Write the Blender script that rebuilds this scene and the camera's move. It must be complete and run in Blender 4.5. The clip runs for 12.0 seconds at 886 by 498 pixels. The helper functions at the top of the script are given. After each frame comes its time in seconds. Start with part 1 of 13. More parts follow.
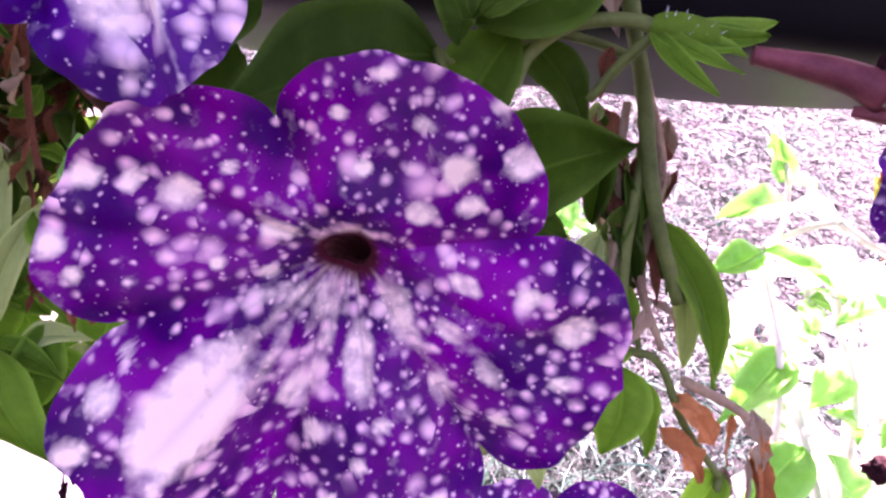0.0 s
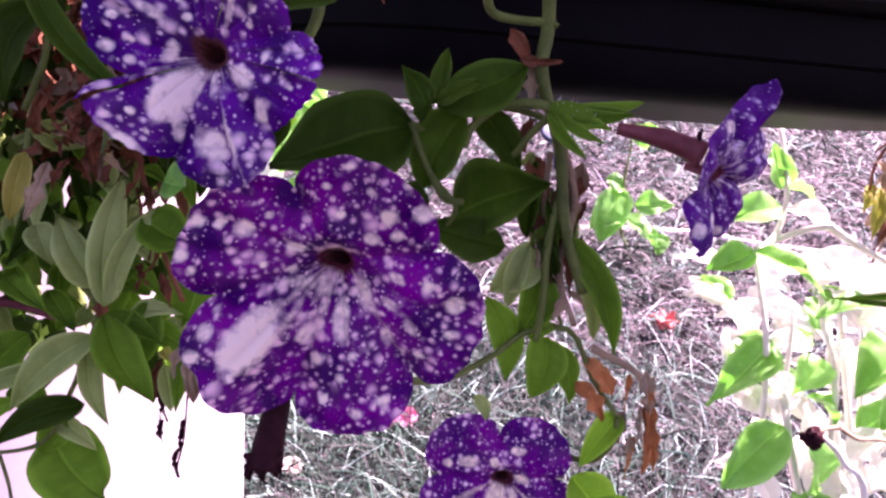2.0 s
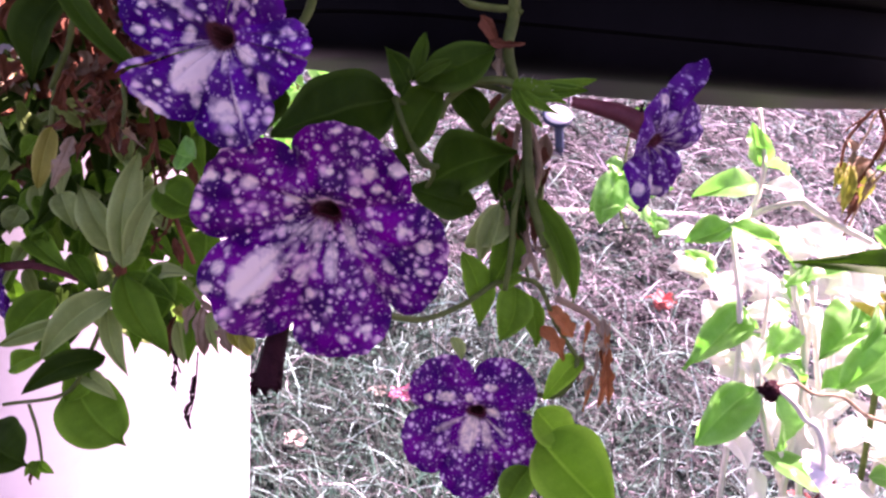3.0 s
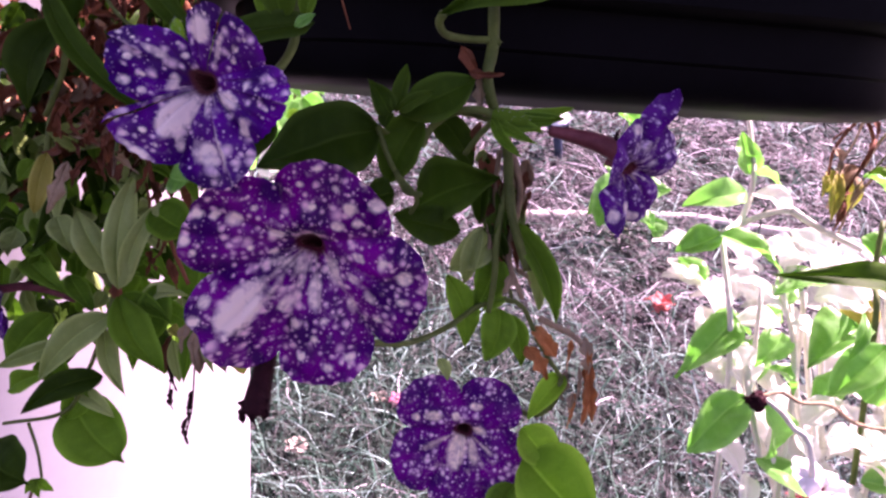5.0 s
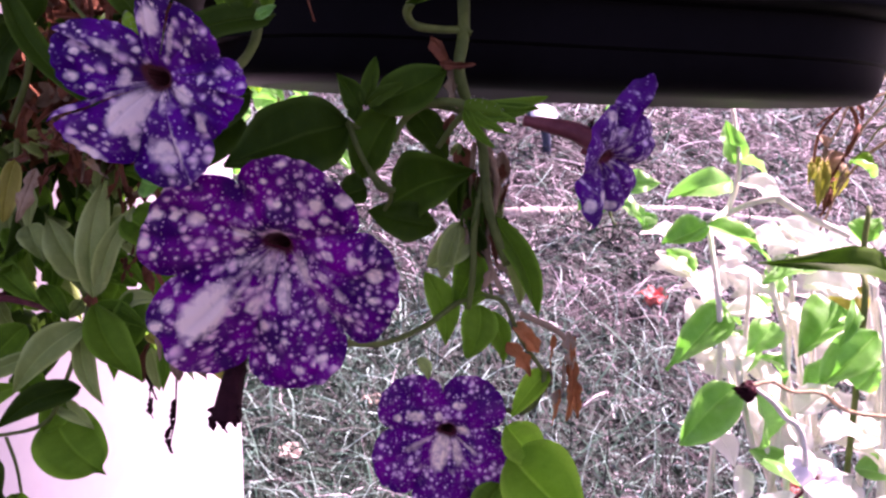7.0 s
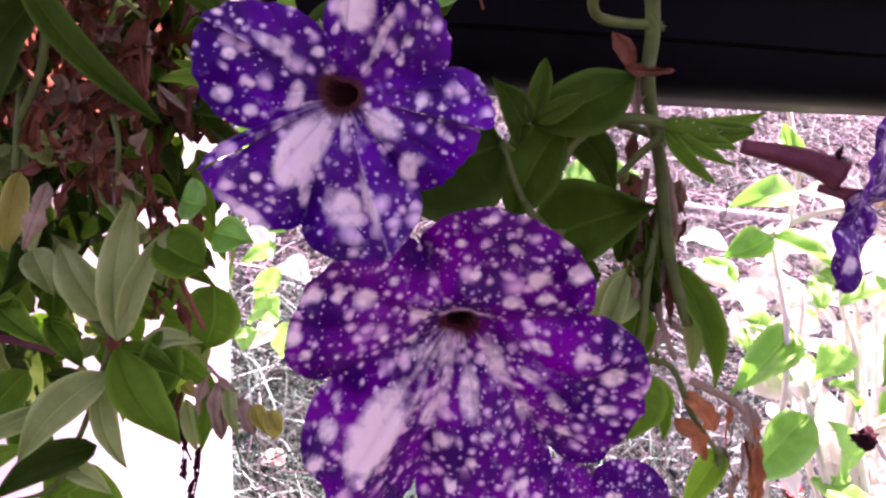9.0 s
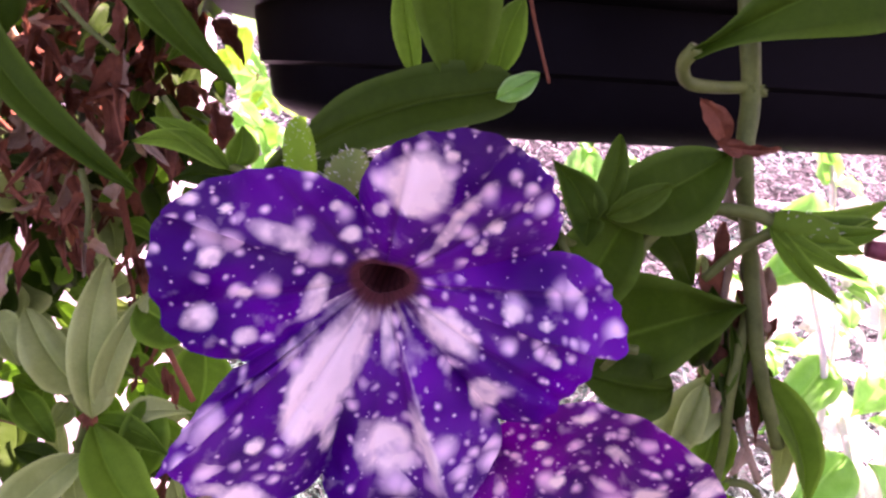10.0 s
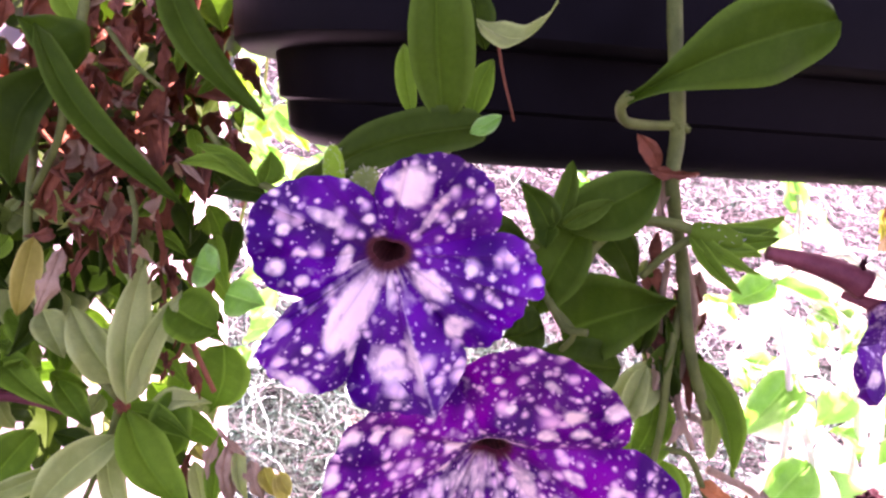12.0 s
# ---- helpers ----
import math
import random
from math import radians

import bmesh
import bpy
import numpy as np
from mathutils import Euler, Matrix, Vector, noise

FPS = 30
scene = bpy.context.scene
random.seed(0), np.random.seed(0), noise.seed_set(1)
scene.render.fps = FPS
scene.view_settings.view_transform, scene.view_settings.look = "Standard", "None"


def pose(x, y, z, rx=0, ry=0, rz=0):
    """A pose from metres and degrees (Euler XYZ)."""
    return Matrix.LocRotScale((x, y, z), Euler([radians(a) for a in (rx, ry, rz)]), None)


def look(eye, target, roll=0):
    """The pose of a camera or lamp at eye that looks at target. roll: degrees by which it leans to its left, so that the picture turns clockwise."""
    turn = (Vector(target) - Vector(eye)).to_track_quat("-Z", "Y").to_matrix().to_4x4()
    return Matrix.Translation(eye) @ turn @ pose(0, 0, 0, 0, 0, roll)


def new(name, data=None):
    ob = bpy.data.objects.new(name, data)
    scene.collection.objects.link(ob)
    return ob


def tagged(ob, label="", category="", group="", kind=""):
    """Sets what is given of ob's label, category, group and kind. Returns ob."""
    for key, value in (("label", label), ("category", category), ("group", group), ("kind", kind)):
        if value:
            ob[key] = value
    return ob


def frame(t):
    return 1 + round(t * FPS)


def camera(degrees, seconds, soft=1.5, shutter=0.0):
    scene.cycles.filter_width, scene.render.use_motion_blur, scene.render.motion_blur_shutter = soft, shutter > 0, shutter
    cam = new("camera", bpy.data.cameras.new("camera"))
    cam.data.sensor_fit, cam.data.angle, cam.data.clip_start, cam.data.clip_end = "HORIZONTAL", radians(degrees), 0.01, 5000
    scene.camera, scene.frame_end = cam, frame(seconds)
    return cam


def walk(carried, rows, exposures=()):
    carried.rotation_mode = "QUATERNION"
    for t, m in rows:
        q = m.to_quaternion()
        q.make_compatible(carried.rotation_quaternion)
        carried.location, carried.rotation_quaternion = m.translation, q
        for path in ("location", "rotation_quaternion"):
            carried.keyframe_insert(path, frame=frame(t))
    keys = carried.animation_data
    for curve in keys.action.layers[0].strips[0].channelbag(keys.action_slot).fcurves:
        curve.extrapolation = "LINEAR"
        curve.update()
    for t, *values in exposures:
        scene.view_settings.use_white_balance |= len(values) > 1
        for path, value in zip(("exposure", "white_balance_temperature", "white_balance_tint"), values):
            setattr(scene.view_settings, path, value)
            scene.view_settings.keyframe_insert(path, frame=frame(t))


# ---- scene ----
cam = camera(62.47, 12.0, soft=2.6)
PATH = [
    (0, (-0.0358, 0.1167, 0.9666), (0.1310, 2.0610, 0.5283), 5.14),
    (0.5, (-0.0236, 0.0955, 0.9515), (0.0181, 2.0478, 0.5191), 5.47),
    (1, (-0.0228, 0.0770, 0.9618), (-0.0088, 2.0152, 0.4687), 5.57),
    (1.5, (-0.0257, 0.0588, 1.0004), (-0.0168, 2.0009, 0.5226), 5.27),
    (2, (-0.0134, 0.0393, 0.9912), (-0.0153, 1.9815, 0.5139), 4.77),
    (2.5, (-0.0077, 0.0182, 0.9872), (-0.0178, 1.9588, 0.5036), 4.80),
    (3, (-0.0030, 0.0026, 0.9908), (-0.0144, 1.9348, 0.4745), 4.72),
    (3.2, (0.0010, -0.0014, 0.9878), (-0.0077, 1.9298, 0.4676), 4.72),
    (4.8, (0.0031, -0.0025, 1.0025), (-0.0093, 1.9303, 0.4883), 4.09),
    (5, (0.0031, -0.0022, 1.0020), (-0.0127, 1.9307, 0.4885), 4.01),
    (5.5, (0.0000, 0.0000, 1.0000), (0.0000, 1.9319, 0.4824), 3.70),
    (6, (-0.0066, 0.0063, 0.9950), (0.0199, 1.9343, 0.4639), 3.30),
    (6.5, (0.0140, 0.0021, 1.0052), (0.0306, 1.9361, 0.4960), 2.58),
    (7, (0.0095, 0.0041, 0.9989), (0.0133, 1.9377, 0.4879), 2.46),
    (7.5, (-0.0046, 0.0115, 1.0062), (-0.0331, 1.9433, 0.4891), 2.50),
    (7.7, (-0.0137, 0.0119, 1.0071), (-0.0448, 1.9430, 0.4878), 2.64),
    (9.3, (-0.0604, 0.0955, 0.9993), (0.0786, 2.0072, 0.4283), 3.88),
    (9.5, (-0.0632, 0.1099, 1.0023), (0.0720, 2.0150, 0.4085), 3.76),
    (10, (-0.0647, 0.1219, 1.0184), (0.0724, 2.0252, 0.4195), 4.11),
    (10.5, (-0.0640, 0.1054, 1.0136), (0.0750, 2.0158, 0.4383), 4.42),
    (11, (-0.0667, 0.0876, 1.0198), (0.0825, 2.0045, 0.4693), 4.91),
    (11.5, (-0.0663, 0.0812, 1.0234), (0.0902, 1.9981, 0.4746), 4.81),
    (12, (-0.0652, 0.0797, 1.0238), (0.0766, 2.0047, 0.5004), 4.76),
]
KELVIN, TINT = 6670, 77
EXPOSURES = [(t, stops + 0.06, KELVIN + (420 if t > 9 else 0), TINT + (9 if t > 9 else 0)) for t, stops in ((0.0, 3.38), (0.5, 3.08), (1.0, 2.73), (1.4, 2.53), (2.5, 2.60), (3.0, 2.50), (5.0, 2.20), (7.7, 2.15), (9.3, 2.85), (10.0, 3.21), (10.5, 3.48), (12.0, 3.57))]
walk(cam, [(t, look(eye, target, roll)) for t, eye, target, roll in PATH], EXPOSURES)

# ---- light: a high sun beyond the added overhead slab, open sky ----
SUN_UP, SUN_TURN = 50.0, 57.0
sky_world = bpy.data.worlds.new("sky")
scene.world = sky_world
sky_world.use_nodes = True
wn = sky_world.node_tree.nodes
sky_tex = wn.new("ShaderNodeTexSky")
sky_tex.sky_type, sky_tex.sun_disc = "NISHITA", False
sky_tex.sun_elevation, sky_tex.sun_rotation = radians(SUN_UP), radians(SUN_TURN)
sky_world.node_tree.links.new(sky_tex.outputs[0], wn["Background"].inputs[0])
wn["Background"].inputs[1].default_value = 0.062
sun_data = bpy.data.lights.new("sun", "SUN")
sun_data.energy, sun_data.angle, sun_data.color = 5.0, radians(0.5), (1.0, 0.95, 0.88)
sun = new("sun", sun_data)
up, turn = radians(SUN_UP), radians(SUN_TURN)
sun.matrix_world = look((3 * math.sin(turn), 3, 6), (3 * math.sin(turn) - math.sin(turn) * math.cos(up), 3 - math.cos(turn) * math.cos(up), 6 - math.sin(up)))


# ---- materials ----
def mat_new(name):
    m = bpy.data.materials.new(name)
    m.use_nodes = True
    return m, m.node_tree.nodes, m.node_tree.links, m.node_tree.nodes["Principled BSDF"]


def ramp(nodes, stops):
    r = nodes.new("ShaderNodeValToRGB")
    el = r.color_ramp.elements
    while len(el) < len(stops):
        el.new(0.5)
    for e, (p, c) in zip(el, stops):
        e.position, e.color = p, (*c, 1)
    return r


def noise_tex(nodes, links, scale, detail=4, coord="Object", rough=0.55):
    tc = nodes.new("ShaderNodeTexCoord")
    n = nodes.new("ShaderNodeTexNoise")
    n.inputs["Scale"].default_value, n.inputs["Detail"].default_value, n.inputs["Roughness"].default_value = scale, detail, rough
    links.new(tc.outputs[coord], n.inputs["Vector"])
    return n


def math_node(nodes, links, op, a, b=0.0, c=None):
    n = nodes.new("ShaderNodeMath")
    n.operation = op
    for i, v in enumerate((a, b) if c is None else (a, b, c)):
        if isinstance(v, (int, float)):
            n.inputs[i].default_value = v
        else:
            links.new(v, n.inputs[i])
    return n.outputs[0]


def mix_col(nodes, links, fac, a, b, mode="MIX"):
    n = nodes.new("ShaderNodeMixRGB")
    n.blend_type = mode
    for i, v in enumerate((fac, a, b)):
        if isinstance(v, (int, float)):
            n.inputs[i].default_value = v
        elif isinstance(v, tuple):
            n.inputs[i].default_value = (*v, 1)
        else:
            links.new(v, n.inputs[i])
    return n.outputs[0]


def bumped(nodes, links, bsdf, height, strength, distance):
    b = nodes.new("ShaderNodeBump")
    b.inputs["Strength"].default_value, b.inputs["Distance"].default_value = strength, distance
    links.new(height, b.inputs["Height"])
    links.new(b.outputs[0], bsdf.inputs["Normal"])
    return b


def thin_glow(nodes, links, bsdf, colour, share):
    """Lets part of the light pass through a thin leaf or petal."""
    tr, mx = nodes.new("ShaderNodeBsdfTranslucent"), nodes.new("ShaderNodeMixShader")
    mx.inputs[0].default_value = share
    links.new(colour, tr.inputs[0])
    links.new(bsdf.outputs[0], mx.inputs[1])
    links.new(tr.outputs[0], mx.inputs[2])
    links.new(mx.outputs[0], nodes["Material Output"].inputs[0])


def leaf_material(name, dark, light, rough=0.7, share=0.3, through_=(0.85, 1.15, 0.5)):
    m, n, l, b = mat_new(name)
    info = n.new("ShaderNodeObjectInfo")
    blot = noise_tex(n, l, 60, 5)
    grain = noise_tex(n, l, 900, 3)
    f = math_node(n, l, "MULTIPLY_ADD", info.outputs["Random"], 0.55, math_node(n, l, "MULTIPLY_ADD", blot.outputs[0], 0.9, -0.25))
    col = ramp(n, [(0.0, dark), (1.0, light)])
    l.new(f, col.inputs[0])
    vein_tone = n.new("ShaderNodeAttribute")
    vein_tone.attribute_name = "vein_tone"
    c = mix_col(n, l, math_node(n, l, "MULTIPLY", vein_tone.outputs["Fac"], 0.5), col.outputs[0], tuple(min(1, v * 1.7 + 0.02) for v in light))
    c = mix_col(n, l, math_node(n, l, "MULTIPLY", grain.outputs[0], 0.35), c, tuple(v * 0.5 for v in dark), "MIX")
    l.new(c, b.inputs["Base Color"])
    b.inputs["Roughness"].default_value = rough
    b.inputs["Specular IOR Level"].default_value = 0.08
    h = math_node(n, l, "MULTIPLY_ADD", vein_tone.outputs["Fac"], -0.8, blot.outputs[0])
    bumped(n, l, b, h, 0.6, 0.0011)
    glow = mix_col(n, l, 1.0, c, through_, "MULTIPLY")
    thin_glow(n, l, b, glow, share)
    return m


def plain_material(name, a, b_, scale, rough, bump=0.3, dist=0.001, metal=0.0, detail=5):
    m, n, l, b = mat_new(name)
    t = noise_tex(n, l, scale, detail)
    t2 = noise_tex(n, l, scale * 9, 3)
    info = n.new("ShaderNodeObjectInfo")
    f = math_node(n, l, "MULTIPLY_ADD", t2.outputs[0], 0.35, math_node(n, l, "MULTIPLY_ADD", t.outputs[0], 1.2, -0.35))
    f = math_node(n, l, "MULTIPLY_ADD", info.outputs["Random"], 0.25, f)
    col = ramp(n, [(0.15, a), (0.85, b_)])
    l.new(f, col.inputs[0])
    l.new(col.outputs[0], b.inputs["Base Color"])
    b.inputs["Roughness"].default_value, b.inputs["Metallic"].default_value = rough, metal
    b.inputs["Specular IOR Level"].default_value = 0.2
    bumped(n, l, b, f, bump, dist)
    return m


def petal_material(name, deep, mid, spot, shift, density=1.0, cream=(0.90, 0.76, 0.70), inner=(0.13, 0.022, 0.034)):
    """Deep purple with round pale specks of many sizes, pale blotches and darker veins."""
    m, n, l, b = mat_new(name)
    tc = n.new("ShaderNodeTexCoord")
    mp = n.new("ShaderNodeMapping")
    mp.inputs["Location"].default_value = shift
    l.new(tc.outputs["Object"], mp.inputs[0])
    wob = n.new("ShaderNodeTexNoise")
    wob.inputs["Scale"].default_value = 260
    l.new(mp.outputs[0], wob.inputs["Vector"])
    ad = n.new("ShaderNodeVectorMath")
    ad.operation = "MULTIPLY_ADD"
    l.new(wob.outputs["Color"], ad.inputs[0])
    ad.inputs[1].default_value = (0.0012, 0.0012, 0.0)
    l.new(mp.outputs[0], ad.inputs[2])
    masks = []
    crowd = n.new("ShaderNodeTexNoise")
    crowd.inputs["Scale"].default_value, crowd.inputs["Detail"].default_value = 105, 2
    l.new(mp.outputs[0], crowd.inputs["Vector"])
    dense = math_node(n, l, "MINIMUM", math_node(n, l, "MAXIMUM", math_node(n, l, "MULTIPLY_ADD", crowd.outputs[0], 4.2, -1.25), 0.35), 1.45)
    for scale, big, power, strong in ((200, 0.40, 2.0, 1.1), (320, 0.52, 1.3, 1.05), (560, 0.42, 1.9, 0.75)):
        v = n.new("ShaderNodeTexVoronoi")
        v.voronoi_dimensions, v.feature = "2D", "F1"
        v.inputs["Scale"].default_value = scale
        l.new(ad.outputs[0], v.inputs["Vector"])
        sep = n.new("ShaderNodeSeparateColor")
        l.new(v.outputs["Color"], sep.inputs[0])
        size = math_node(n, l, "MULTIPLY", math_node(n, l, "POWER", sep.outputs[0], power), math_node(n, l, "MULTIPLY", dense, big * density))
        k = math_node(n, l, "SUBTRACT", 1.0, math_node(n, l, "DIVIDE", v.outputs["Distance"], math_node(n, l, "MAXIMUM", size, 0.02)))
        blur = n.new("ShaderNodeMapRange")
        blur.interpolation_type = "SMOOTHSTEP"
        blur.inputs["From Max"].default_value = 1.0
        l.new(k, blur.inputs["Value"])
        masks.append(math_node(n, l, "MULTIPLY", blur.outputs[0], math_node(n, l, "MULTIPLY_ADD", sep.outputs[1], 0.35 * strong, 0.62 * strong)))
    pale = n.new("ShaderNodeAttribute")
    pale.attribute_name = "pale"
    ray = n.new("ShaderNodeAttribute")
    ray.attribute_name = "vein_tone"
    fine = n.new("ShaderNodeTexNoise")
    fine.inputs["Scale"].default_value, fine.inputs["Detail"].default_value = 420, 6
    l.new(mp.outputs[0], fine.inputs["Vector"])
    edge = math_node(n, l, "MULTIPLY_ADD", fine.outputs[0], 1.1, -0.55)
    far = n.new("ShaderNodeTexNoise")
    far.inputs["Scale"].default_value = 90
    l.new(mp.outputs[0], far.inputs["Vector"])
    ground_col = ramp(n, [(0.38, deep), (0.66, mid)])
    l.new(far.outputs[0], ground_col.inputs[0])
    s = math_node(n, l, "MAXIMUM", math_node(n, l, "MAXIMUM", masks[0], masks[1]), masks[2])
    pk = math_node(n, l, "ADD", pale.outputs["Fac"], math_node(n, l, "MULTIPLY", edge, 1.1))
    grit = n.new("ShaderNodeTexNoise")
    grit.inputs["Scale"].default_value, grit.inputs["Detail"].default_value = 380, 2
    l.new(mp.outputs[0], grit.inputs["Vector"])
    pk = math_node(n, l, "MULTIPLY", pk, math_node(n, l, "MULTIPLY_ADD", grit.outputs[0], 1.5, 0.2))
    pk = math_node(n, l, "MULTIPLY_ADD", s, 0.22, pk)
    pk = math_node(n, l, "MINIMUM", math_node(n, l, "MAXIMUM", math_node(n, l, "MULTIPLY_ADD", pk, 1.1, -0.12), 0.0), 1.0)
    c = mix_col(n, l, math_node(n, l, "MULTIPLY", ray.outputs["Fac"], 0.7), ground_col.outputs[0], tuple(v * 0.45 for v in deep))
    haze = math_node(n, l, "MULTIPLY", math_node(n, l, "SUBTRACT", dense, 0.35), 0.035)
    c = mix_col(n, l, haze, c, tuple(v * 0.6 for v in spot))
    c = mix_col(n, l, s, c, spot)
    c = mix_col(n, l, math_node(n, l, "MULTIPLY", pk, math_node(n, l, "MULTIPLY_ADD", crowd.outputs[0], 0.4, 0.78)), c, cream)
    c = mix_col(n, l, math_node(n, l, "MULTIPLY", ray.outputs["Fac"], 0.75), c, (0.10, 0.012, 0.12))
    throat = n.new("ShaderNodeAttribute")
    throat.attribute_name = "throat"
    c = mix_col(n, l, throat.outputs["Fac"], c, inner)
    c = mix_col(n, l, math_node(n, l, "MULTIPLY", math_node(n, l, "MULTIPLY", throat.outputs["Fac"], ray.outputs["Fac"]), 0.7), c, tuple(v * 0.2 for v in inner))
    l.new(c, b.inputs["Base Color"])
    b.inputs["Roughness"].default_value = 0.55
    b.inputs["Specular IOR Level"].default_value = 0.10
    h = math_node(n, l, "MULTIPLY_ADD", ray.outputs["Fac"], -0.7, fine.outputs[0])
    bumped(n, l, b, h, 0.45, 0.0008)
    thin_glow(n, l, b, c, 0.22)
    return m


M_LEAF = leaf_material("leaf_green", (0.036, 0.125, 0.006), (0.165, 0.37, 0.028), 0.6, 0.33, (0.7, 1.05, 0.45))
# deep green darkened further, with the shade of inner foliage in the colour
M_LEAF_DARK = leaf_material("leaf_deep_green_shaded", (0.009, 0.031, 0.0015), (0.036, 0.088, 0.006), 0.6, 0.28)
M_LEAF_PALE = leaf_material("leaf_grey_green", (0.17, 0.28, 0.060), (0.40, 0.53, 0.18), 0.62, 0.22, (0.8, 1.0, 0.5))
# lit copy of the leaf green: sunlight is put into its colour
M_LEAF_SUN = leaf_material("leaf_sunlit_green", (0.06, 0.34, 0.016), (0.32, 0.78, 0.22), 0.36, 0.5, (0.7, 1.1, 0.5))
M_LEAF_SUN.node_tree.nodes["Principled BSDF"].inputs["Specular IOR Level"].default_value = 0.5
# leaf white holds painted sun glare; the bud hairs are truly pale
M_LEAF_WHITE = leaf_material("leaf_glare_hair_white", (0.80, 0.85, 0.70), (0.93, 0.94, 0.90), 0.45, 0.5, (1.0, 1.0, 0.95))
# olive green lowered to carry shade near the planter
M_LEAF_MID = leaf_material("leaf_olive_green_shaded", (0.015, 0.054, 0.002), (0.066, 0.152, 0.012), 0.6, 0.34, (0.75, 1.1, 0.45))
M_LEAF_FRESH = leaf_material("leaf_fresh_green", (0.11, 0.33, 0.012), (0.33, 0.66, 0.05), 0.55, 0.4, (0.7, 1.05, 0.45))
M_LEAF_YELLOW = leaf_material("leaf_yellowing", (0.26, 0.25, 0.03), (0.52, 0.46, 0.12), 0.6, 0.35)
M_STEM = plain_material("stem_green", (0.045, 0.075, 0.012), (0.13, 0.185, 0.04), 120, 0.6)
# stems whitened to carry the sun's glare in their colour
M_STEM_PALE = plain_material("stem_glare_pale", (0.55, 0.58, 0.42), (0.80, 0.80, 0.68), 120, 0.6)
M_DRY = plain_material("dried_leaf_brown", (0.050, 0.016, 0.007), (0.28, 0.095, 0.040), 90, 0.75, 0.8, 0.002)
M_RUST = plain_material("dried_leaf_rust", (0.22, 0.058, 0.014), (0.66, 0.25, 0.075), 90, 0.75, 0.8, 0.002)
M_DRY_TAN = plain_material("dried_leaf_tan", (0.20, 0.13, 0.07), (0.46, 0.34, 0.20), 90, 0.8, 0.8, 0.002)
M_DEAD = plain_material("dried_flower_dark", (0.010, 0.004, 0.005), (0.045, 0.012, 0.015), 150, 0.6, 0.8, 0.002)
M_DEAD.node_tree.nodes["Principled BSDF"].inputs["Specular IOR Level"].default_value = 0.05
M_TUBE = plain_material("flower_tube_maroon", (0.085, 0.014, 0.020), (0.24, 0.065, 0.065), 140, 0.5, 0.4, 0.0008)
M_THROAT = plain_material("flower_throat_brown", (0.050, 0.013, 0.015), (0.20, 0.070, 0.065), 500, 0.5, 0.4, 0.0008)
M_PETAL_A = petal_material("petal_violet_specked", (0.050, 0.0008, 0.100), (0.250, 0.003, 0.265), (1.0, 0.62, 0.74), (0.3, 0.1, 0.0), 1.25, (1.0, 0.83, 0.72), (0.085, 0.012, 0.022))
M_PETAL_B = petal_material("petal_blue_violet_specked", (0.048, 0.0008, 0.125), (0.165, 0.003, 0.30), (1.0, 0.75, 0.88), (0.7, 0.4, 0.0), 1.05, (1.0, 0.87, 0.80), (0.13, 0.040, 0.040))
M_PETAL_C = petal_material("petal_deep_violet_specked", (0.060, 0.001, 0.115), (0.190, 0.002, 0.215), (0.98, 0.66, 0.84), (0.9, 0.2, 0.0), 1.05, (1.0, 0.84, 0.66), (0.085, 0.012, 0.022))
M_PETAL_D = petal_material("petal_violet_back", (0.062, 0.002, 0.13), (0.13, 0.006, 0.23), (0.80, 0.60, 0.85), (0.2, 0.8, 0.0), 0.9)
M_PETAL_W = petal_material("petal_white", (0.80, 0.76, 0.79), (0.90, 0.87, 0.88), (0.93, 0.90, 0.92), (0.5, 0.6, 0.0), 0.8, (0.92, 0.90, 0.90), (0.55, 0.50, 0.38))
M_PLASTIC = plain_material("planter_black_plastic", (0.0018, 0.0016, 0.0018), (0.0048, 0.0043, 0.0050), 40, 0.5, 0.12, 0.0006)
M_PLASTIC.node_tree.nodes["Principled BSDF"].inputs["Specular IOR Level"].default_value = 0.035
M_SOIL = plain_material("potting_soil", (0.02, 0.013, 0.008), (0.07, 0.045, 0.03), 60, 0.95, 0.9, 0.004)
M_COLUMN = plain_material("column_white_paint", (0.42, 0.38, 0.41), (0.50, 0.47, 0.49), 14, 0.55, 0.12, 0.0015)
# for the unseen slab added overhead as a sun block
M_SHADE_SLAB = plain_material("shade_slab_paint", (0.55, 0.53, 0.50), (0.66, 0.64, 0.60), 8, 0.7, 0.1, 0.002)
M_RED = plain_material("fallen_petal_coral", (0.50, 0.06, 0.05), (0.75, 0.22, 0.18), 160, 0.6, 0.5, 0.001)
M_PINK = plain_material("fallen_petal_pink", (0.62, 0.08, 0.22), (0.82, 0.28, 0.42), 160, 0.6, 0.5, 0.001)
M_CREAM = plain_material("fallen_petal_cream", (0.50, 0.40, 0.32), (0.80, 0.70, 0.60), 160, 0.7, 0.5, 0.001)
M_BARK = plain_material("branch_grey_bark", (0.42, 0.36, 0.33), (0.72, 0.65, 0.60), 70, 0.85, 0.8, 0.003)
M_LAMP = plain_material("lamp_white_plastic", (0.78, 0.78, 0.76), (0.85, 0.85, 0.84), 30, 0.35, 0.05, 0.0005)
M_STAKE = plain_material("stake_blue_grey_plastic", (0.02, 0.03, 0.055), (0.045, 0.06, 0.10), 60, 0.45, 0.1, 0.0005)

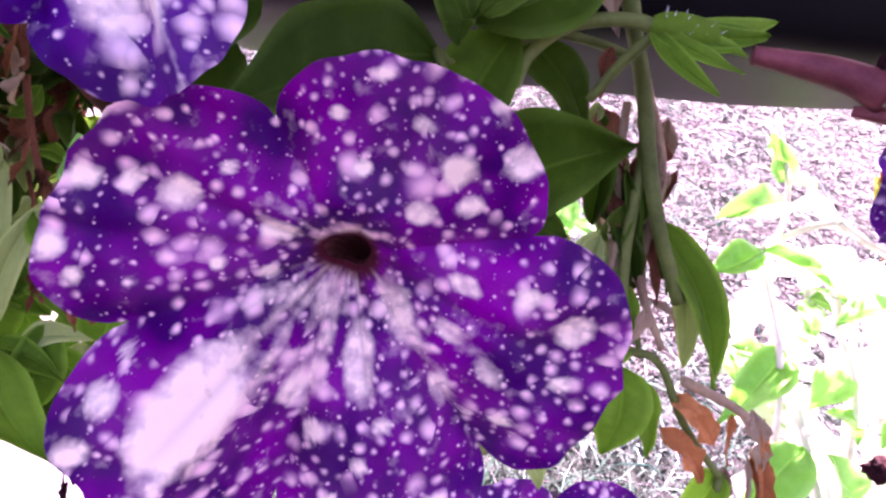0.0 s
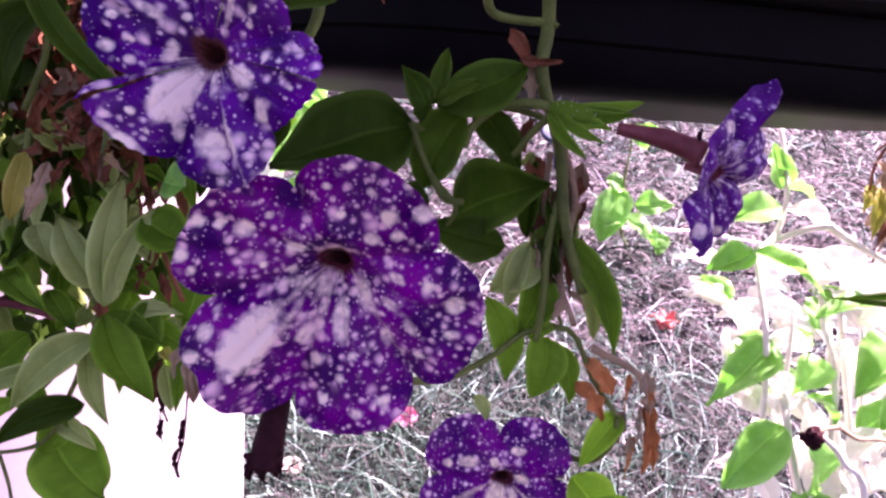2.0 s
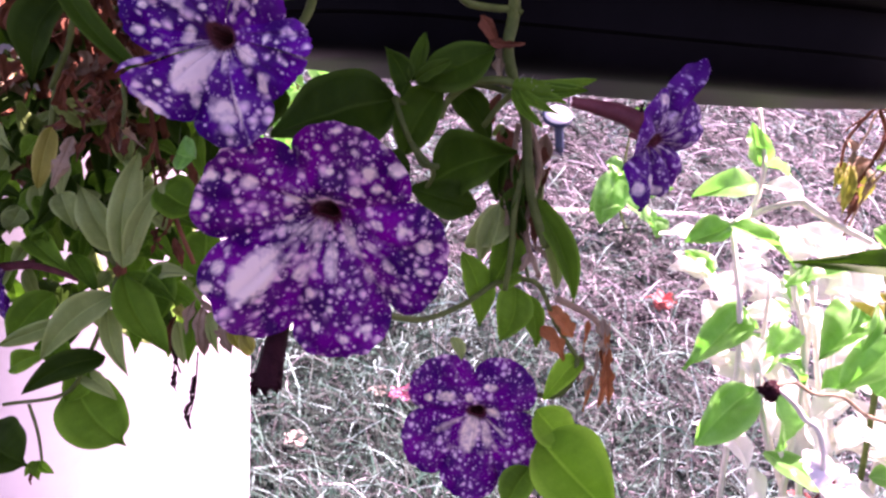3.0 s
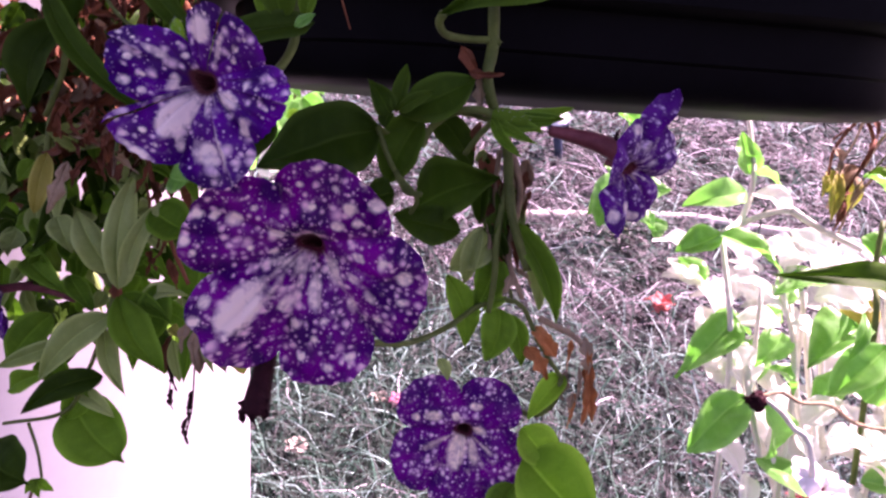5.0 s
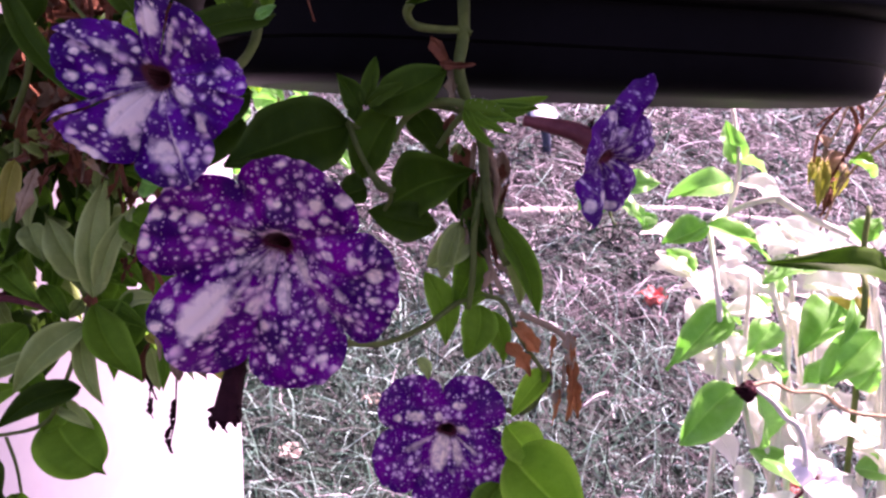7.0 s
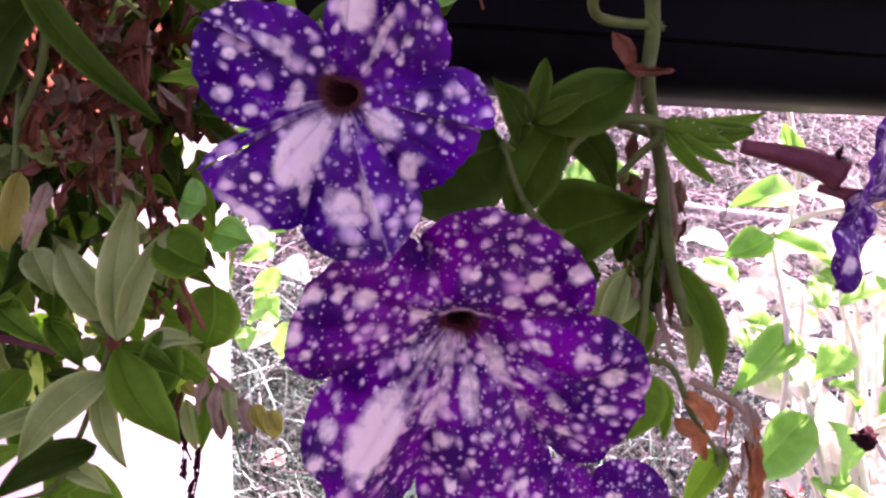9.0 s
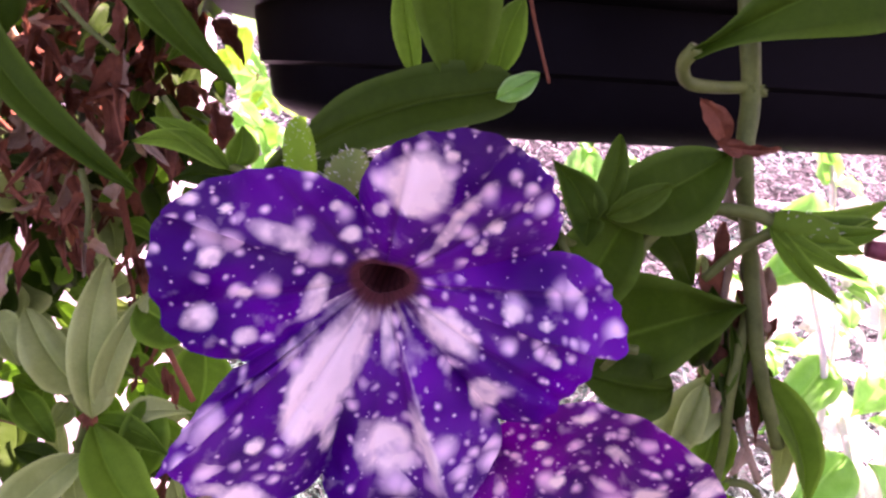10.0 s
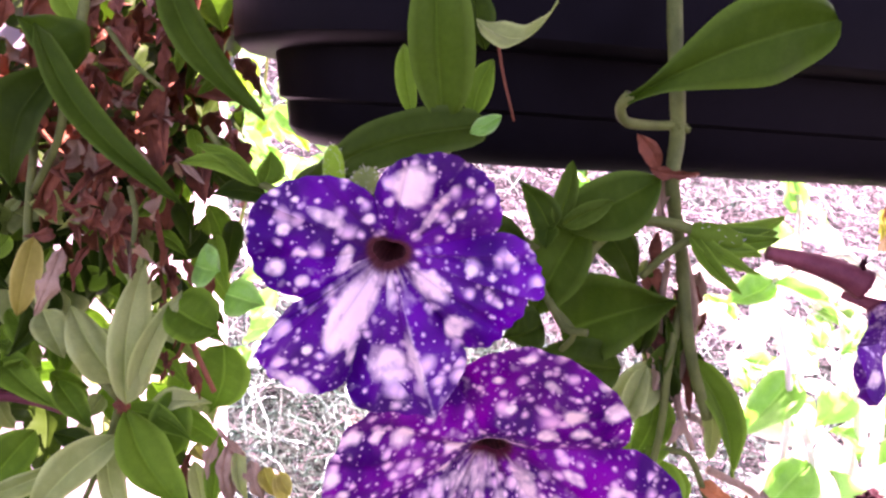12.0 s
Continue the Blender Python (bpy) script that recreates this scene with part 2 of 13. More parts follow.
for m_ in (M_THROAT,):
    nodes_, links_ = m_.node_tree.nodes, m_.node_tree.links
    base_ = nodes_["Principled BSDF"]
    line_ = nodes_.new("ShaderNodeAttribute")
    line_.attribute_name = "vein_tone"
    col_ = mix_col(nodes_, links_, math_node(nodes_, links_, "MULTIPLY", line_.outputs["Fac"], 0.9), base_.inputs["Base Color"].links[0].from_socket, (0.03, 0.006, 0.010))
    links_.new(col_, base_.inputs["Base Color"])
    thin_glow(nodes_, links_, base_, col_, 0.12)


def grass_material():
    m, n, l, b = mat_new("dry_grass")
    geo = n.new("ShaderNodeNewGeometry")
    # near-black to near-white spread holds painted shade and highlights among the blades
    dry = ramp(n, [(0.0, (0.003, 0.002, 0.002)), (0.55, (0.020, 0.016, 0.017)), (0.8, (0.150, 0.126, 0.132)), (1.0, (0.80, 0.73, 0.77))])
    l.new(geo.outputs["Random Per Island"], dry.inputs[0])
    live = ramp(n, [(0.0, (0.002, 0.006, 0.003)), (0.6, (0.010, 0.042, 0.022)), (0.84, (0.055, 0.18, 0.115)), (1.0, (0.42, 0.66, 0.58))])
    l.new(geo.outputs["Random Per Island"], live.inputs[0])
    att = n.new("ShaderNodeAttribute")
    att.attribute_name = "live"
    c = mix_col(n, l, att.outputs["Fac"], dry.outputs[0], live.outputs[0])
    l.new(c, b.inputs["Base Color"])
    b.inputs["Roughness"].default_value = 0.65
    thin_glow(n, l, b, c, 0.2)
    return m


M_GRASS = grass_material()
# thatch and earth made near-black, shade between blades put into the colour
M_EARTH = plain_material("thatch_earth_shaded", (0.006, 0.0045, 0.0045), (0.026, 0.021, 0.020), 22, 0.95, 0.9, 0.01, detail=9)


# ---- builders ----
def part(name, bm, material, parent, label=""):
    """Links a bmesh as one mesh object under a thing or a part."""
    me = bpy.data.meshes.new(name)
    bm.normal_update()
    bm.to_mesh(me)
    bm.free()
    me.polygons.foreach_set("use_smooth", [True] * len(me.polygons))
    me.materials.append(material)
    ob = new(name, me)
    if parent is not None:
        ob.parent = parent
        ob.matrix_parent_inverse = parent.matrix_world.inverted()
    if label:
        ob["label"] = label
    return ob


def thing(name, at, label, category, group="", kind=""):
    ob = new(name)
    ob.empty_display_size = 0.02
    ob.matrix_world = Matrix.Translation(at)
    ob.location = at
    return tagged(ob, label, category, group, kind)


def smooth_line(points, steps=6):
    """Catmull-Rom through the points."""
    p = [Vector(q) for q in points]
    p = [p[0] * 2 - p[1]] + p + [p[-1] * 2 - p[-2]]
    out = []
    for i in range(1, len(p) - 2):
        a, b, c, d = p[i - 1:i + 3]
        for k in range(steps):
            t = k / steps
            out.append(0.5 * (2 * b + (c - a) * t + (2 * a - 5 * b + 4 * c - d) * t * t + (3 * b - a - 3 * c + d) * t ** 3))
    out.append(p[-2])
    return out


def tube_bm(points, r0, r1, sides=8, steps=6, wobble=0.08, knots=0):
    bm = bmesh.new()
    line = smooth_line(points, steps)
    rings, side = [], None
    for i, q in enumerate(line):
        d = (line[min(i + 1, len(line) - 1)] - line[max(i - 1, 0)]).normalized()
        side = (side - d * side.dot(d)).normalized() if side else d.orthogonal().normalized()
        other = d.cross(side)
        f = i / (len(line) - 1)
        r = r0 + (r1 - r0) * f
        r *= 1 + wobble * noise.noise(q * 160)
        if knots:
            r *= 0.6 + 1.1 * max(0.0, math.cos(f * knots * math.tau + 0.5)) ** 2
        rings.append([bm.verts.new(q + (side * math.cos(a) + other * math.sin(a)) * r) for a in (math.tau * k / sides for k in range(sides))])
    for a, b in zip(rings, rings[1:]):
        for k in range(sides):
            bm.faces.new((a[k], a[(k + 1) % sides], b[(k + 1) % sides], b[k]))
    bm.faces.new(list(reversed(rings[0])))
    bm.faces.new(rings[-1])
    return bm


def stem(parent, points, r0, r1, material=None, name="stem", label="", knots=0):
    return part(name, tube_bm(points, r0, r1, knots=knots), material or M_STEM, parent, label)


LEAF_COUNT = [0]


def leaf(parent, base, tip, width, face, bow=0.12, material=None, fold=0.25, kind="ovate", name="leaf", label="", twist=0.0, curl=0.0):
    """A leaf blade from base to tip with a midrib groove, a fold along it, a bow and wavy edges: one sheet, so that light comes through it."""
    LEAF_COUNT[0] += 1
    seed = LEAF_COUNT[0] * 7.3
    b, t = Vector(base), Vector(tip)
    along = t - b
    length = along.length
    axis = along.normalized()
    nrm = Vector(face)
    nrm = (nrm - axis * nrm.dot(axis)).normalized()
    nu, nv = (24 if width > 0.011 else 14), 8
    across = (-1, -0.7, -0.38, -0.07, 0, 0.07, 0.38, 0.7, 1)
    pa, pb = 0.62 + 0.2 * math.sin(seed * 3.1), 1.02 + 0.2 * math.sin(seed * 5.7)
    sway = 0.09 * math.sin(seed * 1.7)
    bow += 0.05 * math.sin(seed * 6.1)
    twist += 0.35 * math.sin(seed * 2.3)
    lop = 0.14 * math.sin(seed * 4.1)
    dry = material in (M_DRY, M_DRY_TAN, M_DEAD, M_RUST)
    rough_edge = 0.35 if dry else 0.15
    bm = bmesh.new()
    lay = bm.verts.layers.float.new("vein_tone")
    rows = []
    for i in range(nu + 1):
        u = 1 - (1 - i / nu) ** 1.25
        if kind == "ovate":
            w = (u ** pa) * ((1 - u) ** pb) * ((pa + pb) / pa) ** pa * ((pa + pb) / pb) ** pb
        elif kind == "round":
            w = max(math.sqrt(max(0.0, 1 - abs(2 * min(u / 0.9, 1) - 1) ** 2.3)) * (1 - 0.2 * u), 0.5 * (1 - u) ** 0.7 if u > 0.6 else 0.0)
        elif kind == "spoon":
            k = min(1.0, u / 0.66)
            w = 0.1 + 0.9 * k * k * (3 - 2 * k) if u < 0.66 else math.sqrt(max(0.0, 1 - ((u - 0.66) / 0.34) ** 2.2))
        else:
            w = (u ** 0.55) * ((1 - u) ** 0.75) * 2.45
        w = max(w, 0.05 if u < 0.5 else 0.015) * width / 2
        if dry:
            w *= 0.75 + 0.8 * noise.noise(Vector((u * 5.0, seed, 0.3)))
        ang = twist * u
        n2 = (Matrix.Rotation(ang, 3, axis) @ nrm)
        s2 = axis.cross(n2)
        mid = b + axis * length * u + nrm * (math.sin(math.pi * u) * bow * length) - nrm * (curl * length * u ** 3) + axis.cross(nrm) * (sway * length * math.sin(math.pi * u))
        row = []
        for j in range(nv + 1):
            v = across[j]
            wav = rough_edge * width * noise.noise(Vector((u * 4 + seed, v * 1.5, seed))) * (0.3 + abs(v))
            lift = fold * abs(v) * w - 0.15 * fold * w * v * v + wav + 0.035 * w * math.sin(v * 9 + seed) * math.sin(math.pi * u)
            vein_tone = max(0.0, 1 - abs(v) / 0.07) * (1 - 0.7 * u)
            sidev = abs(math.sin((u * 5.5 - abs(v) * 1.1) * math.pi))
            # blade edges get a painted pale rim, as if their hairs were backlit
            vein_tone = max(vein_tone, 0.22 * max(0.0, 1 - sidev / 0.25) * (1 - abs(v) * 0.6), 0.9 if j in (0, nv) else 0.0)
            q = mid + s2 * (v * w * (1 + lop * (1 if v > 0 else -1))) + n2 * (lift - 0.05 * width * max(0.0, 1 - abs(v) / 0.2))
            vert = bm.verts.new(q)
            vert[lay] = vein_tone
            row.append(vert)
        rows.append(row)
    for i in range(nu):
        for j in range(nv):
            bm.faces.new((rows[i][j + 1], rows[i + 1][j + 1], rows[i + 1][j], rows[i][j]))
    return part(name, bm, material or M_LEAF, parent, label)


def frame_of(centre, facing, upward):
    z = Vector(facing).normalized()
    y = Vector(upward)
    y = (y - z * y.dot(z)).normalized()
    x = y.cross(z)
    m = Matrix((x, y, z)).transposed().to_4x4()
    m.translation = centre
    return m


def flower(parent, centre, facing, upward, unit, lobes, blotches, rays, material, depth=0.010, throat=0.0070, back=0.10, ruffle=8.0, tube=0.03, bend=(0, 0, 0), seed=0.0, label="", spots=(), folds=(), lip=10.0, dome=14.0, steep=(3.2, 11.0), inside=None, cups=(), aim=(0, 97, 995)):
    """A trumpet flower: one funnel whose rim parts into five lobes, and its tube. A lobe is its two notches' bearings, the
    notches' radii, the swell beyond them, its fullness and its lean; a fold is bearing, height, the width on each side and
    how pale its crest is; a cup brings the rim round a bearing forward: bearing, distance, width; they lean together towards aim. Lengths in units."""
    blotches = list(blotches) + [(x, y, r * 0.9, r * 0.78, 20, 1.0) for x, y, r in spots]
    head = new("flower")
    head.empty_display_size = 0.01
    head.parent = parent
    head.matrix_parent_inverse = parent.matrix_world.inverted()
    head.matrix_basis = frame_of(centre, facing, upward)
    if label:
        head["label"] = label
    size = sum(max(lobe[2], lobe[3]) + lobe[4] for lobe in lobes) / len(lobes)
    def mouth(th):
        """The throat's radius at a bearing: wider than high, a little uneven."""
        return throat * 0.5 / unit * (1 + 0.17 * math.cos(2 * th) + 0.09 * math.cos(3 * th + 1 + seed))

    def height(th, r, v, s, middle=0.0):
        """Units towards the viewer at a bearing and radius; v runs across the lobe, s out along it. A fold with one width
        lifts only the lobe on that side of it."""
        g, out = r / size, max(0.0, r - mouth(th)) / size
        rise = 0.5 + 0.5 * math.sin(th)
        k = steep[0] + (steep[1] - steep[0]) * rise ** 1.5
        z = -depth / unit * math.exp(-k * g)
        z += lip * max(0.0, math.sin(th) + 0.25) * math.exp(-((g - 0.16) / 0.10) ** 2)
        z -= back * size * max(0.0, s - 0.35) ** 2 * 2.0
        z += dome * (1 - v * v) * math.sin(math.pi * min(1.0, out * 0.85))
        z -= dome * 0.7 * math.exp(-(v / 0.13) ** 2) * math.sin(math.pi * min(1.0, out))
        x, y = r * math.cos(th), r * math.sin(th)
        z += ruffle * out * 2.2 * noise.noise(Vector((x * 0.013 + seed, y * 0.013, seed))) + ruffle * out * s * 0.8 * noise.noise(Vector((x * 0.04, y * 0.04 + seed, 2.0)))
        deg = math.degrees(th)
        for bearing, high, w0, w1, _ in folds:
            d = (deg - bearing + 180) % 360 - 180
            if not (w0 and w1):
                m = (middle - bearing + 180) % 360 - 180
                d = math.copysign(abs(d), m)
                if abs(m) > 60 or (w0 if m < 0 else w1) == 0:
                    continue
            z += high * min(1.0, out * 1.15) * max(0.0, 1 - abs(d) / (w0 if d < 0 else w1)) ** 1.7
        return z

    nt, nr = 52, 44
    for a0, a1, n0, n1, swell, full, lean in lobes:
        bm = bmesh.new()
        pale, vein_tone, dark = (bm.verts.layers.float.new(k) for k in ("pale", "vein_tone", "throat"))
        rings = []
        for i in range(nr + 1):
            s = i / nr
            row = []
            for k in range(nt + 1):
                v = k / nt * 2 - 1
                v = math.copysign(abs(v) ** 0.8, v)
                th = radians((a0 + a1) / 2 + v * ((a1 - a0) / 2 + 0.25))
                reach = n0 + (n1 - n0) * (v + 1) / 2 + swell * (1 - abs(v) ** full) ** 0.55 * (1 + lean * v)
                reach *= 1 + 0.022 * (1 - v * v) * noise.noise(Vector((math.cos(th) * 6 + seed, math.sin(th) * 6, 3.1))) + 0.010 * (1 - v * v) * math.sin(v * 19 + seed)
                hole = mouth(th)
                r = hole + (reach - hole) * s ** 1.05
                x, y = r * math.cos(th), r * math.sin(th)
                g = r / size
                z = height(th, r, v, s, (a0 + a1) / 2)
                low = max(0.0, -math.sin(th))
                deg = math.degrees(th) % 360
                wave = noise.noise(Vector((x * 0.022, y * 0.022, seed)))
                p = 0.0
                for cx, cy, rx, ry, rot, amt in blotches:
                    dx, dy = x - cx, y - cy
                    if dx * dx + dy * dy > 2.2 * max(rx, ry) ** 2:
                        continue
                    ca, sa = math.cos(radians(rot)), math.sin(radians(rot))
                    q = 1 - (((dx * ca + dy * sa) / rx) ** 2 + ((-dx * sa + dy * ca) / ry) ** 2)
                    q = min(1.0, max(0.0, q * 0.85 + 0.25))
                    p = max(p, amt * q * q * (3 - 2 * q))
                for b0, b1, out, amt in rays:
                    if b0 < deg < b1 and g < out:
                        st = 0.42 + 1.25 * noise.noise(Vector((deg * 0.13 + seed, g * 5.0, 1.7)))
                        p = max(p, amt * st * min(1, g * 9) * (1 - g / out) ** 0.5)
                for bearing, high, w0, w1, crest in folds:
                    d = (deg - bearing + 180) % 360 - 180
                    p = max(p, crest * math.exp(-(d / 0.9) ** 2) * min(1.0, g * 2.5))
                rib = math.exp(-(v / 0.05) ** 2) * max(0.0, 1 - g)
                streak = max(0.0, math.cos(th * 17 + 5 * wave)) ** 4 * max(0.0, 1 - g * 2.6) * (0.1 + 0.7 * low)
                core = max(0.0, 1 - (r - hole) / (hole * (0.55 + 0.5 * low)))
                tongue = 0.85 * max(0.0, 1 - (r - hole) / (hole * 2.6)) * max(0.0, math.cos(th * 11 + 3 * wave)) * (0.35 + 0.65 * low)
                forward = 0.0
                for bearing, far, wide in cups:
                    d = (deg - bearing + 180) % 360 - 180
                    forward += far * math.exp(-(d / wide) ** 2) * max(0.0, r - 35) / 165
                near = forward / aim[2]
                vert = bm.verts.new(((x + (aim[0] - x) * near) * unit, (y + (aim[1] - y) * near) * unit, (z + forward) * unit))
                vert[pale], vert[vein_tone] = p, max(0.55 * rib, streak * 0.8)
                vert[dark] = min(1.0, max(1.8 * core, tongue))
                row.append(vert)
            rings.append(row)
        for a, b in zip(rings, rings[1:]):
            for k in range(nt):
                bm.faces.new((a[k], b[k], b[k + 1], a[k + 1]))
        c = part("petal", bm, material, None)
        c.parent = head
    # the tube behind the face, ribbed and striped inside, its colour darkened inward as shade
    bm = bmesh.new()
    stripe_shade = bm.verts.layers.float.new("vein_tone")
    sides, deep = 60, 14
    rings = []
    for i in range(deep + 1):
        f = i / deep
        ring = []
        for k in range(sides):
            a = math.tau * k / sides
            r = mouth(a) * unit * (1.04 - 0.45 * f ** 0.7) * (1 + 0.08 * f * math.cos(a * 5))
            z = height(a, mouth(a), 1.0, 0.0) * unit * (1 - min(1.0, f * 2)) + (-depth * 1.1) * min(1.0, f * 2) - tube * f ** 1.4
            ring.append(bm.verts.new(Vector((math.cos(a) * r, math.sin(a) * r, z)) + Vector(bend) * f * f))
            ring[-1][stripe_shade] = min(1.0, (1.0 if k % 4 == 0 else 0.0) + f * 0.7)
        rings.append(ring)
    for a, b in zip(rings, rings[1:]):
        for k in range(sides):
            bm.faces.new((a[k], a[(k + 1) % sides], b[(k + 1) % sides], b[k]))
    bm.faces.new(rings[-1])
    t = part("tube", bm, inside or M_TUBE, None)
    t.parent = head
    return head


def rag(parent, centre, size, material, seed, name="dried_leaf", stretch=(1, 1, 1), label=""):
    """A shrivelled, crumpled dry leaf or spent bloom."""
    bm = bmesh.new()
    bmesh.ops.create_icosphere(bm, subdivisions=3, radius=1)
    c = Vector(centre)
    for v in bm.verts:
        q = v.co.copy()
        k = 0.55 + 0.55 * noise.noise(q * 1.6 + Vector((seed, 0, 0))) + 0.35 * noise.noise(q * 4 + Vector((0, seed, 0)))
        ridge = abs(noise.noise(q * 2.7 + Vector((0, 0, seed))))
        k = max(0.15, k + 0.5 * ridge - 0.15)
        v.co = c + Vector((q.x * stretch[0], q.y * stretch[1], q.z * stretch[2])) * size * k
    return part(name, bm, material, parent, label)



def bud(parent, base, tip, radius, material, label="", hairs=50):
    """A plump rounded bud with short pale hairs."""
    b, t = Vector(base), Vector(tip)
    d = (t - b).normalized()
    side = d.orthogonal().normalized()
    other = d.cross(side)
    prof = [(0.0, 0.55), (0.12, 0.85), (0.35, 1.0), (0.62, 0.97), (0.82, 0.78), (0.94, 0.45), (1.0, 0.06)]
    bm = bmesh.new()
    rings = [[bm.verts.new(b.lerp(t, f) + (side * math.cos(a) + other * math.sin(a)) * radius * r * (1 + 0.05 * math.cos(5 * a))) for a in (math.tau * k / 15 for k in range(15))] for f, r in prof]
    for p, q in zip(rings, rings[1:]):
        for k in range(15):
            bm.faces.new((p[k], p[(k + 1) % 15], q[(k + 1) % 15], q[k]))
    bm.faces.new(rings[-1])
    body = part("bud", bm, material, parent, label)
    if not hairs:
        return body
    rng = random.Random(int(radius * 1e7))
    bm = bmesh.new()
    for _ in range(hairs):
        f, a = rng.uniform(0.1, 1.0), rng.uniform(0, math.tau)
        r = radius * math.sin(math.pi * min(0.98, 0.35 + 0.6 * f)) ** 0.6
        out = (side * math.cos(a) + other * math.sin(a) + d * (f - 0.2)).normalized()
        p = b.lerp(t, f) + (side * math.cos(a) + other * math.sin(a)) * r * 0.95
        w = out.orthogonal().normalized() * radius * 0.035
        v = out.cross(w)
        tri = [bm.verts.new(p + w), bm.verts.new(p - w * 0.5 + v), bm.verts.new(p - w * 0.5 - v)]
        top = bm.verts.new(p + out * radius * rng.uniform(0.25, 0.45))
        for i in range(3):
            bm.faces.new((tri[i], tri[(i + 1) % 3], top))
    part("hairs", bm, M_LEAF_WHITE, body)
    return body


# ---- setting ----
SLOPE, GROUND = 0.1763, -0.0227


def ground_z(y):
    """The lawn is a bank that rises gently away from the porch, then levels out."""
    return GROUND + SLOPE * (y if y < 7 else 7 + (y - 7) * 0.15 if y < 30 else 10.45)


def lawn_sheet():
    bm = bmesh.new()
    xs = [-400, -100, -30, -12, -6] + [-4 + 0.25 * i for i in range(37)] + [7, 14, 30, 100, 400]
    ys = [-400, -100, -30, -8, -3] + [-1 + 0.2 * i for i in range(41)] + [9, 12, 20, 30, 100, 500]
    rows = [[bm.verts.new((x, y, ground_z(max(y, -2.5)) + (0.012 * noise.noise(Vector((x * 2.2, y * 2.2, 0))) if -1 < y < 7 else 0) - 0.008)) for x in xs] for y in ys]
    for a, b in zip(rows, rows[1:]):
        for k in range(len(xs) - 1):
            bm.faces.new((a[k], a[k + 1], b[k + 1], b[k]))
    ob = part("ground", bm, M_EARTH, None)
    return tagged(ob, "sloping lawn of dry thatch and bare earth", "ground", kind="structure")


lawn = lawn_sheet()


def rounded_slot(half_len, half_dep, z, n=10, round_=0.9):
    """A ring of points of an oblong with rounded ends."""
    r = half_dep * round_
    pts = []
    for cx, cy, a0 in ((half_len - r, half_dep - r, 0), (-half_len + r, half_dep - r, 90), (-half_len + r, -half_dep + r, 180), (half_len - r, -half_dep + r, 270)):
        for k in range(n + 1):
            a = radians(a0 + 90 * k / n)
            pts.append((cx + r * math.cos(a), cy + r * math.sin(a), z))
    return pts


def build_planter():
    at = Matrix.Translation((0.066, 0.4445, 0.9770)) @ Matrix.Rotation(radians(8.5), 4, "Z") @ Matrix.Rotation(radians(0.3), 4, "Y") @ Matrix.Rotation(radians(-4.7), 4, "X")
    pot = thing("planter_box", (0.062, 0.4445, 0.981), "black plastic oblong planter box with stepped ribbed sides", "planter")
    # profile: underside, foot, steps of the wall, rim roll, inner wall
    steps = [(0.116, 0.040, 0.0003), (0.160, 0.084, 0.000), (0.174, 0.098, 0.0010), (0.180, 0.104, 0.004), (0.183, 0.1065, 0.008), (0.1845, 0.1080, 0.0188), (0.1875, 0.1105, 0.0200), (0.1895, 0.1125, 0.0385), (0.2035, 0.1225, 0.0395), (0.2065, 0.1255, 0.0420), (0.209, 0.1275, 0.082), (0.207, 0.1255, 0.085), (0.197, 0.1165, 0.085), (0.194, 0.1135, 0.081), (0.188, 0.108, 0.060)]
    bm = bmesh.new()
    rings = [[bm.verts.new(at @ Vector(q)) for q in rounded_slot(a, b, z)] for a, b, z in steps]
    n = len(rings[0])
    for a, b in zip(rings, rings[1:]):
        for k in range(n):
            bm.faces.new((a[k], a[(k + 1) % n], b[(k + 1) % n], b[k]))
    bm.faces.new(list(reversed(rings[0])))
    part("body", bm, M_PLASTIC, pot).data.set_sharp_from_angle(angle=radians(40))
    bm = bmesh.new()
    ring = [bm.verts.new(at @ Vector(q)) for q in rounded_slot(0.192, 0.1115, 0.072)]
    mid = bm.verts.new(at @ Vector((0, 0, 0.080)))
    for i in range(len(ring)):
        bm.faces.new((ring[i], ring[(i + 1) % len(ring)], mid))
    part("soil", bm, M_SOIL, pot, "dark potting soil filling the planter")
    return pot


planter = build_planter()


def build_column():
    """A round white porch column, slightly tapering, standing on the lawn."""
    col = thing("column", (-0.609, 0.80, ground_z(0.8) - 0.02), "round white painted porch column", "column", kind="structure")
    bm = bmesh.new()
    base = ground_z(0.8) - 0.05
    rings = []
    for z, r in ((base, 0.362), (base + 0.10, 0.362), (base + 0.11, 0.352), (base + 0.12, 0.352), (1.0, 0.350), (2.42, 0.346)):
        rings.append([bm.verts.new((-0.589 + r * math.cos(a), 0.80 + r * math.sin(a), z)) for a in (math.tau * k / 96 for k in range(96))])
    for a, b in zip(rings, rings[1:]):
        for k in range(96):
            bm.faces.new((a[k], a[(k + 1) % 96], b[(k + 1) % 96], b[k]))
    bm.faces.new(rings[-1])
    part("shaft", bm, M_COLUMN, col)
    return col


column = build_column()


def build_shade_slab():
    """An unseen slab added overhead, which keeps the planter in shade."""
    bm = bmesh.new()
    bmesh.ops.create_cube(bm, size=1, matrix=Matrix.Translation((0.5, 0.26, 2.50)) @ Matrix.Rotation(radians(-3), 4, "Z") @ Matrix.Diagonal((9.0, 1.62, 0.16, 1)))
    ob = part("ceiling", bm, M_SHADE_SLAB, None)
    ob.data.polygons.foreach_set("use_smooth", [False] * len(ob.data.polygons))
    return tagged(ob, "pale unseen slab added overhead to shade the planter", "ceiling", kind="structure")


shade_slab = build_shade_slab()


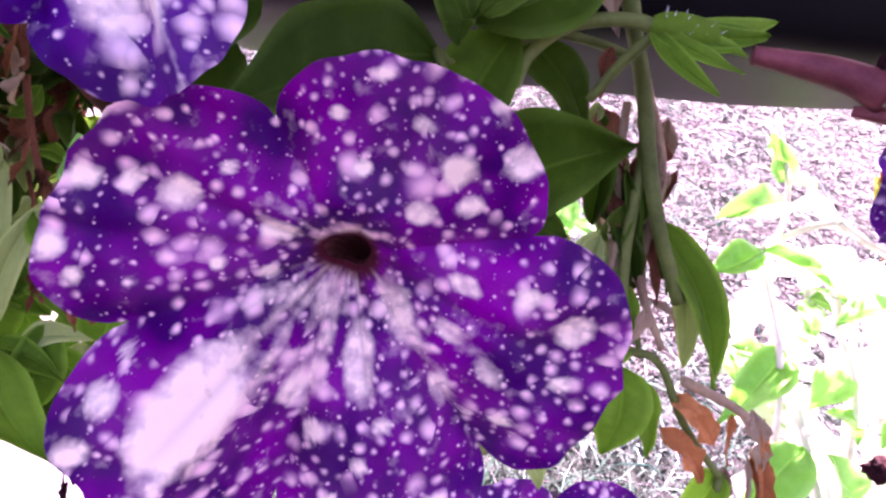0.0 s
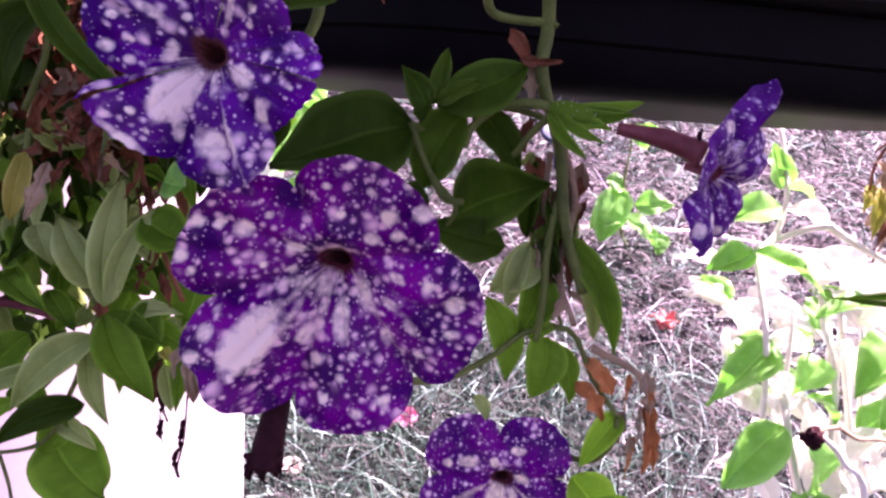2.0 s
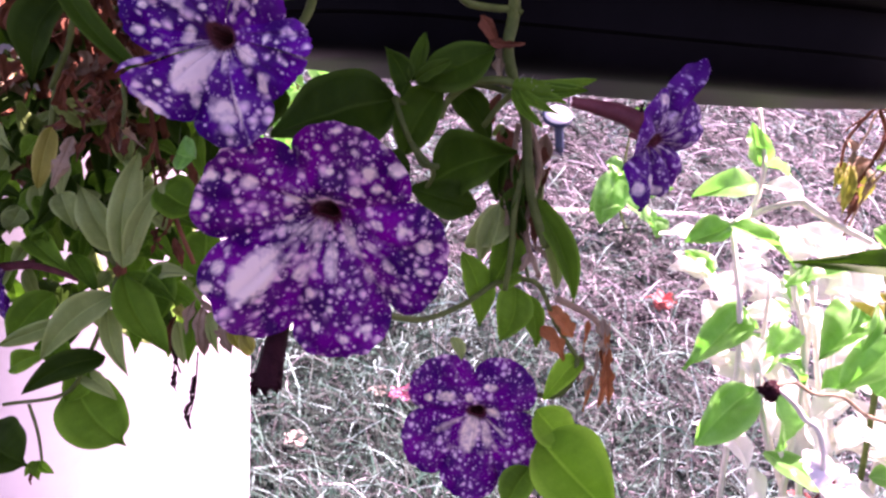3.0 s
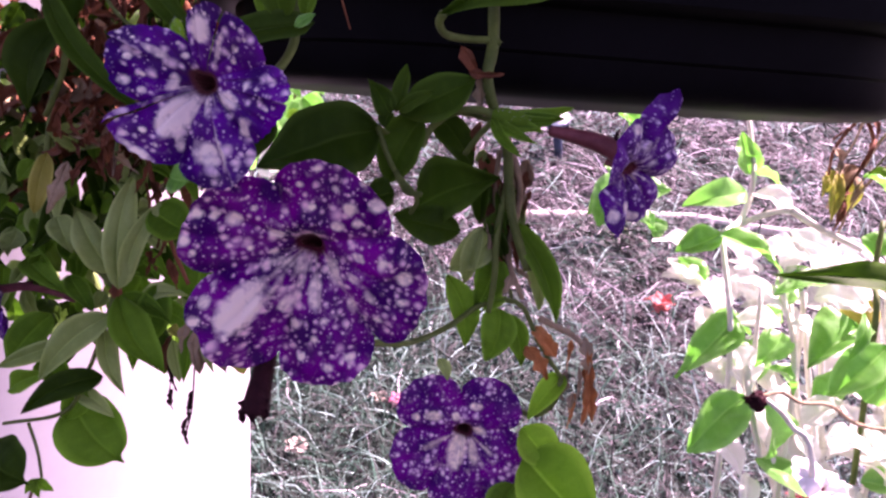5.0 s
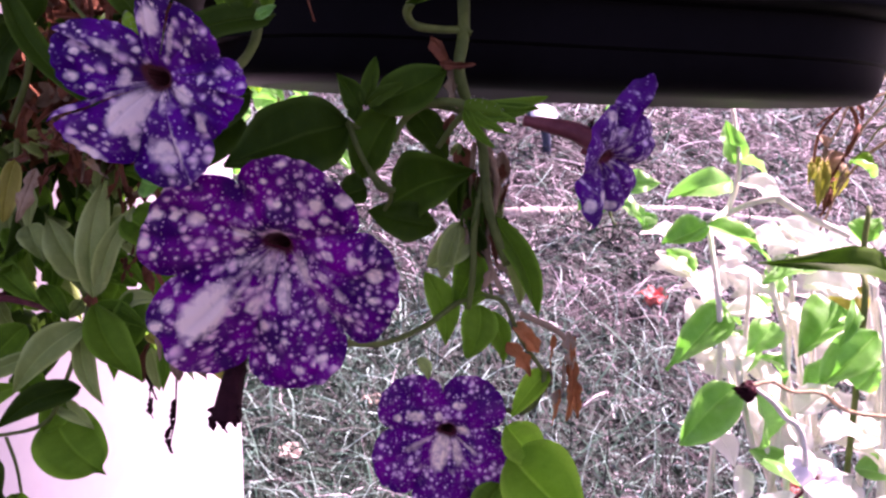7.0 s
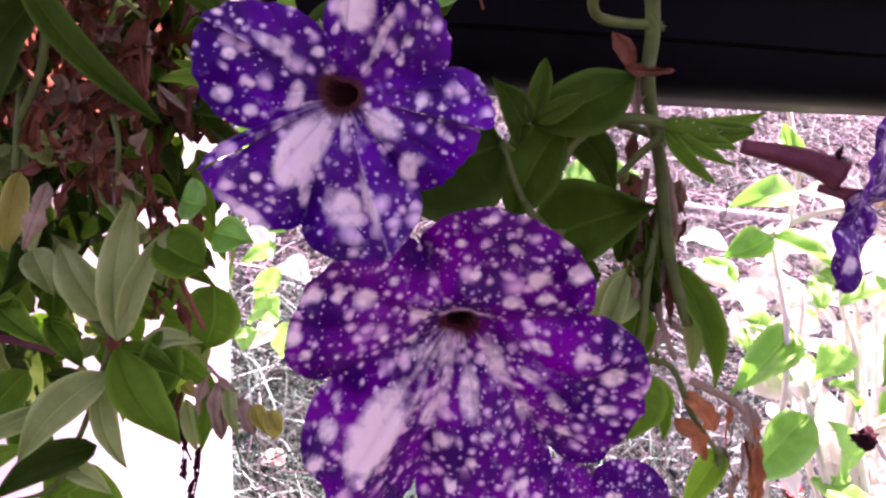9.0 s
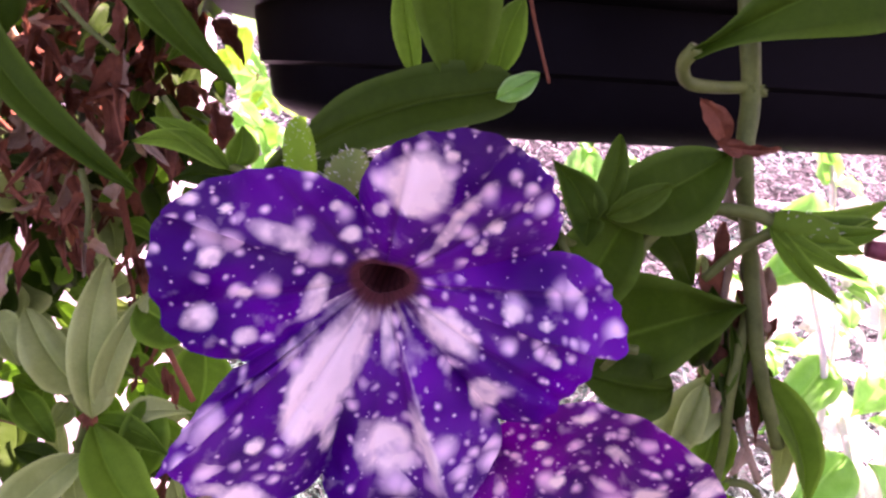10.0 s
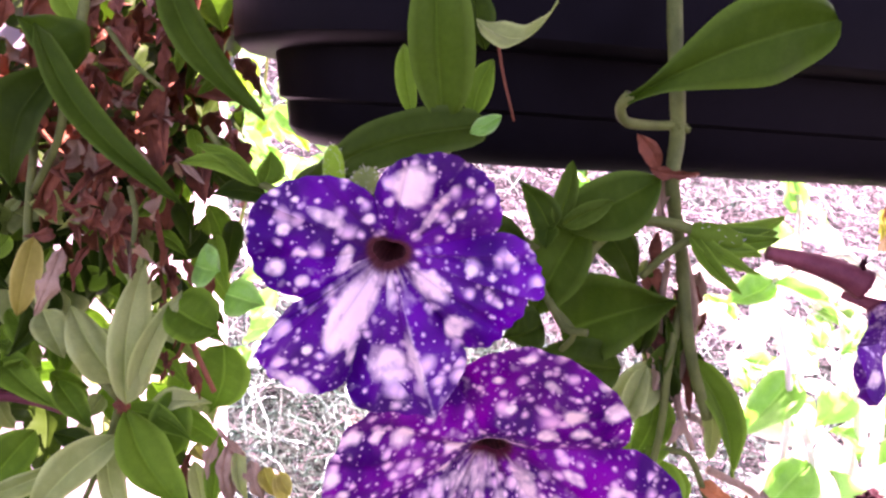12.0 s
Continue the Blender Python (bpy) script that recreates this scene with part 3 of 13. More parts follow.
def fallen_bloom(at, size, material, label, seed):
    """A wilted bloom: a few crumpled lobes round a shrivelled middle, lying on the grass."""
    b = thing("fallen_flower", at, label, "flower", "fallen flowers")
    c = Vector(at)
    rag(b, c, size * 0.75, material, seed, "petals", (1.0, 0.9, 0.6))
    for k in range(4):
        a = k * 1.57 + seed
        leaf(b, c + Vector((0, 0, size * 0.1)), c + Vector((math.cos(a) * size, math.sin(a) * size * 0.8, size * 0.25)), size * 0.9, (0, -0.4, 1), 0.25, material, 0.4, "round", "petal", twist=0.5)
    return b


def stick(points, r0, r1):
    b = tagged(part("fallen_branch", tube_bm(points, r0, r1, 12, 8, 0.18), M_BARK, None), "pale weathered branch lying across dry grass", "branch")
    return b


def garden_light(foot, head, r):
    """A stake light: round white top in a dark rim on a thin stake."""
    g = thing("garden_light", foot, "white round solar garden light on a blue-grey stake", "garden light")
    f, h = Vector(foot), Vector(head)
    part("stake", tube_bm([f + Vector((0, 0, -0.03)), f.lerp(h, 0.5), h], r * 0.26, r * 0.32, 12, 4, 0.0), M_STAKE, g)
    tilt = Matrix.Translation(h) @ Matrix.Rotation(radians(38), 4, "X")
    for name, prof, mat in (("rim", [(0.0, -0.45), (0.6, -0.42), (0.95, -0.2), (1.0, 0.0), (0.98, 0.06), (0.86, 0.08)], M_STAKE), ("lens", [(0.87, 0.05), (0.84, 0.13), (0.55, 0.24), (0.0, 0.28)], M_LAMP)):
        bm = bmesh.new()
        rings = [[bm.verts.new(tilt @ Vector((r * max(q, 0.01) * math.cos(a), r * max(q, 0.01) * math.sin(a), r * z))) for a in (math.tau * k / 32 for k in range(32))] for q, z in prof]
        for a, b in zip(rings, rings[1:]):
            for k in range(32):
                bm.faces.new((a[k], a[(k + 1) % 32], b[(k + 1) % 32], b[k]))
        part(name, bm, mat, g)
    return g


# ---- the trailing plant over the planter's front, with its open flowers ----
trail = thing("petunia_plant", (0.02, 0.36, 1.13), "trailing petunia with violet specked flowers hanging over a black planter", "plant")
stem(trail, [(0.0110, 0.3344, 1.1100), (0.0130, 0.3124, 1.0800), (0.0130, 0.3044, 1.0500), (0.0129, 0.2969, 1.0338), (0.0143, 0.2867, 1.0081), (0.0134, 0.2813, 0.9918), (0.0230, 0.2886, 0.9682), (0.0251, 0.2846, 0.9533), (0.0283, 0.2806, 0.9384), (0.0353, 0.2790, 0.9209)], 0.0026, 0.0018, M_STEM)
stem(trail, [(0.0250, 0.2877, 0.9573), (0.0220, 0.2829, 0.9352), (0.0223, 0.2811, 0.9170), (0.0212, 0.2801, 0.9017)], 0.0016, 0.0011, M_STEM)
stem(trail, [(0.0227, 0.2898, 0.9725), (0.0302, 0.2891, 0.9506), (0.0275, 0.2855, 0.9256), (0.0346, 0.2828, 0.9077)], 0.0015, 0.0010, M_DRY_TAN, label="dry straw-brown stem")
stem(trail, [(0.0207, 0.2933, 0.9664), (0.0204, 0.2913, 0.9472), (0.0249, 0.2889, 0.9269), (0.0246, 0.2854, 0.9061)], 0.0011, 0.0008, M_DRY_TAN)
stem(trail, [(0.0248, 0.2951, 0.9653), (0.0288, 0.2922, 0.9429), (0.0270, 0.2897, 0.9220), (0.0312, 0.2868, 0.9037)], 0.0010, 0.0007, M_STEM)
stem(trail, [(0.0176, 0.2946, 0.9557), (0.0169, 0.2924, 0.9398), (0.0194, 0.2902, 0.9238)], 0.0009, 0.0006, M_DRY)
leaf(trail, (0.0270, 0.2935, 0.9515), (0.0324, 0.2918, 0.9416), 0.0027, (-0.03, -0.88, 0.47), 0.28, M_LEAF_PALE, 0.7, "oblong", name="dried_leaf", twist=1.5)
leaf(trail, (0.0181, 0.2903, 0.9398), (0.0173, 0.2898, 0.9342), 0.0032, (0.08, -0.83, 0.55), -0.11, M_LEAF_PALE, 0.7, "oblong", name="dried_leaf", twist=0.94)
leaf(trail, (0.0237, 0.2867, 0.9265), (0.0279, 0.2861, 0.9202), 0.0026, (0.03, -0.82, 0.57), 0.07, M_DRY_TAN, 0.7, "oblong", name="dried_leaf", twist=-0.89)
leaf(trail, (0.0158, 0.2965, 0.9628), (0.0207, 0.2954, 0.9550), 0.0037, (-0.27, -0.90, 0.34), -0.15, M_DRY, 0.7, "oblong", name="dried_leaf", twist=0.9)
leaf(trail, (0.0251, 0.2949, 0.9569), (0.0272, 0.2944, 0.9511), 0.0041, (0.12, -0.90, 0.42), 0.26, M_DRY, 0.7, "oblong", name="dried_leaf", twist=0.85)
leaf(trail, (0.0298, 0.2942, 0.9543), (0.0285, 0.2919, 0.9417), 0.0054, (0.10, -0.96, 0.26), 0.27, M_DRY_TAN, 0.7, "oblong", name="dried_leaf", twist=-1.33)
leaf(trail, (0.0299, 0.2850, 0.9201), (0.0262, 0.2829, 0.9083), 0.0040, (-0.10, -0.90, 0.41), 0.09, M_DRY_TAN, 0.7, "oblong", name="dried_leaf", twist=-0.29)
leaf(trail, (0.0172, 0.2870, 0.9276), (0.0260, 0.2864, 0.9213), 0.0025, (-0.05, -0.87, 0.48), 0.17, M_DRY, 0.7, "oblong", name="dried_leaf", twist=0.78)
leaf(trail, (0.0205, 0.2943, 0.9545), (0.0213, 0.2926, 0.9445), 0.0039, (-0.29, -0.91, 0.28), 0.21, M_LEAF_PALE, 0.7, "oblong", name="dried_leaf", twist=0.46)
leaf(trail, (0.0165, 0.2906, 0.9409), (0.0227, 0.2904, 0.9363), 0.0034, (-0.15, -0.83, 0.53), 0.09, M_LEAF_PALE, 0.7, "oblong", name="dried_leaf", twist=-1.31)
leaf(trail, (0.0230, 0.2877, 0.9301), (0.0213, 0.2873, 0.9247), 0.0023, (0.06, -0.94, 0.35), 0.13, M_DRY, 0.7, "oblong", name="dried_leaf", twist=-0.1)
leaf(trail, (0.0302, 0.2850, 0.9201), (0.0375, 0.2840, 0.9123), 0.0031, (0.03, -0.93, 0.38), 0.19, M_DRY_TAN, 0.7, "oblong", name="dried_leaf", twist=-1.24)
leaf(trail, (0.0152, 0.2972, 0.9654), (0.0112, 0.2970, 0.9607), 0.0039, (0.01, -0.98, 0.22), 0.28, M_LEAF_PALE, 0.7, "oblong", name="dried_leaf", twist=0.23)
leaf(trail, (0.0262, 0.2922, 0.9470), (0.0270, 0.2905, 0.9367), 0.0051, (-0.28, -0.82, 0.50), 0.11, M_LEAF_PALE, 0.7, "oblong", name="dried_leaf", twist=-0.61)
leaf(trail, (0.0185, 0.2916, 0.9448), (0.0236, 0.2906, 0.9369), 0.0025, (-0.20, -0.93, 0.32), 0.17, M_DRY, 0.7, "oblong", name="dried_leaf", twist=-1.47)
leaf(trail, (0.0239, 0.2962, 0.9619), (0.0270, 0.2959, 0.9570), 0.0037, (0.14, -0.87, 0.47), 0.28, M_DRY, 0.7, "oblong", name="dried_leaf", twist=-0.35)
leaf(trail, (0.0615, 0.2826, 0.8801), (0.0605, 0.2777, 0.8658), 0.0019, (-0.24, -0.71, 0.67), 0.01, M_DRY_TAN, 0.8, "oblong", name="dried_leaf", twist=-0.75)
leaf(trail, (0.0659, 0.2803, 0.8717), (0.0639, 0.2767, 0.8619), 0.0029, (-0.16, -0.76, 0.64), 0.29, M_RUST, 0.8, "oblong", name="dried_leaf", twist=0.76)
leaf(trail, (0.0666, 0.2828, 0.8807), (0.0650, 0.2779, 0.8664), 0.0024, (-0.28, -0.70, 0.65), 0.07, M_DRY_TAN, 0.8, "oblong", name="dried_leaf", twist=1.41)
leaf(trail, (0.0603, 0.2796, 0.8691), (0.0574, 0.2748, 0.8549), 0.0026, (-0.07, -0.71, 0.70), -0.06, M_RUST, 0.8, "oblong", name="dried_leaf", twist=-1.19)
leaf(trail, (0.0592, 0.2799, 0.8699), (0.0584, 0.2764, 0.8607), 0.0028, (0.01, -0.83, 0.56), 0.08, M_DRY_TAN, 0.8, "oblong", name="dried_leaf", twist=0.53)
leaf(trail, (0.0570, 0.2854, 0.8905), (0.0559, 0.2810, 0.8778), 0.0025, (-0.24, -0.86, 0.46), -0.06, M_RUST, 0.8, "oblong", name="dried_leaf", twist=-1.02)
leaf(trail, (0.0657, 0.2853, 0.8901), (0.0664, 0.2807, 0.8769), 0.0030, (-0.36, -0.84, 0.41), 0.24, M_RUST, 0.8, "oblong", name="dried_leaf", twist=-0.6)
leaf(trail, (0.0225, 0.2860, 0.9434), (0.0217, 0.2891, 0.9288), 0.0066, (-0.16, -0.88, 0.46), 0.19, M_LEAF_MID, 0.8, "oblong", twist=0.84)
leaf(trail, (0.0152, 0.2985, 0.9652), (0.0249, 0.2913, 0.9447), 0.0074, (-0.28, -0.87, 0.41), 0.06, M_DRY, 0.8, "oblong", name="dried_leaf", twist=-0.59)
leaf(trail, (0.0342, 0.3017, 0.9595), (0.0308, 0.2935, 0.9462), 0.0058, (-0.18, -0.93, 0.31), 0.1, M_DRY, 0.8, "oblong", name="dried_leaf", twist=-0.77)
leaf(trail, (0.0252, 0.2914, 0.9465), (0.0234, 0.2895, 0.9286), 0.0043, (0.07, -0.90, 0.42), 0.05, M_LEAF_MID, 0.8, "oblong", twist=0.57)
leaf(trail, (0.0345, 0.2912, 0.9378), (0.0372, 0.2908, 0.9225), 0.0063, (-0.19, -0.88, 0.43), -0.03, M_LEAF_DARK, 0.8, "oblong", twist=1.12)
leaf(trail, (0.0237, 0.2884, 0.9484), (0.0280, 0.2850, 0.9268), 0.0048, (0.01, -0.96, 0.28), 0.08, M_LEAF_MID, 0.8, "oblong", twist=0.8)
leaf(trail, (0.0262, 0.2949, 0.9496), (0.0298, 0.2887, 0.9340), 0.0054, (0.14, -0.96, 0.25), -0.09, M_DRY, 0.8, "oblong", name="dried_leaf", twist=-1.18)
leaf(trail, (0.0212, 0.2968, 0.9500), (0.0222, 0.2850, 0.9298), 0.0050, (0.05, -0.86, 0.52), 0.0, M_LEAF_PALE, 0.8, "oblong", twist=0.87)
leaf(trail, (0.0223, 0.2911, 0.9483), (0.0256, 0.2948, 0.9313), 0.0072, (-0.27, -0.83, 0.48), -0.14, M_LEAF_MID, 0.8, "oblong", twist=0.23)
leaf(trail, (0.0349, 0.2913, 0.9511), (0.0317, 0.2959, 0.9272), 0.0059, (-0.16, -0.88, 0.44), -0.02, M_DRY, 0.8, "oblong", name="dried_leaf", twist=-0.56)
leaf(trail, (0.0178, 0.2904, 0.9321), (0.0241, 0.2848, 0.9090), 0.0048, (-0.19, -0.79, 0.58), -0.11, M_DRY_TAN, 0.8, "oblong", name="dried_leaf", twist=0.32)
leaf(trail, (0.0207, 0.2961, 0.9383), (0.0214, 0.2917, 0.9113), 0.0038, (-0.19, -0.83, 0.52), -0.12, M_LEAF_MID, 0.8, "oblong", twist=-1.06)
leaf(trail, (0.0224, 0.2925, 0.9490), (0.0249, 0.2931, 0.9339), 0.0056, (0.12, -0.84, 0.53), 0.16, M_DRY_TAN, 0.8, "oblong", name="dried_leaf", twist=-1.12)
leaf(trail, (0.0289, 0.2885, 0.9460), (0.0290, 0.2967, 0.9278), 0.0069, (-0.16, -0.91, 0.38), -0.13, M_LEAF_DARK, 0.8, "oblong", twist=0.11)
leaf(trail, (0.0155, 0.2899, 0.9595), (0.0155, 0.2920, 0.9355), 0.0075, (-0.04, -0.88, 0.48), 0.11, M_LEAF_MID, 0.8, "oblong", twist=0.54)
leaf(trail, (0.0268, 0.2998, 0.9623), (0.0346, 0.3003, 0.9407), 0.0046, (-0.26, -0.86, 0.44), 0.11, M_DRY_TAN, 0.8, "oblong", name="dried_leaf", twist=-0.41)
leaf(trail, (0.0261, 0.2954, 0.9381), (0.0323, 0.2836, 0.9167), 0.0034, (0.04, -0.83, 0.55), 0.19, M_DRY, 0.8, "oblong", name="dried_leaf", twist=0.78)
leaf(trail, (0.0159, 0.2848, 0.9350), (0.0105, 0.2857, 0.9116), 0.0077, (-0.23, -0.79, 0.57), 0.12, M_LEAF_PALE, 0.8, "oblong", twist=-0.47)
leaf(trail, (0.0201, 0.2853, 0.9389), (0.0269, 0.2870, 0.9214), 0.0058, (-0.26, -0.89, 0.39), 0.18, M_LEAF_DARK, 0.8, "oblong", twist=-0.84)
leaf(trail, (0.0142, 0.2959, 0.9643), (0.0224, 0.2876, 0.9403), 0.0043, (-0.01, -0.86, 0.51), -0.05, M_LEAF_MID, 0.8, "oblong", twist=1.05)
leaf(trail, (0.0323, 0.2956, 0.9633), (0.0282, 0.2998, 0.9432), 0.0075, (-0.16, -0.85, 0.50), -0.11, M_DRY_TAN, 0.8, "oblong", name="dried_leaf", twist=-0.81)
leaf(trail, (0.0266, 0.2986, 0.9558), (0.0322, 0.2878, 0.9318), 0.0049, (-0.07, -0.94, 0.35), -0.09, M_LEAF_PALE, 0.8, "oblong", twist=-0.55)
leaf(trail, (0.0193, 0.3006, 0.9557), (0.0236, 0.2918, 0.9346), 0.0063, (-0.16, -0.94, 0.29), 0.09, M_LEAF_DARK, 0.8, "oblong", twist=0.5)
leaf(trail, (0.0295, 0.2855, 0.9383), (0.0396, 0.2858, 0.9171), 0.0061, (-0.30, -0.89, 0.33), -0.11, M_LEAF_MID, 0.8, "oblong", twist=-0.46)
leaf(trail, (0.0166, 0.2940, 0.9532), (0.0219, 0.2937, 0.9309), 0.0074, (0.03, -0.84, 0.55), -0.11, M_LEAF_MID, 0.8, "oblong", twist=0.4)
leaf(trail, (0.0153, 0.2933, 0.9466), (0.0225, 0.2875, 0.9317), 0.0053, (-0.22, -0.94, 0.26), 0.14, M_DRY, 0.8, "oblong", name="dried_leaf", twist=-0.84)
leaf(trail, (0.0243, 0.2951, 0.9632), (0.0293, 0.2918, 0.9403), 0.0067, (0.14, -0.91, 0.39), -0.01, M_DRY_TAN, 0.8, "oblong", name="dried_leaf", twist=-1.14)
leaf(trail, (0.0195, 0.2910, 0.9431), (0.0229, 0.2903, 0.9234), 0.0058, (-0.11, -0.93, 0.35), 0.18, M_DRY, 0.8, "oblong", name="dried_leaf", twist=0.25)
leaf(trail, (0.0252, 0.2872, 0.9482), (0.0213, 0.2854, 0.9335), 0.0052, (-0.03, -0.86, 0.51), -0.13, M_LEAF_MID, 0.8, "oblong", twist=-1.2)
leaf(trail, (0.0328, 0.2943, 0.9366), (0.0376, 0.2926, 0.9191), 0.0044, (-0.13, -0.90, 0.42), -0.01, M_LEAF_DARK, 0.8, "oblong", twist=-0.1)
leaf(trail, (0.0226, 0.2876, 0.9539), (0.0220, 0.2924, 0.9297), 0.0043, (-0.25, -0.82, 0.51), -0.12, M_DRY, 0.8, "oblong", name="dried_leaf", twist=-0.48)
leaf(trail, (0.0204, 0.2864, 0.9510), (0.0243, 0.2885, 0.9252), 0.0035, (-0.28, -0.87, 0.41), 0.16, M_LEAF_MID, 0.8, "oblong", twist=-0.5)
leaf(trail, (0.0158, 0.2916, 0.9401), (0.0191, 0.2831, 0.9274), 0.0075, (0.11, -0.94, 0.32), 0.03, M_DRY_TAN, 0.8, "oblong", name="dried_leaf", twist=-0.91)
rag(trail, (0.0143, 0.2867, 1.0081), 0.0042, M_STEM, 1.3, "stem_node", (1, 1, 0.7))
stem(trail, [(0.0135, 0.2868, 1.0085), (0.0049, 0.2832, 1.0082), (-0.0034, 0.2789, 1.0091), (-0.0063, 0.2760, 1.0129), (-0.0049, 0.2737, 1.0165)], 0.0013, 0.0016, M_STEM)
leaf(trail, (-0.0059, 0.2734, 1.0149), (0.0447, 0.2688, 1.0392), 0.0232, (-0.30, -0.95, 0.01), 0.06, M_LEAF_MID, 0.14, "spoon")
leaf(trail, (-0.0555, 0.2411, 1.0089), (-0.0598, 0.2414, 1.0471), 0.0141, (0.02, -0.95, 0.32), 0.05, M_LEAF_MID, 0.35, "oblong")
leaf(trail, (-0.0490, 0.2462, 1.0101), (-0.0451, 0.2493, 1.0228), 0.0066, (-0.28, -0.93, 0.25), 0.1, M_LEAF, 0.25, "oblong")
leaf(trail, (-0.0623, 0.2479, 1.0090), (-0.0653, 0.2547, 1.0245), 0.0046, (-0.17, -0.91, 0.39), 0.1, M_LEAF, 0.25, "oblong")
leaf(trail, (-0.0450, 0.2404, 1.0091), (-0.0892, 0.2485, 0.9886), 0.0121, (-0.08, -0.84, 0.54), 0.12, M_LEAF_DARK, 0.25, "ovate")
# a leaf tip catching sun, painted as a small brighter leaf
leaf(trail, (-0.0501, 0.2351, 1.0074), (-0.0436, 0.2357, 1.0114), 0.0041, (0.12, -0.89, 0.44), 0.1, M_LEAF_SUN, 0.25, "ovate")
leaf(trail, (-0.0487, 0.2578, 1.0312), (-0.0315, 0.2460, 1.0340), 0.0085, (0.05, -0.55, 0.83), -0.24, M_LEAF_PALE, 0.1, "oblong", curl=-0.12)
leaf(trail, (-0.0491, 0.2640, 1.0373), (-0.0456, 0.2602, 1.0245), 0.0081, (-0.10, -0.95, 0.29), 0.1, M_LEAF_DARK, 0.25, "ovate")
stem(trail, [(-0.0573, 0.2587, 1.0425), (-0.0552, 0.2552, 1.0225), (-0.0534, 0.2530, 1.0072), (-0.0555, 0.2483, 0.9971), (-0.0604, 0.2360, 0.9887)], 0.0018, 0.0015, M_STEM)
stem(trail, [(-0.0425, 0.2664, 1.0288), (-0.0405, 0.2637, 1.0195), (-0.0367, 0.2624, 1.0082)], 0.0004, 0.0003, M_DRY, name="dried_stalk")
bud(trail, (-0.0755, 0.2064, 0.9980), (-0.0763, 0.2064, 1.0068), 0.0019, M_LEAF_FRESH, "small hairy green bud", hairs=90)
bud(trail, (-0.0725, 0.2140, 0.9961), (-0.0692, 0.2132, 1.0020), 0.0025, M_LEAF_PALE, "pale yellow-green hairy bud", hairs=90)
leaf(trail, (0.0088, 0.2818, 0.9962), (0.0022, 0.2848, 1.0056), 0.0054, (-0.33, -0.91, 0.26), 0.3, M_DRY, 0.6, "oblong", name="dried_leaf")
leaf(trail, (0.0060, 0.2809, 0.9962), (0.0191, 0.2769, 0.9965), 0.0041, (-0.39, -0.89, 0.23), 0.15, M_DRY, 0.6, "oblong", name="dried_leaf")
leaf(trail, (0.0130, 0.2865, 0.9958), (0.0132, 0.2822, 0.9799), 0.0056, (-0.35, -0.78, 0.52), 0.2, M_DRY_TAN, 0.6, "oblong", name="dried_leaf")
leaf(trail, (0.0121, 0.2828, 0.9780), (0.0103, 0.2799, 0.9667), 0.0049, (-0.11, -0.86, 0.50), 0.25, M_DRY, 0.7, "oblong", name="dried_leaf")
stem(trail, [(-0.0099, 0.2763, 0.9674), (-0.0074, 0.2769, 0.9740), (-0.0012, 0.2761, 0.9801), (0.0062, 0.2751, 0.9826), (0.0130, 0.2716, 0.9828), (0.0177, 0.2687, 0.9813)], 0.0013, 0.0017, M_STEM)
stem(trail, [(0.0163, 0.2685, 0.9800), (0.0115, 0.2724, 0.9741), (0.0066, 0.2758, 0.9660)], 0.0013, 0.0011, M_STEM)
leaf(trail, (0.0157, 0.2690, 0.9817), (0.0463, 0.2773, 0.9860), 0.0047, (-0.42, -0.84, 0.35), 0.06, M_LEAF, 0.4, "oblong", name="sepal")
leaf(trail, (0.0157, 0.2690, 0.9817), (0.0395, 0.2662, 0.9818), 0.0055, (-0.56, -0.77, 0.31), 0.06, M_LEAF, 0.4, "oblong", name="sepal")
leaf(trail, (0.0157, 0.2690, 0.9817), (0.0318, 0.2583, 0.9735), 0.0045, (-0.26, -0.79, 0.56), 0.06, M_LEAF, 0.4, "oblong", name="sepal")
leaf(trail, (0.0157, 0.2690, 0.9817), (0.0264, 0.2554, 0.9689), 0.0042, (-0.41, -0.75, 0.51), 0.06, M_LEAF, 0.4, "oblong", name="sepal")
leaf(trail, (0.0157, 0.2690, 0.9817), (0.0433, 0.2743, 0.9819), 0.0053, (-0.28, -0.83, 0.49), 0.06, M_LEAF, 0.4, "oblong", name="sepal")
leaf(trail, (0.0157, 0.2690, 0.9817), (0.0342, 0.2633, 0.9773), 0.0058, (-0.31, -0.80, 0.51), 0.06, M_LEAF, 0.4, "oblong", name="sepal")
bud(trail, (0.0157, 0.2691, 0.9820), (0.0297, 0.2655, 0.9801), 0.0037, M_LEAF, hairs=40)
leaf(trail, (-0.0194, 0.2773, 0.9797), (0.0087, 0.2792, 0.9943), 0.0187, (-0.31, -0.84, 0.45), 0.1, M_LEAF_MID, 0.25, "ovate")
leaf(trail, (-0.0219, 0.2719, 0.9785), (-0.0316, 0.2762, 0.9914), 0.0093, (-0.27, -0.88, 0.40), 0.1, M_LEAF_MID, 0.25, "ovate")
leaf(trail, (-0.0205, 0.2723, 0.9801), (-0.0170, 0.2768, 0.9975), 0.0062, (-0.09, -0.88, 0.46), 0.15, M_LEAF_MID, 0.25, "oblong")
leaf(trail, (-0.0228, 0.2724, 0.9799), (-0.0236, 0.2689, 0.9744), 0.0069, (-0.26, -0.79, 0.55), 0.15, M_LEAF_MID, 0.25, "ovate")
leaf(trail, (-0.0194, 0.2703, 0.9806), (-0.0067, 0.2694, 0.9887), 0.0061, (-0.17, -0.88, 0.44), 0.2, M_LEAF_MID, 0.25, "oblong")
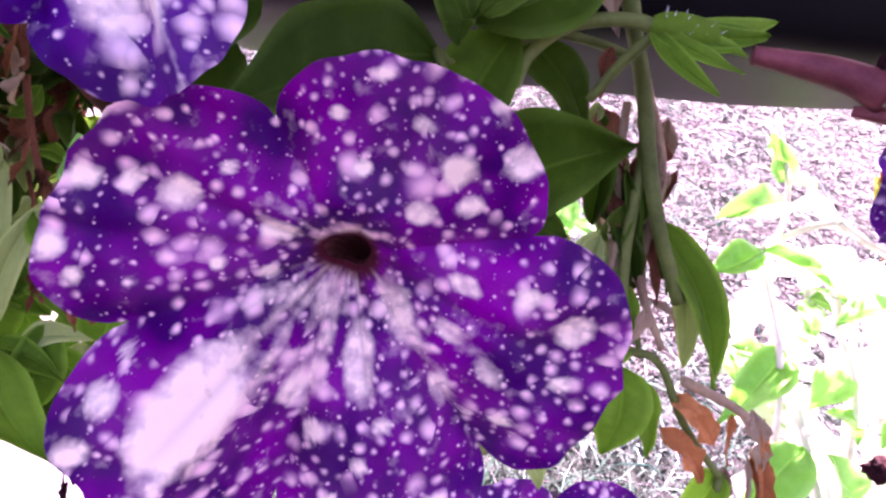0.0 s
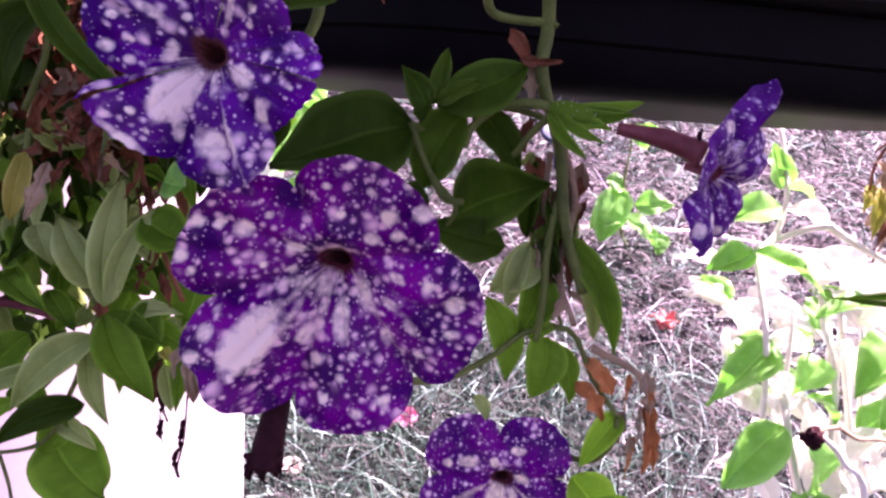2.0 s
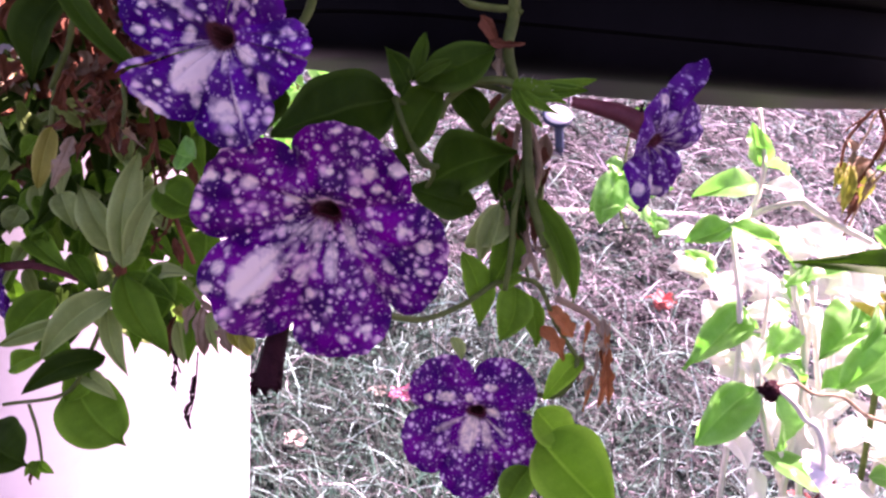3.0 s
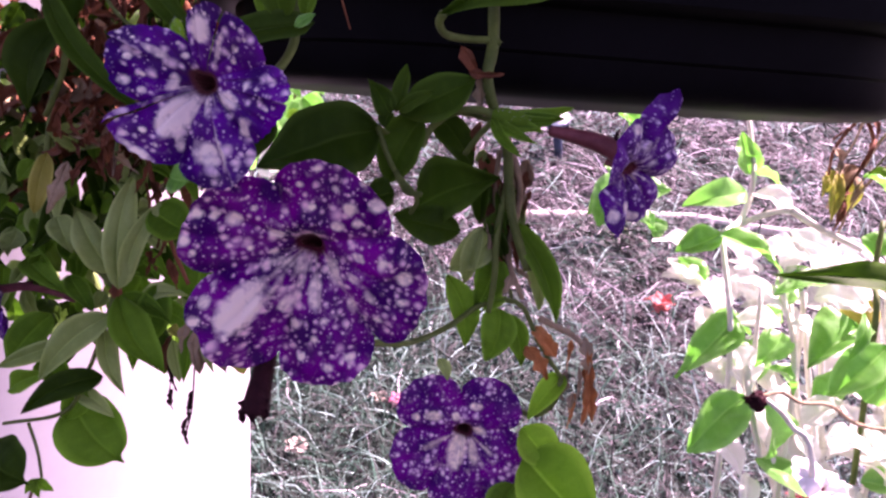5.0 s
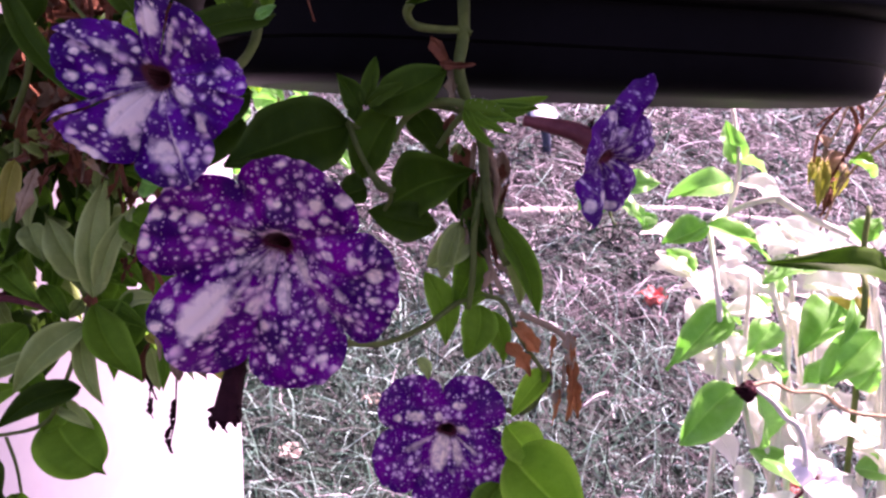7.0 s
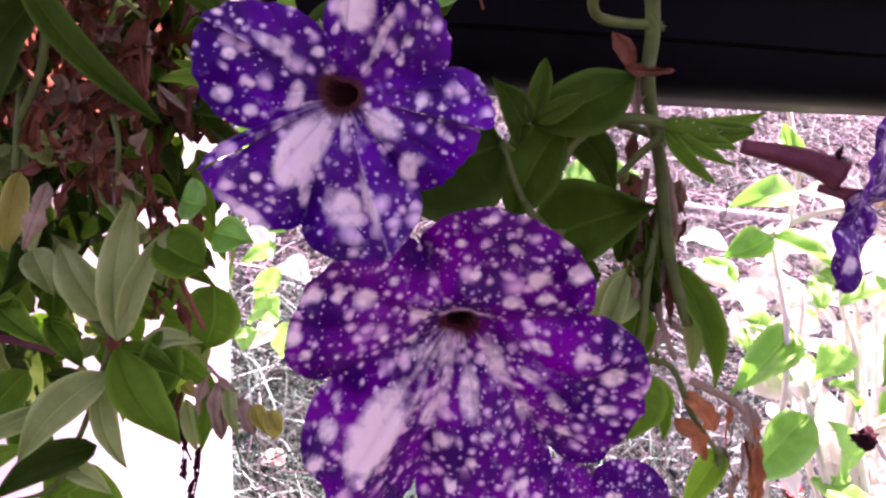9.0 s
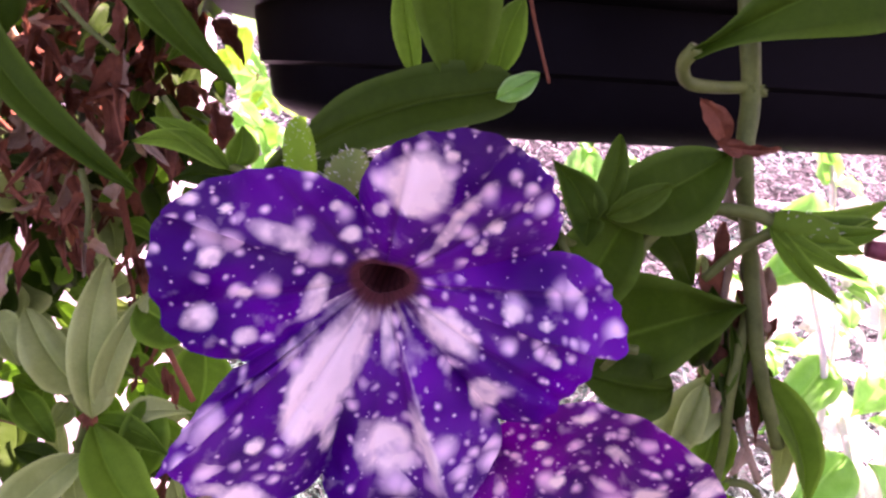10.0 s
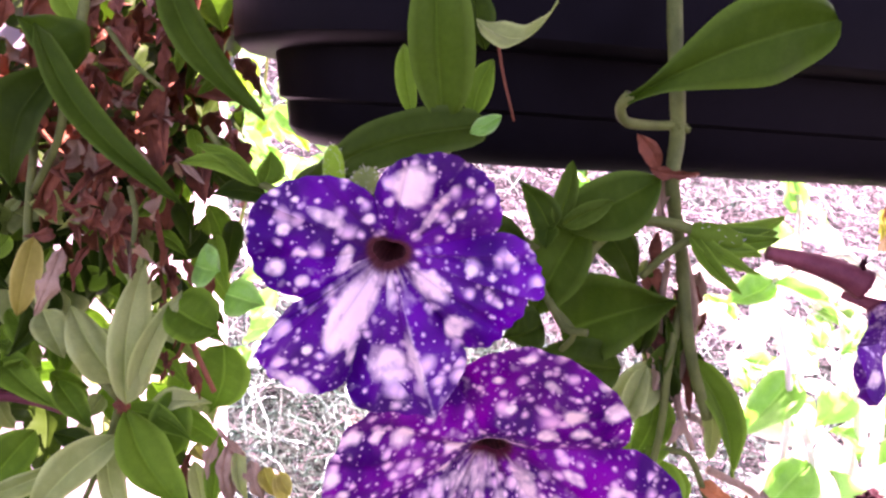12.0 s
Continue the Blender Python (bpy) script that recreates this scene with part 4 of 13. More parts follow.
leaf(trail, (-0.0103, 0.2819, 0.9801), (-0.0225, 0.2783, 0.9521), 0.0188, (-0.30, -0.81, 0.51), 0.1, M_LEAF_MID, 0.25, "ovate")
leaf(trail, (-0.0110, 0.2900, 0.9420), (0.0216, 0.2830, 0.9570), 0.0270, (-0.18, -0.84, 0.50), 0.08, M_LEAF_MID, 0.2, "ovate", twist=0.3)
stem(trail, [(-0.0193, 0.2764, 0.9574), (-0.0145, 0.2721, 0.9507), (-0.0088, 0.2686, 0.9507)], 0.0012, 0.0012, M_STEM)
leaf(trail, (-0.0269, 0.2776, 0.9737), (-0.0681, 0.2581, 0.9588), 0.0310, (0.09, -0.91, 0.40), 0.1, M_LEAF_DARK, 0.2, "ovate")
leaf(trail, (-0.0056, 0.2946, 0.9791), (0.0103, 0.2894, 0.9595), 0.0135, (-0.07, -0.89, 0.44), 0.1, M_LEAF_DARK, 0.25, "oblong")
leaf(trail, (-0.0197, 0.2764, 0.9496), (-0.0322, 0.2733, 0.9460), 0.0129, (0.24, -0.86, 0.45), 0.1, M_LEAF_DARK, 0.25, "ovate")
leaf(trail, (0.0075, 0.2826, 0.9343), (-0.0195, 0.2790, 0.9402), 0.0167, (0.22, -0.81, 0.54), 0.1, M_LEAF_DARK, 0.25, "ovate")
stem(trail, [(0.0238, 0.2937, 0.9755), (0.0111, 0.2926, 0.9792), (-0.0023, 0.2896, 0.9797), (-0.0212, 0.2822, 0.9715), (-0.0273, 0.2776, 0.9737)], 0.0013, 0.0010, M_STEM)
stem(trail, [(-0.0273, 0.2776, 0.9737), (-0.0201, 0.2766, 0.9582), (-0.0109, 0.2760, 0.9480), (-0.0129, 0.2791, 0.9406)], 0.0011, 0.0009, M_STEM)
leaf(trail, (0.0270, 0.2812, 0.9405), (0.0495, 0.2833, 0.8980), 0.0104, (-0.11, -0.87, 0.49), 0.06, M_LEAF, 0.4, "oblong")
leaf(trail, (0.0324, 0.2860, 0.9352), (0.0427, 0.2874, 0.9018), 0.0078, (-0.24, -0.80, 0.55), 0.06, M_LEAF_PALE, 0.5, "oblong")
leaf(trail, (0.0213, 0.2877, 0.9340), (0.0041, 0.2852, 0.9169), 0.0142, (0.16, -0.88, 0.45), 0.1, M_LEAF_PALE, 0.25, "ovate")
leaf(trail, (0.0220, 0.2873, 0.9247), (0.0146, 0.2857, 0.8992), 0.0148, (0.03, -0.83, 0.55), 0.1, M_LEAF, 0.25, "ovate")
leaf(trail, (0.0031, 0.2876, 0.9142), (0.0129, 0.2846, 0.8837), 0.0122, (0.08, -0.90, 0.43), 0.1, M_LEAF, 0.25, "ovate")
leaf(trail, (0.0262, 0.2863, 0.9015), (0.0216, 0.2786, 0.8808), 0.0154, (0.05, -0.82, 0.57), 0.12, M_LEAF, 0.25, "ovate")
leaf(trail, (0.0293, 0.2925, 0.8978), (0.0377, 0.2885, 0.8751), 0.0110, (-0.02, -0.85, 0.53), 0.1, M_LEAF, 0.25, "ovate")
leaf(trail, (0.0191, 0.2841, 0.9013), (0.0292, 0.2855, 0.9064), 0.0065, (-0.02, -0.81, 0.58), 0.1, M_LEAF, 0.25, "ovate")
leaf(trail, (0.0019, 0.2786, 0.8805), (0.0066, 0.2762, 0.8718), 0.0051, (0.05, -0.77, 0.63), 0.1, M_LEAF_PALE, 0.25, "ovate")
stem(trail, [(-0.0211, 0.2238, 0.9080), (-0.0091, 0.2520, 0.8974), (0.0055, 0.2746, 0.8966), (0.0189, 0.2847, 0.9035), (0.0340, 0.2850, 0.9045), (0.0436, 0.2837, 0.8882), (0.0538, 0.2803, 0.8753)], 0.0012, 0.0010, M_STEM)
stem(trail, [(0.0429, 0.2865, 0.8984), (0.0576, 0.2858, 0.8921), (0.0640, 0.2853, 0.8865)], 0.0014, 0.0012, M_DRY_TAN)
leaf(trail, (0.0408, 0.2855, 0.8949), (0.0505, 0.2795, 0.8842), 0.0093, (-0.35, -0.83, 0.43), 0.2, M_RUST, 0.6, "oblong", name="dried_leaf")
leaf(trail, (0.0378, 0.2833, 0.8867), (0.0476, 0.2771, 0.8750), 0.0075, (-0.15, -0.79, 0.60), 0.2, M_RUST, 0.6, "oblong", name="dried_leaf")
leaf(trail, (0.0630, 0.2867, 0.8914), (0.0644, 0.2804, 0.8759), 0.0071, (-0.29, -0.76, 0.58), 0.15, M_DRY_TAN, 0.6, "oblong", name="dried_leaf")
leaf(trail, (0.0655, 0.2841, 0.8820), (0.0627, 0.2725, 0.8580), 0.0056, (-0.14, -0.87, 0.47), 0.1, M_RUST, 0.7, "oblong", name="dried_leaf")
leaf(trail, (0.0637, 0.2853, 0.8788), (0.0684, 0.2775, 0.8570), 0.0066, (-0.21, -0.83, 0.52), 0.15, M_RUST, 0.8, "oblong", name="dried_leaf")
leaf(trail, (0.0566, 0.2837, 0.8764), (0.0546, 0.2788, 0.8658), 0.0061, (-0.36, -0.81, 0.46), 0.15, M_DRY_TAN, 0.7, "oblong", name="dried_leaf")
leaf(trail, (0.0553, 0.2824, 0.8756), (0.0405, 0.2728, 0.8588), 0.0100, (-0.23, -0.83, 0.51), 0.15, M_LEAF_FRESH, 0.25, "ovate")
stem(trail, [(0.0538, 0.2803, 0.8753), (0.0521, 0.2778, 0.8661), (0.0456, 0.2800, 0.8577), (0.0316, 0.2900, 0.8551), (0.0210, 0.2960, 0.8540)], 0.0011, 0.0011, M_STEM)
leaf(trail, (0.0388, 0.2745, 0.8539), (0.0540, 0.2652, 0.8422), 0.0174, (-0.28, -0.81, 0.52), 0.1, M_LEAF_FRESH, 0.25, "ovate")
leaf(trail, (0.0403, 0.2688, 0.8442), (0.0717, 0.2523, 0.8211), 0.0319, (-0.17, -0.74, 0.65), 0.14, M_LEAF_FRESH, 0.35, "ovate")
leaf(trail, (0.0376, 0.2658, 0.8328), (0.0295, 0.2611, 0.8155), 0.0139, (-0.04, -0.70, 0.71), 0.1, M_LEAF, 0.25, "ovate")
stem(trail, [(-0.0534, 0.2238, 0.9078), (-0.0541, 0.2176, 0.9004), (-0.0548, 0.2125, 0.8928), (-0.0551, 0.2087, 0.8864)], 0.0026, 0.0046, M_DEAD, name="spent_bloom", label="drooping dark maroon spent bloom")
leaf(trail, (-0.0580, 0.2102, 0.8918), (-0.0583, 0.2070, 0.8840), 0.0046, (0.09, -0.70, 0.71), 0.1, M_DEAD, 0.6, "oblong", name="spent_bloom")
leaf(trail, (-0.0551, 0.2100, 0.8911), (-0.0543, 0.2069, 0.8835), 0.0046, (-0.02, -0.79, 0.62), 0.1, M_DEAD, 0.6, "oblong", name="spent_bloom")
leaf(trail, (-0.0523, 0.2102, 0.8921), (-0.0516, 0.2074, 0.8854), 0.0046, (0.09, -0.78, 0.61), 0.1, M_DEAD, 0.6, "oblong", name="spent_bloom")
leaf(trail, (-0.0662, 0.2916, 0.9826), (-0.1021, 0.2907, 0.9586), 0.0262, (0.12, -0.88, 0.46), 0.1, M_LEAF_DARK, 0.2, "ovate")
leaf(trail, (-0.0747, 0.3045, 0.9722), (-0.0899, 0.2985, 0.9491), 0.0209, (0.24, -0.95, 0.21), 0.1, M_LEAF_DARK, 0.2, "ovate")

LOBES_A = [(15, 123, 143, 118, 32, 3.0, 0.0), (123, 202, 118, 166, 62, 3.0, 0.30), (202, 260, 166, 203, 64, 2.8, -0.14), (260, 311, 203, 187, 58, 3.0, 0.05), (311, 375, 187, 147, 66, 3.0, -0.02)]
FOLDS_A = [(123, -30, 18, 14, 0.0), (202, -26, 12, 16, 0.0), (260, -24, 14, 12, 0.0), (311, -22, 12, 14, 0.0), (15, -30, 16, 18, 0.0), (150, 20, 14, 20, 0.0), (52, 16, 16, 16, 0.0), (237, 14, 12, 12, 0.0), (80, -12, 10, 10, 0.0), (342, 14, 12, 12, 0.0), (178, -12, 9, 9, 0.0), (286, 12, 9, 9, 0.0)]
BLOTCH_A = [(-101, -118, 62, 33, 57, 1.35), (-14, -43, 12, 28, -12, 0.6), (45, -41, 14, 30, 25, 0.85), (20, -86, 15, 36, 8, 0.85), (88, -98, 10, 20, 20, 0.65), (122, -73, 10, 17, 40, 0.7), (94, -7, 15, 9, -20, 0.9), (88, -47, 15, 9, -25, 0.9), (-31, -111, 12, 18, -10, 0.8), (3, 17, 16, 8, 4, 0.95), (-52, 17, 17, 9, -8, 0.95), (62, -62, 9, 20, 30, 0.6)]
SPOTS_A = [(-124, 39, 19), (-188, 46, 15), (-156, 46, 11), (-209, -7, 14), (-192, -26, 9), (-162, -109, 16), (-179, -147, 15), (-152, -81, 8), (122, 94, 20), (75, 82, 17), (52, 44, 14), (5, 73, 9), (88, 56, 13), (45, 111, 9), (11, 143, 8), (96, 133, 10), (-18, 111, 8), (141, -7, 13), (181, -30, 20), (139, -115, 9)]
SPOTS_A += [(-10, -145, 12), (45, -128, 10), (113, -117, 6), (-90, 62, 8), (-172, 92, 9), (-60, -20, 9), (-95, -12, 8), (60, -210, 12), (95, -190, 11), (10, -200, 9), (178, -75, 10), (30, -165, 9)]
flower(trail, (-0.0406, 0.2143, 0.9422), (-0.02, -1.0, 0.06), (0.055, 0, 1), 0.0001765, LOBES_A, BLOTCH_A, [(205, 345, 0.6, 0.75), (120, 205, 0.35, 0.5)], M_PETAL_A, spots=SPOTS_A, folds=FOLDS_A,
       inside=M_THROAT, depth=0.0130, throat=0.0058, back=0.0, tube=0.026, bend=(0.004, -0.012, 0), seed=1.7, ruffle=13, lip=16, cups=[(170, 80, 32), (224, 100, 28), (62, 52, 40), (122, 40, 24), (4, 34, 30)], aim=(70, 70, 1000), label="large violet flower with pale specks and one cream blotch")

LOBES_B = [(19, 58, 196, 221, 18, 2.6, 0.0), (58, 111, 221, 100, 28, 2.6, 0.1), (111, 163, 100, 240, 14, 2.4, 0.0), (163, 216, 240, 172, 36, 2.6, 0.0), (216, 225, 200, 304, 3, 2.0, 0.0), (225, 260, 304, 250, 28, 2.6, -0.1), (260, 316, 250, 224, 50, 3.0, 0.0), (316, 352, 224, 262, 12, 2.6, 0.0), (352, 379, 262, 196, 40, 3.0, 0.1)]
FOLDS_B = [(58, 34, 0, 40, 0.15), (58, 34, 30, 26, 0.0), (163, 54, 52, 0, 0.12), (163, 14, 30, 24, 0.0), (225, 44, 11, 0, 0.1), (294, 58, 16, 13, 0.5), (352, 68, 0, 24, 0.12), (260, -44, 12, 12, 0.0), (316, -50, 12, 14, 0.0), (111, -52, 20, 26, 0.0), (19, -20, 12, 14, 0.0), (214, -40, 14, 5, 0.0), (275, -18, 9, 9, 0.0)]
BLOTCH_B = [(28, 132, 38, 42, 0, 1.3), (72, 88, 52, 9, 62, 0.7), (-51, -112, 36, 92, -24, 1.3), (28, -198, 40, 38, 0, 1.0), (72, -176, 10, 50, 25, 1.2), (84, -46, 44, 26, -22, 0.95), (138, -117, 19, 29, 10, 1.1), (-74, -20, 14, 30, -10, 1.0), (-141, -258, 58, 14, -12, 1.0), (-43, -190, 9, 34, 0, 0.85), (13, -67, 9, 34, 5, 0.85), (-112, 54, 40, 15, -18, 0.75)]
SPOTS_B = [(-195, -48, 22), (-144, -67, 17), (-186, 24, 15), (-150, -18, 10), (-210, 87, 10), (150, -4, 14), (118, 92, 12), (-40, 60, 14), (105, 60, 10), (185, -10, 9), (60, 170, 10), (-10, 95, 12), (-60, 90, 9), (150, 120, 9), (-170, 80, 8), (-120, -190, 12), (-90, -220, 9), (210, -60, 9)]
flower(trail, (-0.0657, 0.1930, 0.9914), (-0.02, -1.0, 0.16), (0.07, 0, 1), 0.0000909, LOBES_B, BLOTCH_B, [(205, 345, 0.5, 0.75)], M_PETAL_B, spots=SPOTS_B, folds=FOLDS_B, inside=M_THROAT,
       depth=0.010, throat=0.0047, back=0.05, ruffle=14, tube=0.024, bend=(0.003, 0.004, 0), seed=4.2, lip=12, dome=18, cups=[(80, 150, 42), (224, 92, 26), (170, 78, 36), (288, -60, 20)], label="blue-violet flower with white blotches and a dark throat")

LOBES_C = [(102, 184, 66, 96, 46, 2.0, 0.10), (8, 102, 76, 66, 42, 2.0, -0.10), (-64, 8, 118, 76, 42, 2.0, 0.0), (246, 296, 120, 118, 32, 2.0, 0.0), (184, 246, 96, 120, 36, 2.0, -0.05)]
FOLDS_C = [(102, -9, 18, 18, 0.0), (184, -8, 14, 14, 0.0), (8, -8, 14, 14, 0.0), (296, -8, 14, 14, 0.0), (246, -8, 14, 14, 0.0)]
BLOTCH_C = [(-8, -40, 20, 36, -8, 0.95), (22, -38, 9, 28, 16, 0.85), (28, 2, 14, 9, -10, 0.95), (-18, 24, 8, 10, 0, 0.9), (-58, 20, 20, 10, 5, 0.8), (16, 46, 14, 9, 0, 0.8), (-90, 14, 9, 8, 0, 0.8)]
flower(trail, (0.0150, 0.2744, 0.8504), (0.0, -1.0, 0.30), (0.06, 0, 1), 0.0002336, LOBES_C, BLOTCH_C, [(205, 335, 0.6, 0.85)], M_PETAL_C, folds=FOLDS_C,
       inside=M_THROAT, depth=0.010, throat=0.0050, back=0.03, ruffle=5, tube=0.026, bend=(0.006, 0.010, 0), seed=8.1, lip=8, dome=9, label="smaller violet flower with fine pale specks")

LOBES_D = [(66, 104, 88, 86, 70, 1.05, -0.1), (0, 66, 76, 88, 34, 2.2, 0.0), (-70, 0, 84, 78, 30, 2.4, 0.0), (220, 290, 90, 84, 42, 2.2, 0.2), (104, 220, 86, 90, 14, 2.4, 0.0)]
FOLDS_D = [(66, -20, 14, 10, 0.0), (104, -20, 10, 16, 0.0), (0, -24, 16, 16, 0.0), (220, -20, 16, 16, 0.0), (290, -22, 16, 16, 0.0), (85, 30, 12, 12, 0.0), (255, 24, 18, 18, 0.0)]
flower(trail, (0.0671, 0.2535, 0.9677), (0.72, -0.69, -0.05), (0.40, 0, 1), 0.0001960, LOBES_D, [(20, 55, 16, 12, 0, 0.9), (-15, -70, 14, 12, 0, 0.9), (-50, -92, 16, 12, 30, 1.0), (45, -80, 14, 10, 0, 0.9), (-52, 62, 18, 10, 10, 0.9)], [(0, 360, 0.5, 0.7)], M_PETAL_D, folds=FOLDS_D,
       depth=0.008, throat=0.0042, back=0.05, ruffle=7, tube=0.004, seed=5.5, dome=12, lip=4, label="violet flower seen from the side on a maroon tube")
stem(trail, [(0.0366, 0.2663, 0.9779), (0.0455, 0.2640, 0.9768), (0.0540, 0.2610, 0.9752), (0.0612, 0.2580, 0.9725)], 0.0019, 0.0042, M_TUBE, name="tube", label="maroon flower tube with fine veins")
rag(trail, (0.0595, 0.2590, 0.9777), 0.0023, M_DEAD, 6.6, "spent_bloom", (0.6, 1, 1.4))

# ---- the bushy plant at the planter's end ----
bushy = thing("petunia_plant", (-0.16, 0.42, 1.12), "bushy trailing petunia with grey-green leaves and many dried leaves", "plant")
stem(bushy, [(-0.2258, 0.4441, 1.0348), (-0.2243, 0.4236, 0.9968), (-0.2270, 0.4153, 0.9660), (-0.2245, 0.3989, 0.9239), (-0.2120, 0.3861, 0.8955), (-0.1790, 0.3778, 0.8646)], 0.0022, 0.0016, M_STEM)
stem(bushy, [(-0.1790, 0.3778, 0.8646), (-0.1860, 0.3768, 0.8414), (-0.1962, 0.3747, 0.8144), (-0.2099, 0.3733, 0.7897), (-0.2477, 0.3753, 0.7780)], 0.0016, 0.0011, M_STEM)
stem(bushy, [(-0.2331, 0.3757, 0.7796), (-0.2266, 0.3716, 0.7642), (-0.2229, 0.3675, 0.7487)], 0.0010, 0.0008, M_STEM)
stem(bushy, [(-0.1792, 0.4211, 0.9874), (-0.1710, 0.4047, 0.9455), (-0.1607, 0.3918, 0.9167), (-0.1497, 0.3847, 0.8904), (-0.1390, 0.3793, 0.8701)], 0.0016, 0.0012, M_DRY)
stem(bushy, [(-0.2308, 0.4115, 0.9902), (-0.2139, 0.4061, 0.9703), (-0.1944, 0.4025, 0.9565)], 0.0012, 0.0008, M_DRY)
stem(bushy, [(-0.2203, 0.3884, 0.9040), (-0.2022, 0.3839, 0.8871), (-0.1826, 0.3802, 0.8734)], 0.0016, 0.0014, M_STEM)
leaf(bushy, (-0.1750, 0.3724, 0.8635), (-0.1432, 0.3526, 0.8283), 0.0218, (0.54, -0.73, 0.43), 0.08, M_LEAF, 0.3, "ovate")
leaf(bushy, (-0.1837, 0.3720, 0.8428), (-0.1693, 0.3628, 0.8083), 0.0122, (0.38, -0.76, 0.53), 0.1, M_LEAF_PALE, 0.25, "ovate")
leaf(bushy, (-0.2129, 0.3884, 0.7882), (-0.1777, 0.3752, 0.7583), 0.0413, (0.35, -0.62, 0.71), 0.1, M_LEAF, 0.12, "round")
leaf(bushy, (-0.1766, 0.3648, 0.8547), (-0.2078, 0.3454, 0.8207), 0.0176, (0.51, -0.70, 0.50), 0.12, M_LEAF_PALE, 0.25, "ovate")
leaf(bushy, (-0.1872, 0.3745, 0.8134), (-0.2270, 0.3590, 0.7942), 0.0159, (0.49, -0.64, 0.59), 0.12, M_LEAF_DARK, 0.25, "ovate")
leaf(bushy, (-0.2596, 0.3711, 0.7622), (-0.2244, 0.3578, 0.7512), 0.0353, (0.41, -0.71, 0.58), 0.1, M_LEAF_DARK, 0.25, "round")
leaf(bushy, (-0.2352, 0.3909, 0.8749), (-0.2034, 0.3762, 0.8586), 0.0154, (0.46, -0.73, 0.50), 0.12, M_LEAF, 0.25, "ovate")
leaf(bushy, (-0.2108, 0.3889, 0.8672), (-0.1929, 0.3791, 0.8501), 0.0142, (0.51, -0.64, 0.57), 0.1, M_LEAF, 0.25, "ovate")
leaf(bushy, (-0.2189, 0.3830, 0.8452), (-0.2379, 0.3656, 0.8190), 0.0193, (0.49, -0.72, 0.49), 0.1, M_LEAF, 0.25, "ovate")
leaf(bushy, (-0.2003, 0.3703, 0.8363), (-0.2380, 0.3610, 0.8211), 0.0101, (0.60, -0.71, 0.38), 0.1, M_LEAF_PALE, 0.25, "oblong")
leaf(bushy, (-0.1584, 0.3889, 0.8674), (-0.1611, 0.3749, 0.8345), 0.0194, (0.16, -0.81, 0.57), 0.1, M_LEAF, 0.25, "ovate")
leaf(bushy, (-0.1359, 0.3729, 0.8464), (-0.1379, 0.3650, 0.8169), 0.0101, (0.35, -0.81, 0.47), 0.1, M_LEAF, 0.25, "ovate")
leaf(bushy, (-0.1472, 0.3758, 0.8378), (-0.1416, 0.3697, 0.8151), 0.0092, (0.32, -0.69, 0.65), 0.1, M_LEAF_PALE, 0.25, "ovate")
leaf(bushy, (-0.1312, 0.3730, 0.8466), (-0.1290, 0.3666, 0.8228), 0.0091, (0.22, -0.80, 0.56), 0.1, M_DRY_TAN, 0.25, "ovate", name="dried_leaf")
leaf(bushy, (-0.1229, 0.3708, 0.8382), (-0.1142, 0.3669, 0.8237), 0.0091, (0.14, -0.83, 0.54), 0.1, M_DRY_TAN, 0.25, "ovate", name="dried_leaf")
leaf(bushy, (-0.1104, 0.3702, 0.8360), (-0.1049, 0.3670, 0.8243), 0.0091, (0.42, -0.75, 0.52), 0.1, M_LEAF_YELLOW, 0.25, "ovate")
leaf(bushy, (-0.1730, 0.3684, 0.8681), (-0.1678, 0.3793, 0.9282), 0.0167, (0.50, -0.70, 0.52), 0.06, M_LEAF_PALE, 0.3, "oblong")
leaf(bushy, (-0.1709, 0.3707, 0.8691), (-0.1529, 0.3813, 0.9161), 0.0109, (0.40, -0.83, 0.38), 0.1, M_LEAF_PALE, 0.25, "oblong")
leaf(bushy, (-0.1788, 0.3755, 0.8751), (-0.1983, 0.3789, 0.9074), 0.0179, (0.56, -0.72, 0.41), 0.1, M_LEAF_PALE, 0.25, "oblong")
leaf(bushy, (-0.2169, 0.4003, 0.9098), (-0.2281, 0.3822, 0.8810), 0.0159, (0.42, -0.82, 0.39), 0.15, M_LEAF_DARK, 0.25, "ovate")
leaf(bushy, (-0.2363, 0.4016, 0.8952), (-0.2252, 0.3915, 0.8771), 0.0120, (0.60, -0.69, 0.40), 0.1, M_LEAF, 0.25, "ovate")
leaf(bushy, (-0.1407, 0.4034, 0.8828), (-0.1451, 0.3949, 0.8511), 0.0276, (0.20, -0.84, 0.50), 0.1, M_LEAF, 0.25, "round")
leaf(bushy, (-0.1704, 0.3859, 0.8559), (-0.1421, 0.3872, 0.8608), 0.0104, (0.15, -0.81, 0.57), 0.15, M_LEAF_PALE, 0.25, "ovate")
leaf(bushy, (-0.1690, 0.3898, 0.8513), (-0.1343, 0.3815, 0.8398), 0.0131, (0.30, -0.82, 0.49), 0.1, M_LEAF, 0.25, "ovate")
leaf(bushy, (-0.1793, 0.3814, 0.8585), (-0.1469, 0.3736, 0.8487), 0.0128, (0.42, -0.70, 0.58), 0.1, M_LEAF, 0.25, "ovate")
leaf(bushy, (-0.2109, 0.3827, 0.8442), (-0.1897, 0.3806, 0.8363), 0.0104, (0.18, -0.79, 0.58), 0.1, M_LEAF_DARK, 0.25, "ovate")
leaf(bushy, (-0.2278, 0.3805, 0.8165), (-0.2049, 0.3713, 0.8016), 0.0157, (0.29, -0.66, 0.69), 0.1, M_LEAF, 0.25, "ovate")
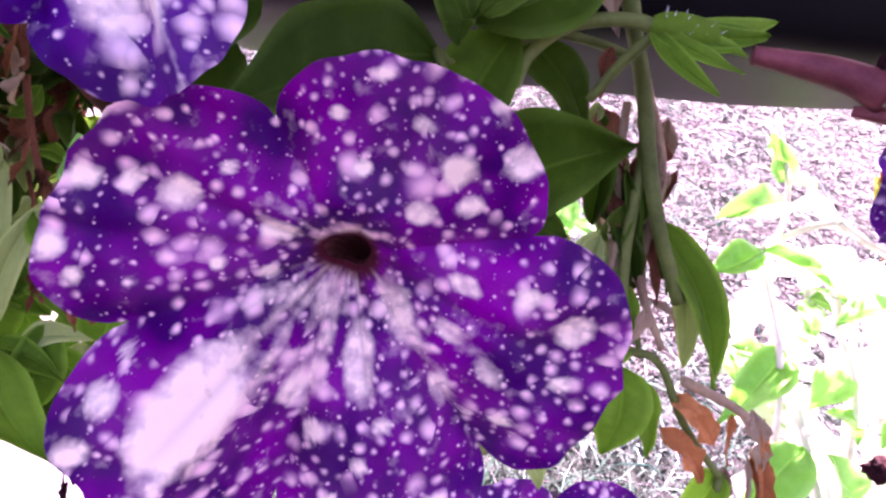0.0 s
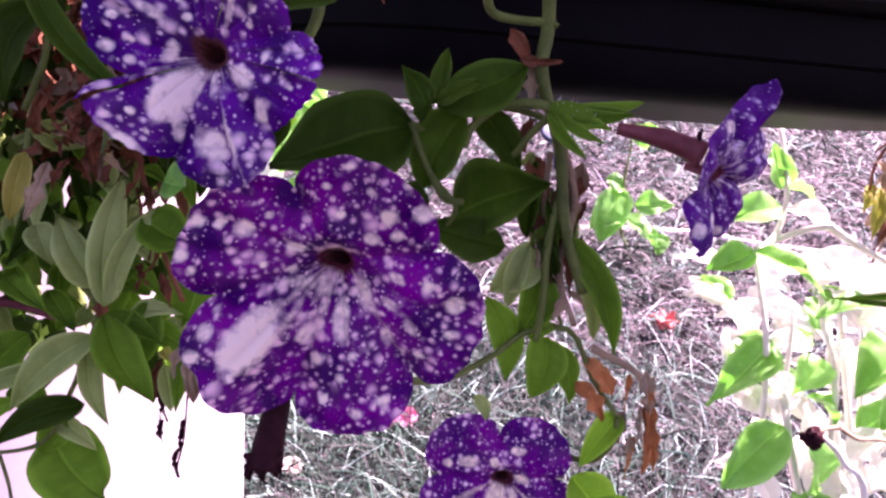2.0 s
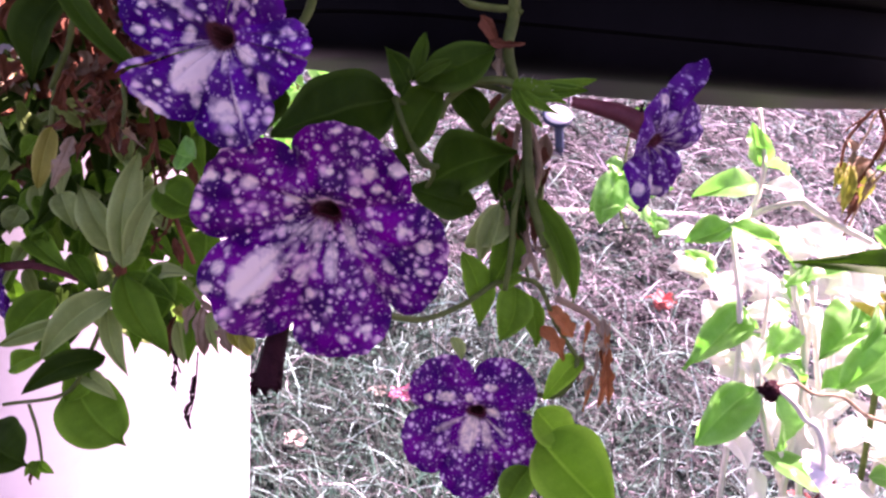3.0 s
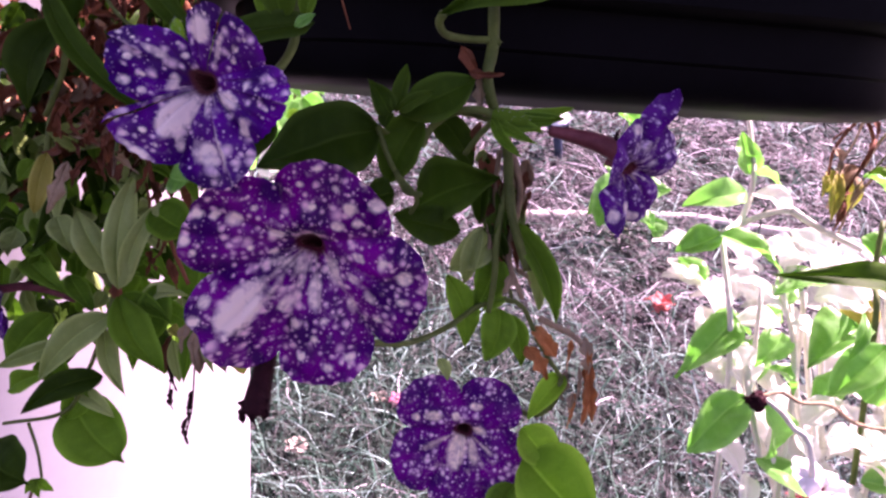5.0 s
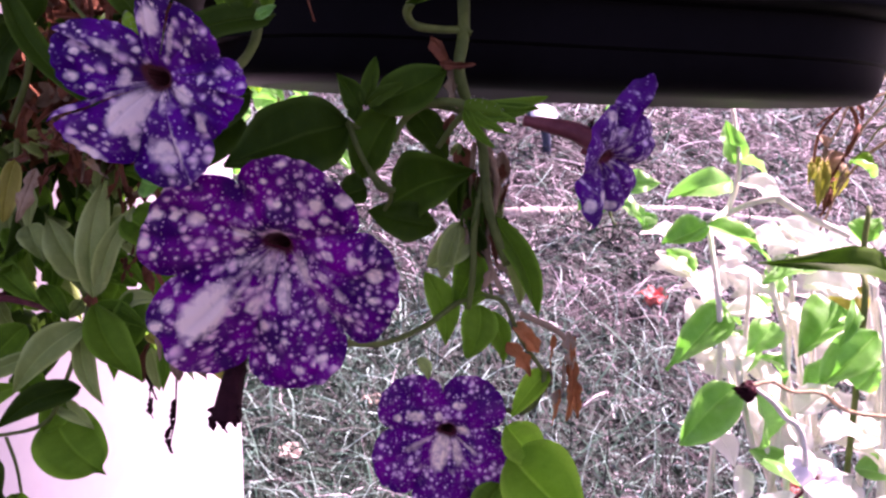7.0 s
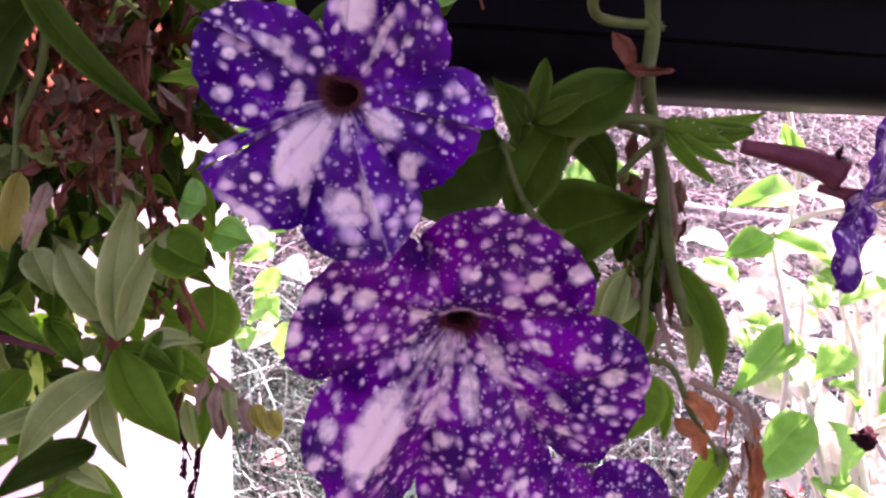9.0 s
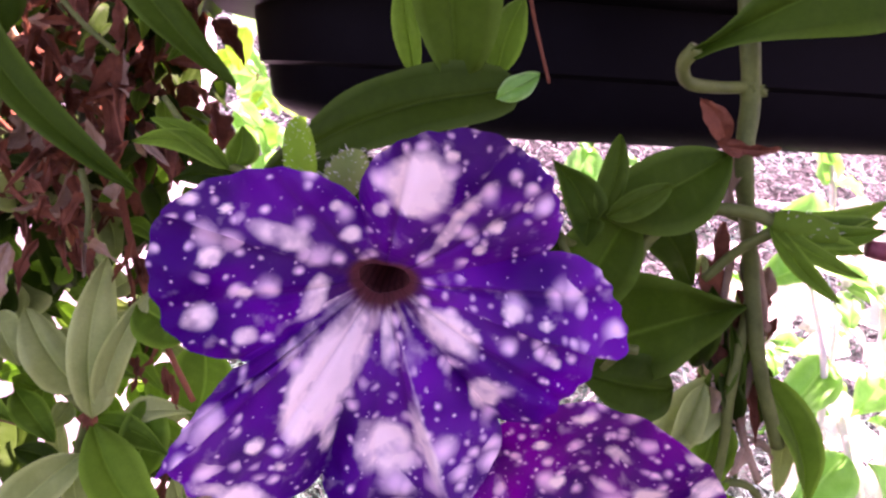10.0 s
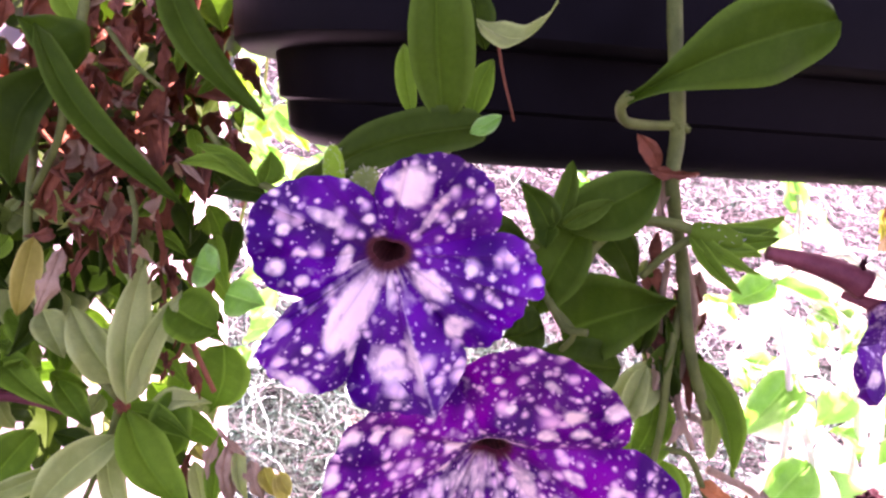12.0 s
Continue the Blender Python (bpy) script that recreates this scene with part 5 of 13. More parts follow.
leaf(bushy, (-0.2399, 0.3715, 0.8025), (-0.2115, 0.3653, 0.8177), 0.0128, (0.54, -0.69, 0.48), 0.1, M_LEAF, 0.25, "ovate")
leaf(bushy, (-0.1989, 0.3822, 0.8037), (-0.2122, 0.3765, 0.7824), 0.0160, (0.31, -0.78, 0.54), 0.1, M_LEAF, 0.25, "ovate")
leaf(bushy, (-0.2068, 0.3812, 0.8001), (-0.1831, 0.3774, 0.7858), 0.0107, (0.55, -0.67, 0.50), 0.1, M_LEAF_PALE, 0.25, "ovate")
stem(bushy, [(-0.1528, 0.3804, 0.8355), (-0.1508, 0.3763, 0.8203), (-0.1446, 0.3730, 0.8078)], 0.0007, 0.0006, M_DEAD, name="seed_pod", label="black dried hanging seed pod")
leaf(bushy, (-0.1506, 0.3778, 0.8259), (-0.1495, 0.3752, 0.8163), 0.0039, (0.42, -0.78, 0.46), 0.15, M_DEAD, 0.9, "oblong", name="seed_pod", twist=0.52)
leaf(bushy, (-0.1494, 0.3764, 0.8204), (-0.1476, 0.3740, 0.8117), 0.0037, (0.21, -0.76, 0.61), 0.15, M_DEAD, 0.9, "oblong", name="seed_pod", twist=-0.82)
leaf(bushy, (-0.1482, 0.3749, 0.8150), (-0.1477, 0.3724, 0.8059), 0.0040, (0.10, -0.82, 0.56), 0.15, M_DEAD, 0.9, "oblong", name="seed_pod", twist=0.45)
leaf(bushy, (-0.1469, 0.3734, 0.8095), (-0.1463, 0.3703, 0.7977), 0.0042, (0.07, -0.72, 0.69), 0.15, M_DEAD, 0.9, "oblong", name="seed_pod", twist=0.23)
stem(bushy, [(-0.1585, 0.4390, 0.7916), (-0.1583, 0.4323, 0.7665), (-0.1611, 0.4273, 0.7478)], 0.0007, 0.0006, M_DEAD, name="seed_pod", label="black dried hanging seed pod")
leaf(bushy, (-0.1596, 0.4351, 0.7769), (-0.1592, 0.4319, 0.7650), 0.0046, (0.24, -0.68, 0.69), 0.15, M_DEAD, 0.9, "oblong", name="seed_pod", twist=0.66)
leaf(bushy, (-0.1602, 0.4329, 0.7686), (-0.1601, 0.4300, 0.7578), 0.0049, (0.17, -0.69, 0.70), 0.15, M_DEAD, 0.9, "oblong", name="seed_pod", twist=-1.52)
leaf(bushy, (-0.1609, 0.4306, 0.7603), (-0.1622, 0.4270, 0.7468), 0.0046, (0.17, -0.69, 0.70), 0.15, M_DEAD, 0.9, "oblong", name="seed_pod", twist=-0.34)
leaf(bushy, (-0.1615, 0.4284, 0.7520), (-0.1588, 0.4259, 0.7427), 0.0042, (0.28, -0.74, 0.61), 0.15, M_DEAD, 0.9, "oblong", name="seed_pod", twist=0.25)
leaf(bushy, (-0.1501, 0.3813, 0.8388), (-0.1519, 0.3755, 0.8172), 0.0078, (0.15, -0.78, 0.61), 0.1, M_DRY, 0.7, "oblong", name="dried_leaf")
rag(bushy, (-0.1767, 0.3730, 0.8657), 0.0055, M_DRY, 4.4, "bud", (0.8, 1, 1.3), "reddish brown bud at a leaf joint")
leaf(bushy, (-0.1918, 0.3482, 1.0218), (-0.1339, 0.3188, 0.9678), 0.0108, (0.48, -0.86, 0.17), 0.05, M_LEAF_MID, 0.35, "oblong")
leaf(bushy, (-0.1521, 0.3619, 1.0447), (-0.1111, 0.3351, 0.9957), 0.0137, (0.10, -0.92, 0.37), 0.05, M_LEAF_MID, 0.3, "oblong")
leaf(bushy, (-0.1817, 0.3534, 1.0054), (-0.1977, 0.3490, 1.0232), 0.0210, (0.50, -0.81, 0.31), 0.1, M_LEAF_MID, 0.25, "ovate")
leaf(bushy, (-0.1925, 0.3648, 1.0062), (-0.2064, 0.3540, 0.9627), 0.0206, (0.19, -0.87, 0.45), 0.1, M_LEAF_DARK, 0.25, "ovate")
leaf(bushy, (-0.1085, 0.3143, 0.9770), (-0.1347, 0.3176, 0.9823), 0.0060, (0.38, -0.77, 0.51), 0.12, M_LEAF, 0.25, "oblong")
leaf(bushy, (-0.1085, 0.3143, 0.9770), (-0.1301, 0.3190, 0.9885), 0.0051, (0.31, -0.92, 0.23), 0.12, M_LEAF, 0.25, "oblong")
leaf(bushy, (-0.1076, 0.3142, 0.9771), (-0.1056, 0.3171, 0.9881), 0.0089, (0.32, -0.90, 0.29), 0.1, M_LEAF, 0.25, "ovate")
leaf(bushy, (-0.1074, 0.3184, 0.9735), (-0.1249, 0.3193, 0.9721), 0.0091, (0.23, -0.81, 0.54), 0.1, M_LEAF_DARK, 0.25, "ovate")
stem(bushy, [(-0.1282, 0.3254, 0.9934), (-0.1211, 0.3226, 0.9849), (-0.1129, 0.3182, 0.9788), (-0.0967, 0.3078, 0.9754)], 0.0009, 0.0013, M_STEM)
leaf(bushy, (-0.1449, 0.3719, 0.9307), (-0.1344, 0.3707, 0.9293), 0.0197, (0.32, -0.87, 0.38), 0.1, M_LEAF_SUN, 0.25, "round")
leaf(bushy, (-0.1573, 0.3777, 0.9106), (-0.1350, 0.3734, 0.9008), 0.0264, (0.12, -0.75, 0.65), 0.1, M_LEAF, 0.25, "round")
leaf(bushy, (-0.1359, 0.3874, 0.9137), (-0.1183, 0.3852, 0.9103), 0.0183, (0.01, -0.83, 0.56), 0.1, M_LEAF_SUN, 0.25, "ovate")
leaf(bushy, (-0.1897, 0.3622, 1.0359), (-0.1786, 0.3569, 1.0193), 0.0099, (0.35, -0.93, 0.10), 0.1, M_LEAF, 0.25, "ovate")
stem(bushy, [(-0.1781, 0.3632, 1.0426), (-0.1806, 0.3570, 1.0191), (-0.1847, 0.3561, 1.0071), (-0.1899, 0.3580, 0.9822), (-0.2029, 0.3631, 0.9590)], 0.0020, 0.0015, M_STEM)
stem(bushy, [(-0.1748, 0.3677, 1.0218), (-0.1646, 0.3639, 1.0105), (-0.1525, 0.3605, 1.0013)], 0.0012, 0.0008, M_STEM)
stem(bushy, [(-0.1627, 0.3517, 0.9662), (-0.1600, 0.3488, 0.9563), (-0.1602, 0.3455, 0.9442)], 0.0012, 0.0010, M_STEM)
leaf(bushy, (-0.1952, 0.3667, 0.9360), (-0.2046, 0.3601, 0.9092), 0.0092, (0.45, -0.82, 0.36), 0.1, M_DRY_TAN, 0.25, "oblong", name="dried_leaf")
leaf(bushy, (-0.2066, 0.3684, 0.9395), (-0.2113, 0.3604, 0.9087), 0.0110, (0.23, -0.84, 0.49), 0.1, M_LEAF_YELLOW, 0.25, "oblong", name="dried_leaf")
leaf(bushy, (-0.1941, 0.3543, 0.9476), (-0.2128, 0.3719, 0.9385), 0.0073, (0.22, -0.91, 0.34), -0.24, M_DRY, 0.51, "ovate", name="dried_leaf", twist=0.15)
leaf(bushy, (-0.1709, 0.3684, 0.9494), (-0.1838, 0.3811, 0.9324), 0.0066, (0.33, -0.79, 0.52), 0.11, M_DRY, 0.45, "oblong", name="dried_leaf", twist=-1.24)
leaf(bushy, (-0.1848, 0.3917, 0.9919), (-0.1939, 0.3824, 0.9848), 0.0072, (0.51, -0.84, 0.19), -0.0, M_DRY, 0.73, "ovate", name="dried_leaf", twist=0.21)
leaf(bushy, (-0.1743, 0.3706, 0.9441), (-0.1573, 0.3424, 0.9465), 0.0080, (0.28, -0.87, 0.41), -0.04, M_DRY, 0.71, "ovate", name="dried_leaf", twist=1.83)
leaf(bushy, (-0.1811, 0.3850, 1.0194), (-0.1654, 0.3637, 1.0132), 0.0091, (0.37, -0.89, 0.26), 0.21, M_DRY, 0.67, "ovate", name="dried_leaf", twist=-0.76)
leaf(bushy, (-0.1903, 0.4090, 1.0402), (-0.1849, 0.3655, 1.0276), 0.0050, (0.53, -0.83, 0.15), 0.22, M_DRY_TAN, 0.95, "oblong", name="dried_leaf", twist=-1.25)
leaf(bushy, (-0.2511, 0.4052, 0.9501), (-0.2267, 0.3485, 0.9562), 0.0065, (0.26, -0.82, 0.51), 0.35, M_DRY, 0.57, "oblong", name="dried_leaf", twist=-0.42)
leaf(bushy, (-0.1761, 0.3568, 0.9556), (-0.1809, 0.3575, 0.9473), 0.0091, (0.18, -0.84, 0.50), 0.24, M_DRY, 0.46, "ovate", name="dried_leaf", twist=-1.64)
leaf(bushy, (-0.1930, 0.3795, 0.9775), (-0.2017, 0.3821, 0.9658), 0.0095, (0.35, -0.79, 0.50), -0.18, M_DRY_TAN, 0.65, "oblong", name="dried_leaf", twist=-1.09)
leaf(bushy, (-0.1893, 0.3829, 0.9764), (-0.1929, 0.3875, 0.9643), 0.0079, (0.37, -0.83, 0.42), 0.27, M_DRY_TAN, 0.74, "oblong", name="dried_leaf", twist=-1.58)
leaf(bushy, (-0.1578, 0.3771, 1.0183), (-0.1550, 0.3654, 1.0009), 0.0072, (0.18, -0.93, 0.31), -0.22, M_DRY, 0.85, "ovate", name="dried_leaf", twist=1.41)
leaf(bushy, (-0.1597, 0.3516, 0.9821), (-0.1660, 0.3608, 0.9613), 0.0051, (0.19, -0.85, 0.48), -0.14, M_DRY_TAN, 0.54, "oblong", name="dried_leaf", twist=-0.52)
leaf(bushy, (-0.1964, 0.3982, 1.0019), (-0.1813, 0.3878, 0.9900), 0.0081, (0.37, -0.91, 0.18), 0.08, M_DRY, 0.78, "oblong", name="dried_leaf", twist=-0.57)
leaf(bushy, (-0.1775, 0.3632, 1.0095), (-0.1721, 0.3759, 1.0065), 0.0046, (0.22, -0.94, 0.25), 0.35, M_DRY, 0.76, "oblong", name="dried_leaf", twist=-0.53)
leaf(bushy, (-0.1499, 0.3728, 0.9669), (-0.1351, 0.3497, 0.9691), 0.0047, (0.35, -0.89, 0.29), 0.31, M_DRY_TAN, 1.09, "oblong", name="dried_leaf", twist=0.29)
leaf(bushy, (-0.1603, 0.3548, 0.9806), (-0.1791, 0.3837, 0.9641), 0.0074, (0.39, -0.82, 0.42), 0.27, M_DRY, 0.71, "ovate", name="dried_leaf", twist=0.94)
leaf(bushy, (-0.1999, 0.3794, 0.9508), (-0.1853, 0.3697, 0.9445), 0.0046, (0.17, -0.84, 0.52), 0.32, M_DRY, 0.8, "oblong", name="dried_leaf", twist=0.46)
leaf(bushy, (-0.1930, 0.3808, 0.9416), (-0.1816, 0.3524, 0.9403), 0.0059, (0.18, -0.91, 0.37), 0.19, M_DRY, 0.93, "ovate", name="dried_leaf", twist=-0.23)
leaf(bushy, (-0.1753, 0.4004, 0.9687), (-0.1703, 0.3944, 0.9552), 0.0093, (0.34, -0.89, 0.31), -0.16, M_DRY_TAN, 0.57, "ovate", name="dried_leaf", twist=-1.46)
leaf(bushy, (-0.2051, 0.4153, 1.0019), (-0.1953, 0.4042, 0.9970), 0.0051, (0.50, -0.82, 0.28), -0.01, M_DRY, 1.14, "ovate", name="dried_leaf", twist=1.32)
leaf(bushy, (-0.1932, 0.3685, 0.9714), (-0.2077, 0.3918, 0.9465), 0.0078, (0.29, -0.81, 0.51), 0.27, M_DRY, 0.94, "oblong", name="dried_leaf", twist=-0.88)
leaf(bushy, (-0.1653, 0.3806, 1.0058), (-0.1667, 0.3653, 0.9943), 0.0075, (0.09, -0.91, 0.40), -0.15, M_DRY, 1.04, "oblong", name="dried_leaf", twist=1.94)
leaf(bushy, (-0.1684, 0.3642, 0.9880), (-0.1870, 0.3970, 0.9723), 0.0049, (0.13, -0.96, 0.25), -0.18, M_DRY, 1.0, "oblong", name="dried_leaf", twist=0.14)
leaf(bushy, (-0.1884, 0.4223, 1.0391), (-0.1757, 0.3907, 1.0202), 0.0076, (0.49, -0.83, 0.27), -0.04, M_DRY, 0.47, "oblong", name="dried_leaf", twist=1.73)
leaf(bushy, (-0.1853, 0.3880, 0.9933), (-0.2020, 0.4023, 0.9758), 0.0067, (0.24, -0.95, 0.22), 0.0, M_DRY, 0.48, "oblong", name="dried_leaf", twist=1.46)
leaf(bushy, (-0.1871, 0.3685, 0.9584), (-0.1737, 0.3502, 0.9583), 0.0054, (0.50, -0.75, 0.44), 0.05, M_DRY, 0.61, "ovate", name="dried_leaf", twist=0.87)
leaf(bushy, (-0.1700, 0.4198, 1.0403), (-0.1616, 0.3754, 1.0270), 0.0060, (0.43, -0.90, 0.07), -0.02, M_DRY, 0.54, "oblong", name="dried_leaf", twist=-0.66)
leaf(bushy, (-0.1822, 0.3866, 0.9563), (-0.1790, 0.3904, 0.9467), 0.0075, (0.37, -0.85, 0.38), 0.31, M_DRY_TAN, 0.86, "ovate", name="dried_leaf", twist=0.76)
leaf(bushy, (-0.1806, 0.3817, 0.9828), (-0.1823, 0.3997, 0.9657), 0.0055, (0.21, -0.92, 0.33), -0.1, M_DRY, 1.16, "ovate", name="dried_leaf", twist=1.48)
leaf(bushy, (-0.1957, 0.3677, 0.9779), (-0.2034, 0.3779, 0.9659), 0.0071, (0.44, -0.84, 0.33), 0.05, M_DRY_TAN, 0.88, "oblong", name="dried_leaf", twist=-1.89)
leaf(bushy, (-0.1632, 0.3953, 1.0004), (-0.1480, 0.3556, 0.9898), 0.0068, (0.23, -0.95, 0.20), -0.03, M_DRY_TAN, 0.62, "ovate", name="dried_leaf", twist=-0.11)
leaf(bushy, (-0.1882, 0.3923, 1.0276), (-0.1958, 0.3815, 1.0193), 0.0090, (0.49, -0.83, 0.28), -0.03, M_DRY, 1.14, "oblong", name="dried_leaf", twist=-1.48)
leaf(bushy, (-0.1799, 0.3830, 1.0211), (-0.1828, 0.3937, 1.0039), 0.0061, (0.46, -0.86, 0.24), 0.02, M_DRY, 1.08, "oblong", name="dried_leaf", twist=0.49)
leaf(bushy, (-0.1873, 0.3840, 0.9644), (-0.1947, 0.3896, 0.9426), 0.0048, (0.47, -0.78, 0.40), 0.05, M_DRY, 0.82, "oblong", name="dried_leaf", twist=1.41)
leaf(bushy, (-0.2073, 0.3811, 1.0149), (-0.2069, 0.3762, 0.9971), 0.0088, (0.44, -0.84, 0.31), -0.16, M_DRY, 1.11, "oblong", name="dried_leaf", twist=-1.46)
leaf(bushy, (-0.2168, 0.4109, 1.0136), (-0.2063, 0.3837, 1.0028), 0.0051, (0.50, -0.84, 0.23), -0.17, M_DRY, 0.48, "oblong", name="dried_leaf", twist=0.28)
leaf(bushy, (-0.2180, 0.4167, 0.9996), (-0.2161, 0.4027, 0.9834), 0.0067, (0.23, -0.96, 0.16), 0.01, M_DRY, 0.43, "oblong", name="dried_leaf", twist=0.21)
leaf(bushy, (-0.1490, 0.3640, 0.9915), (-0.1666, 0.3992, 0.9822), 0.0054, (0.15, -0.97, 0.19), 0.3, M_DRY, 0.86, "oblong", name="dried_leaf", twist=-1.46)
leaf(bushy, (-0.1811, 0.3773, 1.0304), (-0.1918, 0.3850, 1.0215), 0.0060, (0.51, -0.83, 0.21), 0.25, M_DRY, 0.73, "oblong", name="dried_leaf", twist=-0.56)
leaf(bushy, (-0.1965, 0.4037, 1.0008), (-0.1752, 0.3741, 0.9962), 0.0050, (0.47, -0.88, 0.12), 0.22, M_DRY, 0.86, "ovate", name="dried_leaf", twist=-1.24)
leaf(bushy, (-0.1867, 0.3569, 0.9644), (-0.2063, 0.3971, 0.9443), 0.0084, (0.33, -0.78, 0.53), 0.28, M_DRY, 1.01, "ovate", name="dried_leaf", twist=1.06)
leaf(bushy, (-0.1905, 0.3841, 0.9982), (-0.1802, 0.3554, 0.9918), 0.0059, (0.41, -0.86, 0.29), 0.34, M_DRY, 0.59, "oblong", name="dried_leaf", twist=1.78)
leaf(bushy, (-0.2010, 0.4066, 0.9667), (-0.2024, 0.3852, 0.9628), 0.0069, (0.37, -0.89, 0.26), 0.2, M_DRY, 0.49, "oblong", name="dried_leaf", twist=-1.57)
leaf(bushy, (-0.2023, 0.3997, 1.0150), (-0.1951, 0.3616, 1.0106), 0.0081, (0.24, -0.96, 0.15), -0.14, M_DRY, 0.84, "ovate", name="dried_leaf", twist=0.03)
leaf(bushy, (-0.1557, 0.3724, 0.9376), (-0.1665, 0.3775, 0.9197), 0.0050, (0.22, -0.86, 0.47), -0.05, M_DRY, 0.71, "oblong", name="dried_leaf", twist=1.88)
leaf(bushy, (-0.1842, 0.3723, 0.9515), (-0.1899, 0.3602, 0.9495), 0.0065, (0.51, -0.80, 0.30), 0.09, M_DRY_TAN, 0.82, "ovate", name="dried_leaf", twist=-0.07)
leaf(bushy, (-0.1880, 0.3830, 0.9706), (-0.1886, 0.3831, 0.9609), 0.0086, (0.25, -0.91, 0.33), 0.19, M_DRY_TAN, 0.44, "ovate", name="dried_leaf", twist=-0.74)
leaf(bushy, (-0.1539, 0.3686, 1.0027), (-0.1634, 0.3935, 0.9876), 0.0086, (0.13, -0.96, 0.26), 0.33, M_DRY, 0.44, "oblong", name="dried_leaf", twist=-1.61)
leaf(bushy, (-0.1600, 0.3657, 1.0271), (-0.1589, 0.3861, 1.0251), 0.0077, (0.17, -0.96, 0.24), -0.17, M_DRY, 0.69, "oblong", name="dried_leaf", twist=-1.38)
leaf(bushy, (-0.2258, 0.3967, 0.9995), (-0.2198, 0.3959, 0.9889), 0.0078, (0.20, -0.85, 0.48), 0.21, M_DRY, 1.16, "oblong", name="dried_leaf", twist=0.94)
leaf(bushy, (-0.1735, 0.3587, 0.9513), (-0.1786, 0.3768, 0.9292), 0.0063, (0.24, -0.77, 0.59), 0.11, M_DRY, 0.55, "oblong", name="dried_leaf", twist=-1.0)
leaf(bushy, (-0.1605, 0.3445, 0.9466), (-0.1525, 0.3527, 0.9348), 0.0044, (0.35, -0.78, 0.52), -0.28, M_DRY_TAN, 0.48, "oblong", name="dried_leaf", twist=0.17)
leaf(bushy, (-0.1728, 0.3760, 0.9713), (-0.1776, 0.3602, 0.9684), 0.0062, (0.29, -0.80, 0.52), 0.02, M_DRY, 1.07, "oblong", name="dried_leaf", twist=-1.7)
leaf(bushy, (-0.1745, 0.3765, 1.0287), (-0.1740, 0.3847, 1.0144), 0.0082, (0.15, -0.93, 0.32), -0.05, M_DRY, 0.7, "oblong", name="dried_leaf", twist=0.61)
leaf(bushy, (-0.1620, 0.3730, 0.9862), (-0.1561, 0.3526, 0.9699), 0.0063, (0.19, -0.88, 0.44), -0.25, M_DRY, 0.75, "oblong", name="dried_leaf", twist=0.27)
leaf(bushy, (-0.1766, 0.3631, 0.9584), (-0.2034, 0.3958, 0.9450), 0.0046, (0.45, -0.84, 0.31), 0.15, M_DRY, 0.98, "ovate", name="dried_leaf", twist=0.78)
leaf(bushy, (-0.1896, 0.3990, 1.0028), (-0.1871, 0.3873, 0.9902), 0.0052, (0.22, -0.96, 0.15), -0.02, M_DRY, 0.77, "ovate", name="dried_leaf", twist=-1.12)
leaf(bushy, (-0.1745, 0.3864, 0.9358), (-0.1593, 0.3391, 0.9348), 0.0048, (0.19, -0.91, 0.37), 0.08, M_DRY_TAN, 0.99, "oblong", name="dried_leaf", twist=-0.53)
leaf(bushy, (-0.1980, 0.4005, 0.9757), (-0.1930, 0.3954, 0.9671), 0.0072, (0.29, -0.81, 0.52), 0.04, M_DRY, 0.85, "oblong", name="dried_leaf", twist=1.87)
leaf(bushy, (-0.1795, 0.3941, 0.9710), (-0.1625, 0.3522, 0.9696), 0.0072, (0.26, -0.91, 0.34), -0.12, M_DRY, 1.12, "oblong", name="dried_leaf", twist=-1.66)
leaf(bushy, (-0.1932, 0.3907, 0.9597), (-0.1920, 0.3748, 0.9527), 0.0057, (0.35, -0.87, 0.35), -0.04, M_DRY_TAN, 1.05, "ovate", name="dried_leaf", twist=-0.67)
leaf(bushy, (-0.1950, 0.4006, 1.0263), (-0.1934, 0.3671, 1.0238), 0.0047, (0.46, -0.84, 0.30), 0.25, M_DRY, 1.07, "ovate", name="dried_leaf", twist=1.55)
leaf(bushy, (-0.1538, 0.3761, 0.9891), (-0.1512, 0.3562, 0.9741), 0.0064, (0.12, -0.95, 0.29), 0.34, M_DRY, 0.95, "ovate", name="dried_leaf", twist=-0.72)
leaf(bushy, (-0.1890, 0.3846, 1.0001), (-0.2038, 0.3994, 0.9959), 0.0092, (0.41, -0.80, 0.44), 0.12, M_DRY, 1.13, "oblong", name="dried_leaf", twist=1.01)
leaf(bushy, (-0.1594, 0.3777, 0.9583), (-0.1620, 0.3756, 0.9474), 0.0064, (0.34, -0.85, 0.41), 0.09, M_DRY_TAN, 0.75, "oblong", name="dried_leaf", twist=1.58)
leaf(bushy, (-0.1896, 0.4108, 0.9973), (-0.1681, 0.3846, 0.9893), 0.0081, (0.52, -0.85, 0.13), 0.02, M_DRY, 1.13, "ovate", name="dried_leaf", twist=-0.63)
leaf(bushy, (-0.2370, 0.4029, 0.9850), (-0.2225, 0.3764, 0.9790), 0.0095, (0.24, -0.85, 0.47), 0.21, M_DRY, 0.93, "oblong", name="dried_leaf", twist=-1.05)
leaf(bushy, (-0.2046, 0.4103, 1.0395), (-0.2113, 0.4037, 1.0361), 0.0089, (0.36, -0.93, 0.03), -0.03, M_DRY, 0.52, "ovate", name="dried_leaf", twist=1.63)
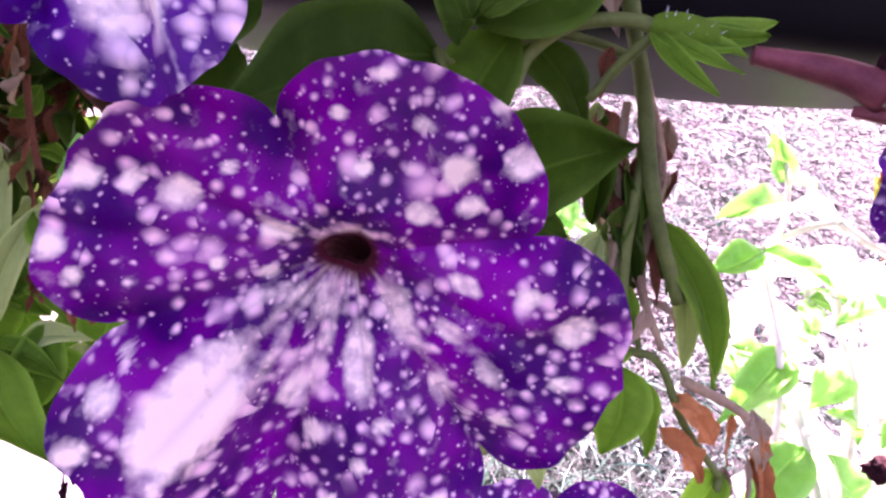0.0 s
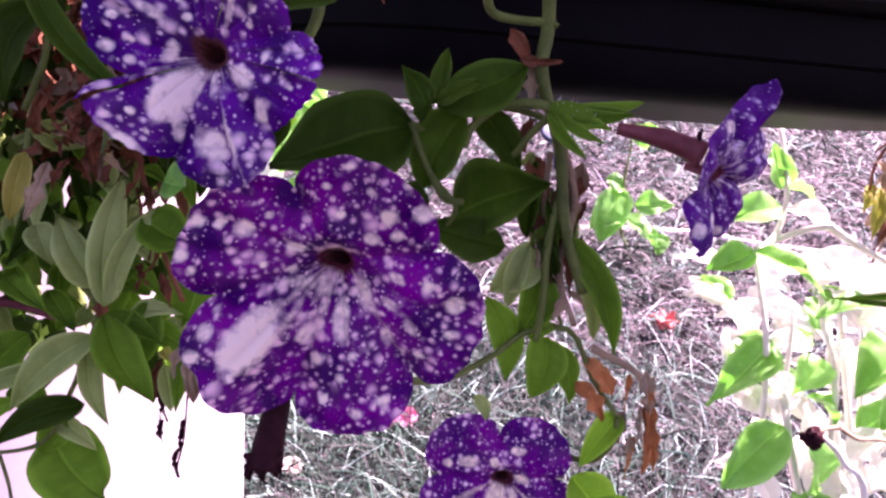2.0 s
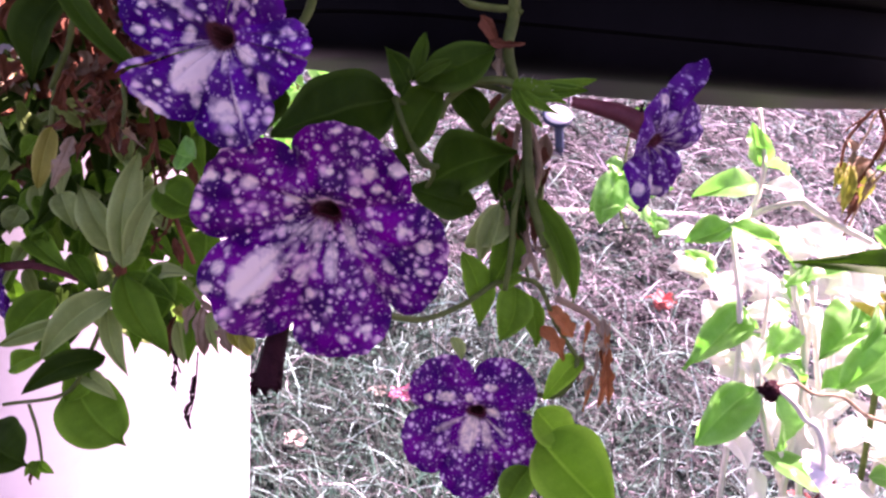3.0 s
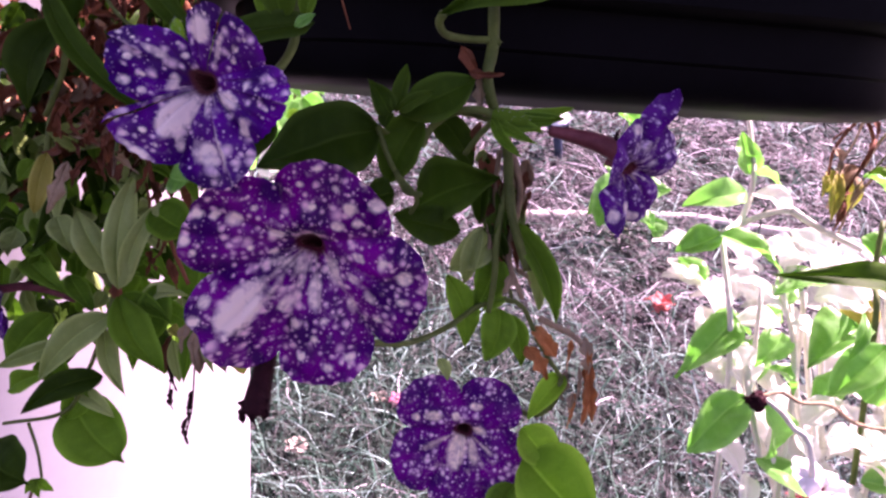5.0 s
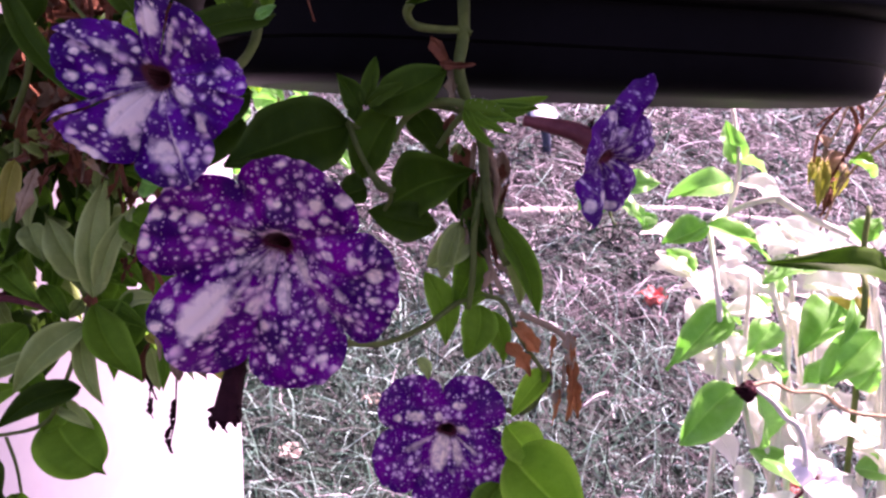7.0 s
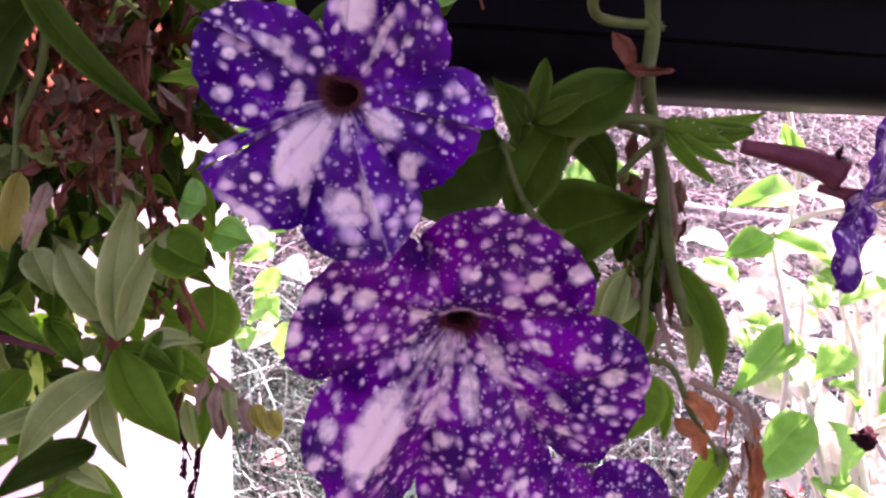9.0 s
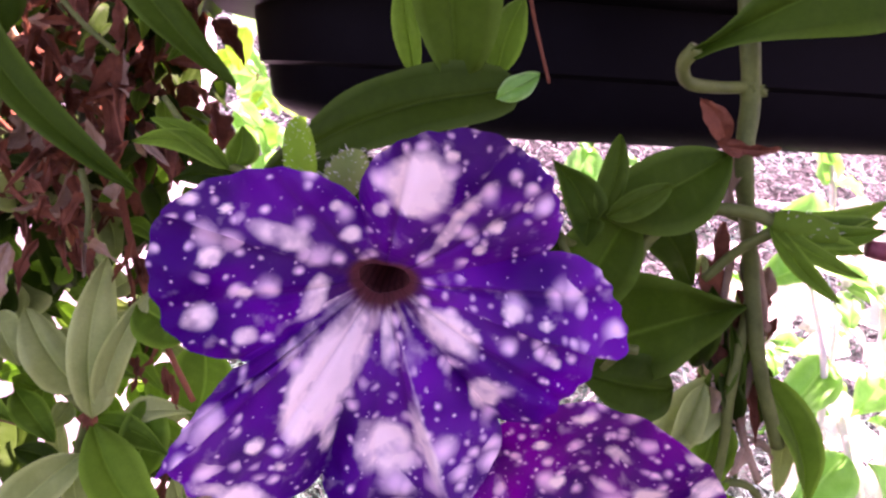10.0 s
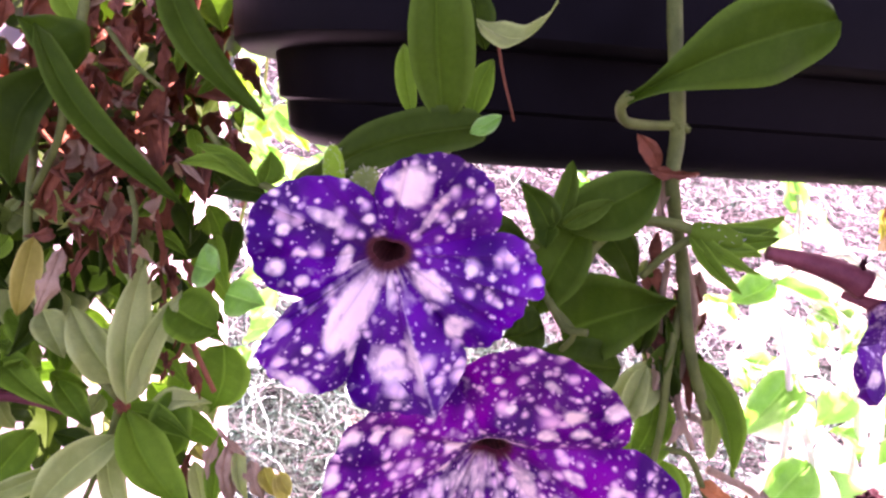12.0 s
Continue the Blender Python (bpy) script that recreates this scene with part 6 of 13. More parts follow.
leaf(bushy, (-0.1778, 0.3795, 0.9632), (-0.1764, 0.3553, 0.9575), 0.0046, (0.32, -0.77, 0.55), 0.23, M_DRY, 1.06, "oblong", name="dried_leaf", twist=-1.67)
leaf(bushy, (-0.1920, 0.3880, 1.0123), (-0.2046, 0.4136, 1.0006), 0.0072, (0.38, -0.90, 0.23), -0.29, M_DRY, 0.73, "oblong", name="dried_leaf", twist=1.67)
leaf(bushy, (-0.1591, 0.4089, 1.0217), (-0.1603, 0.3780, 1.0172), 0.0053, (0.09, -0.99, 0.10), -0.04, M_DRY, 1.2, "ovate", name="dried_leaf", twist=0.67)
leaf(bushy, (-0.1687, 0.4046, 1.0361), (-0.1626, 0.4070, 1.0320), 0.0082, (0.45, -0.87, 0.20), 0.13, M_DRY, 1.09, "oblong", name="dried_leaf", twist=0.85)
leaf(bushy, (-0.2057, 0.4076, 1.0283), (-0.2070, 0.4127, 1.0084), 0.0094, (0.55, -0.83, 0.08), -0.11, M_DRY, 1.15, "ovate", name="dried_leaf", twist=1.0)
leaf(bushy, (-0.1696, 0.3524, 0.9465), (-0.1723, 0.3585, 0.9287), 0.0047, (0.22, -0.91, 0.36), -0.09, M_DRY, 0.85, "ovate", name="dried_leaf", twist=0.9)
leaf(bushy, (-0.2075, 0.4077, 1.0304), (-0.1892, 0.3742, 1.0229), 0.0079, (0.35, -0.94, 0.07), -0.28, M_DRY_TAN, 0.87, "ovate", name="dried_leaf", twist=-1.64)
leaf(bushy, (-0.1454, 0.3641, 1.0203), (-0.1543, 0.4106, 1.0109), 0.0066, (0.14, -0.96, 0.24), 0.3, M_DRY_TAN, 0.92, "oblong", name="dried_leaf", twist=1.07)
leaf(bushy, (-0.1788, 0.3987, 1.0066), (-0.1903, 0.4139, 1.0002), 0.0070, (0.25, -0.96, 0.13), 0.13, M_DRY, 0.61, "oblong", name="dried_leaf", twist=-1.24)
leaf(bushy, (-0.1959, 0.3794, 1.0083), (-0.2045, 0.3762, 1.0022), 0.0053, (0.17, -0.87, 0.47), 0.1, M_DRY, 0.6, "oblong", name="dried_leaf", twist=0.16)
leaf(bushy, (-0.1949, 0.4041, 0.9731), (-0.2086, 0.4080, 0.9701), 0.0060, (0.22, -0.89, 0.39), 0.07, M_DRY, 0.9, "oblong", name="dried_leaf", twist=-1.21)
leaf(bushy, (-0.1679, 0.3839, 1.0333), (-0.1783, 0.4147, 1.0175), 0.0083, (0.27, -0.93, 0.25), -0.13, M_DRY, 0.76, "oblong", name="dried_leaf", twist=0.92)
leaf(bushy, (-0.1849, 0.3952, 0.9825), (-0.1735, 0.4007, 0.9743), 0.0057, (0.13, -0.94, 0.31), 0.09, M_DRY, 1.15, "oblong", name="dried_leaf", twist=-1.98)
leaf(bushy, (-0.1500, 0.3574, 0.9749), (-0.1650, 0.3781, 0.9563), 0.0062, (0.10, -0.89, 0.44), -0.0, M_DRY, 0.54, "ovate", name="dried_leaf", twist=1.95)
leaf(bushy, (-0.1586, 0.3922, 1.0109), (-0.1676, 0.4002, 0.9936), 0.0067, (0.45, -0.84, 0.31), -0.2, M_DRY, 0.77, "ovate", name="dried_leaf", twist=-1.43)
leaf(bushy, (-0.1873, 0.3729, 1.0011), (-0.2014, 0.3895, 0.9945), 0.0070, (0.52, -0.83, 0.20), -0.27, M_DRY, 0.98, "oblong", name="dried_leaf", twist=1.15)
leaf(bushy, (-0.2046, 0.3990, 1.0291), (-0.2073, 0.3856, 1.0125), 0.0092, (0.17, -0.94, 0.28), 0.02, M_DRY, 1.07, "ovate", name="dried_leaf", twist=1.42)
leaf(bushy, (-0.1700, 0.3861, 0.9994), (-0.1799, 0.3849, 0.9923), 0.0092, (0.31, -0.89, 0.34), -0.03, M_DRY_TAN, 0.66, "oblong", name="dried_leaf", twist=-1.78)
leaf(bushy, (-0.1885, 0.3815, 0.9632), (-0.1857, 0.3502, 0.9589), 0.0058, (0.30, -0.84, 0.46), 0.25, M_DRY, 0.8, "oblong", name="dried_leaf", twist=-0.41)
leaf(bushy, (-0.2196, 0.3861, 1.0322), (-0.2250, 0.3878, 1.0182), 0.0055, (0.50, -0.79, 0.36), 0.27, M_DRY, 1.09, "ovate", name="dried_leaf", twist=-0.31)
leaf(bushy, (-0.1815, 0.3915, 0.9603), (-0.1791, 0.3530, 0.9595), 0.0049, (0.25, -0.88, 0.41), -0.3, M_DRY_TAN, 0.98, "oblong", name="dried_leaf", twist=-1.9)
leaf(bushy, (-0.1879, 0.3717, 1.0223), (-0.2110, 0.4032, 1.0160), 0.0071, (0.52, -0.84, 0.14), -0.27, M_DRY, 0.76, "oblong", name="dried_leaf", twist=-0.74)
leaf(bushy, (-0.1927, 0.3948, 0.9553), (-0.1853, 0.3800, 0.9379), 0.0058, (0.17, -0.90, 0.40), -0.17, M_DRY, 1.12, "ovate", name="dried_leaf", twist=-1.94)
leaf(bushy, (-0.1660, 0.3634, 0.9780), (-0.1831, 0.3993, 0.9554), 0.0073, (0.12, -0.86, 0.50), 0.12, M_DRY, 0.98, "ovate", name="dried_leaf", twist=-0.75)
leaf(bushy, (-0.1481, 0.3718, 0.9698), (-0.1340, 0.3479, 0.9624), 0.0089, (0.38, -0.86, 0.34), 0.26, M_DRY, 0.97, "oblong", name="dried_leaf", twist=-1.21)
leaf(bushy, (-0.2032, 0.3855, 1.0205), (-0.2086, 0.3978, 1.0034), 0.0086, (0.24, -0.96, 0.12), 0.08, M_DRY, 1.18, "oblong", name="dried_leaf", twist=1.58)
leaf(bushy, (-0.1874, 0.4176, 1.0281), (-0.1734, 0.3650, 1.0157), 0.0048, (0.23, -0.97, 0.09), -0.3, M_DRY, 0.83, "ovate", name="dried_leaf", twist=-0.31)
leaf(bushy, (-0.1626, 0.3619, 0.9853), (-0.1642, 0.3878, 0.9632), 0.0054, (0.26, -0.88, 0.41), -0.18, M_DRY, 1.19, "oblong", name="dried_leaf", twist=-1.87)
leaf(bushy, (-0.2151, 0.3908, 0.9982), (-0.2073, 0.3937, 0.9921), 0.0055, (0.31, -0.94, 0.16), -0.09, M_DRY, 1.03, "ovate", name="dried_leaf", twist=0.07)
leaf(bushy, (-0.1833, 0.4078, 0.9860), (-0.1601, 0.3596, 0.9785), 0.0072, (0.41, -0.89, 0.19), -0.23, M_DRY, 0.59, "ovate", name="dried_leaf", twist=-0.24)
leaf(bushy, (-0.1765, 0.3784, 0.9580), (-0.1730, 0.3699, 0.9445), 0.0056, (0.19, -0.90, 0.39), -0.17, M_DRY, 0.86, "oblong", name="dried_leaf", twist=1.49)
leaf(bushy, (-0.2154, 0.3898, 1.0198), (-0.2114, 0.3880, 1.0129), 0.0069, (0.38, -0.92, 0.11), 0.26, M_DRY, 0.46, "oblong", name="dried_leaf", twist=1.63)
leaf(bushy, (-0.1898, 0.3499, 0.9625), (-0.1955, 0.3622, 0.9491), 0.0057, (0.36, -0.85, 0.38), 0.2, M_DRY, 0.47, "ovate", name="dried_leaf", twist=1.28)
leaf(bushy, (-0.2021, 0.4122, 1.0224), (-0.2005, 0.4065, 1.0112), 0.0085, (0.46, -0.84, 0.27), -0.09, M_DRY, 0.69, "ovate", name="dried_leaf", twist=-1.13)
leaf(bushy, (-0.1754, 0.3801, 0.9908), (-0.1789, 0.3907, 0.9676), 0.0053, (0.46, -0.80, 0.38), -0.3, M_DRY, 1.11, "ovate", name="dried_leaf", twist=-1.43)
leaf(bushy, (-0.1731, 0.3590, 1.0021), (-0.1968, 0.4106, 0.9832), 0.0049, (0.44, -0.83, 0.34), -0.11, M_DRY, 0.84, "oblong", name="dried_leaf", twist=-1.03)
leaf(bushy, (-0.2119, 0.3621, 1.0018), (-0.2293, 0.3788, 0.9824), 0.0072, (0.40, -0.81, 0.43), 0.18, M_DRY, 0.77, "oblong", name="dried_leaf", twist=-0.43)
leaf(bushy, (-0.1658, 0.3638, 0.9560), (-0.1708, 0.3521, 0.9459), 0.0053, (0.34, -0.76, 0.56), 0.01, M_DRY, 0.57, "ovate", name="dried_leaf", twist=-0.13)
leaf(bushy, (-0.1832, 0.3624, 0.9387), (-0.1806, 0.3415, 0.9276), 0.0052, (0.41, -0.74, 0.53), -0.06, M_DRY, 0.9, "ovate", name="dried_leaf", twist=0.08)
leaf(bushy, (-0.1556, 0.3590, 0.9684), (-0.1638, 0.3529, 0.9677), 0.0073, (0.18, -0.84, 0.51), -0.2, M_DRY, 0.51, "ovate", name="dried_leaf", twist=-1.04)
leaf(bushy, (-0.1708, 0.3616, 0.9393), (-0.1623, 0.3514, 0.9303), 0.0086, (0.27, -0.88, 0.38), -0.1, M_DRY, 0.79, "oblong", name="dried_leaf", twist=-1.25)
leaf(bushy, (-0.1893, 0.3815, 0.9870), (-0.1879, 0.3911, 0.9776), 0.0067, (0.16, -0.95, 0.25), -0.1, M_DRY, 0.93, "ovate", name="dried_leaf", twist=-1.41)
leaf(bushy, (-0.2581, 0.4555, 0.9706), (-0.2444, 0.4114, 0.9588), 0.0116, (0.33, -0.83, 0.44), 0.01, M_DRY, 0.25, "ovate")
leaf(bushy, (-0.1970, 0.4056, 0.9998), (-0.2310, 0.4490, 0.9780), 0.0120, (0.29, -0.94, 0.17), 0.1, M_DRY, 0.25, "ovate")
leaf(bushy, (-0.2630, 0.4261, 0.8823), (-0.2504, 0.3976, 0.8726), 0.0097, (0.50, -0.68, 0.53), -0.07, M_LEAF_PALE, 0.25, "ovate")
leaf(bushy, (-0.2243, 0.4269, 0.9591), (-0.2032, 0.4105, 0.9544), 0.0109, (0.17, -0.95, 0.26), 0.18, M_LEAF_DARK, 0.25, "ovate")
leaf(bushy, (-0.2495, 0.4272, 0.8970), (-0.2449, 0.4298, 0.8702), 0.0133, (0.25, -0.82, 0.52), 0.04, M_LEAF_PALE, 0.25, "ovate")
leaf(bushy, (-0.2245, 0.3871, 0.8992), (-0.2353, 0.4254, 0.8563), 0.0155, (0.46, -0.64, 0.62), -0.02, M_LEAF, 0.25, "ovate")
leaf(bushy, (-0.2127, 0.3840, 0.9020), (-0.2012, 0.3760, 0.8843), 0.0141, (0.42, -0.78, 0.47), 0.17, M_LEAF_PALE, 0.25, "ovate")
leaf(bushy, (-0.2156, 0.4388, 0.9784), (-0.2294, 0.4554, 0.9578), 0.0128, (0.34, -0.88, 0.32), -0.09, M_DRY, 0.25, "ovate")
leaf(bushy, (-0.2024, 0.4398, 0.9863), (-0.1782, 0.4032, 0.9839), 0.0124, (0.26, -0.95, 0.16), 0.15, M_LEAF_DARK, 0.25, "ovate")
leaf(bushy, (-0.1820, 0.4257, 0.9640), (-0.1879, 0.4119, 0.9571), 0.0095, (0.32, -0.81, 0.48), 0.04, M_DRY, 0.25, "ovate")
leaf(bushy, (-0.2613, 0.4216, 0.9244), (-0.2650, 0.4410, 0.9017), 0.0107, (0.54, -0.78, 0.33), -0.1, M_LEAF, 0.25, "ovate")
leaf(bushy, (-0.2184, 0.4302, 0.8842), (-0.2209, 0.4157, 0.8746), 0.0156, (0.38, -0.81, 0.45), -0.02, M_LEAF_PALE, 0.25, "ovate")
leaf(bushy, (-0.2468, 0.4217, 1.0122), (-0.2566, 0.4210, 0.9989), 0.0110, (0.54, -0.81, 0.25), -0.05, M_LEAF_DARK, 0.25, "ovate")
leaf(bushy, (-0.2113, 0.4371, 0.9428), (-0.2069, 0.4188, 0.9257), 0.0111, (0.48, -0.73, 0.49), 0.09, M_LEAF_PALE, 0.25, "ovate")
leaf(bushy, (-0.2415, 0.4435, 0.9030), (-0.2540, 0.4306, 0.8914), 0.0163, (0.24, -0.85, 0.48), -0.07, M_LEAF_PALE, 0.25, "ovate")
leaf(bushy, (-0.2284, 0.4332, 0.8957), (-0.2044, 0.3809, 0.8973), 0.0151, (0.51, -0.72, 0.48), 0.02, M_LEAF_PALE, 0.25, "ovate")
leaf(bushy, (-0.1961, 0.4240, 0.9138), (-0.1730, 0.3892, 0.9065), 0.0113, (0.27, -0.82, 0.50), 0.15, M_LEAF_PALE, 0.25, "ovate")
leaf(bushy, (-0.1918, 0.4377, 0.9314), (-0.1850, 0.4289, 0.9074), 0.0141, (0.37, -0.74, 0.56), -0.04, M_LEAF_PALE, 0.25, "ovate")
leaf(bushy, (-0.2119, 0.4422, 0.9737), (-0.2210, 0.4411, 0.9451), 0.0127, (0.34, -0.78, 0.52), -0.02, M_LEAF_DARK, 0.25, "ovate")
leaf(bushy, (-0.2293, 0.4109, 0.9814), (-0.2347, 0.4076, 0.9634), 0.0129, (0.48, -0.85, 0.22), 0.16, M_LEAF_DARK, 0.25, "ovate")
leaf(bushy, (-0.2597, 0.4546, 0.9583), (-0.2573, 0.4429, 0.9322), 0.0124, (0.54, -0.76, 0.35), -0.05, M_DRY, 0.25, "ovate")
leaf(bushy, (-0.2654, 0.4405, 0.9467), (-0.2688, 0.4181, 0.9353), 0.0104, (0.24, -0.77, 0.59), 0.19, M_LEAF_DARK, 0.25, "ovate")
leaf(bushy, (-0.2159, 0.3957, 0.9208), (-0.2142, 0.3853, 0.8986), 0.0091, (0.17, -0.81, 0.56), 0.16, M_LEAF_PALE, 0.25, "ovate")
leaf(bushy, (-0.2198, 0.4225, 0.9956), (-0.2349, 0.4281, 0.9832), 0.0125, (0.37, -0.81, 0.44), -0.03, M_DRY, 0.25, "ovate")
leaf(bushy, (-0.2301, 0.4520, 0.9592), (-0.2061, 0.4123, 0.9536), 0.0093, (0.33, -0.89, 0.30), -0.1, M_LEAF_DARK, 0.25, "ovate")
leaf(bushy, (-0.2213, 0.4082, 0.9978), (-0.2440, 0.4234, 0.9745), 0.0111, (0.34, -0.91, 0.24), 0.07, M_DRY, 0.25, "ovate")
leaf(bushy, (-0.2357, 0.4064, 0.9283), (-0.2440, 0.4011, 0.9159), 0.0096, (0.45, -0.78, 0.42), 0.07, M_LEAF, 0.25, "ovate")
leaf(bushy, (-0.1828, 0.4496, 1.0134), (-0.1901, 0.4203, 0.9960), 0.0126, (0.42, -0.89, 0.19), 0.13, M_LEAF_DARK, 0.25, "ovate")
leaf(bushy, (-0.2197, 0.3931, 0.9476), (-0.2206, 0.4220, 0.9353), 0.0152, (0.34, -0.87, 0.36), 0.14, M_LEAF_PALE, 0.25, "ovate")
leaf(bushy, (-0.2064, 0.4549, 0.9550), (-0.1982, 0.3967, 0.9462), 0.0145, (0.49, -0.74, 0.47), 0.02, M_DRY, 0.25, "ovate")
leaf(bushy, (-0.1931, 0.4145, 0.9841), (-0.2070, 0.4228, 0.9739), 0.0125, (0.47, -0.80, 0.36), 0.05, M_DRY, 0.25, "ovate")
leaf(bushy, (-0.2199, 0.3787, 0.8817), (-0.2411, 0.4068, 0.8449), 0.0107, (0.36, -0.78, 0.51), -0.02, M_LEAF, 0.25, "ovate")
leaf(bushy, (-0.2372, 0.4182, 0.9905), (-0.2289, 0.4246, 0.9840), 0.0105, (0.53, -0.79, 0.30), -0.06, M_LEAF_DARK, 0.25, "ovate")
leaf(bushy, (-0.2260, 0.4150, 0.9551), (-0.2149, 0.4253, 0.9469), 0.0115, (0.18, -0.93, 0.32), -0.09, M_LEAF_DARK, 0.25, "ovate")
leaf(bushy, (-0.2505, 0.4398, 1.0051), (-0.2682, 0.4632, 0.9795), 0.0115, (0.26, -0.88, 0.41), 0.02, M_DRY, 0.25, "ovate")
leaf(bushy, (-0.1959, 0.4233, 0.9937), (-0.1811, 0.4089, 0.9766), 0.0151, (0.49, -0.84, 0.21), 0.06, M_DRY, 0.25, "ovate")
leaf(bushy, (-0.2644, 0.4223, 0.9040), (-0.2616, 0.3999, 0.8849), 0.0090, (0.55, -0.71, 0.43), 0.16, M_LEAF, 0.25, "ovate")
leaf(bushy, (-0.2090, 0.4329, 0.9415), (-0.2041, 0.4143, 0.9283), 0.0151, (0.39, -0.76, 0.53), 0.03, M_LEAF, 0.25, "ovate")
leaf(bushy, (-0.2164, 0.4046, 0.9860), (-0.2365, 0.4358, 0.9590), 0.0121, (0.43, -0.79, 0.44), -0.01, M_DRY, 0.25, "ovate")
leaf(bushy, (-0.2550, 0.4270, 1.0066), (-0.2583, 0.4445, 0.9859), 0.0110, (0.42, -0.90, 0.12), 0.12, M_LEAF_DARK, 0.25, "ovate")
leaf(bushy, (-0.1711, 0.4234, 0.9621), (-0.1760, 0.4055, 0.9541), 0.0157, (0.28, -0.86, 0.43), 0.15, M_LEAF_DARK, 0.25, "ovate")
leaf(bushy, (-0.1929, 0.4331, 0.9415), (-0.1944, 0.4045, 0.9416), 0.0151, (0.18, -0.89, 0.42), 0.04, M_LEAF_PALE, 0.25, "ovate")
leaf(bushy, (-0.1987, 0.3826, 0.9006), (-0.1990, 0.4062, 0.8767), 0.0130, (0.27, -0.86, 0.43), 0.16, M_LEAF, 0.25, "ovate")
leaf(bushy, (-0.2422, 0.3981, 0.9475), (-0.2498, 0.4470, 0.9244), 0.0160, (0.35, -0.84, 0.41), -0.05, M_LEAF_PALE, 0.25, "ovate")
leaf(bushy, (-0.2256, 0.4009, 0.8818), (-0.2444, 0.4108, 0.8677), 0.0108, (0.36, -0.71, 0.61), 0.15, M_LEAF, 0.25, "ovate")
leaf(bushy, (-0.2047, 0.4129, 0.8827), (-0.1880, 0.4222, 0.8648), 0.0106, (0.23, -0.70, 0.67), 0.07, M_LEAF_PALE, 0.25, "ovate")
leaf(bushy, (-0.1794, 0.4520, 0.9609), (-0.1871, 0.4303, 0.9450), 0.0158, (0.38, -0.78, 0.50), 0.11, M_LEAF_DARK, 0.25, "ovate")
leaf(bushy, (-0.2376, 0.4146, 0.9979), (-0.2716, 0.4618, 0.9729), 0.0096, (0.50, -0.78, 0.37), -0.01, M_DRY, 0.25, "ovate")
leaf(bushy, (-0.2766, 0.4595, 1.0024), (-0.2422, 0.4177, 0.9888), 0.0152, (0.45, -0.80, 0.40), 0.09, M_LEAF_DARK, 0.25, "ovate")
leaf(bushy, (-0.2326, 0.4354, 0.8864), (-0.2108, 0.3950, 0.8804), 0.0128, (0.29, -0.76, 0.58), -0.03, M_LEAF, 0.25, "ovate")
leaf(bushy, (-0.2156, 0.4416, 0.9746), (-0.2214, 0.4253, 0.9640), 0.0153, (0.44, -0.82, 0.36), 0.02, M_DRY, 0.25, "ovate")
leaf(bushy, (-0.1876, 0.4040, 0.9345), (-0.1882, 0.4091, 0.9163), 0.0115, (0.23, -0.91, 0.35), -0.01, M_LEAF_PALE, 0.25, "ovate")
leaf(bushy, (-0.2056, 0.4377, 0.9129), (-0.1798, 0.3949, 0.9100), 0.0097, (0.13, -0.87, 0.48), -0.02, M_LEAF, 0.25, "ovate")
leaf(bushy, (-0.2488, 0.4061, 0.8862), (-0.2478, 0.3889, 0.8791), 0.0132, (0.42, -0.68, 0.60), -0.1, M_LEAF_PALE, 0.25, "ovate")
leaf(bushy, (-0.2727, 0.4434, 0.9207), (-0.2747, 0.4246, 0.8980), 0.0155, (0.54, -0.75, 0.40), 0.04, M_LEAF_PALE, 0.25, "ovate")
leaf(bushy, (-0.2435, 0.4530, 0.9417), (-0.2324, 0.4466, 0.9197), 0.0143, (0.55, -0.77, 0.33), 0.03, M_DRY, 0.25, "ovate")
leaf(bushy, (-0.2464, 0.4314, 0.9333), (-0.2383, 0.4364, 0.9231), 0.0168, (0.51, -0.81, 0.29), 0.06, M_LEAF_PALE, 0.25, "ovate")
leaf(bushy, (-0.2160, 0.4398, 0.9408), (-0.2069, 0.3888, 0.9372), 0.0092, (0.44, -0.77, 0.47), 0.1, M_LEAF_PALE, 0.25, "ovate")
leaf(bushy, (-0.1700, 0.4133, 0.9529), (-0.1826, 0.4104, 0.9400), 0.0096, (0.43, -0.75, 0.50), -0.07, M_LEAF, 0.25, "ovate")
leaf(bushy, (-0.2381, 0.4502, 0.9264), (-0.2445, 0.4223, 0.9217), 0.0098, (0.44, -0.73, 0.53), 0.07, M_LEAF, 0.25, "ovate")
leaf(bushy, (-0.1638, 0.3937, 0.9240), (-0.1630, 0.3906, 0.9124), 0.0054, (0.44, -0.79, 0.42), 0.2, M_DRY, 0.8, "oblong", name="dried_leaf", twist=-1.01)
leaf(bushy, (-0.1560, 0.3943, 0.9262), (-0.1518, 0.3912, 0.9147), 0.0047, (0.21, -0.88, 0.43), 0.2, M_DRY, 0.8, "oblong", name="dried_leaf", twist=-0.16)
leaf(bushy, (-0.1437, 0.3939, 0.9244), (-0.1462, 0.3914, 0.9152), 0.0060, (0.48, -0.82, 0.30), 0.2, M_DRY, 0.8, "oblong", name="dried_leaf", twist=0.1)
leaf(bushy, (-0.1543, 0.3868, 0.8979), (-0.1588, 0.3826, 0.8823), 0.0043, (0.50, -0.75, 0.44), 0.2, M_DRY, 0.8, "oblong", name="dried_leaf", twist=-1.96)
leaf(bushy, (-0.1607, 0.3838, 0.8870), (-0.1628, 0.3799, 0.8723), 0.0035, (0.32, -0.89, 0.33), 0.2, M_DRY, 0.8, "oblong", name="dried_leaf", twist=0.12)
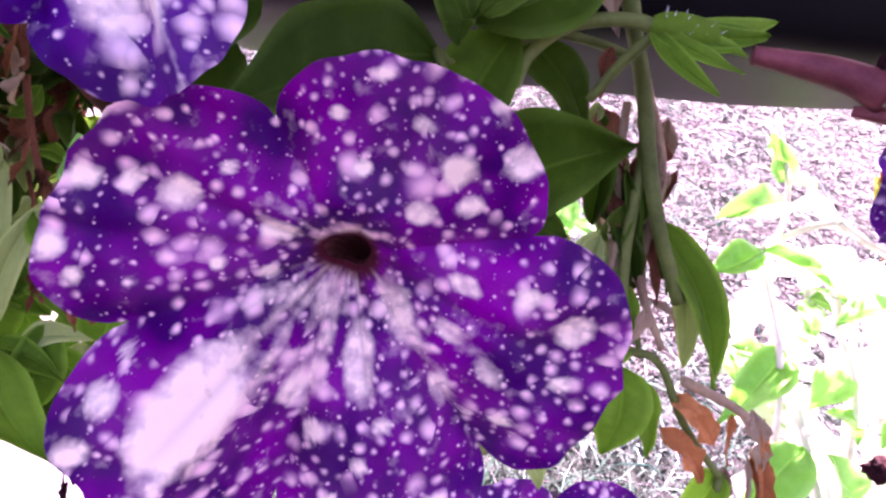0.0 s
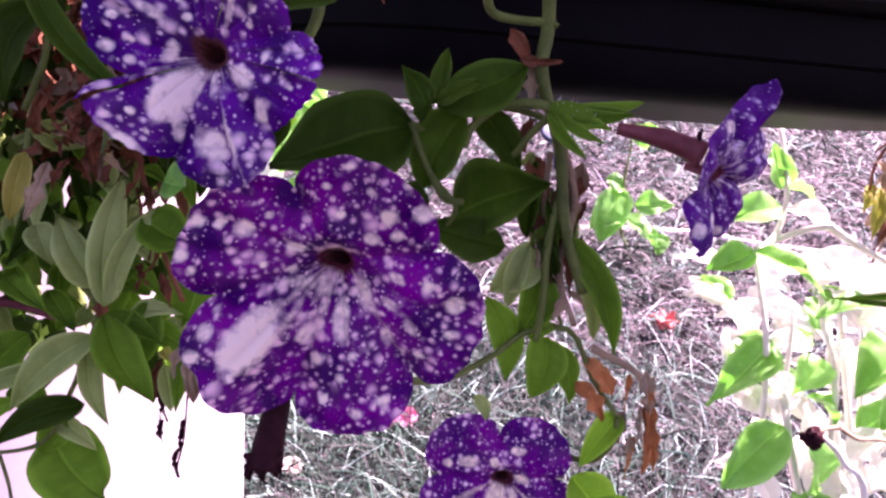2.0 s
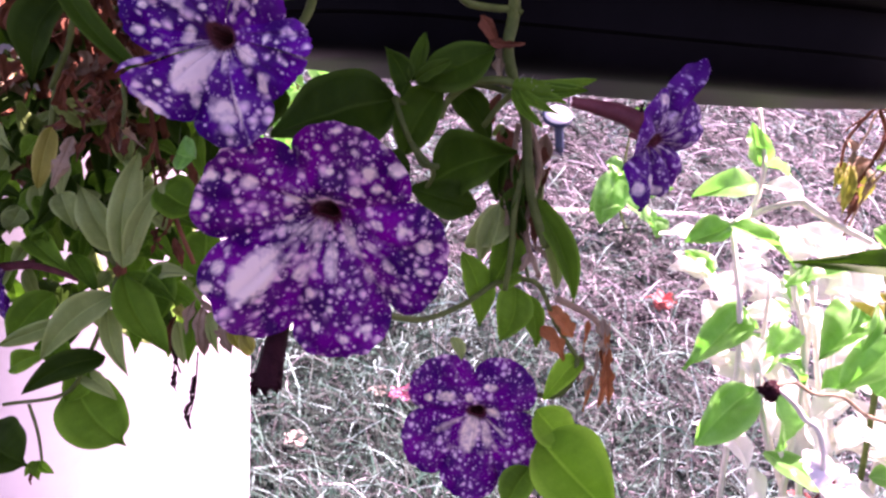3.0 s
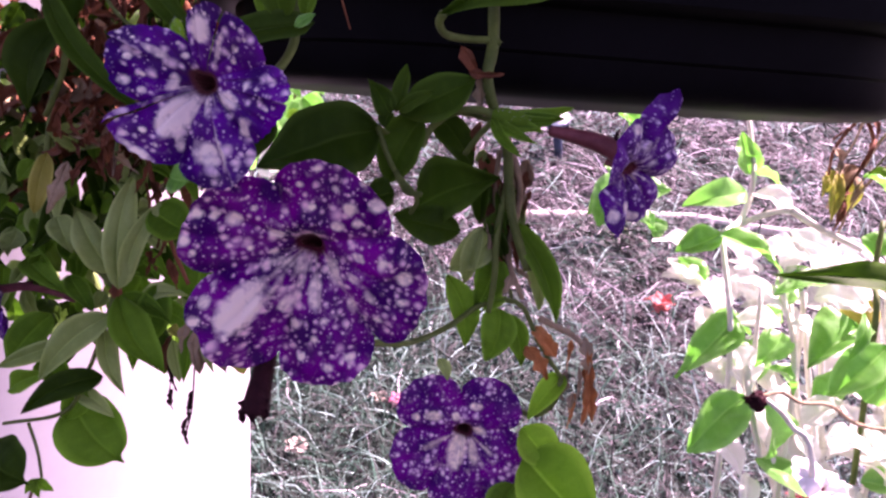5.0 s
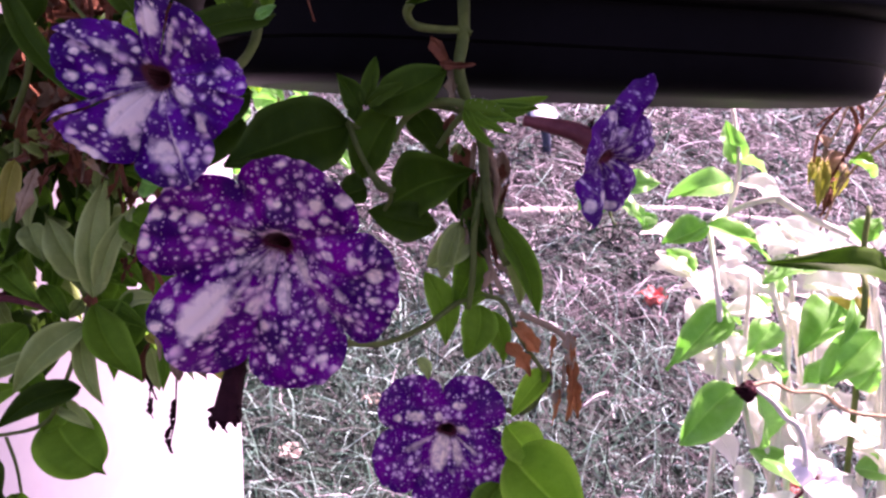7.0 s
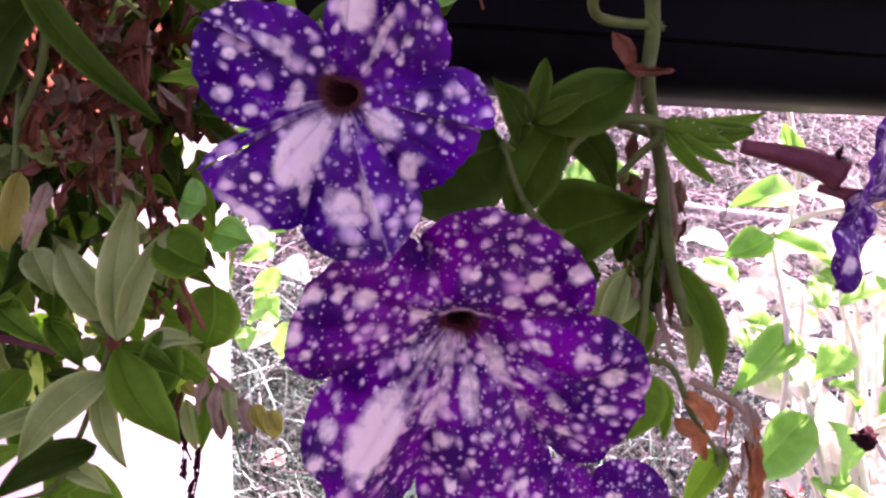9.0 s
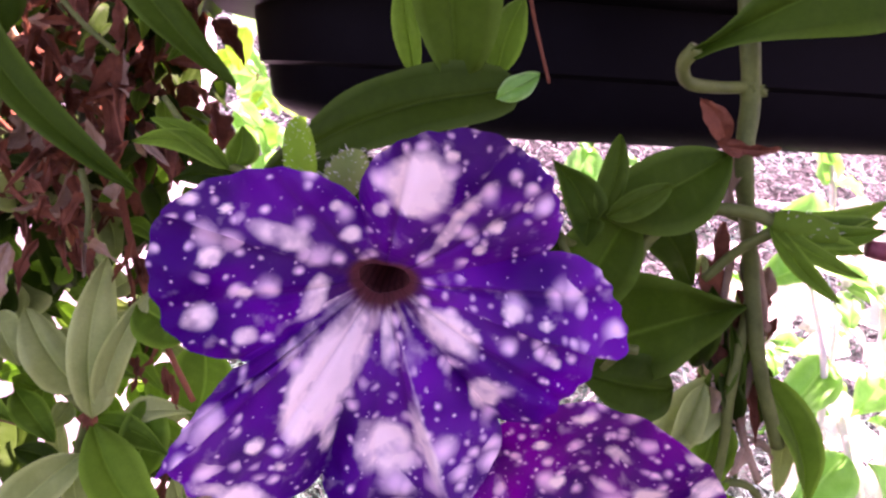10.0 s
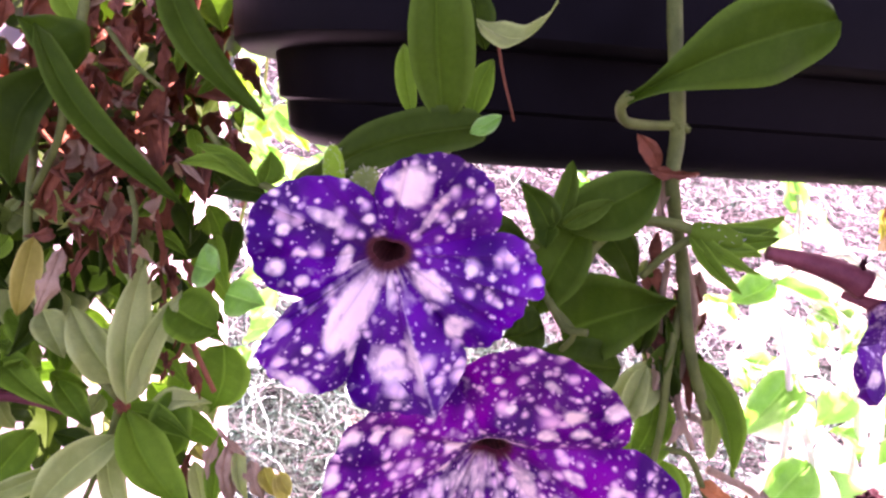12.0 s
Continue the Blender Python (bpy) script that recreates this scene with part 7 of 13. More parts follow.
leaf(bushy, (-0.1665, 0.3934, 0.9227), (-0.1620, 0.3890, 0.9062), 0.0050, (0.32, -0.89, 0.32), 0.2, M_DRY, 0.8, "oblong", name="dried_leaf", twist=1.39)
leaf(bushy, (-0.1650, 0.3892, 0.9072), (-0.1602, 0.3869, 0.8985), 0.0034, (0.38, -0.76, 0.53), 0.2, M_DRY, 0.8, "oblong", name="dried_leaf", twist=1.68)
leaf(bushy, (-0.1569, 0.3884, 0.9040), (-0.1580, 0.3839, 0.8874), 0.0059, (0.48, -0.75, 0.45), 0.2, M_DRY, 0.8, "oblong", name="dried_leaf", twist=0.27)
leaf(bushy, (-0.1507, 0.3828, 0.8833), (-0.1487, 0.3798, 0.8719), 0.0053, (0.29, -0.88, 0.38), 0.2, M_DRY, 0.8, "oblong", name="dried_leaf", twist=-0.97)
leaf(bushy, (-0.1560, 0.3892, 0.9071), (-0.1548, 0.3860, 0.8950), 0.0044, (0.40, -0.80, 0.44), 0.2, M_DRY, 0.8, "oblong", name="dried_leaf", twist=-0.2)
leaf(bushy, (-0.1635, 0.3835, 0.8859), (-0.1575, 0.3808, 0.8756), 0.0047, (0.43, -0.80, 0.43), 0.2, M_DRY, 0.8, "oblong", name="dried_leaf", twist=-0.4)
leaf(bushy, (-0.1612, 0.3936, 0.9236), (-0.1589, 0.3906, 0.9122), 0.0045, (0.50, -0.81, 0.29), 0.2, M_DRY, 0.8, "oblong", name="dried_leaf", twist=-1.08)
leaf(bushy, (-0.1452, 0.3886, 0.9048), (-0.1392, 0.3862, 0.8960), 0.0060, (0.23, -0.89, 0.38), 0.2, M_DRY, 0.8, "oblong", name="dried_leaf", twist=-1.97)
leaf(bushy, (-0.1480, 0.3821, 0.8805), (-0.1451, 0.3784, 0.8667), 0.0042, (0.34, -0.74, 0.58), 0.2, M_DRY, 0.8, "oblong", name="dried_leaf", twist=-0.8)

leaf(bushy, (-0.2255, 0.3675, 0.7486), (-0.2311, 0.3635, 0.7405), 0.0052, (0.30, -0.80, 0.50), 0.15, M_LEAF, 0.3, "ovate")
leaf(bushy, (-0.2249, 0.3675, 0.7486), (-0.214, 0.3635, 0.7439), 0.0056, (0.30, -0.80, 0.50), 0.15, M_LEAF_FRESH, 0.3, "ovate")
leaf(bushy, (-0.2251, 0.3675, 0.7493), (-0.2228, 0.3635, 0.7385), 0.0060, (0.30, -0.80, 0.50), 0.15, M_LEAF, 0.3, "ovate")
leaf(bushy, (-0.2253, 0.3675, 0.7479), (-0.2276, 0.3635, 0.7355), 0.0040, (0.30, -0.80, 0.50), 0.15, M_DRY, 0.3, "oblong", name="dried_leaf")
leaf(bushy, (-0.1314, 0.372, 0.8503), (-0.1292, 0.367, 0.822), 0.0075, (0.25, -0.84, 0.48), 0.14, M_DRY_TAN, 0.45, "ovate", name="dried_leaf")
leaf(bushy, (-0.1272, 0.372, 0.8473), (-0.1211, 0.367, 0.8232), 0.0070, (0.25, -0.84, 0.48), 0.14, M_LEAF_PALE, 0.45, "ovate")
leaf(bushy, (-0.1353, 0.372, 0.8533), (-0.1395, 0.367, 0.8286), 0.0060, (0.25, -0.84, 0.48), 0.14, M_DRY_TAN, 0.45, "ovate", name="dried_leaf")
leaf(bushy, (-0.1211, 0.372, 0.8411), (-0.1154, 0.367, 0.8253), 0.0090, (0.25, -0.84, 0.48), 0.14, M_DRY_TAN, 0.45, "ovate", name="dried_leaf")
leaf(bushy, (-0.1155, 0.372, 0.8382), (-0.1086, 0.367, 0.8268), 0.0080, (0.25, -0.84, 0.48), 0.14, M_LEAF_YELLOW, 0.45, "ovate")
leaf(bushy, (-0.1087, 0.372, 0.836), (-0.103, 0.367, 0.8278), 0.0070, (0.25, -0.84, 0.48), 0.14, M_LEAF_YELLOW, 0.45, "ovate")
leaf(bushy, (-0.1463, 0.372, 0.8477), (-0.1379, 0.367, 0.842), 0.0060, (0.25, -0.84, 0.48), 0.14, M_LEAF_YELLOW, 0.45, "ovate")
leaf(bushy, (-0.1367, 0.372, 0.8581), (-0.1225, 0.367, 0.8463), 0.0050, (0.25, -0.84, 0.48), 0.14, M_DRY_TAN, 0.45, "ovate", name="dried_leaf")
leaf(bushy, (-0.1432, 0.4000, 0.9367), (-0.1348, 0.3850, 0.9153), 0.0085, (0.25, -0.93, 0.25), 0.1, M_LEAF, 0.35, "oblong")
leaf(bushy, (-0.1394, 0.4200, 0.9390), (-0.1384, 0.4000, 0.9185), 0.0100, (0.25, -0.93, 0.25), 0.1, M_LEAF_DARK, 0.35, "oblong")
leaf(bushy, (-0.1480, 0.4000, 0.9320), (-0.1453, 0.4000, 0.9048), 0.0060, (0.25, -0.93, 0.25), 0.1, M_DRY, 0.35, "oblong", name="dried_leaf")

# ---- the foliage behind it, at the planter's far corner ----
backing = thing("petunia_plant", (-0.18, 0.47, 1.12), "dense shaded petunia foliage at the planter's far corner", "plant")
leaf(backing, (-0.3567, 0.5255, 0.8984), (-0.3730, 0.5340, 0.8759), 0.0124, (0.39, -0.80, 0.47), -0.01, M_LEAF_PALE, 0.25, "ovate", twist=0.12)
leaf(backing, (-0.2867, 0.4914, 0.8612), (-0.3072, 0.4964, 0.8510), 0.0142, (0.57, -0.75, 0.34), 0.14, M_LEAF, 0.25, "ovate", twist=0.17)
leaf(backing, (-0.2959, 0.5056, 0.8106), (-0.3155, 0.5085, 0.7896), 0.0155, (0.26, -0.78, 0.57), 0.05, M_LEAF, 0.25, "ovate", twist=-0.19)
leaf(backing, (-0.2491, 0.4329, 0.8933), (-0.2688, 0.4293, 0.8769), 0.0122, (0.54, -0.67, 0.50), 0.21, M_LEAF, 0.25, "ovate", twist=0.48)
leaf(backing, (-0.2541, 0.4507, 0.8668), (-0.2345, 0.4493, 0.8582), 0.0132, (0.51, -0.75, 0.42), 0.19, M_LEAF, 0.25, "ovate", twist=0.32)
leaf(backing, (-0.2203, 0.4419, 0.8678), (-0.2471, 0.4536, 0.8472), 0.0131, (0.38, -0.79, 0.49), 0.13, M_LEAF, 0.25, "ovate", twist=-0.07)
leaf(backing, (-0.2853, 0.4809, 0.8440), (-0.2660, 0.4791, 0.8247), 0.0099, (0.58, -0.71, 0.39), 0.09, M_LEAF_PALE, 0.25, "ovate", twist=0.12)
leaf(backing, (-0.2445, 0.4383, 0.9393), (-0.2687, 0.4393, 0.9246), 0.0073, (0.38, -0.83, 0.41), 0.01, M_LEAF_PALE, 0.25, "ovate", twist=-0.15)
leaf(backing, (-0.3165, 0.4568, 0.8184), (-0.3324, 0.4669, 0.7920), 0.0122, (0.66, -0.65, 0.38), 0.04, M_LEAF_PALE, 0.25, "ovate", twist=-0.26)
leaf(backing, (-0.2175, 0.4166, 0.9073), (-0.2409, 0.4238, 0.8811), 0.0109, (0.25, -0.91, 0.33), 0.04, M_LEAF_DARK, 0.25, "ovate", twist=-0.39)
leaf(backing, (-0.3147, 0.4621, 0.8776), (-0.3252, 0.4478, 0.8641), 0.0092, (0.53, -0.71, 0.46), -0.01, M_LEAF_PALE, 0.25, "ovate", twist=0.28)
leaf(backing, (-0.2015, 0.4273, 0.9380), (-0.1985, 0.4093, 0.9106), 0.0122, (0.28, -0.91, 0.30), 0.05, M_LEAF_DARK, 0.25, "ovate", twist=-0.18)
leaf(backing, (-0.2480, 0.4113, 0.8742), (-0.2327, 0.4071, 0.8662), 0.0077, (0.47, -0.73, 0.50), 0.17, M_LEAF, 0.25, "ovate", twist=0.26)
leaf(backing, (-0.2918, 0.4903, 0.9102), (-0.3107, 0.4845, 0.8876), 0.0119, (0.53, -0.72, 0.44), -0.06, M_LEAF_DARK, 0.25, "ovate", twist=-0.21)
leaf(backing, (-0.2672, 0.4396, 0.8535), (-0.2688, 0.4253, 0.8441), 0.0084, (0.28, -0.80, 0.52), 0.14, M_LEAF_PALE, 0.25, "ovate", twist=0.06)
leaf(backing, (-0.2146, 0.4182, 0.8513), (-0.2193, 0.4105, 0.8366), 0.0117, (0.47, -0.66, 0.59), 0.15, M_LEAF, 0.25, "ovate", twist=0.24)
leaf(backing, (-0.3328, 0.4839, 0.8666), (-0.3376, 0.4617, 0.8461), 0.0111, (0.42, -0.71, 0.56), 0.11, M_LEAF, 0.25, "ovate", twist=0.03)
leaf(backing, (-0.2338, 0.5129, 0.8467), (-0.2256, 0.5156, 0.8280), 0.0128, (0.38, -0.72, 0.58), -0.0, M_LEAF, 0.25, "ovate", twist=0.57)
leaf(backing, (-0.3130, 0.4440, 0.8237), (-0.3244, 0.4366, 0.7983), 0.0099, (0.38, -0.70, 0.60), 0.19, M_LEAF_PALE, 0.25, "ovate", twist=0.44)
leaf(backing, (-0.2928, 0.4167, 0.8642), (-0.3147, 0.4249, 0.8493), 0.0112, (0.62, -0.66, 0.43), 0.2, M_LEAF, 0.25, "ovate", twist=-0.42)
leaf(backing, (-0.1973, 0.4941, 0.8213), (-0.1890, 0.4780, 0.7986), 0.0091, (0.15, -0.87, 0.47), 0.21, M_LEAF, 0.25, "ovate", twist=0.42)
leaf(backing, (-0.2963, 0.5038, 0.9259), (-0.3123, 0.5148, 0.9055), 0.0090, (0.36, -0.90, 0.24), -0.08, M_LEAF_PALE, 0.25, "ovate", twist=0.13)
leaf(backing, (-0.2724, 0.4617, 0.8605), (-0.2441, 0.4401, 0.8422), 0.0099, (0.29, -0.79, 0.54), 0.23, M_LEAF, 0.25, "ovate", twist=0.27)
leaf(backing, (-0.2932, 0.4995, 0.8292), (-0.2835, 0.5096, 0.8058), 0.0154, (0.25, -0.76, 0.60), 0.22, M_LEAF, 0.25, "ovate", twist=0.16)
leaf(backing, (-0.2492, 0.4526, 0.8768), (-0.2426, 0.4540, 0.8495), 0.0135, (0.48, -0.70, 0.52), 0.21, M_LEAF, 0.25, "ovate", twist=-0.06)
leaf(backing, (-0.1804, 0.4842, 0.8742), (-0.1756, 0.4672, 0.8482), 0.0119, (0.41, -0.76, 0.50), 0.11, M_LEAF, 0.25, "ovate", twist=0.32)
leaf(backing, (-0.2577, 0.5111, 0.8932), (-0.2601, 0.5216, 0.8682), 0.0114, (0.52, -0.69, 0.50), 0.0, M_LEAF_PALE, 0.25, "ovate", twist=0.01)
leaf(backing, (-0.3110, 0.4964, 0.8757), (-0.2984, 0.5099, 0.8564), 0.0104, (0.47, -0.69, 0.55), 0.05, M_LEAF, 0.25, "ovate", twist=0.06)
leaf(backing, (-0.2674, 0.4339, 0.9260), (-0.2564, 0.4271, 0.9072), 0.0124, (0.34, -0.90, 0.27), 0.23, M_LEAF_DARK, 0.25, "ovate", twist=0.2)
leaf(backing, (-0.2289, 0.4836, 0.7997), (-0.2071, 0.4805, 0.7751), 0.0135, (0.16, -0.85, 0.51), -0.02, M_LEAF_PALE, 0.25, "ovate", twist=0.03)
leaf(backing, (-0.2359, 0.4917, 0.9014), (-0.2385, 0.5043, 0.8809), 0.0102, (0.34, -0.85, 0.41), 0.06, M_LEAF_DARK, 0.25, "ovate", twist=-0.36)
leaf(backing, (-0.2449, 0.4834, 0.9300), (-0.2517, 0.4595, 0.9154), 0.0131, (0.48, -0.76, 0.43), 0.09, M_LEAF, 0.25, "ovate", twist=0.38)
leaf(backing, (-0.1995, 0.4891, 0.8624), (-0.2261, 0.5043, 0.8488), 0.0114, (0.17, -0.87, 0.46), 0.18, M_LEAF_PALE, 0.25, "ovate", twist=0.48)
leaf(backing, (-0.2328, 0.5072, 0.9246), (-0.2520, 0.4947, 0.9131), 0.0091, (0.43, -0.84, 0.33), 0.16, M_LEAF_PALE, 0.25, "ovate", twist=-0.04)
leaf(backing, (-0.1762, 0.4557, 0.8631), (-0.1488, 0.4368, 0.8562), 0.0080, (0.13, -0.84, 0.53), 0.08, M_LEAF_PALE, 0.25, "ovate", twist=-0.06)
leaf(backing, (-0.3383, 0.5172, 0.8649), (-0.3486, 0.5279, 0.8358), 0.0156, (0.43, -0.74, 0.51), 0.1, M_LEAF, 0.25, "ovate", twist=0.15)
leaf(backing, (-0.3033, 0.4452, 0.8598), (-0.2774, 0.4294, 0.8552), 0.0093, (0.45, -0.68, 0.59), 0.1, M_LEAF, 0.25, "ovate", twist=-0.08)
leaf(backing, (-0.2714, 0.4184, 0.9324), (-0.2477, 0.4021, 0.9190), 0.0091, (0.65, -0.73, 0.20), 0.15, M_LEAF_PALE, 0.25, "ovate", twist=0.45)
leaf(backing, (-0.2229, 0.5163, 0.8916), (-0.2192, 0.4994, 0.8631), 0.0156, (0.44, -0.76, 0.47), -0.01, M_LEAF_DARK, 0.25, "ovate", twist=0.25)
leaf(backing, (-0.3400, 0.4883, 0.9088), (-0.3192, 0.4802, 0.9015), 0.0086, (0.47, -0.84, 0.26), 0.16, M_LEAF_PALE, 0.25, "ovate", twist=-0.19)
leaf(backing, (-0.2633, 0.5039, 0.8341), (-0.2445, 0.4929, 0.8036), 0.0136, (0.39, -0.79, 0.47), -0.07, M_LEAF_PALE, 0.25, "ovate", twist=-0.26)
leaf(backing, (-0.1592, 0.4400, 0.9128), (-0.1640, 0.4429, 0.8857), 0.0077, (0.38, -0.76, 0.52), 0.23, M_LEAF_PALE, 0.25, "ovate", twist=0.47)
leaf(backing, (-0.2994, 0.5078, 0.8332), (-0.2921, 0.4828, 0.8179), 0.0090, (0.42, -0.79, 0.44), 0.12, M_LEAF_PALE, 0.25, "ovate", twist=0.22)
leaf(backing, (-0.2506, 0.4134, 0.8192), (-0.2328, 0.4062, 0.7998), 0.0105, (0.41, -0.69, 0.60), 0.16, M_LEAF, 0.25, "ovate", twist=0.18)
leaf(backing, (-0.1634, 0.4623, 0.8870), (-0.1616, 0.4451, 0.8712), 0.0125, (0.41, -0.79, 0.45), 0.04, M_LEAF_DARK, 0.25, "ovate", twist=0.33)
leaf(backing, (-0.2114, 0.4093, 0.8836), (-0.2028, 0.3928, 0.8683), 0.0085, (0.33, -0.84, 0.44), -0.04, M_LEAF, 0.25, "ovate", twist=0.15)
leaf(backing, (-0.1578, 0.4413, 0.9315), (-0.1739, 0.4352, 0.9121), 0.0125, (0.46, -0.81, 0.37), 0.19, M_LEAF_DARK, 0.25, "ovate", twist=-0.57)
leaf(backing, (-0.1892, 0.4568, 0.8060), (-0.1866, 0.4603, 0.7755), 0.0093, (0.12, -0.81, 0.58), -0.04, M_LEAF, 0.25, "ovate", twist=-0.07)
leaf(backing, (-0.2897, 0.5015, 0.9193), (-0.2904, 0.5023, 0.8987), 0.0127, (0.35, -0.82, 0.45), 0.15, M_LEAF_PALE, 0.25, "ovate", twist=0.23)
leaf(backing, (-0.2612, 0.4788, 0.9305), (-0.2658, 0.4698, 0.9054), 0.0090, (0.28, -0.90, 0.32), 0.03, M_LEAF, 0.25, "ovate", twist=0.16)
leaf(backing, (-0.1993, 0.4076, 0.8512), (-0.2058, 0.3974, 0.8432), 0.0100, (0.22, -0.81, 0.54), 0.1, M_LEAF_PALE, 0.25, "ovate", twist=0.22)
leaf(backing, (-0.1643, 0.4200, 0.9079), (-0.1674, 0.3985, 0.8900), 0.0108, (0.51, -0.76, 0.41), 0.12, M_LEAF_DARK, 0.25, "ovate", twist=-0.54)
leaf(backing, (-0.2859, 0.4477, 0.8465), (-0.2814, 0.4415, 0.8212), 0.0107, (0.39, -0.68, 0.62), -0.03, M_LEAF, 0.25, "ovate", twist=0.43)
leaf(backing, (-0.1535, 0.4205, 0.8451), (-0.1746, 0.4150, 0.8366), 0.0092, (0.14, -0.85, 0.51), 0.21, M_LEAF_PALE, 0.25, "ovate", twist=-0.2)
leaf(backing, (-0.3435, 0.5114, 0.8617), (-0.3284, 0.5031, 0.8291), 0.0159, (0.63, -0.73, 0.27), -0.03, M_LEAF_DARK, 0.25, "ovate", twist=0.3)
leaf(backing, (-0.2338, 0.4343, 0.9281), (-0.2349, 0.4180, 0.9112), 0.0126, (0.55, -0.77, 0.32), 0.05, M_LEAF_DARK, 0.25, "ovate", twist=0.28)
leaf(backing, (-0.2863, 0.4338, 0.8914), (-0.2621, 0.4338, 0.8849), 0.0103, (0.30, -0.87, 0.38), 0.03, M_LEAF_DARK, 0.25, "ovate", twist=-0.36)
leaf(backing, (-0.1992, 0.4768, 0.8245), (-0.1924, 0.4813, 0.8020), 0.0154, (0.31, -0.81, 0.50), -0.09, M_LEAF, 0.25, "ovate", twist=0.47)
leaf(backing, (-0.2290, 0.4646, 0.8337), (-0.2141, 0.4684, 0.8285), 0.0119, (0.40, -0.84, 0.37), 0.23, M_LEAF_PALE, 0.25, "ovate", twist=-0.19)
leaf(backing, (-0.1949, 0.4846, 0.9375), (-0.2080, 0.4746, 0.9261), 0.0114, (0.22, -0.83, 0.52), 0.11, M_LEAF_DARK, 0.25, "ovate", twist=0.49)
leaf(backing, (-0.1774, 0.4261, 0.9016), (-0.1838, 0.4120, 0.8985), 0.0118, (0.34, -0.84, 0.42), 0.21, M_LEAF_PALE, 0.25, "ovate", twist=-0.55)
leaf(backing, (-0.2179, 0.4964, 0.7908), (-0.2136, 0.5056, 0.7656), 0.0131, (0.16, -0.83, 0.53), 0.2, M_LEAF, 0.25, "ovate", twist=-0.6)
leaf(backing, (-0.1572, 0.4367, 0.9359), (-0.1639, 0.4395, 0.9043), 0.0090, (0.48, -0.78, 0.41), -0.01, M_LEAF, 0.25, "ovate", twist=-0.19)
leaf(backing, (-0.2039, 0.5171, 0.9047), (-0.2156, 0.5001, 0.8938), 0.0086, (0.37, -0.89, 0.25), -0.09, M_LEAF_DARK, 0.25, "ovate", twist=-0.2)
leaf(backing, (-0.2475, 0.4659, 0.8840), (-0.2428, 0.4588, 0.8506), 0.0119, (0.36, -0.76, 0.54), 0.25, M_LEAF_DARK, 0.25, "ovate", twist=0.04)
leaf(backing, (-0.1954, 0.5082, 0.8647), (-0.1776, 0.4842, 0.8557), 0.0157, (0.28, -0.82, 0.49), -0.06, M_LEAF_PALE, 0.25, "ovate", twist=-0.54)
leaf(backing, (-0.2472, 0.4199, 0.9318), (-0.2654, 0.4264, 0.9048), 0.0089, (0.59, -0.70, 0.39), -0.07, M_LEAF_DARK, 0.25, "ovate", twist=0.51)
leaf(backing, (-0.2492, 0.5078, 0.8559), (-0.2309, 0.5108, 0.8365), 0.0128, (0.46, -0.83, 0.31), 0.04, M_LEAF, 0.25, "ovate", twist=0.25)
leaf(backing, (-0.2294, 0.4466, 0.9371), (-0.2333, 0.4528, 0.9169), 0.0112, (0.21, -0.85, 0.48), 0.17, M_LEAF, 0.25, "ovate", twist=0.24)
leaf(backing, (-0.2231, 0.4443, 0.8195), (-0.2106, 0.4267, 0.8029), 0.0102, (0.31, -0.70, 0.64), 0.04, M_LEAF_PALE, 0.25, "ovate", twist=0.43)
leaf(backing, (-0.2625, 0.4598, 0.8450), (-0.2698, 0.4425, 0.8195), 0.0137, (0.51, -0.65, 0.57), 0.23, M_LEAF, 0.25, "ovate", twist=0.09)
leaf(backing, (-0.3000, 0.4966, 0.8356), (-0.3265, 0.5017, 0.8148), 0.0145, (0.38, -0.69, 0.62), 0.09, M_LEAF_PALE, 0.25, "ovate", twist=0.02)
leaf(backing, (-0.2530, 0.5225, 0.9111), (-0.2431, 0.5271, 0.8937), 0.0099, (0.46, -0.75, 0.48), 0.05, M_LEAF, 0.25, "ovate", twist=0.32)
leaf(backing, (-0.2311, 0.4733, 0.8940), (-0.2375, 0.4567, 0.8920), 0.0090, (0.25, -0.81, 0.52), 0.22, M_LEAF_DARK, 0.25, "ovate", twist=-0.04)
leaf(backing, (-0.2387, 0.4523, 0.8517), (-0.2254, 0.4472, 0.8420), 0.0113, (0.34, -0.72, 0.61), -0.07, M_LEAF_PALE, 0.25, "ovate", twist=0.19)
leaf(backing, (-0.2393, 0.4944, 0.8915), (-0.2171, 0.4708, 0.8668), 0.0134, (0.57, -0.76, 0.31), 0.1, M_LEAF_DARK, 0.25, "ovate", twist=0.36)
leaf(backing, (-0.3206, 0.5295, 0.9092), (-0.3372, 0.5388, 0.8734), 0.0140, (0.47, -0.82, 0.32), -0.05, M_LEAF_PALE, 0.25, "ovate", twist=-0.1)
leaf(backing, (-0.1675, 0.4455, 0.9253), (-0.1506, 0.4327, 0.9131), 0.0087, (0.31, -0.89, 0.32), -0.07, M_LEAF, 0.25, "ovate", twist=0.05)
leaf(backing, (-0.1888, 0.4259, 0.9130), (-0.1956, 0.4335, 0.8779), 0.0093, (0.45, -0.84, 0.30), -0.09, M_LEAF_DARK, 0.25, "ovate", twist=-0.02)
leaf(backing, (-0.3382, 0.4889, 0.8747), (-0.3530, 0.4847, 0.8495), 0.0134, (0.40, -0.79, 0.46), 0.03, M_LEAF_PALE, 0.25, "ovate", twist=-0.34)
leaf(backing, (-0.1533, 0.4214, 0.8584), (-0.1494, 0.4200, 0.8312), 0.0124, (0.10, -0.85, 0.51), 0.15, M_LEAF_PALE, 0.25, "ovate", twist=0.39)
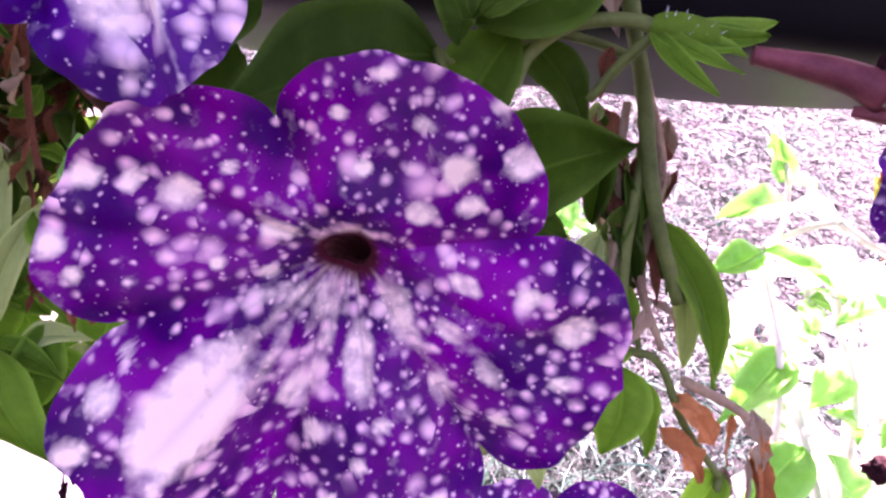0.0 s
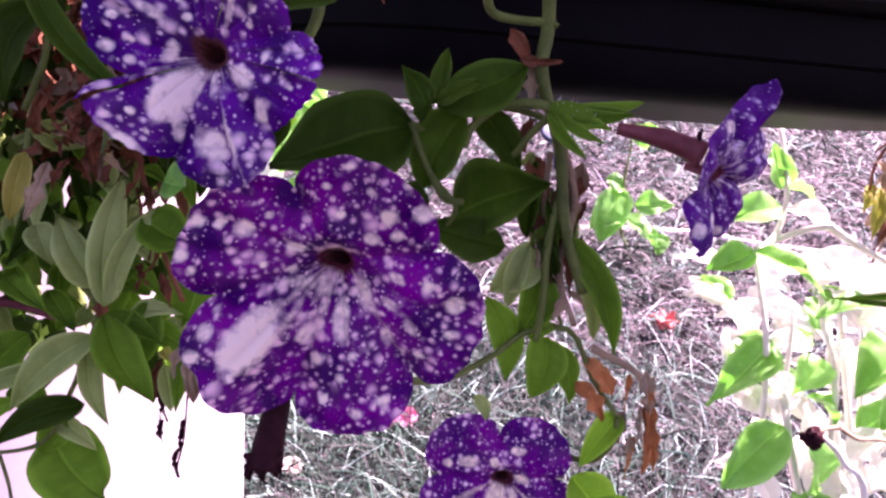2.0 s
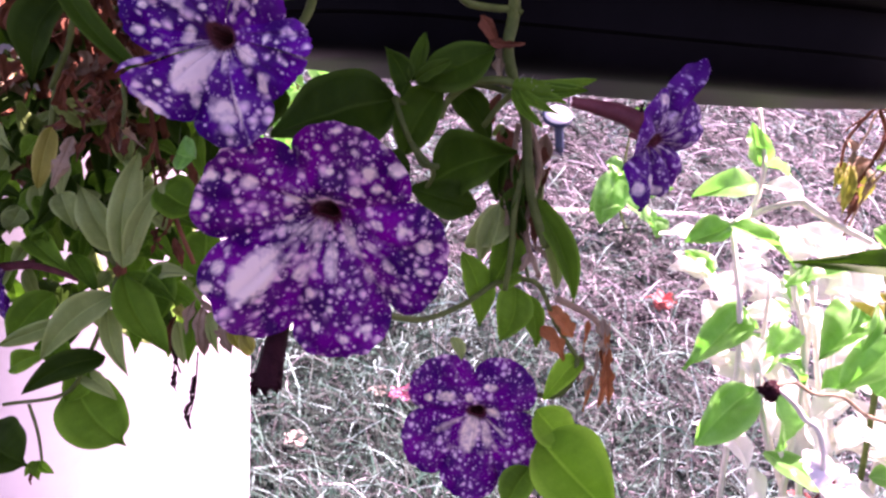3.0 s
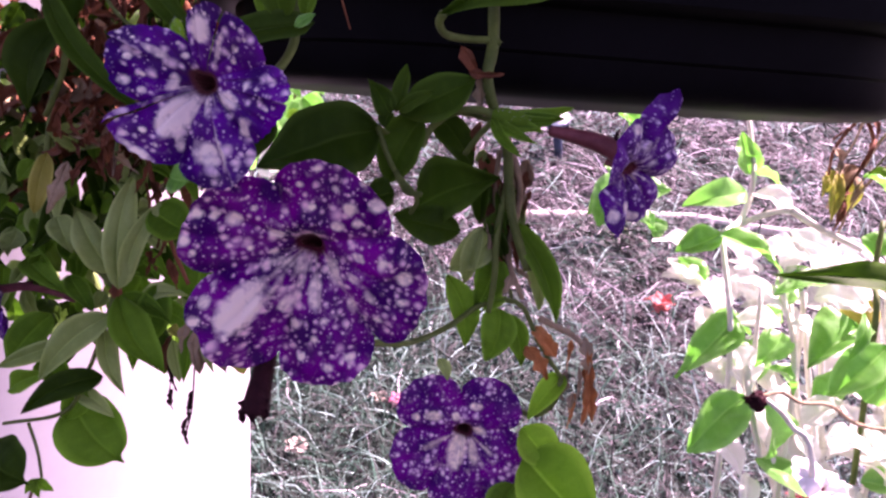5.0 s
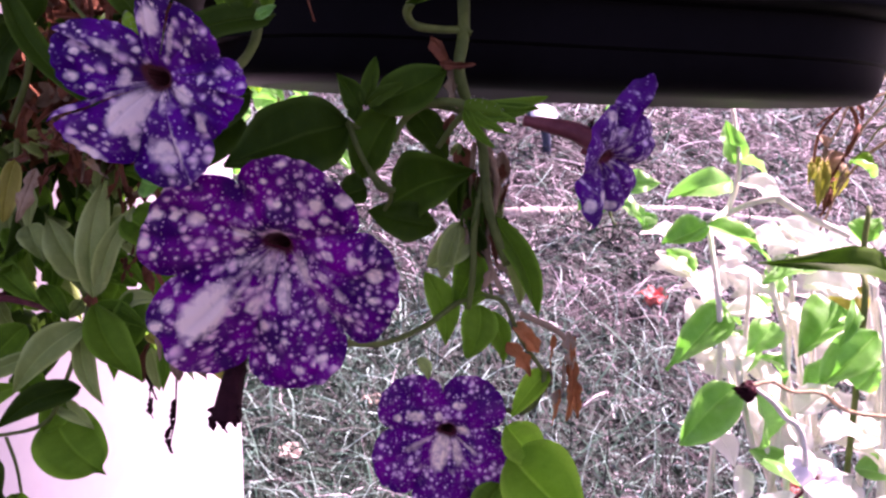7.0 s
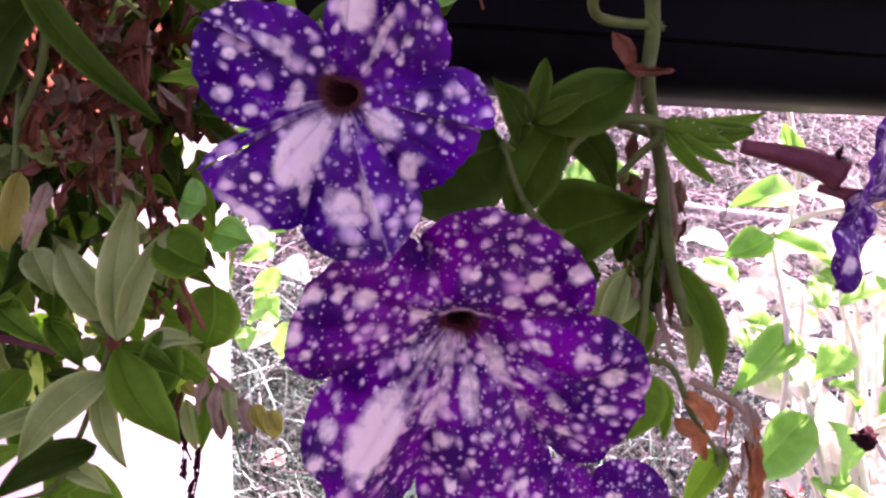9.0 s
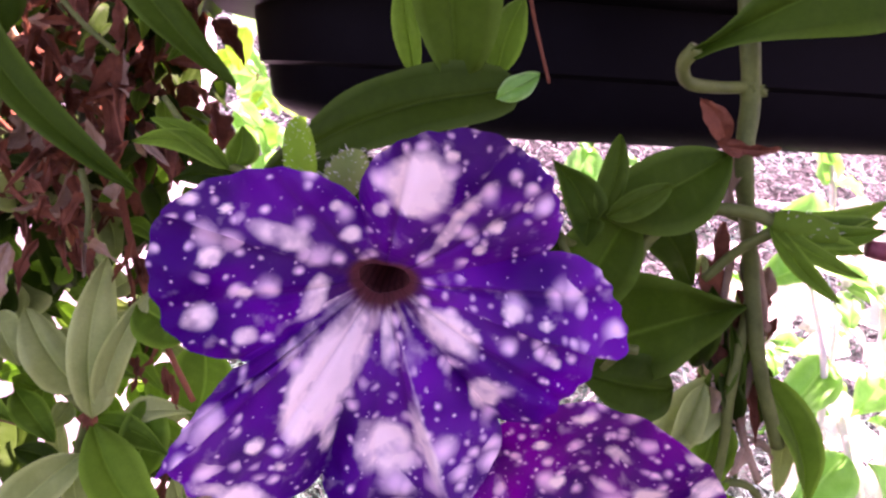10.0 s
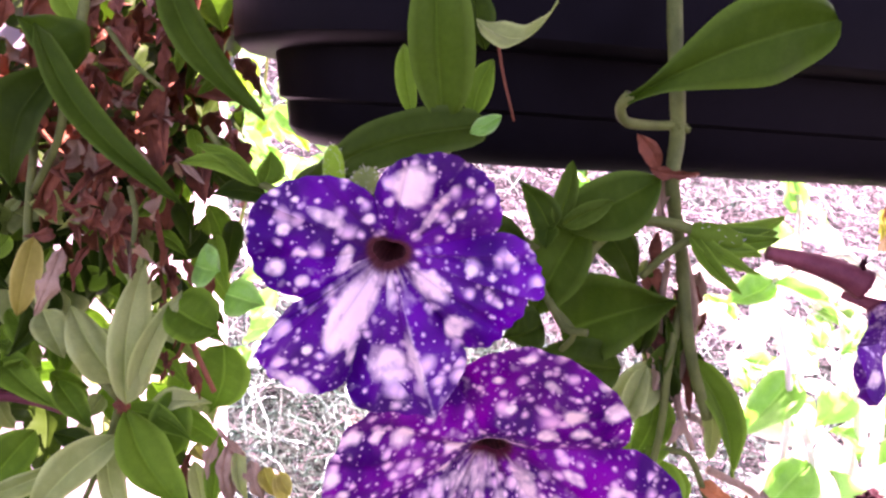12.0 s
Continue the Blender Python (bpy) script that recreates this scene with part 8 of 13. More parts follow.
leaf(backing, (-0.1934, 0.5365, 0.9328), (-0.2073, 0.5282, 0.9079), 0.0155, (0.45, -0.77, 0.45), 0.05, M_LEAF, 0.25, "ovate", twist=0.19)
leaf(backing, (-0.2027, 0.4565, 0.8500), (-0.2001, 0.4655, 0.8224), 0.0145, (0.24, -0.90, 0.38), 0.06, M_LEAF, 0.25, "ovate", twist=0.44)
leaf(backing, (-0.2319, 0.5096, 0.9151), (-0.2373, 0.4897, 0.9017), 0.0151, (0.48, -0.73, 0.49), -0.01, M_LEAF_DARK, 0.25, "ovate", twist=-0.06)
leaf(backing, (-0.1974, 0.4943, 0.8723), (-0.1890, 0.4718, 0.8585), 0.0117, (0.39, -0.86, 0.34), -0.0, M_LEAF_DARK, 0.25, "ovate", twist=-0.32)
leaf(backing, (-0.2609, 0.4614, 0.8965), (-0.2608, 0.4458, 0.8819), 0.0123, (0.32, -0.76, 0.56), -0.03, M_LEAF_PALE, 0.25, "ovate", twist=0.21)
leaf(backing, (-0.2906, 0.4293, 0.8385), (-0.2845, 0.4301, 0.8194), 0.0085, (0.65, -0.69, 0.33), -0.01, M_LEAF, 0.25, "ovate", twist=0.4)
leaf(backing, (-0.2003, 0.4849, 0.9161), (-0.1837, 0.4892, 0.8983), 0.0131, (0.20, -0.90, 0.39), 0.09, M_LEAF_DARK, 0.25, "ovate", twist=-0.13)
leaf(backing, (-0.2617, 0.4328, 0.8580), (-0.2469, 0.4278, 0.8337), 0.0099, (0.33, -0.74, 0.58), 0.05, M_LEAF, 0.25, "ovate", twist=-0.21)
leaf(backing, (-0.3143, 0.4603, 0.9103), (-0.3412, 0.4609, 0.8950), 0.0140, (0.47, -0.74, 0.49), 0.03, M_LEAF_DARK, 0.25, "ovate", twist=0.32)
leaf(backing, (-0.1597, 0.4209, 0.8962), (-0.1444, 0.4240, 0.8835), 0.0081, (0.15, -0.87, 0.47), 0.1, M_LEAF_DARK, 0.25, "ovate", twist=0.36)
leaf(backing, (-0.3035, 0.4708, 0.8727), (-0.2995, 0.4848, 0.8529), 0.0146, (0.60, -0.66, 0.45), -0.1, M_LEAF_DARK, 0.25, "ovate", twist=-0.56)
leaf(backing, (-0.3035, 0.4243, 0.8335), (-0.3308, 0.4259, 0.8180), 0.0127, (0.39, -0.81, 0.43), 0.15, M_LEAF, 0.25, "ovate", twist=0.56)
leaf(backing, (-0.2285, 0.4427, 0.8678), (-0.2271, 0.4195, 0.8468), 0.0081, (0.47, -0.77, 0.44), -0.09, M_LEAF, 0.25, "ovate", twist=-0.06)
leaf(backing, (-0.1879, 0.4007, 0.8527), (-0.1777, 0.3873, 0.8424), 0.0122, (0.31, -0.79, 0.53), 0.09, M_LEAF, 0.25, "ovate", twist=0.35)
leaf(backing, (-0.2752, 0.4855, 0.8058), (-0.2704, 0.4814, 0.7772), 0.0110, (0.40, -0.66, 0.64), 0.14, M_LEAF, 0.25, "ovate", twist=0.07)
leaf(backing, (-0.1724, 0.4021, 0.8760), (-0.1533, 0.3907, 0.8663), 0.0092, (0.22, -0.82, 0.53), 0.24, M_LEAF, 0.25, "ovate", twist=0.57)
leaf(backing, (-0.2174, 0.4442, 0.8080), (-0.2020, 0.4498, 0.7984), 0.0104, (0.25, -0.77, 0.58), -0.02, M_LEAF, 0.25, "ovate", twist=-0.52)
leaf(backing, (-0.1804, 0.4524, 0.8601), (-0.1896, 0.4469, 0.8496), 0.0100, (0.44, -0.82, 0.36), 0.12, M_LEAF, 0.25, "ovate", twist=0.42)
leaf(backing, (-0.1894, 0.4667, 0.8935), (-0.1634, 0.4471, 0.8902), 0.0086, (0.31, -0.82, 0.49), -0.08, M_LEAF, 0.25, "ovate", twist=-0.1)
leaf(backing, (-0.2110, 0.4869, 0.8581), (-0.2015, 0.4825, 0.8422), 0.0106, (0.12, -0.81, 0.58), 0.18, M_LEAF, 0.25, "ovate", twist=0.3)
leaf(backing, (-0.2768, 0.4357, 0.8425), (-0.2833, 0.4215, 0.8156), 0.0103, (0.44, -0.73, 0.52), 0.19, M_LEAF_PALE, 0.25, "ovate", twist=-0.05)
leaf(backing, (-0.2410, 0.4185, 0.8735), (-0.2445, 0.4164, 0.8536), 0.0115, (0.46, -0.71, 0.54), -0.01, M_LEAF, 0.25, "ovate", twist=-0.38)
leaf(backing, (-0.2184, 0.4934, 0.8260), (-0.2026, 0.4834, 0.8194), 0.0119, (0.15, -0.83, 0.54), -0.05, M_LEAF, 0.25, "ovate", twist=-0.6)
leaf(backing, (-0.3368, 0.4780, 0.8793), (-0.3309, 0.4625, 0.8589), 0.0100, (0.35, -0.83, 0.44), -0.02, M_LEAF_PALE, 0.25, "ovate", twist=-0.26)
leaf(backing, (-0.2433, 0.4635, 0.8361), (-0.2706, 0.4789, 0.8218), 0.0129, (0.38, -0.85, 0.37), 0.0, M_LEAF, 0.25, "ovate", twist=-0.15)
leaf(backing, (-0.3566, 0.5069, 0.8305), (-0.3445, 0.5031, 0.8034), 0.0107, (0.43, -0.76, 0.50), 0.03, M_LEAF, 0.25, "ovate", twist=-0.19)
leaf(backing, (-0.2388, 0.4525, 0.8682), (-0.2288, 0.4375, 0.8410), 0.0079, (0.43, -0.70, 0.57), 0.14, M_LEAF, 0.25, "ovate", twist=-0.36)
leaf(backing, (-0.2230, 0.4800, 0.8035), (-0.2013, 0.4727, 0.7938), 0.0119, (0.29, -0.77, 0.57), -0.02, M_LEAF_PALE, 0.25, "ovate", twist=0.2)
leaf(backing, (-0.1904, 0.4955, 0.8675), (-0.2022, 0.4877, 0.8601), 0.0107, (0.38, -0.74, 0.55), 0.21, M_LEAF, 0.25, "ovate", twist=-0.58)
leaf(backing, (-0.1774, 0.4175, 0.8327), (-0.1872, 0.4009, 0.8204), 0.0074, (0.46, -0.65, 0.61), -0.08, M_LEAF, 0.25, "ovate", twist=0.27)
leaf(backing, (-0.2860, 0.4903, 0.8530), (-0.2731, 0.4656, 0.8398), 0.0135, (0.39, -0.84, 0.39), 0.15, M_LEAF, 0.25, "ovate", twist=-0.1)
leaf(backing, (-0.2529, 0.4645, 0.8803), (-0.2262, 0.4453, 0.8623), 0.0085, (0.59, -0.76, 0.29), 0.06, M_LEAF, 0.25, "ovate", twist=-0.52)
leaf(backing, (-0.2790, 0.4705, 0.8153), (-0.2892, 0.4763, 0.7803), 0.0096, (0.40, -0.70, 0.60), -0.07, M_LEAF, 0.25, "ovate", twist=-0.55)
leaf(backing, (-0.2409, 0.4416, 0.9341), (-0.2461, 0.4296, 0.9103), 0.0116, (0.47, -0.82, 0.34), -0.06, M_LEAF_DARK, 0.25, "ovate", twist=-0.26)
leaf(backing, (-0.2456, 0.4022, 0.8524), (-0.2433, 0.4128, 0.8283), 0.0096, (0.59, -0.69, 0.41), 0.08, M_LEAF_PALE, 0.25, "ovate", twist=-0.39)
leaf(backing, (-0.2227, 0.5221, 0.9099), (-0.2305, 0.5339, 0.8741), 0.0125, (0.36, -0.79, 0.50), 0.19, M_LEAF, 0.25, "ovate", twist=0.17)
leaf(backing, (-0.2534, 0.4849, 0.8711), (-0.2393, 0.4941, 0.8519), 0.0101, (0.25, -0.86, 0.43), 0.11, M_LEAF_DARK, 0.25, "ovate", twist=0.29)
leaf(backing, (-0.2969, 0.4470, 0.9272), (-0.2839, 0.4525, 0.9034), 0.0112, (0.49, -0.77, 0.40), -0.03, M_LEAF, 0.25, "ovate", twist=0.13)
leaf(backing, (-0.3243, 0.5162, 0.9241), (-0.3170, 0.5328, 0.9181), 0.0141, (0.37, -0.85, 0.36), 0.0, M_LEAF_PALE, 0.25, "ovate", twist=-0.27)
leaf(backing, (-0.1847, 0.4822, 0.8915), (-0.1923, 0.4594, 0.8786), 0.0147, (0.15, -0.94, 0.32), -0.05, M_LEAF_DARK, 0.25, "ovate", twist=0.31)
leaf(backing, (-0.3255, 0.4526, 0.8284), (-0.3296, 0.4626, 0.7998), 0.0113, (0.47, -0.77, 0.42), -0.01, M_LEAF, 0.25, "ovate", twist=-0.18)
leaf(backing, (-0.3328, 0.5085, 0.8827), (-0.3125, 0.5148, 0.8614), 0.0157, (0.64, -0.70, 0.31), 0.2, M_LEAF, 0.25, "ovate", twist=-0.24)
leaf(backing, (-0.1660, 0.4361, 0.8578), (-0.1715, 0.4292, 0.8342), 0.0137, (0.20, -0.78, 0.60), 0.13, M_LEAF, 0.25, "ovate", twist=0.25)
leaf(backing, (-0.2562, 0.4162, 0.9032), (-0.2405, 0.4126, 0.9004), 0.0096, (0.56, -0.76, 0.32), 0.13, M_LEAF_DARK, 0.25, "ovate", twist=-0.42)
leaf(backing, (-0.2835, 0.4355, 0.8951), (-0.2797, 0.4344, 0.8801), 0.0090, (0.58, -0.69, 0.43), 0.24, M_LEAF_DARK, 0.25, "ovate", twist=-0.47)
leaf(backing, (-0.1882, 0.4760, 0.8096), (-0.1794, 0.4548, 0.7809), 0.0138, (0.25, -0.76, 0.60), 0.14, M_LEAF, 0.25, "ovate", twist=-0.36)
leaf(backing, (-0.2630, 0.4928, 0.8943), (-0.2691, 0.4753, 0.8855), 0.0120, (0.35, -0.87, 0.35), -0.08, M_LEAF_DARK, 0.25, "ovate", twist=-0.3)
leaf(backing, (-0.1819, 0.4322, 0.9255), (-0.1613, 0.4205, 0.9187), 0.0087, (0.49, -0.80, 0.34), 0.18, M_LEAF, 0.25, "ovate", twist=-0.24)
leaf(backing, (-0.1812, 0.4138, 0.8910), (-0.1657, 0.4150, 0.8762), 0.0092, (0.51, -0.79, 0.33), -0.04, M_LEAF_PALE, 0.25, "ovate", twist=-0.03)
leaf(backing, (-0.1807, 0.4603, 0.8692), (-0.1798, 0.4492, 0.8460), 0.0104, (0.18, -0.92, 0.36), -0.1, M_LEAF, 0.25, "ovate", twist=-0.29)
leaf(backing, (-0.1615, 0.4563, 0.9007), (-0.1471, 0.4553, 0.8777), 0.0097, (0.38, -0.81, 0.44), -0.02, M_LEAF, 0.25, "ovate", twist=-0.31)
leaf(backing, (-0.3057, 0.4624, 0.9049), (-0.3116, 0.4627, 0.8866), 0.0131, (0.33, -0.90, 0.28), 0.24, M_LEAF, 0.25, "ovate", twist=0.33)
leaf(backing, (-0.2749, 0.4312, 0.8568), (-0.2904, 0.4349, 0.8227), 0.0120, (0.58, -0.68, 0.46), 0.03, M_LEAF, 0.25, "ovate", twist=0.32)
leaf(backing, (-0.2972, 0.4682, 0.8230), (-0.3063, 0.4808, 0.7980), 0.0115, (0.62, -0.71, 0.34), 0.17, M_LEAF, 0.25, "ovate", twist=0.28)
leaf(backing, (-0.2094, 0.5138, 0.8591), (-0.1927, 0.5233, 0.8439), 0.0151, (0.38, -0.86, 0.34), -0.04, M_LEAF, 0.25, "ovate", twist=0.08)
leaf(backing, (-0.2768, 0.4189, 0.8289), (-0.2846, 0.4143, 0.8112), 0.0081, (0.54, -0.66, 0.53), 0.02, M_LEAF, 0.25, "ovate", twist=-0.44)
leaf(backing, (-0.1567, 0.4399, 0.9408), (-0.1499, 0.4454, 0.9192), 0.0131, (0.36, -0.89, 0.27), -0.07, M_LEAF, 0.25, "ovate", twist=-0.35)
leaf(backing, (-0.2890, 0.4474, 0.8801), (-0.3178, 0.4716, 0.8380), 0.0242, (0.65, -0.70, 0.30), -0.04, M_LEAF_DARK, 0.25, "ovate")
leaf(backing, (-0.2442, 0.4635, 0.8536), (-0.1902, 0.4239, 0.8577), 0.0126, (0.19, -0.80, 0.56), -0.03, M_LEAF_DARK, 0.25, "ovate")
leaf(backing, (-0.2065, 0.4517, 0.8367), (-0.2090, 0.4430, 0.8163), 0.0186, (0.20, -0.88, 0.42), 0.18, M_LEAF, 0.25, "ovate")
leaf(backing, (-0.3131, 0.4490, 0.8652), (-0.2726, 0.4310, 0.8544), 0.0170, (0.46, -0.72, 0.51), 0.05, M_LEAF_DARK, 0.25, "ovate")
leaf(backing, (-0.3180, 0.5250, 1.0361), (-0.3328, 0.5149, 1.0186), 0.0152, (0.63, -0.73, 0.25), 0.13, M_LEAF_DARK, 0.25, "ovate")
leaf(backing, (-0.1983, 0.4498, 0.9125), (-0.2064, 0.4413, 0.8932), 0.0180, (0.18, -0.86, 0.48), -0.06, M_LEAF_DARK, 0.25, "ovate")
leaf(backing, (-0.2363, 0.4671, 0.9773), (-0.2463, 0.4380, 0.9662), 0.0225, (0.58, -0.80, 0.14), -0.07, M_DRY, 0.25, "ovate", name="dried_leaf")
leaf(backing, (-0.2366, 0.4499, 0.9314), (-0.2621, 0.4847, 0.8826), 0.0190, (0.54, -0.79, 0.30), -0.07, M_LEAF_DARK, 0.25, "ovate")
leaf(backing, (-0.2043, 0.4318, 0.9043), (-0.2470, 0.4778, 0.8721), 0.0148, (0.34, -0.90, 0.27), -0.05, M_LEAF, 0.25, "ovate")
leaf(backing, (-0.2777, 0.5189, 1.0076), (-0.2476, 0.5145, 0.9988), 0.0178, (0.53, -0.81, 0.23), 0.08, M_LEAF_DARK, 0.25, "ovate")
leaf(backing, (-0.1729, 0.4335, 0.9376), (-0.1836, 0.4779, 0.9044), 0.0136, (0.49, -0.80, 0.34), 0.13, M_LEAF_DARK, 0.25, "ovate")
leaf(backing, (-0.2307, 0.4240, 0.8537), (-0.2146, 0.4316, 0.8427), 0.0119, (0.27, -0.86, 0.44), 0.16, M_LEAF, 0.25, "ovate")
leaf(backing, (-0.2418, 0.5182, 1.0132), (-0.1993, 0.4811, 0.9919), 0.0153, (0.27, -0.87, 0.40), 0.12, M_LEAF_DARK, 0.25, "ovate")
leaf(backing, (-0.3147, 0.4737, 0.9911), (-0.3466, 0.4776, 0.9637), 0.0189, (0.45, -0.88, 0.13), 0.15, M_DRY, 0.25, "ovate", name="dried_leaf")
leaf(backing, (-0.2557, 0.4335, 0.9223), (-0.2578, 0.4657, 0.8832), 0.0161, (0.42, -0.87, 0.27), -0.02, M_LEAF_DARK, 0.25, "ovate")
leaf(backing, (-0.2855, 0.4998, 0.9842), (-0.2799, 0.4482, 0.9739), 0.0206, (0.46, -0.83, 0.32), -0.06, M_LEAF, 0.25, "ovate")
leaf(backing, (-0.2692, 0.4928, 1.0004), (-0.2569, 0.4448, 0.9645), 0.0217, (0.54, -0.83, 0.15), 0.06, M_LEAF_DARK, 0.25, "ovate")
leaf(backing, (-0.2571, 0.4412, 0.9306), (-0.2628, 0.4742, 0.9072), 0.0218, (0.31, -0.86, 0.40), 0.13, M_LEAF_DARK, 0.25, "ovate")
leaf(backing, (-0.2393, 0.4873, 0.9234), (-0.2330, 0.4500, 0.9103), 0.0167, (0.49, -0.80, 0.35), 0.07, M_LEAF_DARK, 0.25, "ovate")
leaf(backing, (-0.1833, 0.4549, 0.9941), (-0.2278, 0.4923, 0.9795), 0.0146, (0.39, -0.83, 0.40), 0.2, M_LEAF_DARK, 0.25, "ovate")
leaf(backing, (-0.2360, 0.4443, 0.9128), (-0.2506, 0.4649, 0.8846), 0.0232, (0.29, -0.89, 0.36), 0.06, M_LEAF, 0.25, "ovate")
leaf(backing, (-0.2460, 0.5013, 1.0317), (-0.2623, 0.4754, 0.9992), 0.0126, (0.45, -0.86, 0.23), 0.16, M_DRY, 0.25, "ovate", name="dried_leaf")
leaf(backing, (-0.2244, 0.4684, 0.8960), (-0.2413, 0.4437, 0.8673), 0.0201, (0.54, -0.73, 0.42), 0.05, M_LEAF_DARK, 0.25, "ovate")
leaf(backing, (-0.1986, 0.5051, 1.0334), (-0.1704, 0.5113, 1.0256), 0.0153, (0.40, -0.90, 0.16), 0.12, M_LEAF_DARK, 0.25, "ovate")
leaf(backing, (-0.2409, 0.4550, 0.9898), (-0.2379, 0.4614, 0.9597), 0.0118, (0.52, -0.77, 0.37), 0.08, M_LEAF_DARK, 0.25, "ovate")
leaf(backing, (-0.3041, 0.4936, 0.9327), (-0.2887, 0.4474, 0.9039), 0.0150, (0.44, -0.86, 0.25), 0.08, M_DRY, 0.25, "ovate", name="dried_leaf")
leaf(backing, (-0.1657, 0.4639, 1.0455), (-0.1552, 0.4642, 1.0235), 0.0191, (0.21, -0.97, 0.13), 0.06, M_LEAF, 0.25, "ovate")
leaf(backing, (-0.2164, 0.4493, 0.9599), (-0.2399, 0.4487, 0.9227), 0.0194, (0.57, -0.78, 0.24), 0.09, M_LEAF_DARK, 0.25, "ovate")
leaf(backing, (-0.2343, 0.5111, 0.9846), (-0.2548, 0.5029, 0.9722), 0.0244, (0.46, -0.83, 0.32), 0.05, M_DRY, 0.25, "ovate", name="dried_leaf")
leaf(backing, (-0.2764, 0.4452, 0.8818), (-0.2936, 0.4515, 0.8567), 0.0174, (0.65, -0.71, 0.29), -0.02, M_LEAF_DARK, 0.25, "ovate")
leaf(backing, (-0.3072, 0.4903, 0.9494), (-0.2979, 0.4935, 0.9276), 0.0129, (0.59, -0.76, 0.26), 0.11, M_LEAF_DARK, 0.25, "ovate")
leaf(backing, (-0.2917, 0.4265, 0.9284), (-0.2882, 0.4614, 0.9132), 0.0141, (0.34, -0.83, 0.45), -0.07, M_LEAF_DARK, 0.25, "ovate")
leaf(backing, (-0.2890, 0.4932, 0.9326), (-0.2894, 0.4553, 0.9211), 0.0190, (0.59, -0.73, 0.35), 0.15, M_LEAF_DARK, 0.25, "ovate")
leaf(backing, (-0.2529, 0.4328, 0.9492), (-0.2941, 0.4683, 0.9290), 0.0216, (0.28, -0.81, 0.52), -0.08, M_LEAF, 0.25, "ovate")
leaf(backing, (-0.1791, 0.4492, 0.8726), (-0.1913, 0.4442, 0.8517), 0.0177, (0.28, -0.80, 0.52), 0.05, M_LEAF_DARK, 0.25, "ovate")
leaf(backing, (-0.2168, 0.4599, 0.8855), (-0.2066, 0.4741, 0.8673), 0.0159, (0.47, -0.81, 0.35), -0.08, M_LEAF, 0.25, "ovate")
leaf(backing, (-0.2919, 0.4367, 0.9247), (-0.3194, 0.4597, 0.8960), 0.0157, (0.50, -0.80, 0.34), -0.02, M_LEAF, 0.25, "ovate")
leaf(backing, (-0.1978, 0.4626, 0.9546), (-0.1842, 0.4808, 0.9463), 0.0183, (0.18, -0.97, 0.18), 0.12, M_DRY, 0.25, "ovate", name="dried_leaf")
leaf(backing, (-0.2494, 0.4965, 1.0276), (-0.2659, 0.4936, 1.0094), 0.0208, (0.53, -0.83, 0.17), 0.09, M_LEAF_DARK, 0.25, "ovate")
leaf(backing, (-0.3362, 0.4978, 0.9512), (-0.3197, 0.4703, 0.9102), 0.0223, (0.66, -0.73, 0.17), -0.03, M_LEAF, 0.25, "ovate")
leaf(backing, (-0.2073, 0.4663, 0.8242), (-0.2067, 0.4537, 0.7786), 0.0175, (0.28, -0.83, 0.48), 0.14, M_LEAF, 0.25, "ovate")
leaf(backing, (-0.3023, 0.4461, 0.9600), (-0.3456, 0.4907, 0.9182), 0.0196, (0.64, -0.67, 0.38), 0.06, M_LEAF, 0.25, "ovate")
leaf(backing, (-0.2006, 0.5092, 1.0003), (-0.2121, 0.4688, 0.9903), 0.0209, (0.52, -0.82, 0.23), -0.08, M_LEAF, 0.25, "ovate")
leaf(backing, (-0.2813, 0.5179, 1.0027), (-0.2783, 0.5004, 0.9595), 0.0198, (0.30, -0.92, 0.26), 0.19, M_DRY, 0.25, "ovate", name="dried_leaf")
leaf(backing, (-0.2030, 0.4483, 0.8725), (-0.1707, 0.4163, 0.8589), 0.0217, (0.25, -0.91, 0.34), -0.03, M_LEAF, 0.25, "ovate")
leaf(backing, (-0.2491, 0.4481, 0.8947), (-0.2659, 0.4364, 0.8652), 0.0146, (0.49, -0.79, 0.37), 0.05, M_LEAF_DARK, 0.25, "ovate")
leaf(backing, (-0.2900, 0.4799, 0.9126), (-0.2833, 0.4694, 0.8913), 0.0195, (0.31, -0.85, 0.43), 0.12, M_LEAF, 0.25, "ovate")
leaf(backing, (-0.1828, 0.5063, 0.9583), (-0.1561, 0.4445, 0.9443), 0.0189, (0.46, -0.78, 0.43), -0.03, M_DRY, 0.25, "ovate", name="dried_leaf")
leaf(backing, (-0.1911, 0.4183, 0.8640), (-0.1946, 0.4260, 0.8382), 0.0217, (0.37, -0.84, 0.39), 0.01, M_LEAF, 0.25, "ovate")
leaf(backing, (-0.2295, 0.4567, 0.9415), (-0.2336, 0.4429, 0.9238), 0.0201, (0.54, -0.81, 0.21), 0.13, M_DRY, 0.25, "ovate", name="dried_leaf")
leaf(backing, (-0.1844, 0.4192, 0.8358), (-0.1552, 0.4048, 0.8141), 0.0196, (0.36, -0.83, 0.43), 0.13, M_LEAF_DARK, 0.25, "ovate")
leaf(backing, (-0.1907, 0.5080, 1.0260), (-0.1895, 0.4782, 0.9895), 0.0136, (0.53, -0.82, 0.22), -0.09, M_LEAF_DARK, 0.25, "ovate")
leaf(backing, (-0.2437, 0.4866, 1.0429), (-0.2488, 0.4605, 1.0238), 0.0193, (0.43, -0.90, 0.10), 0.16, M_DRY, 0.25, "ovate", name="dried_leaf")
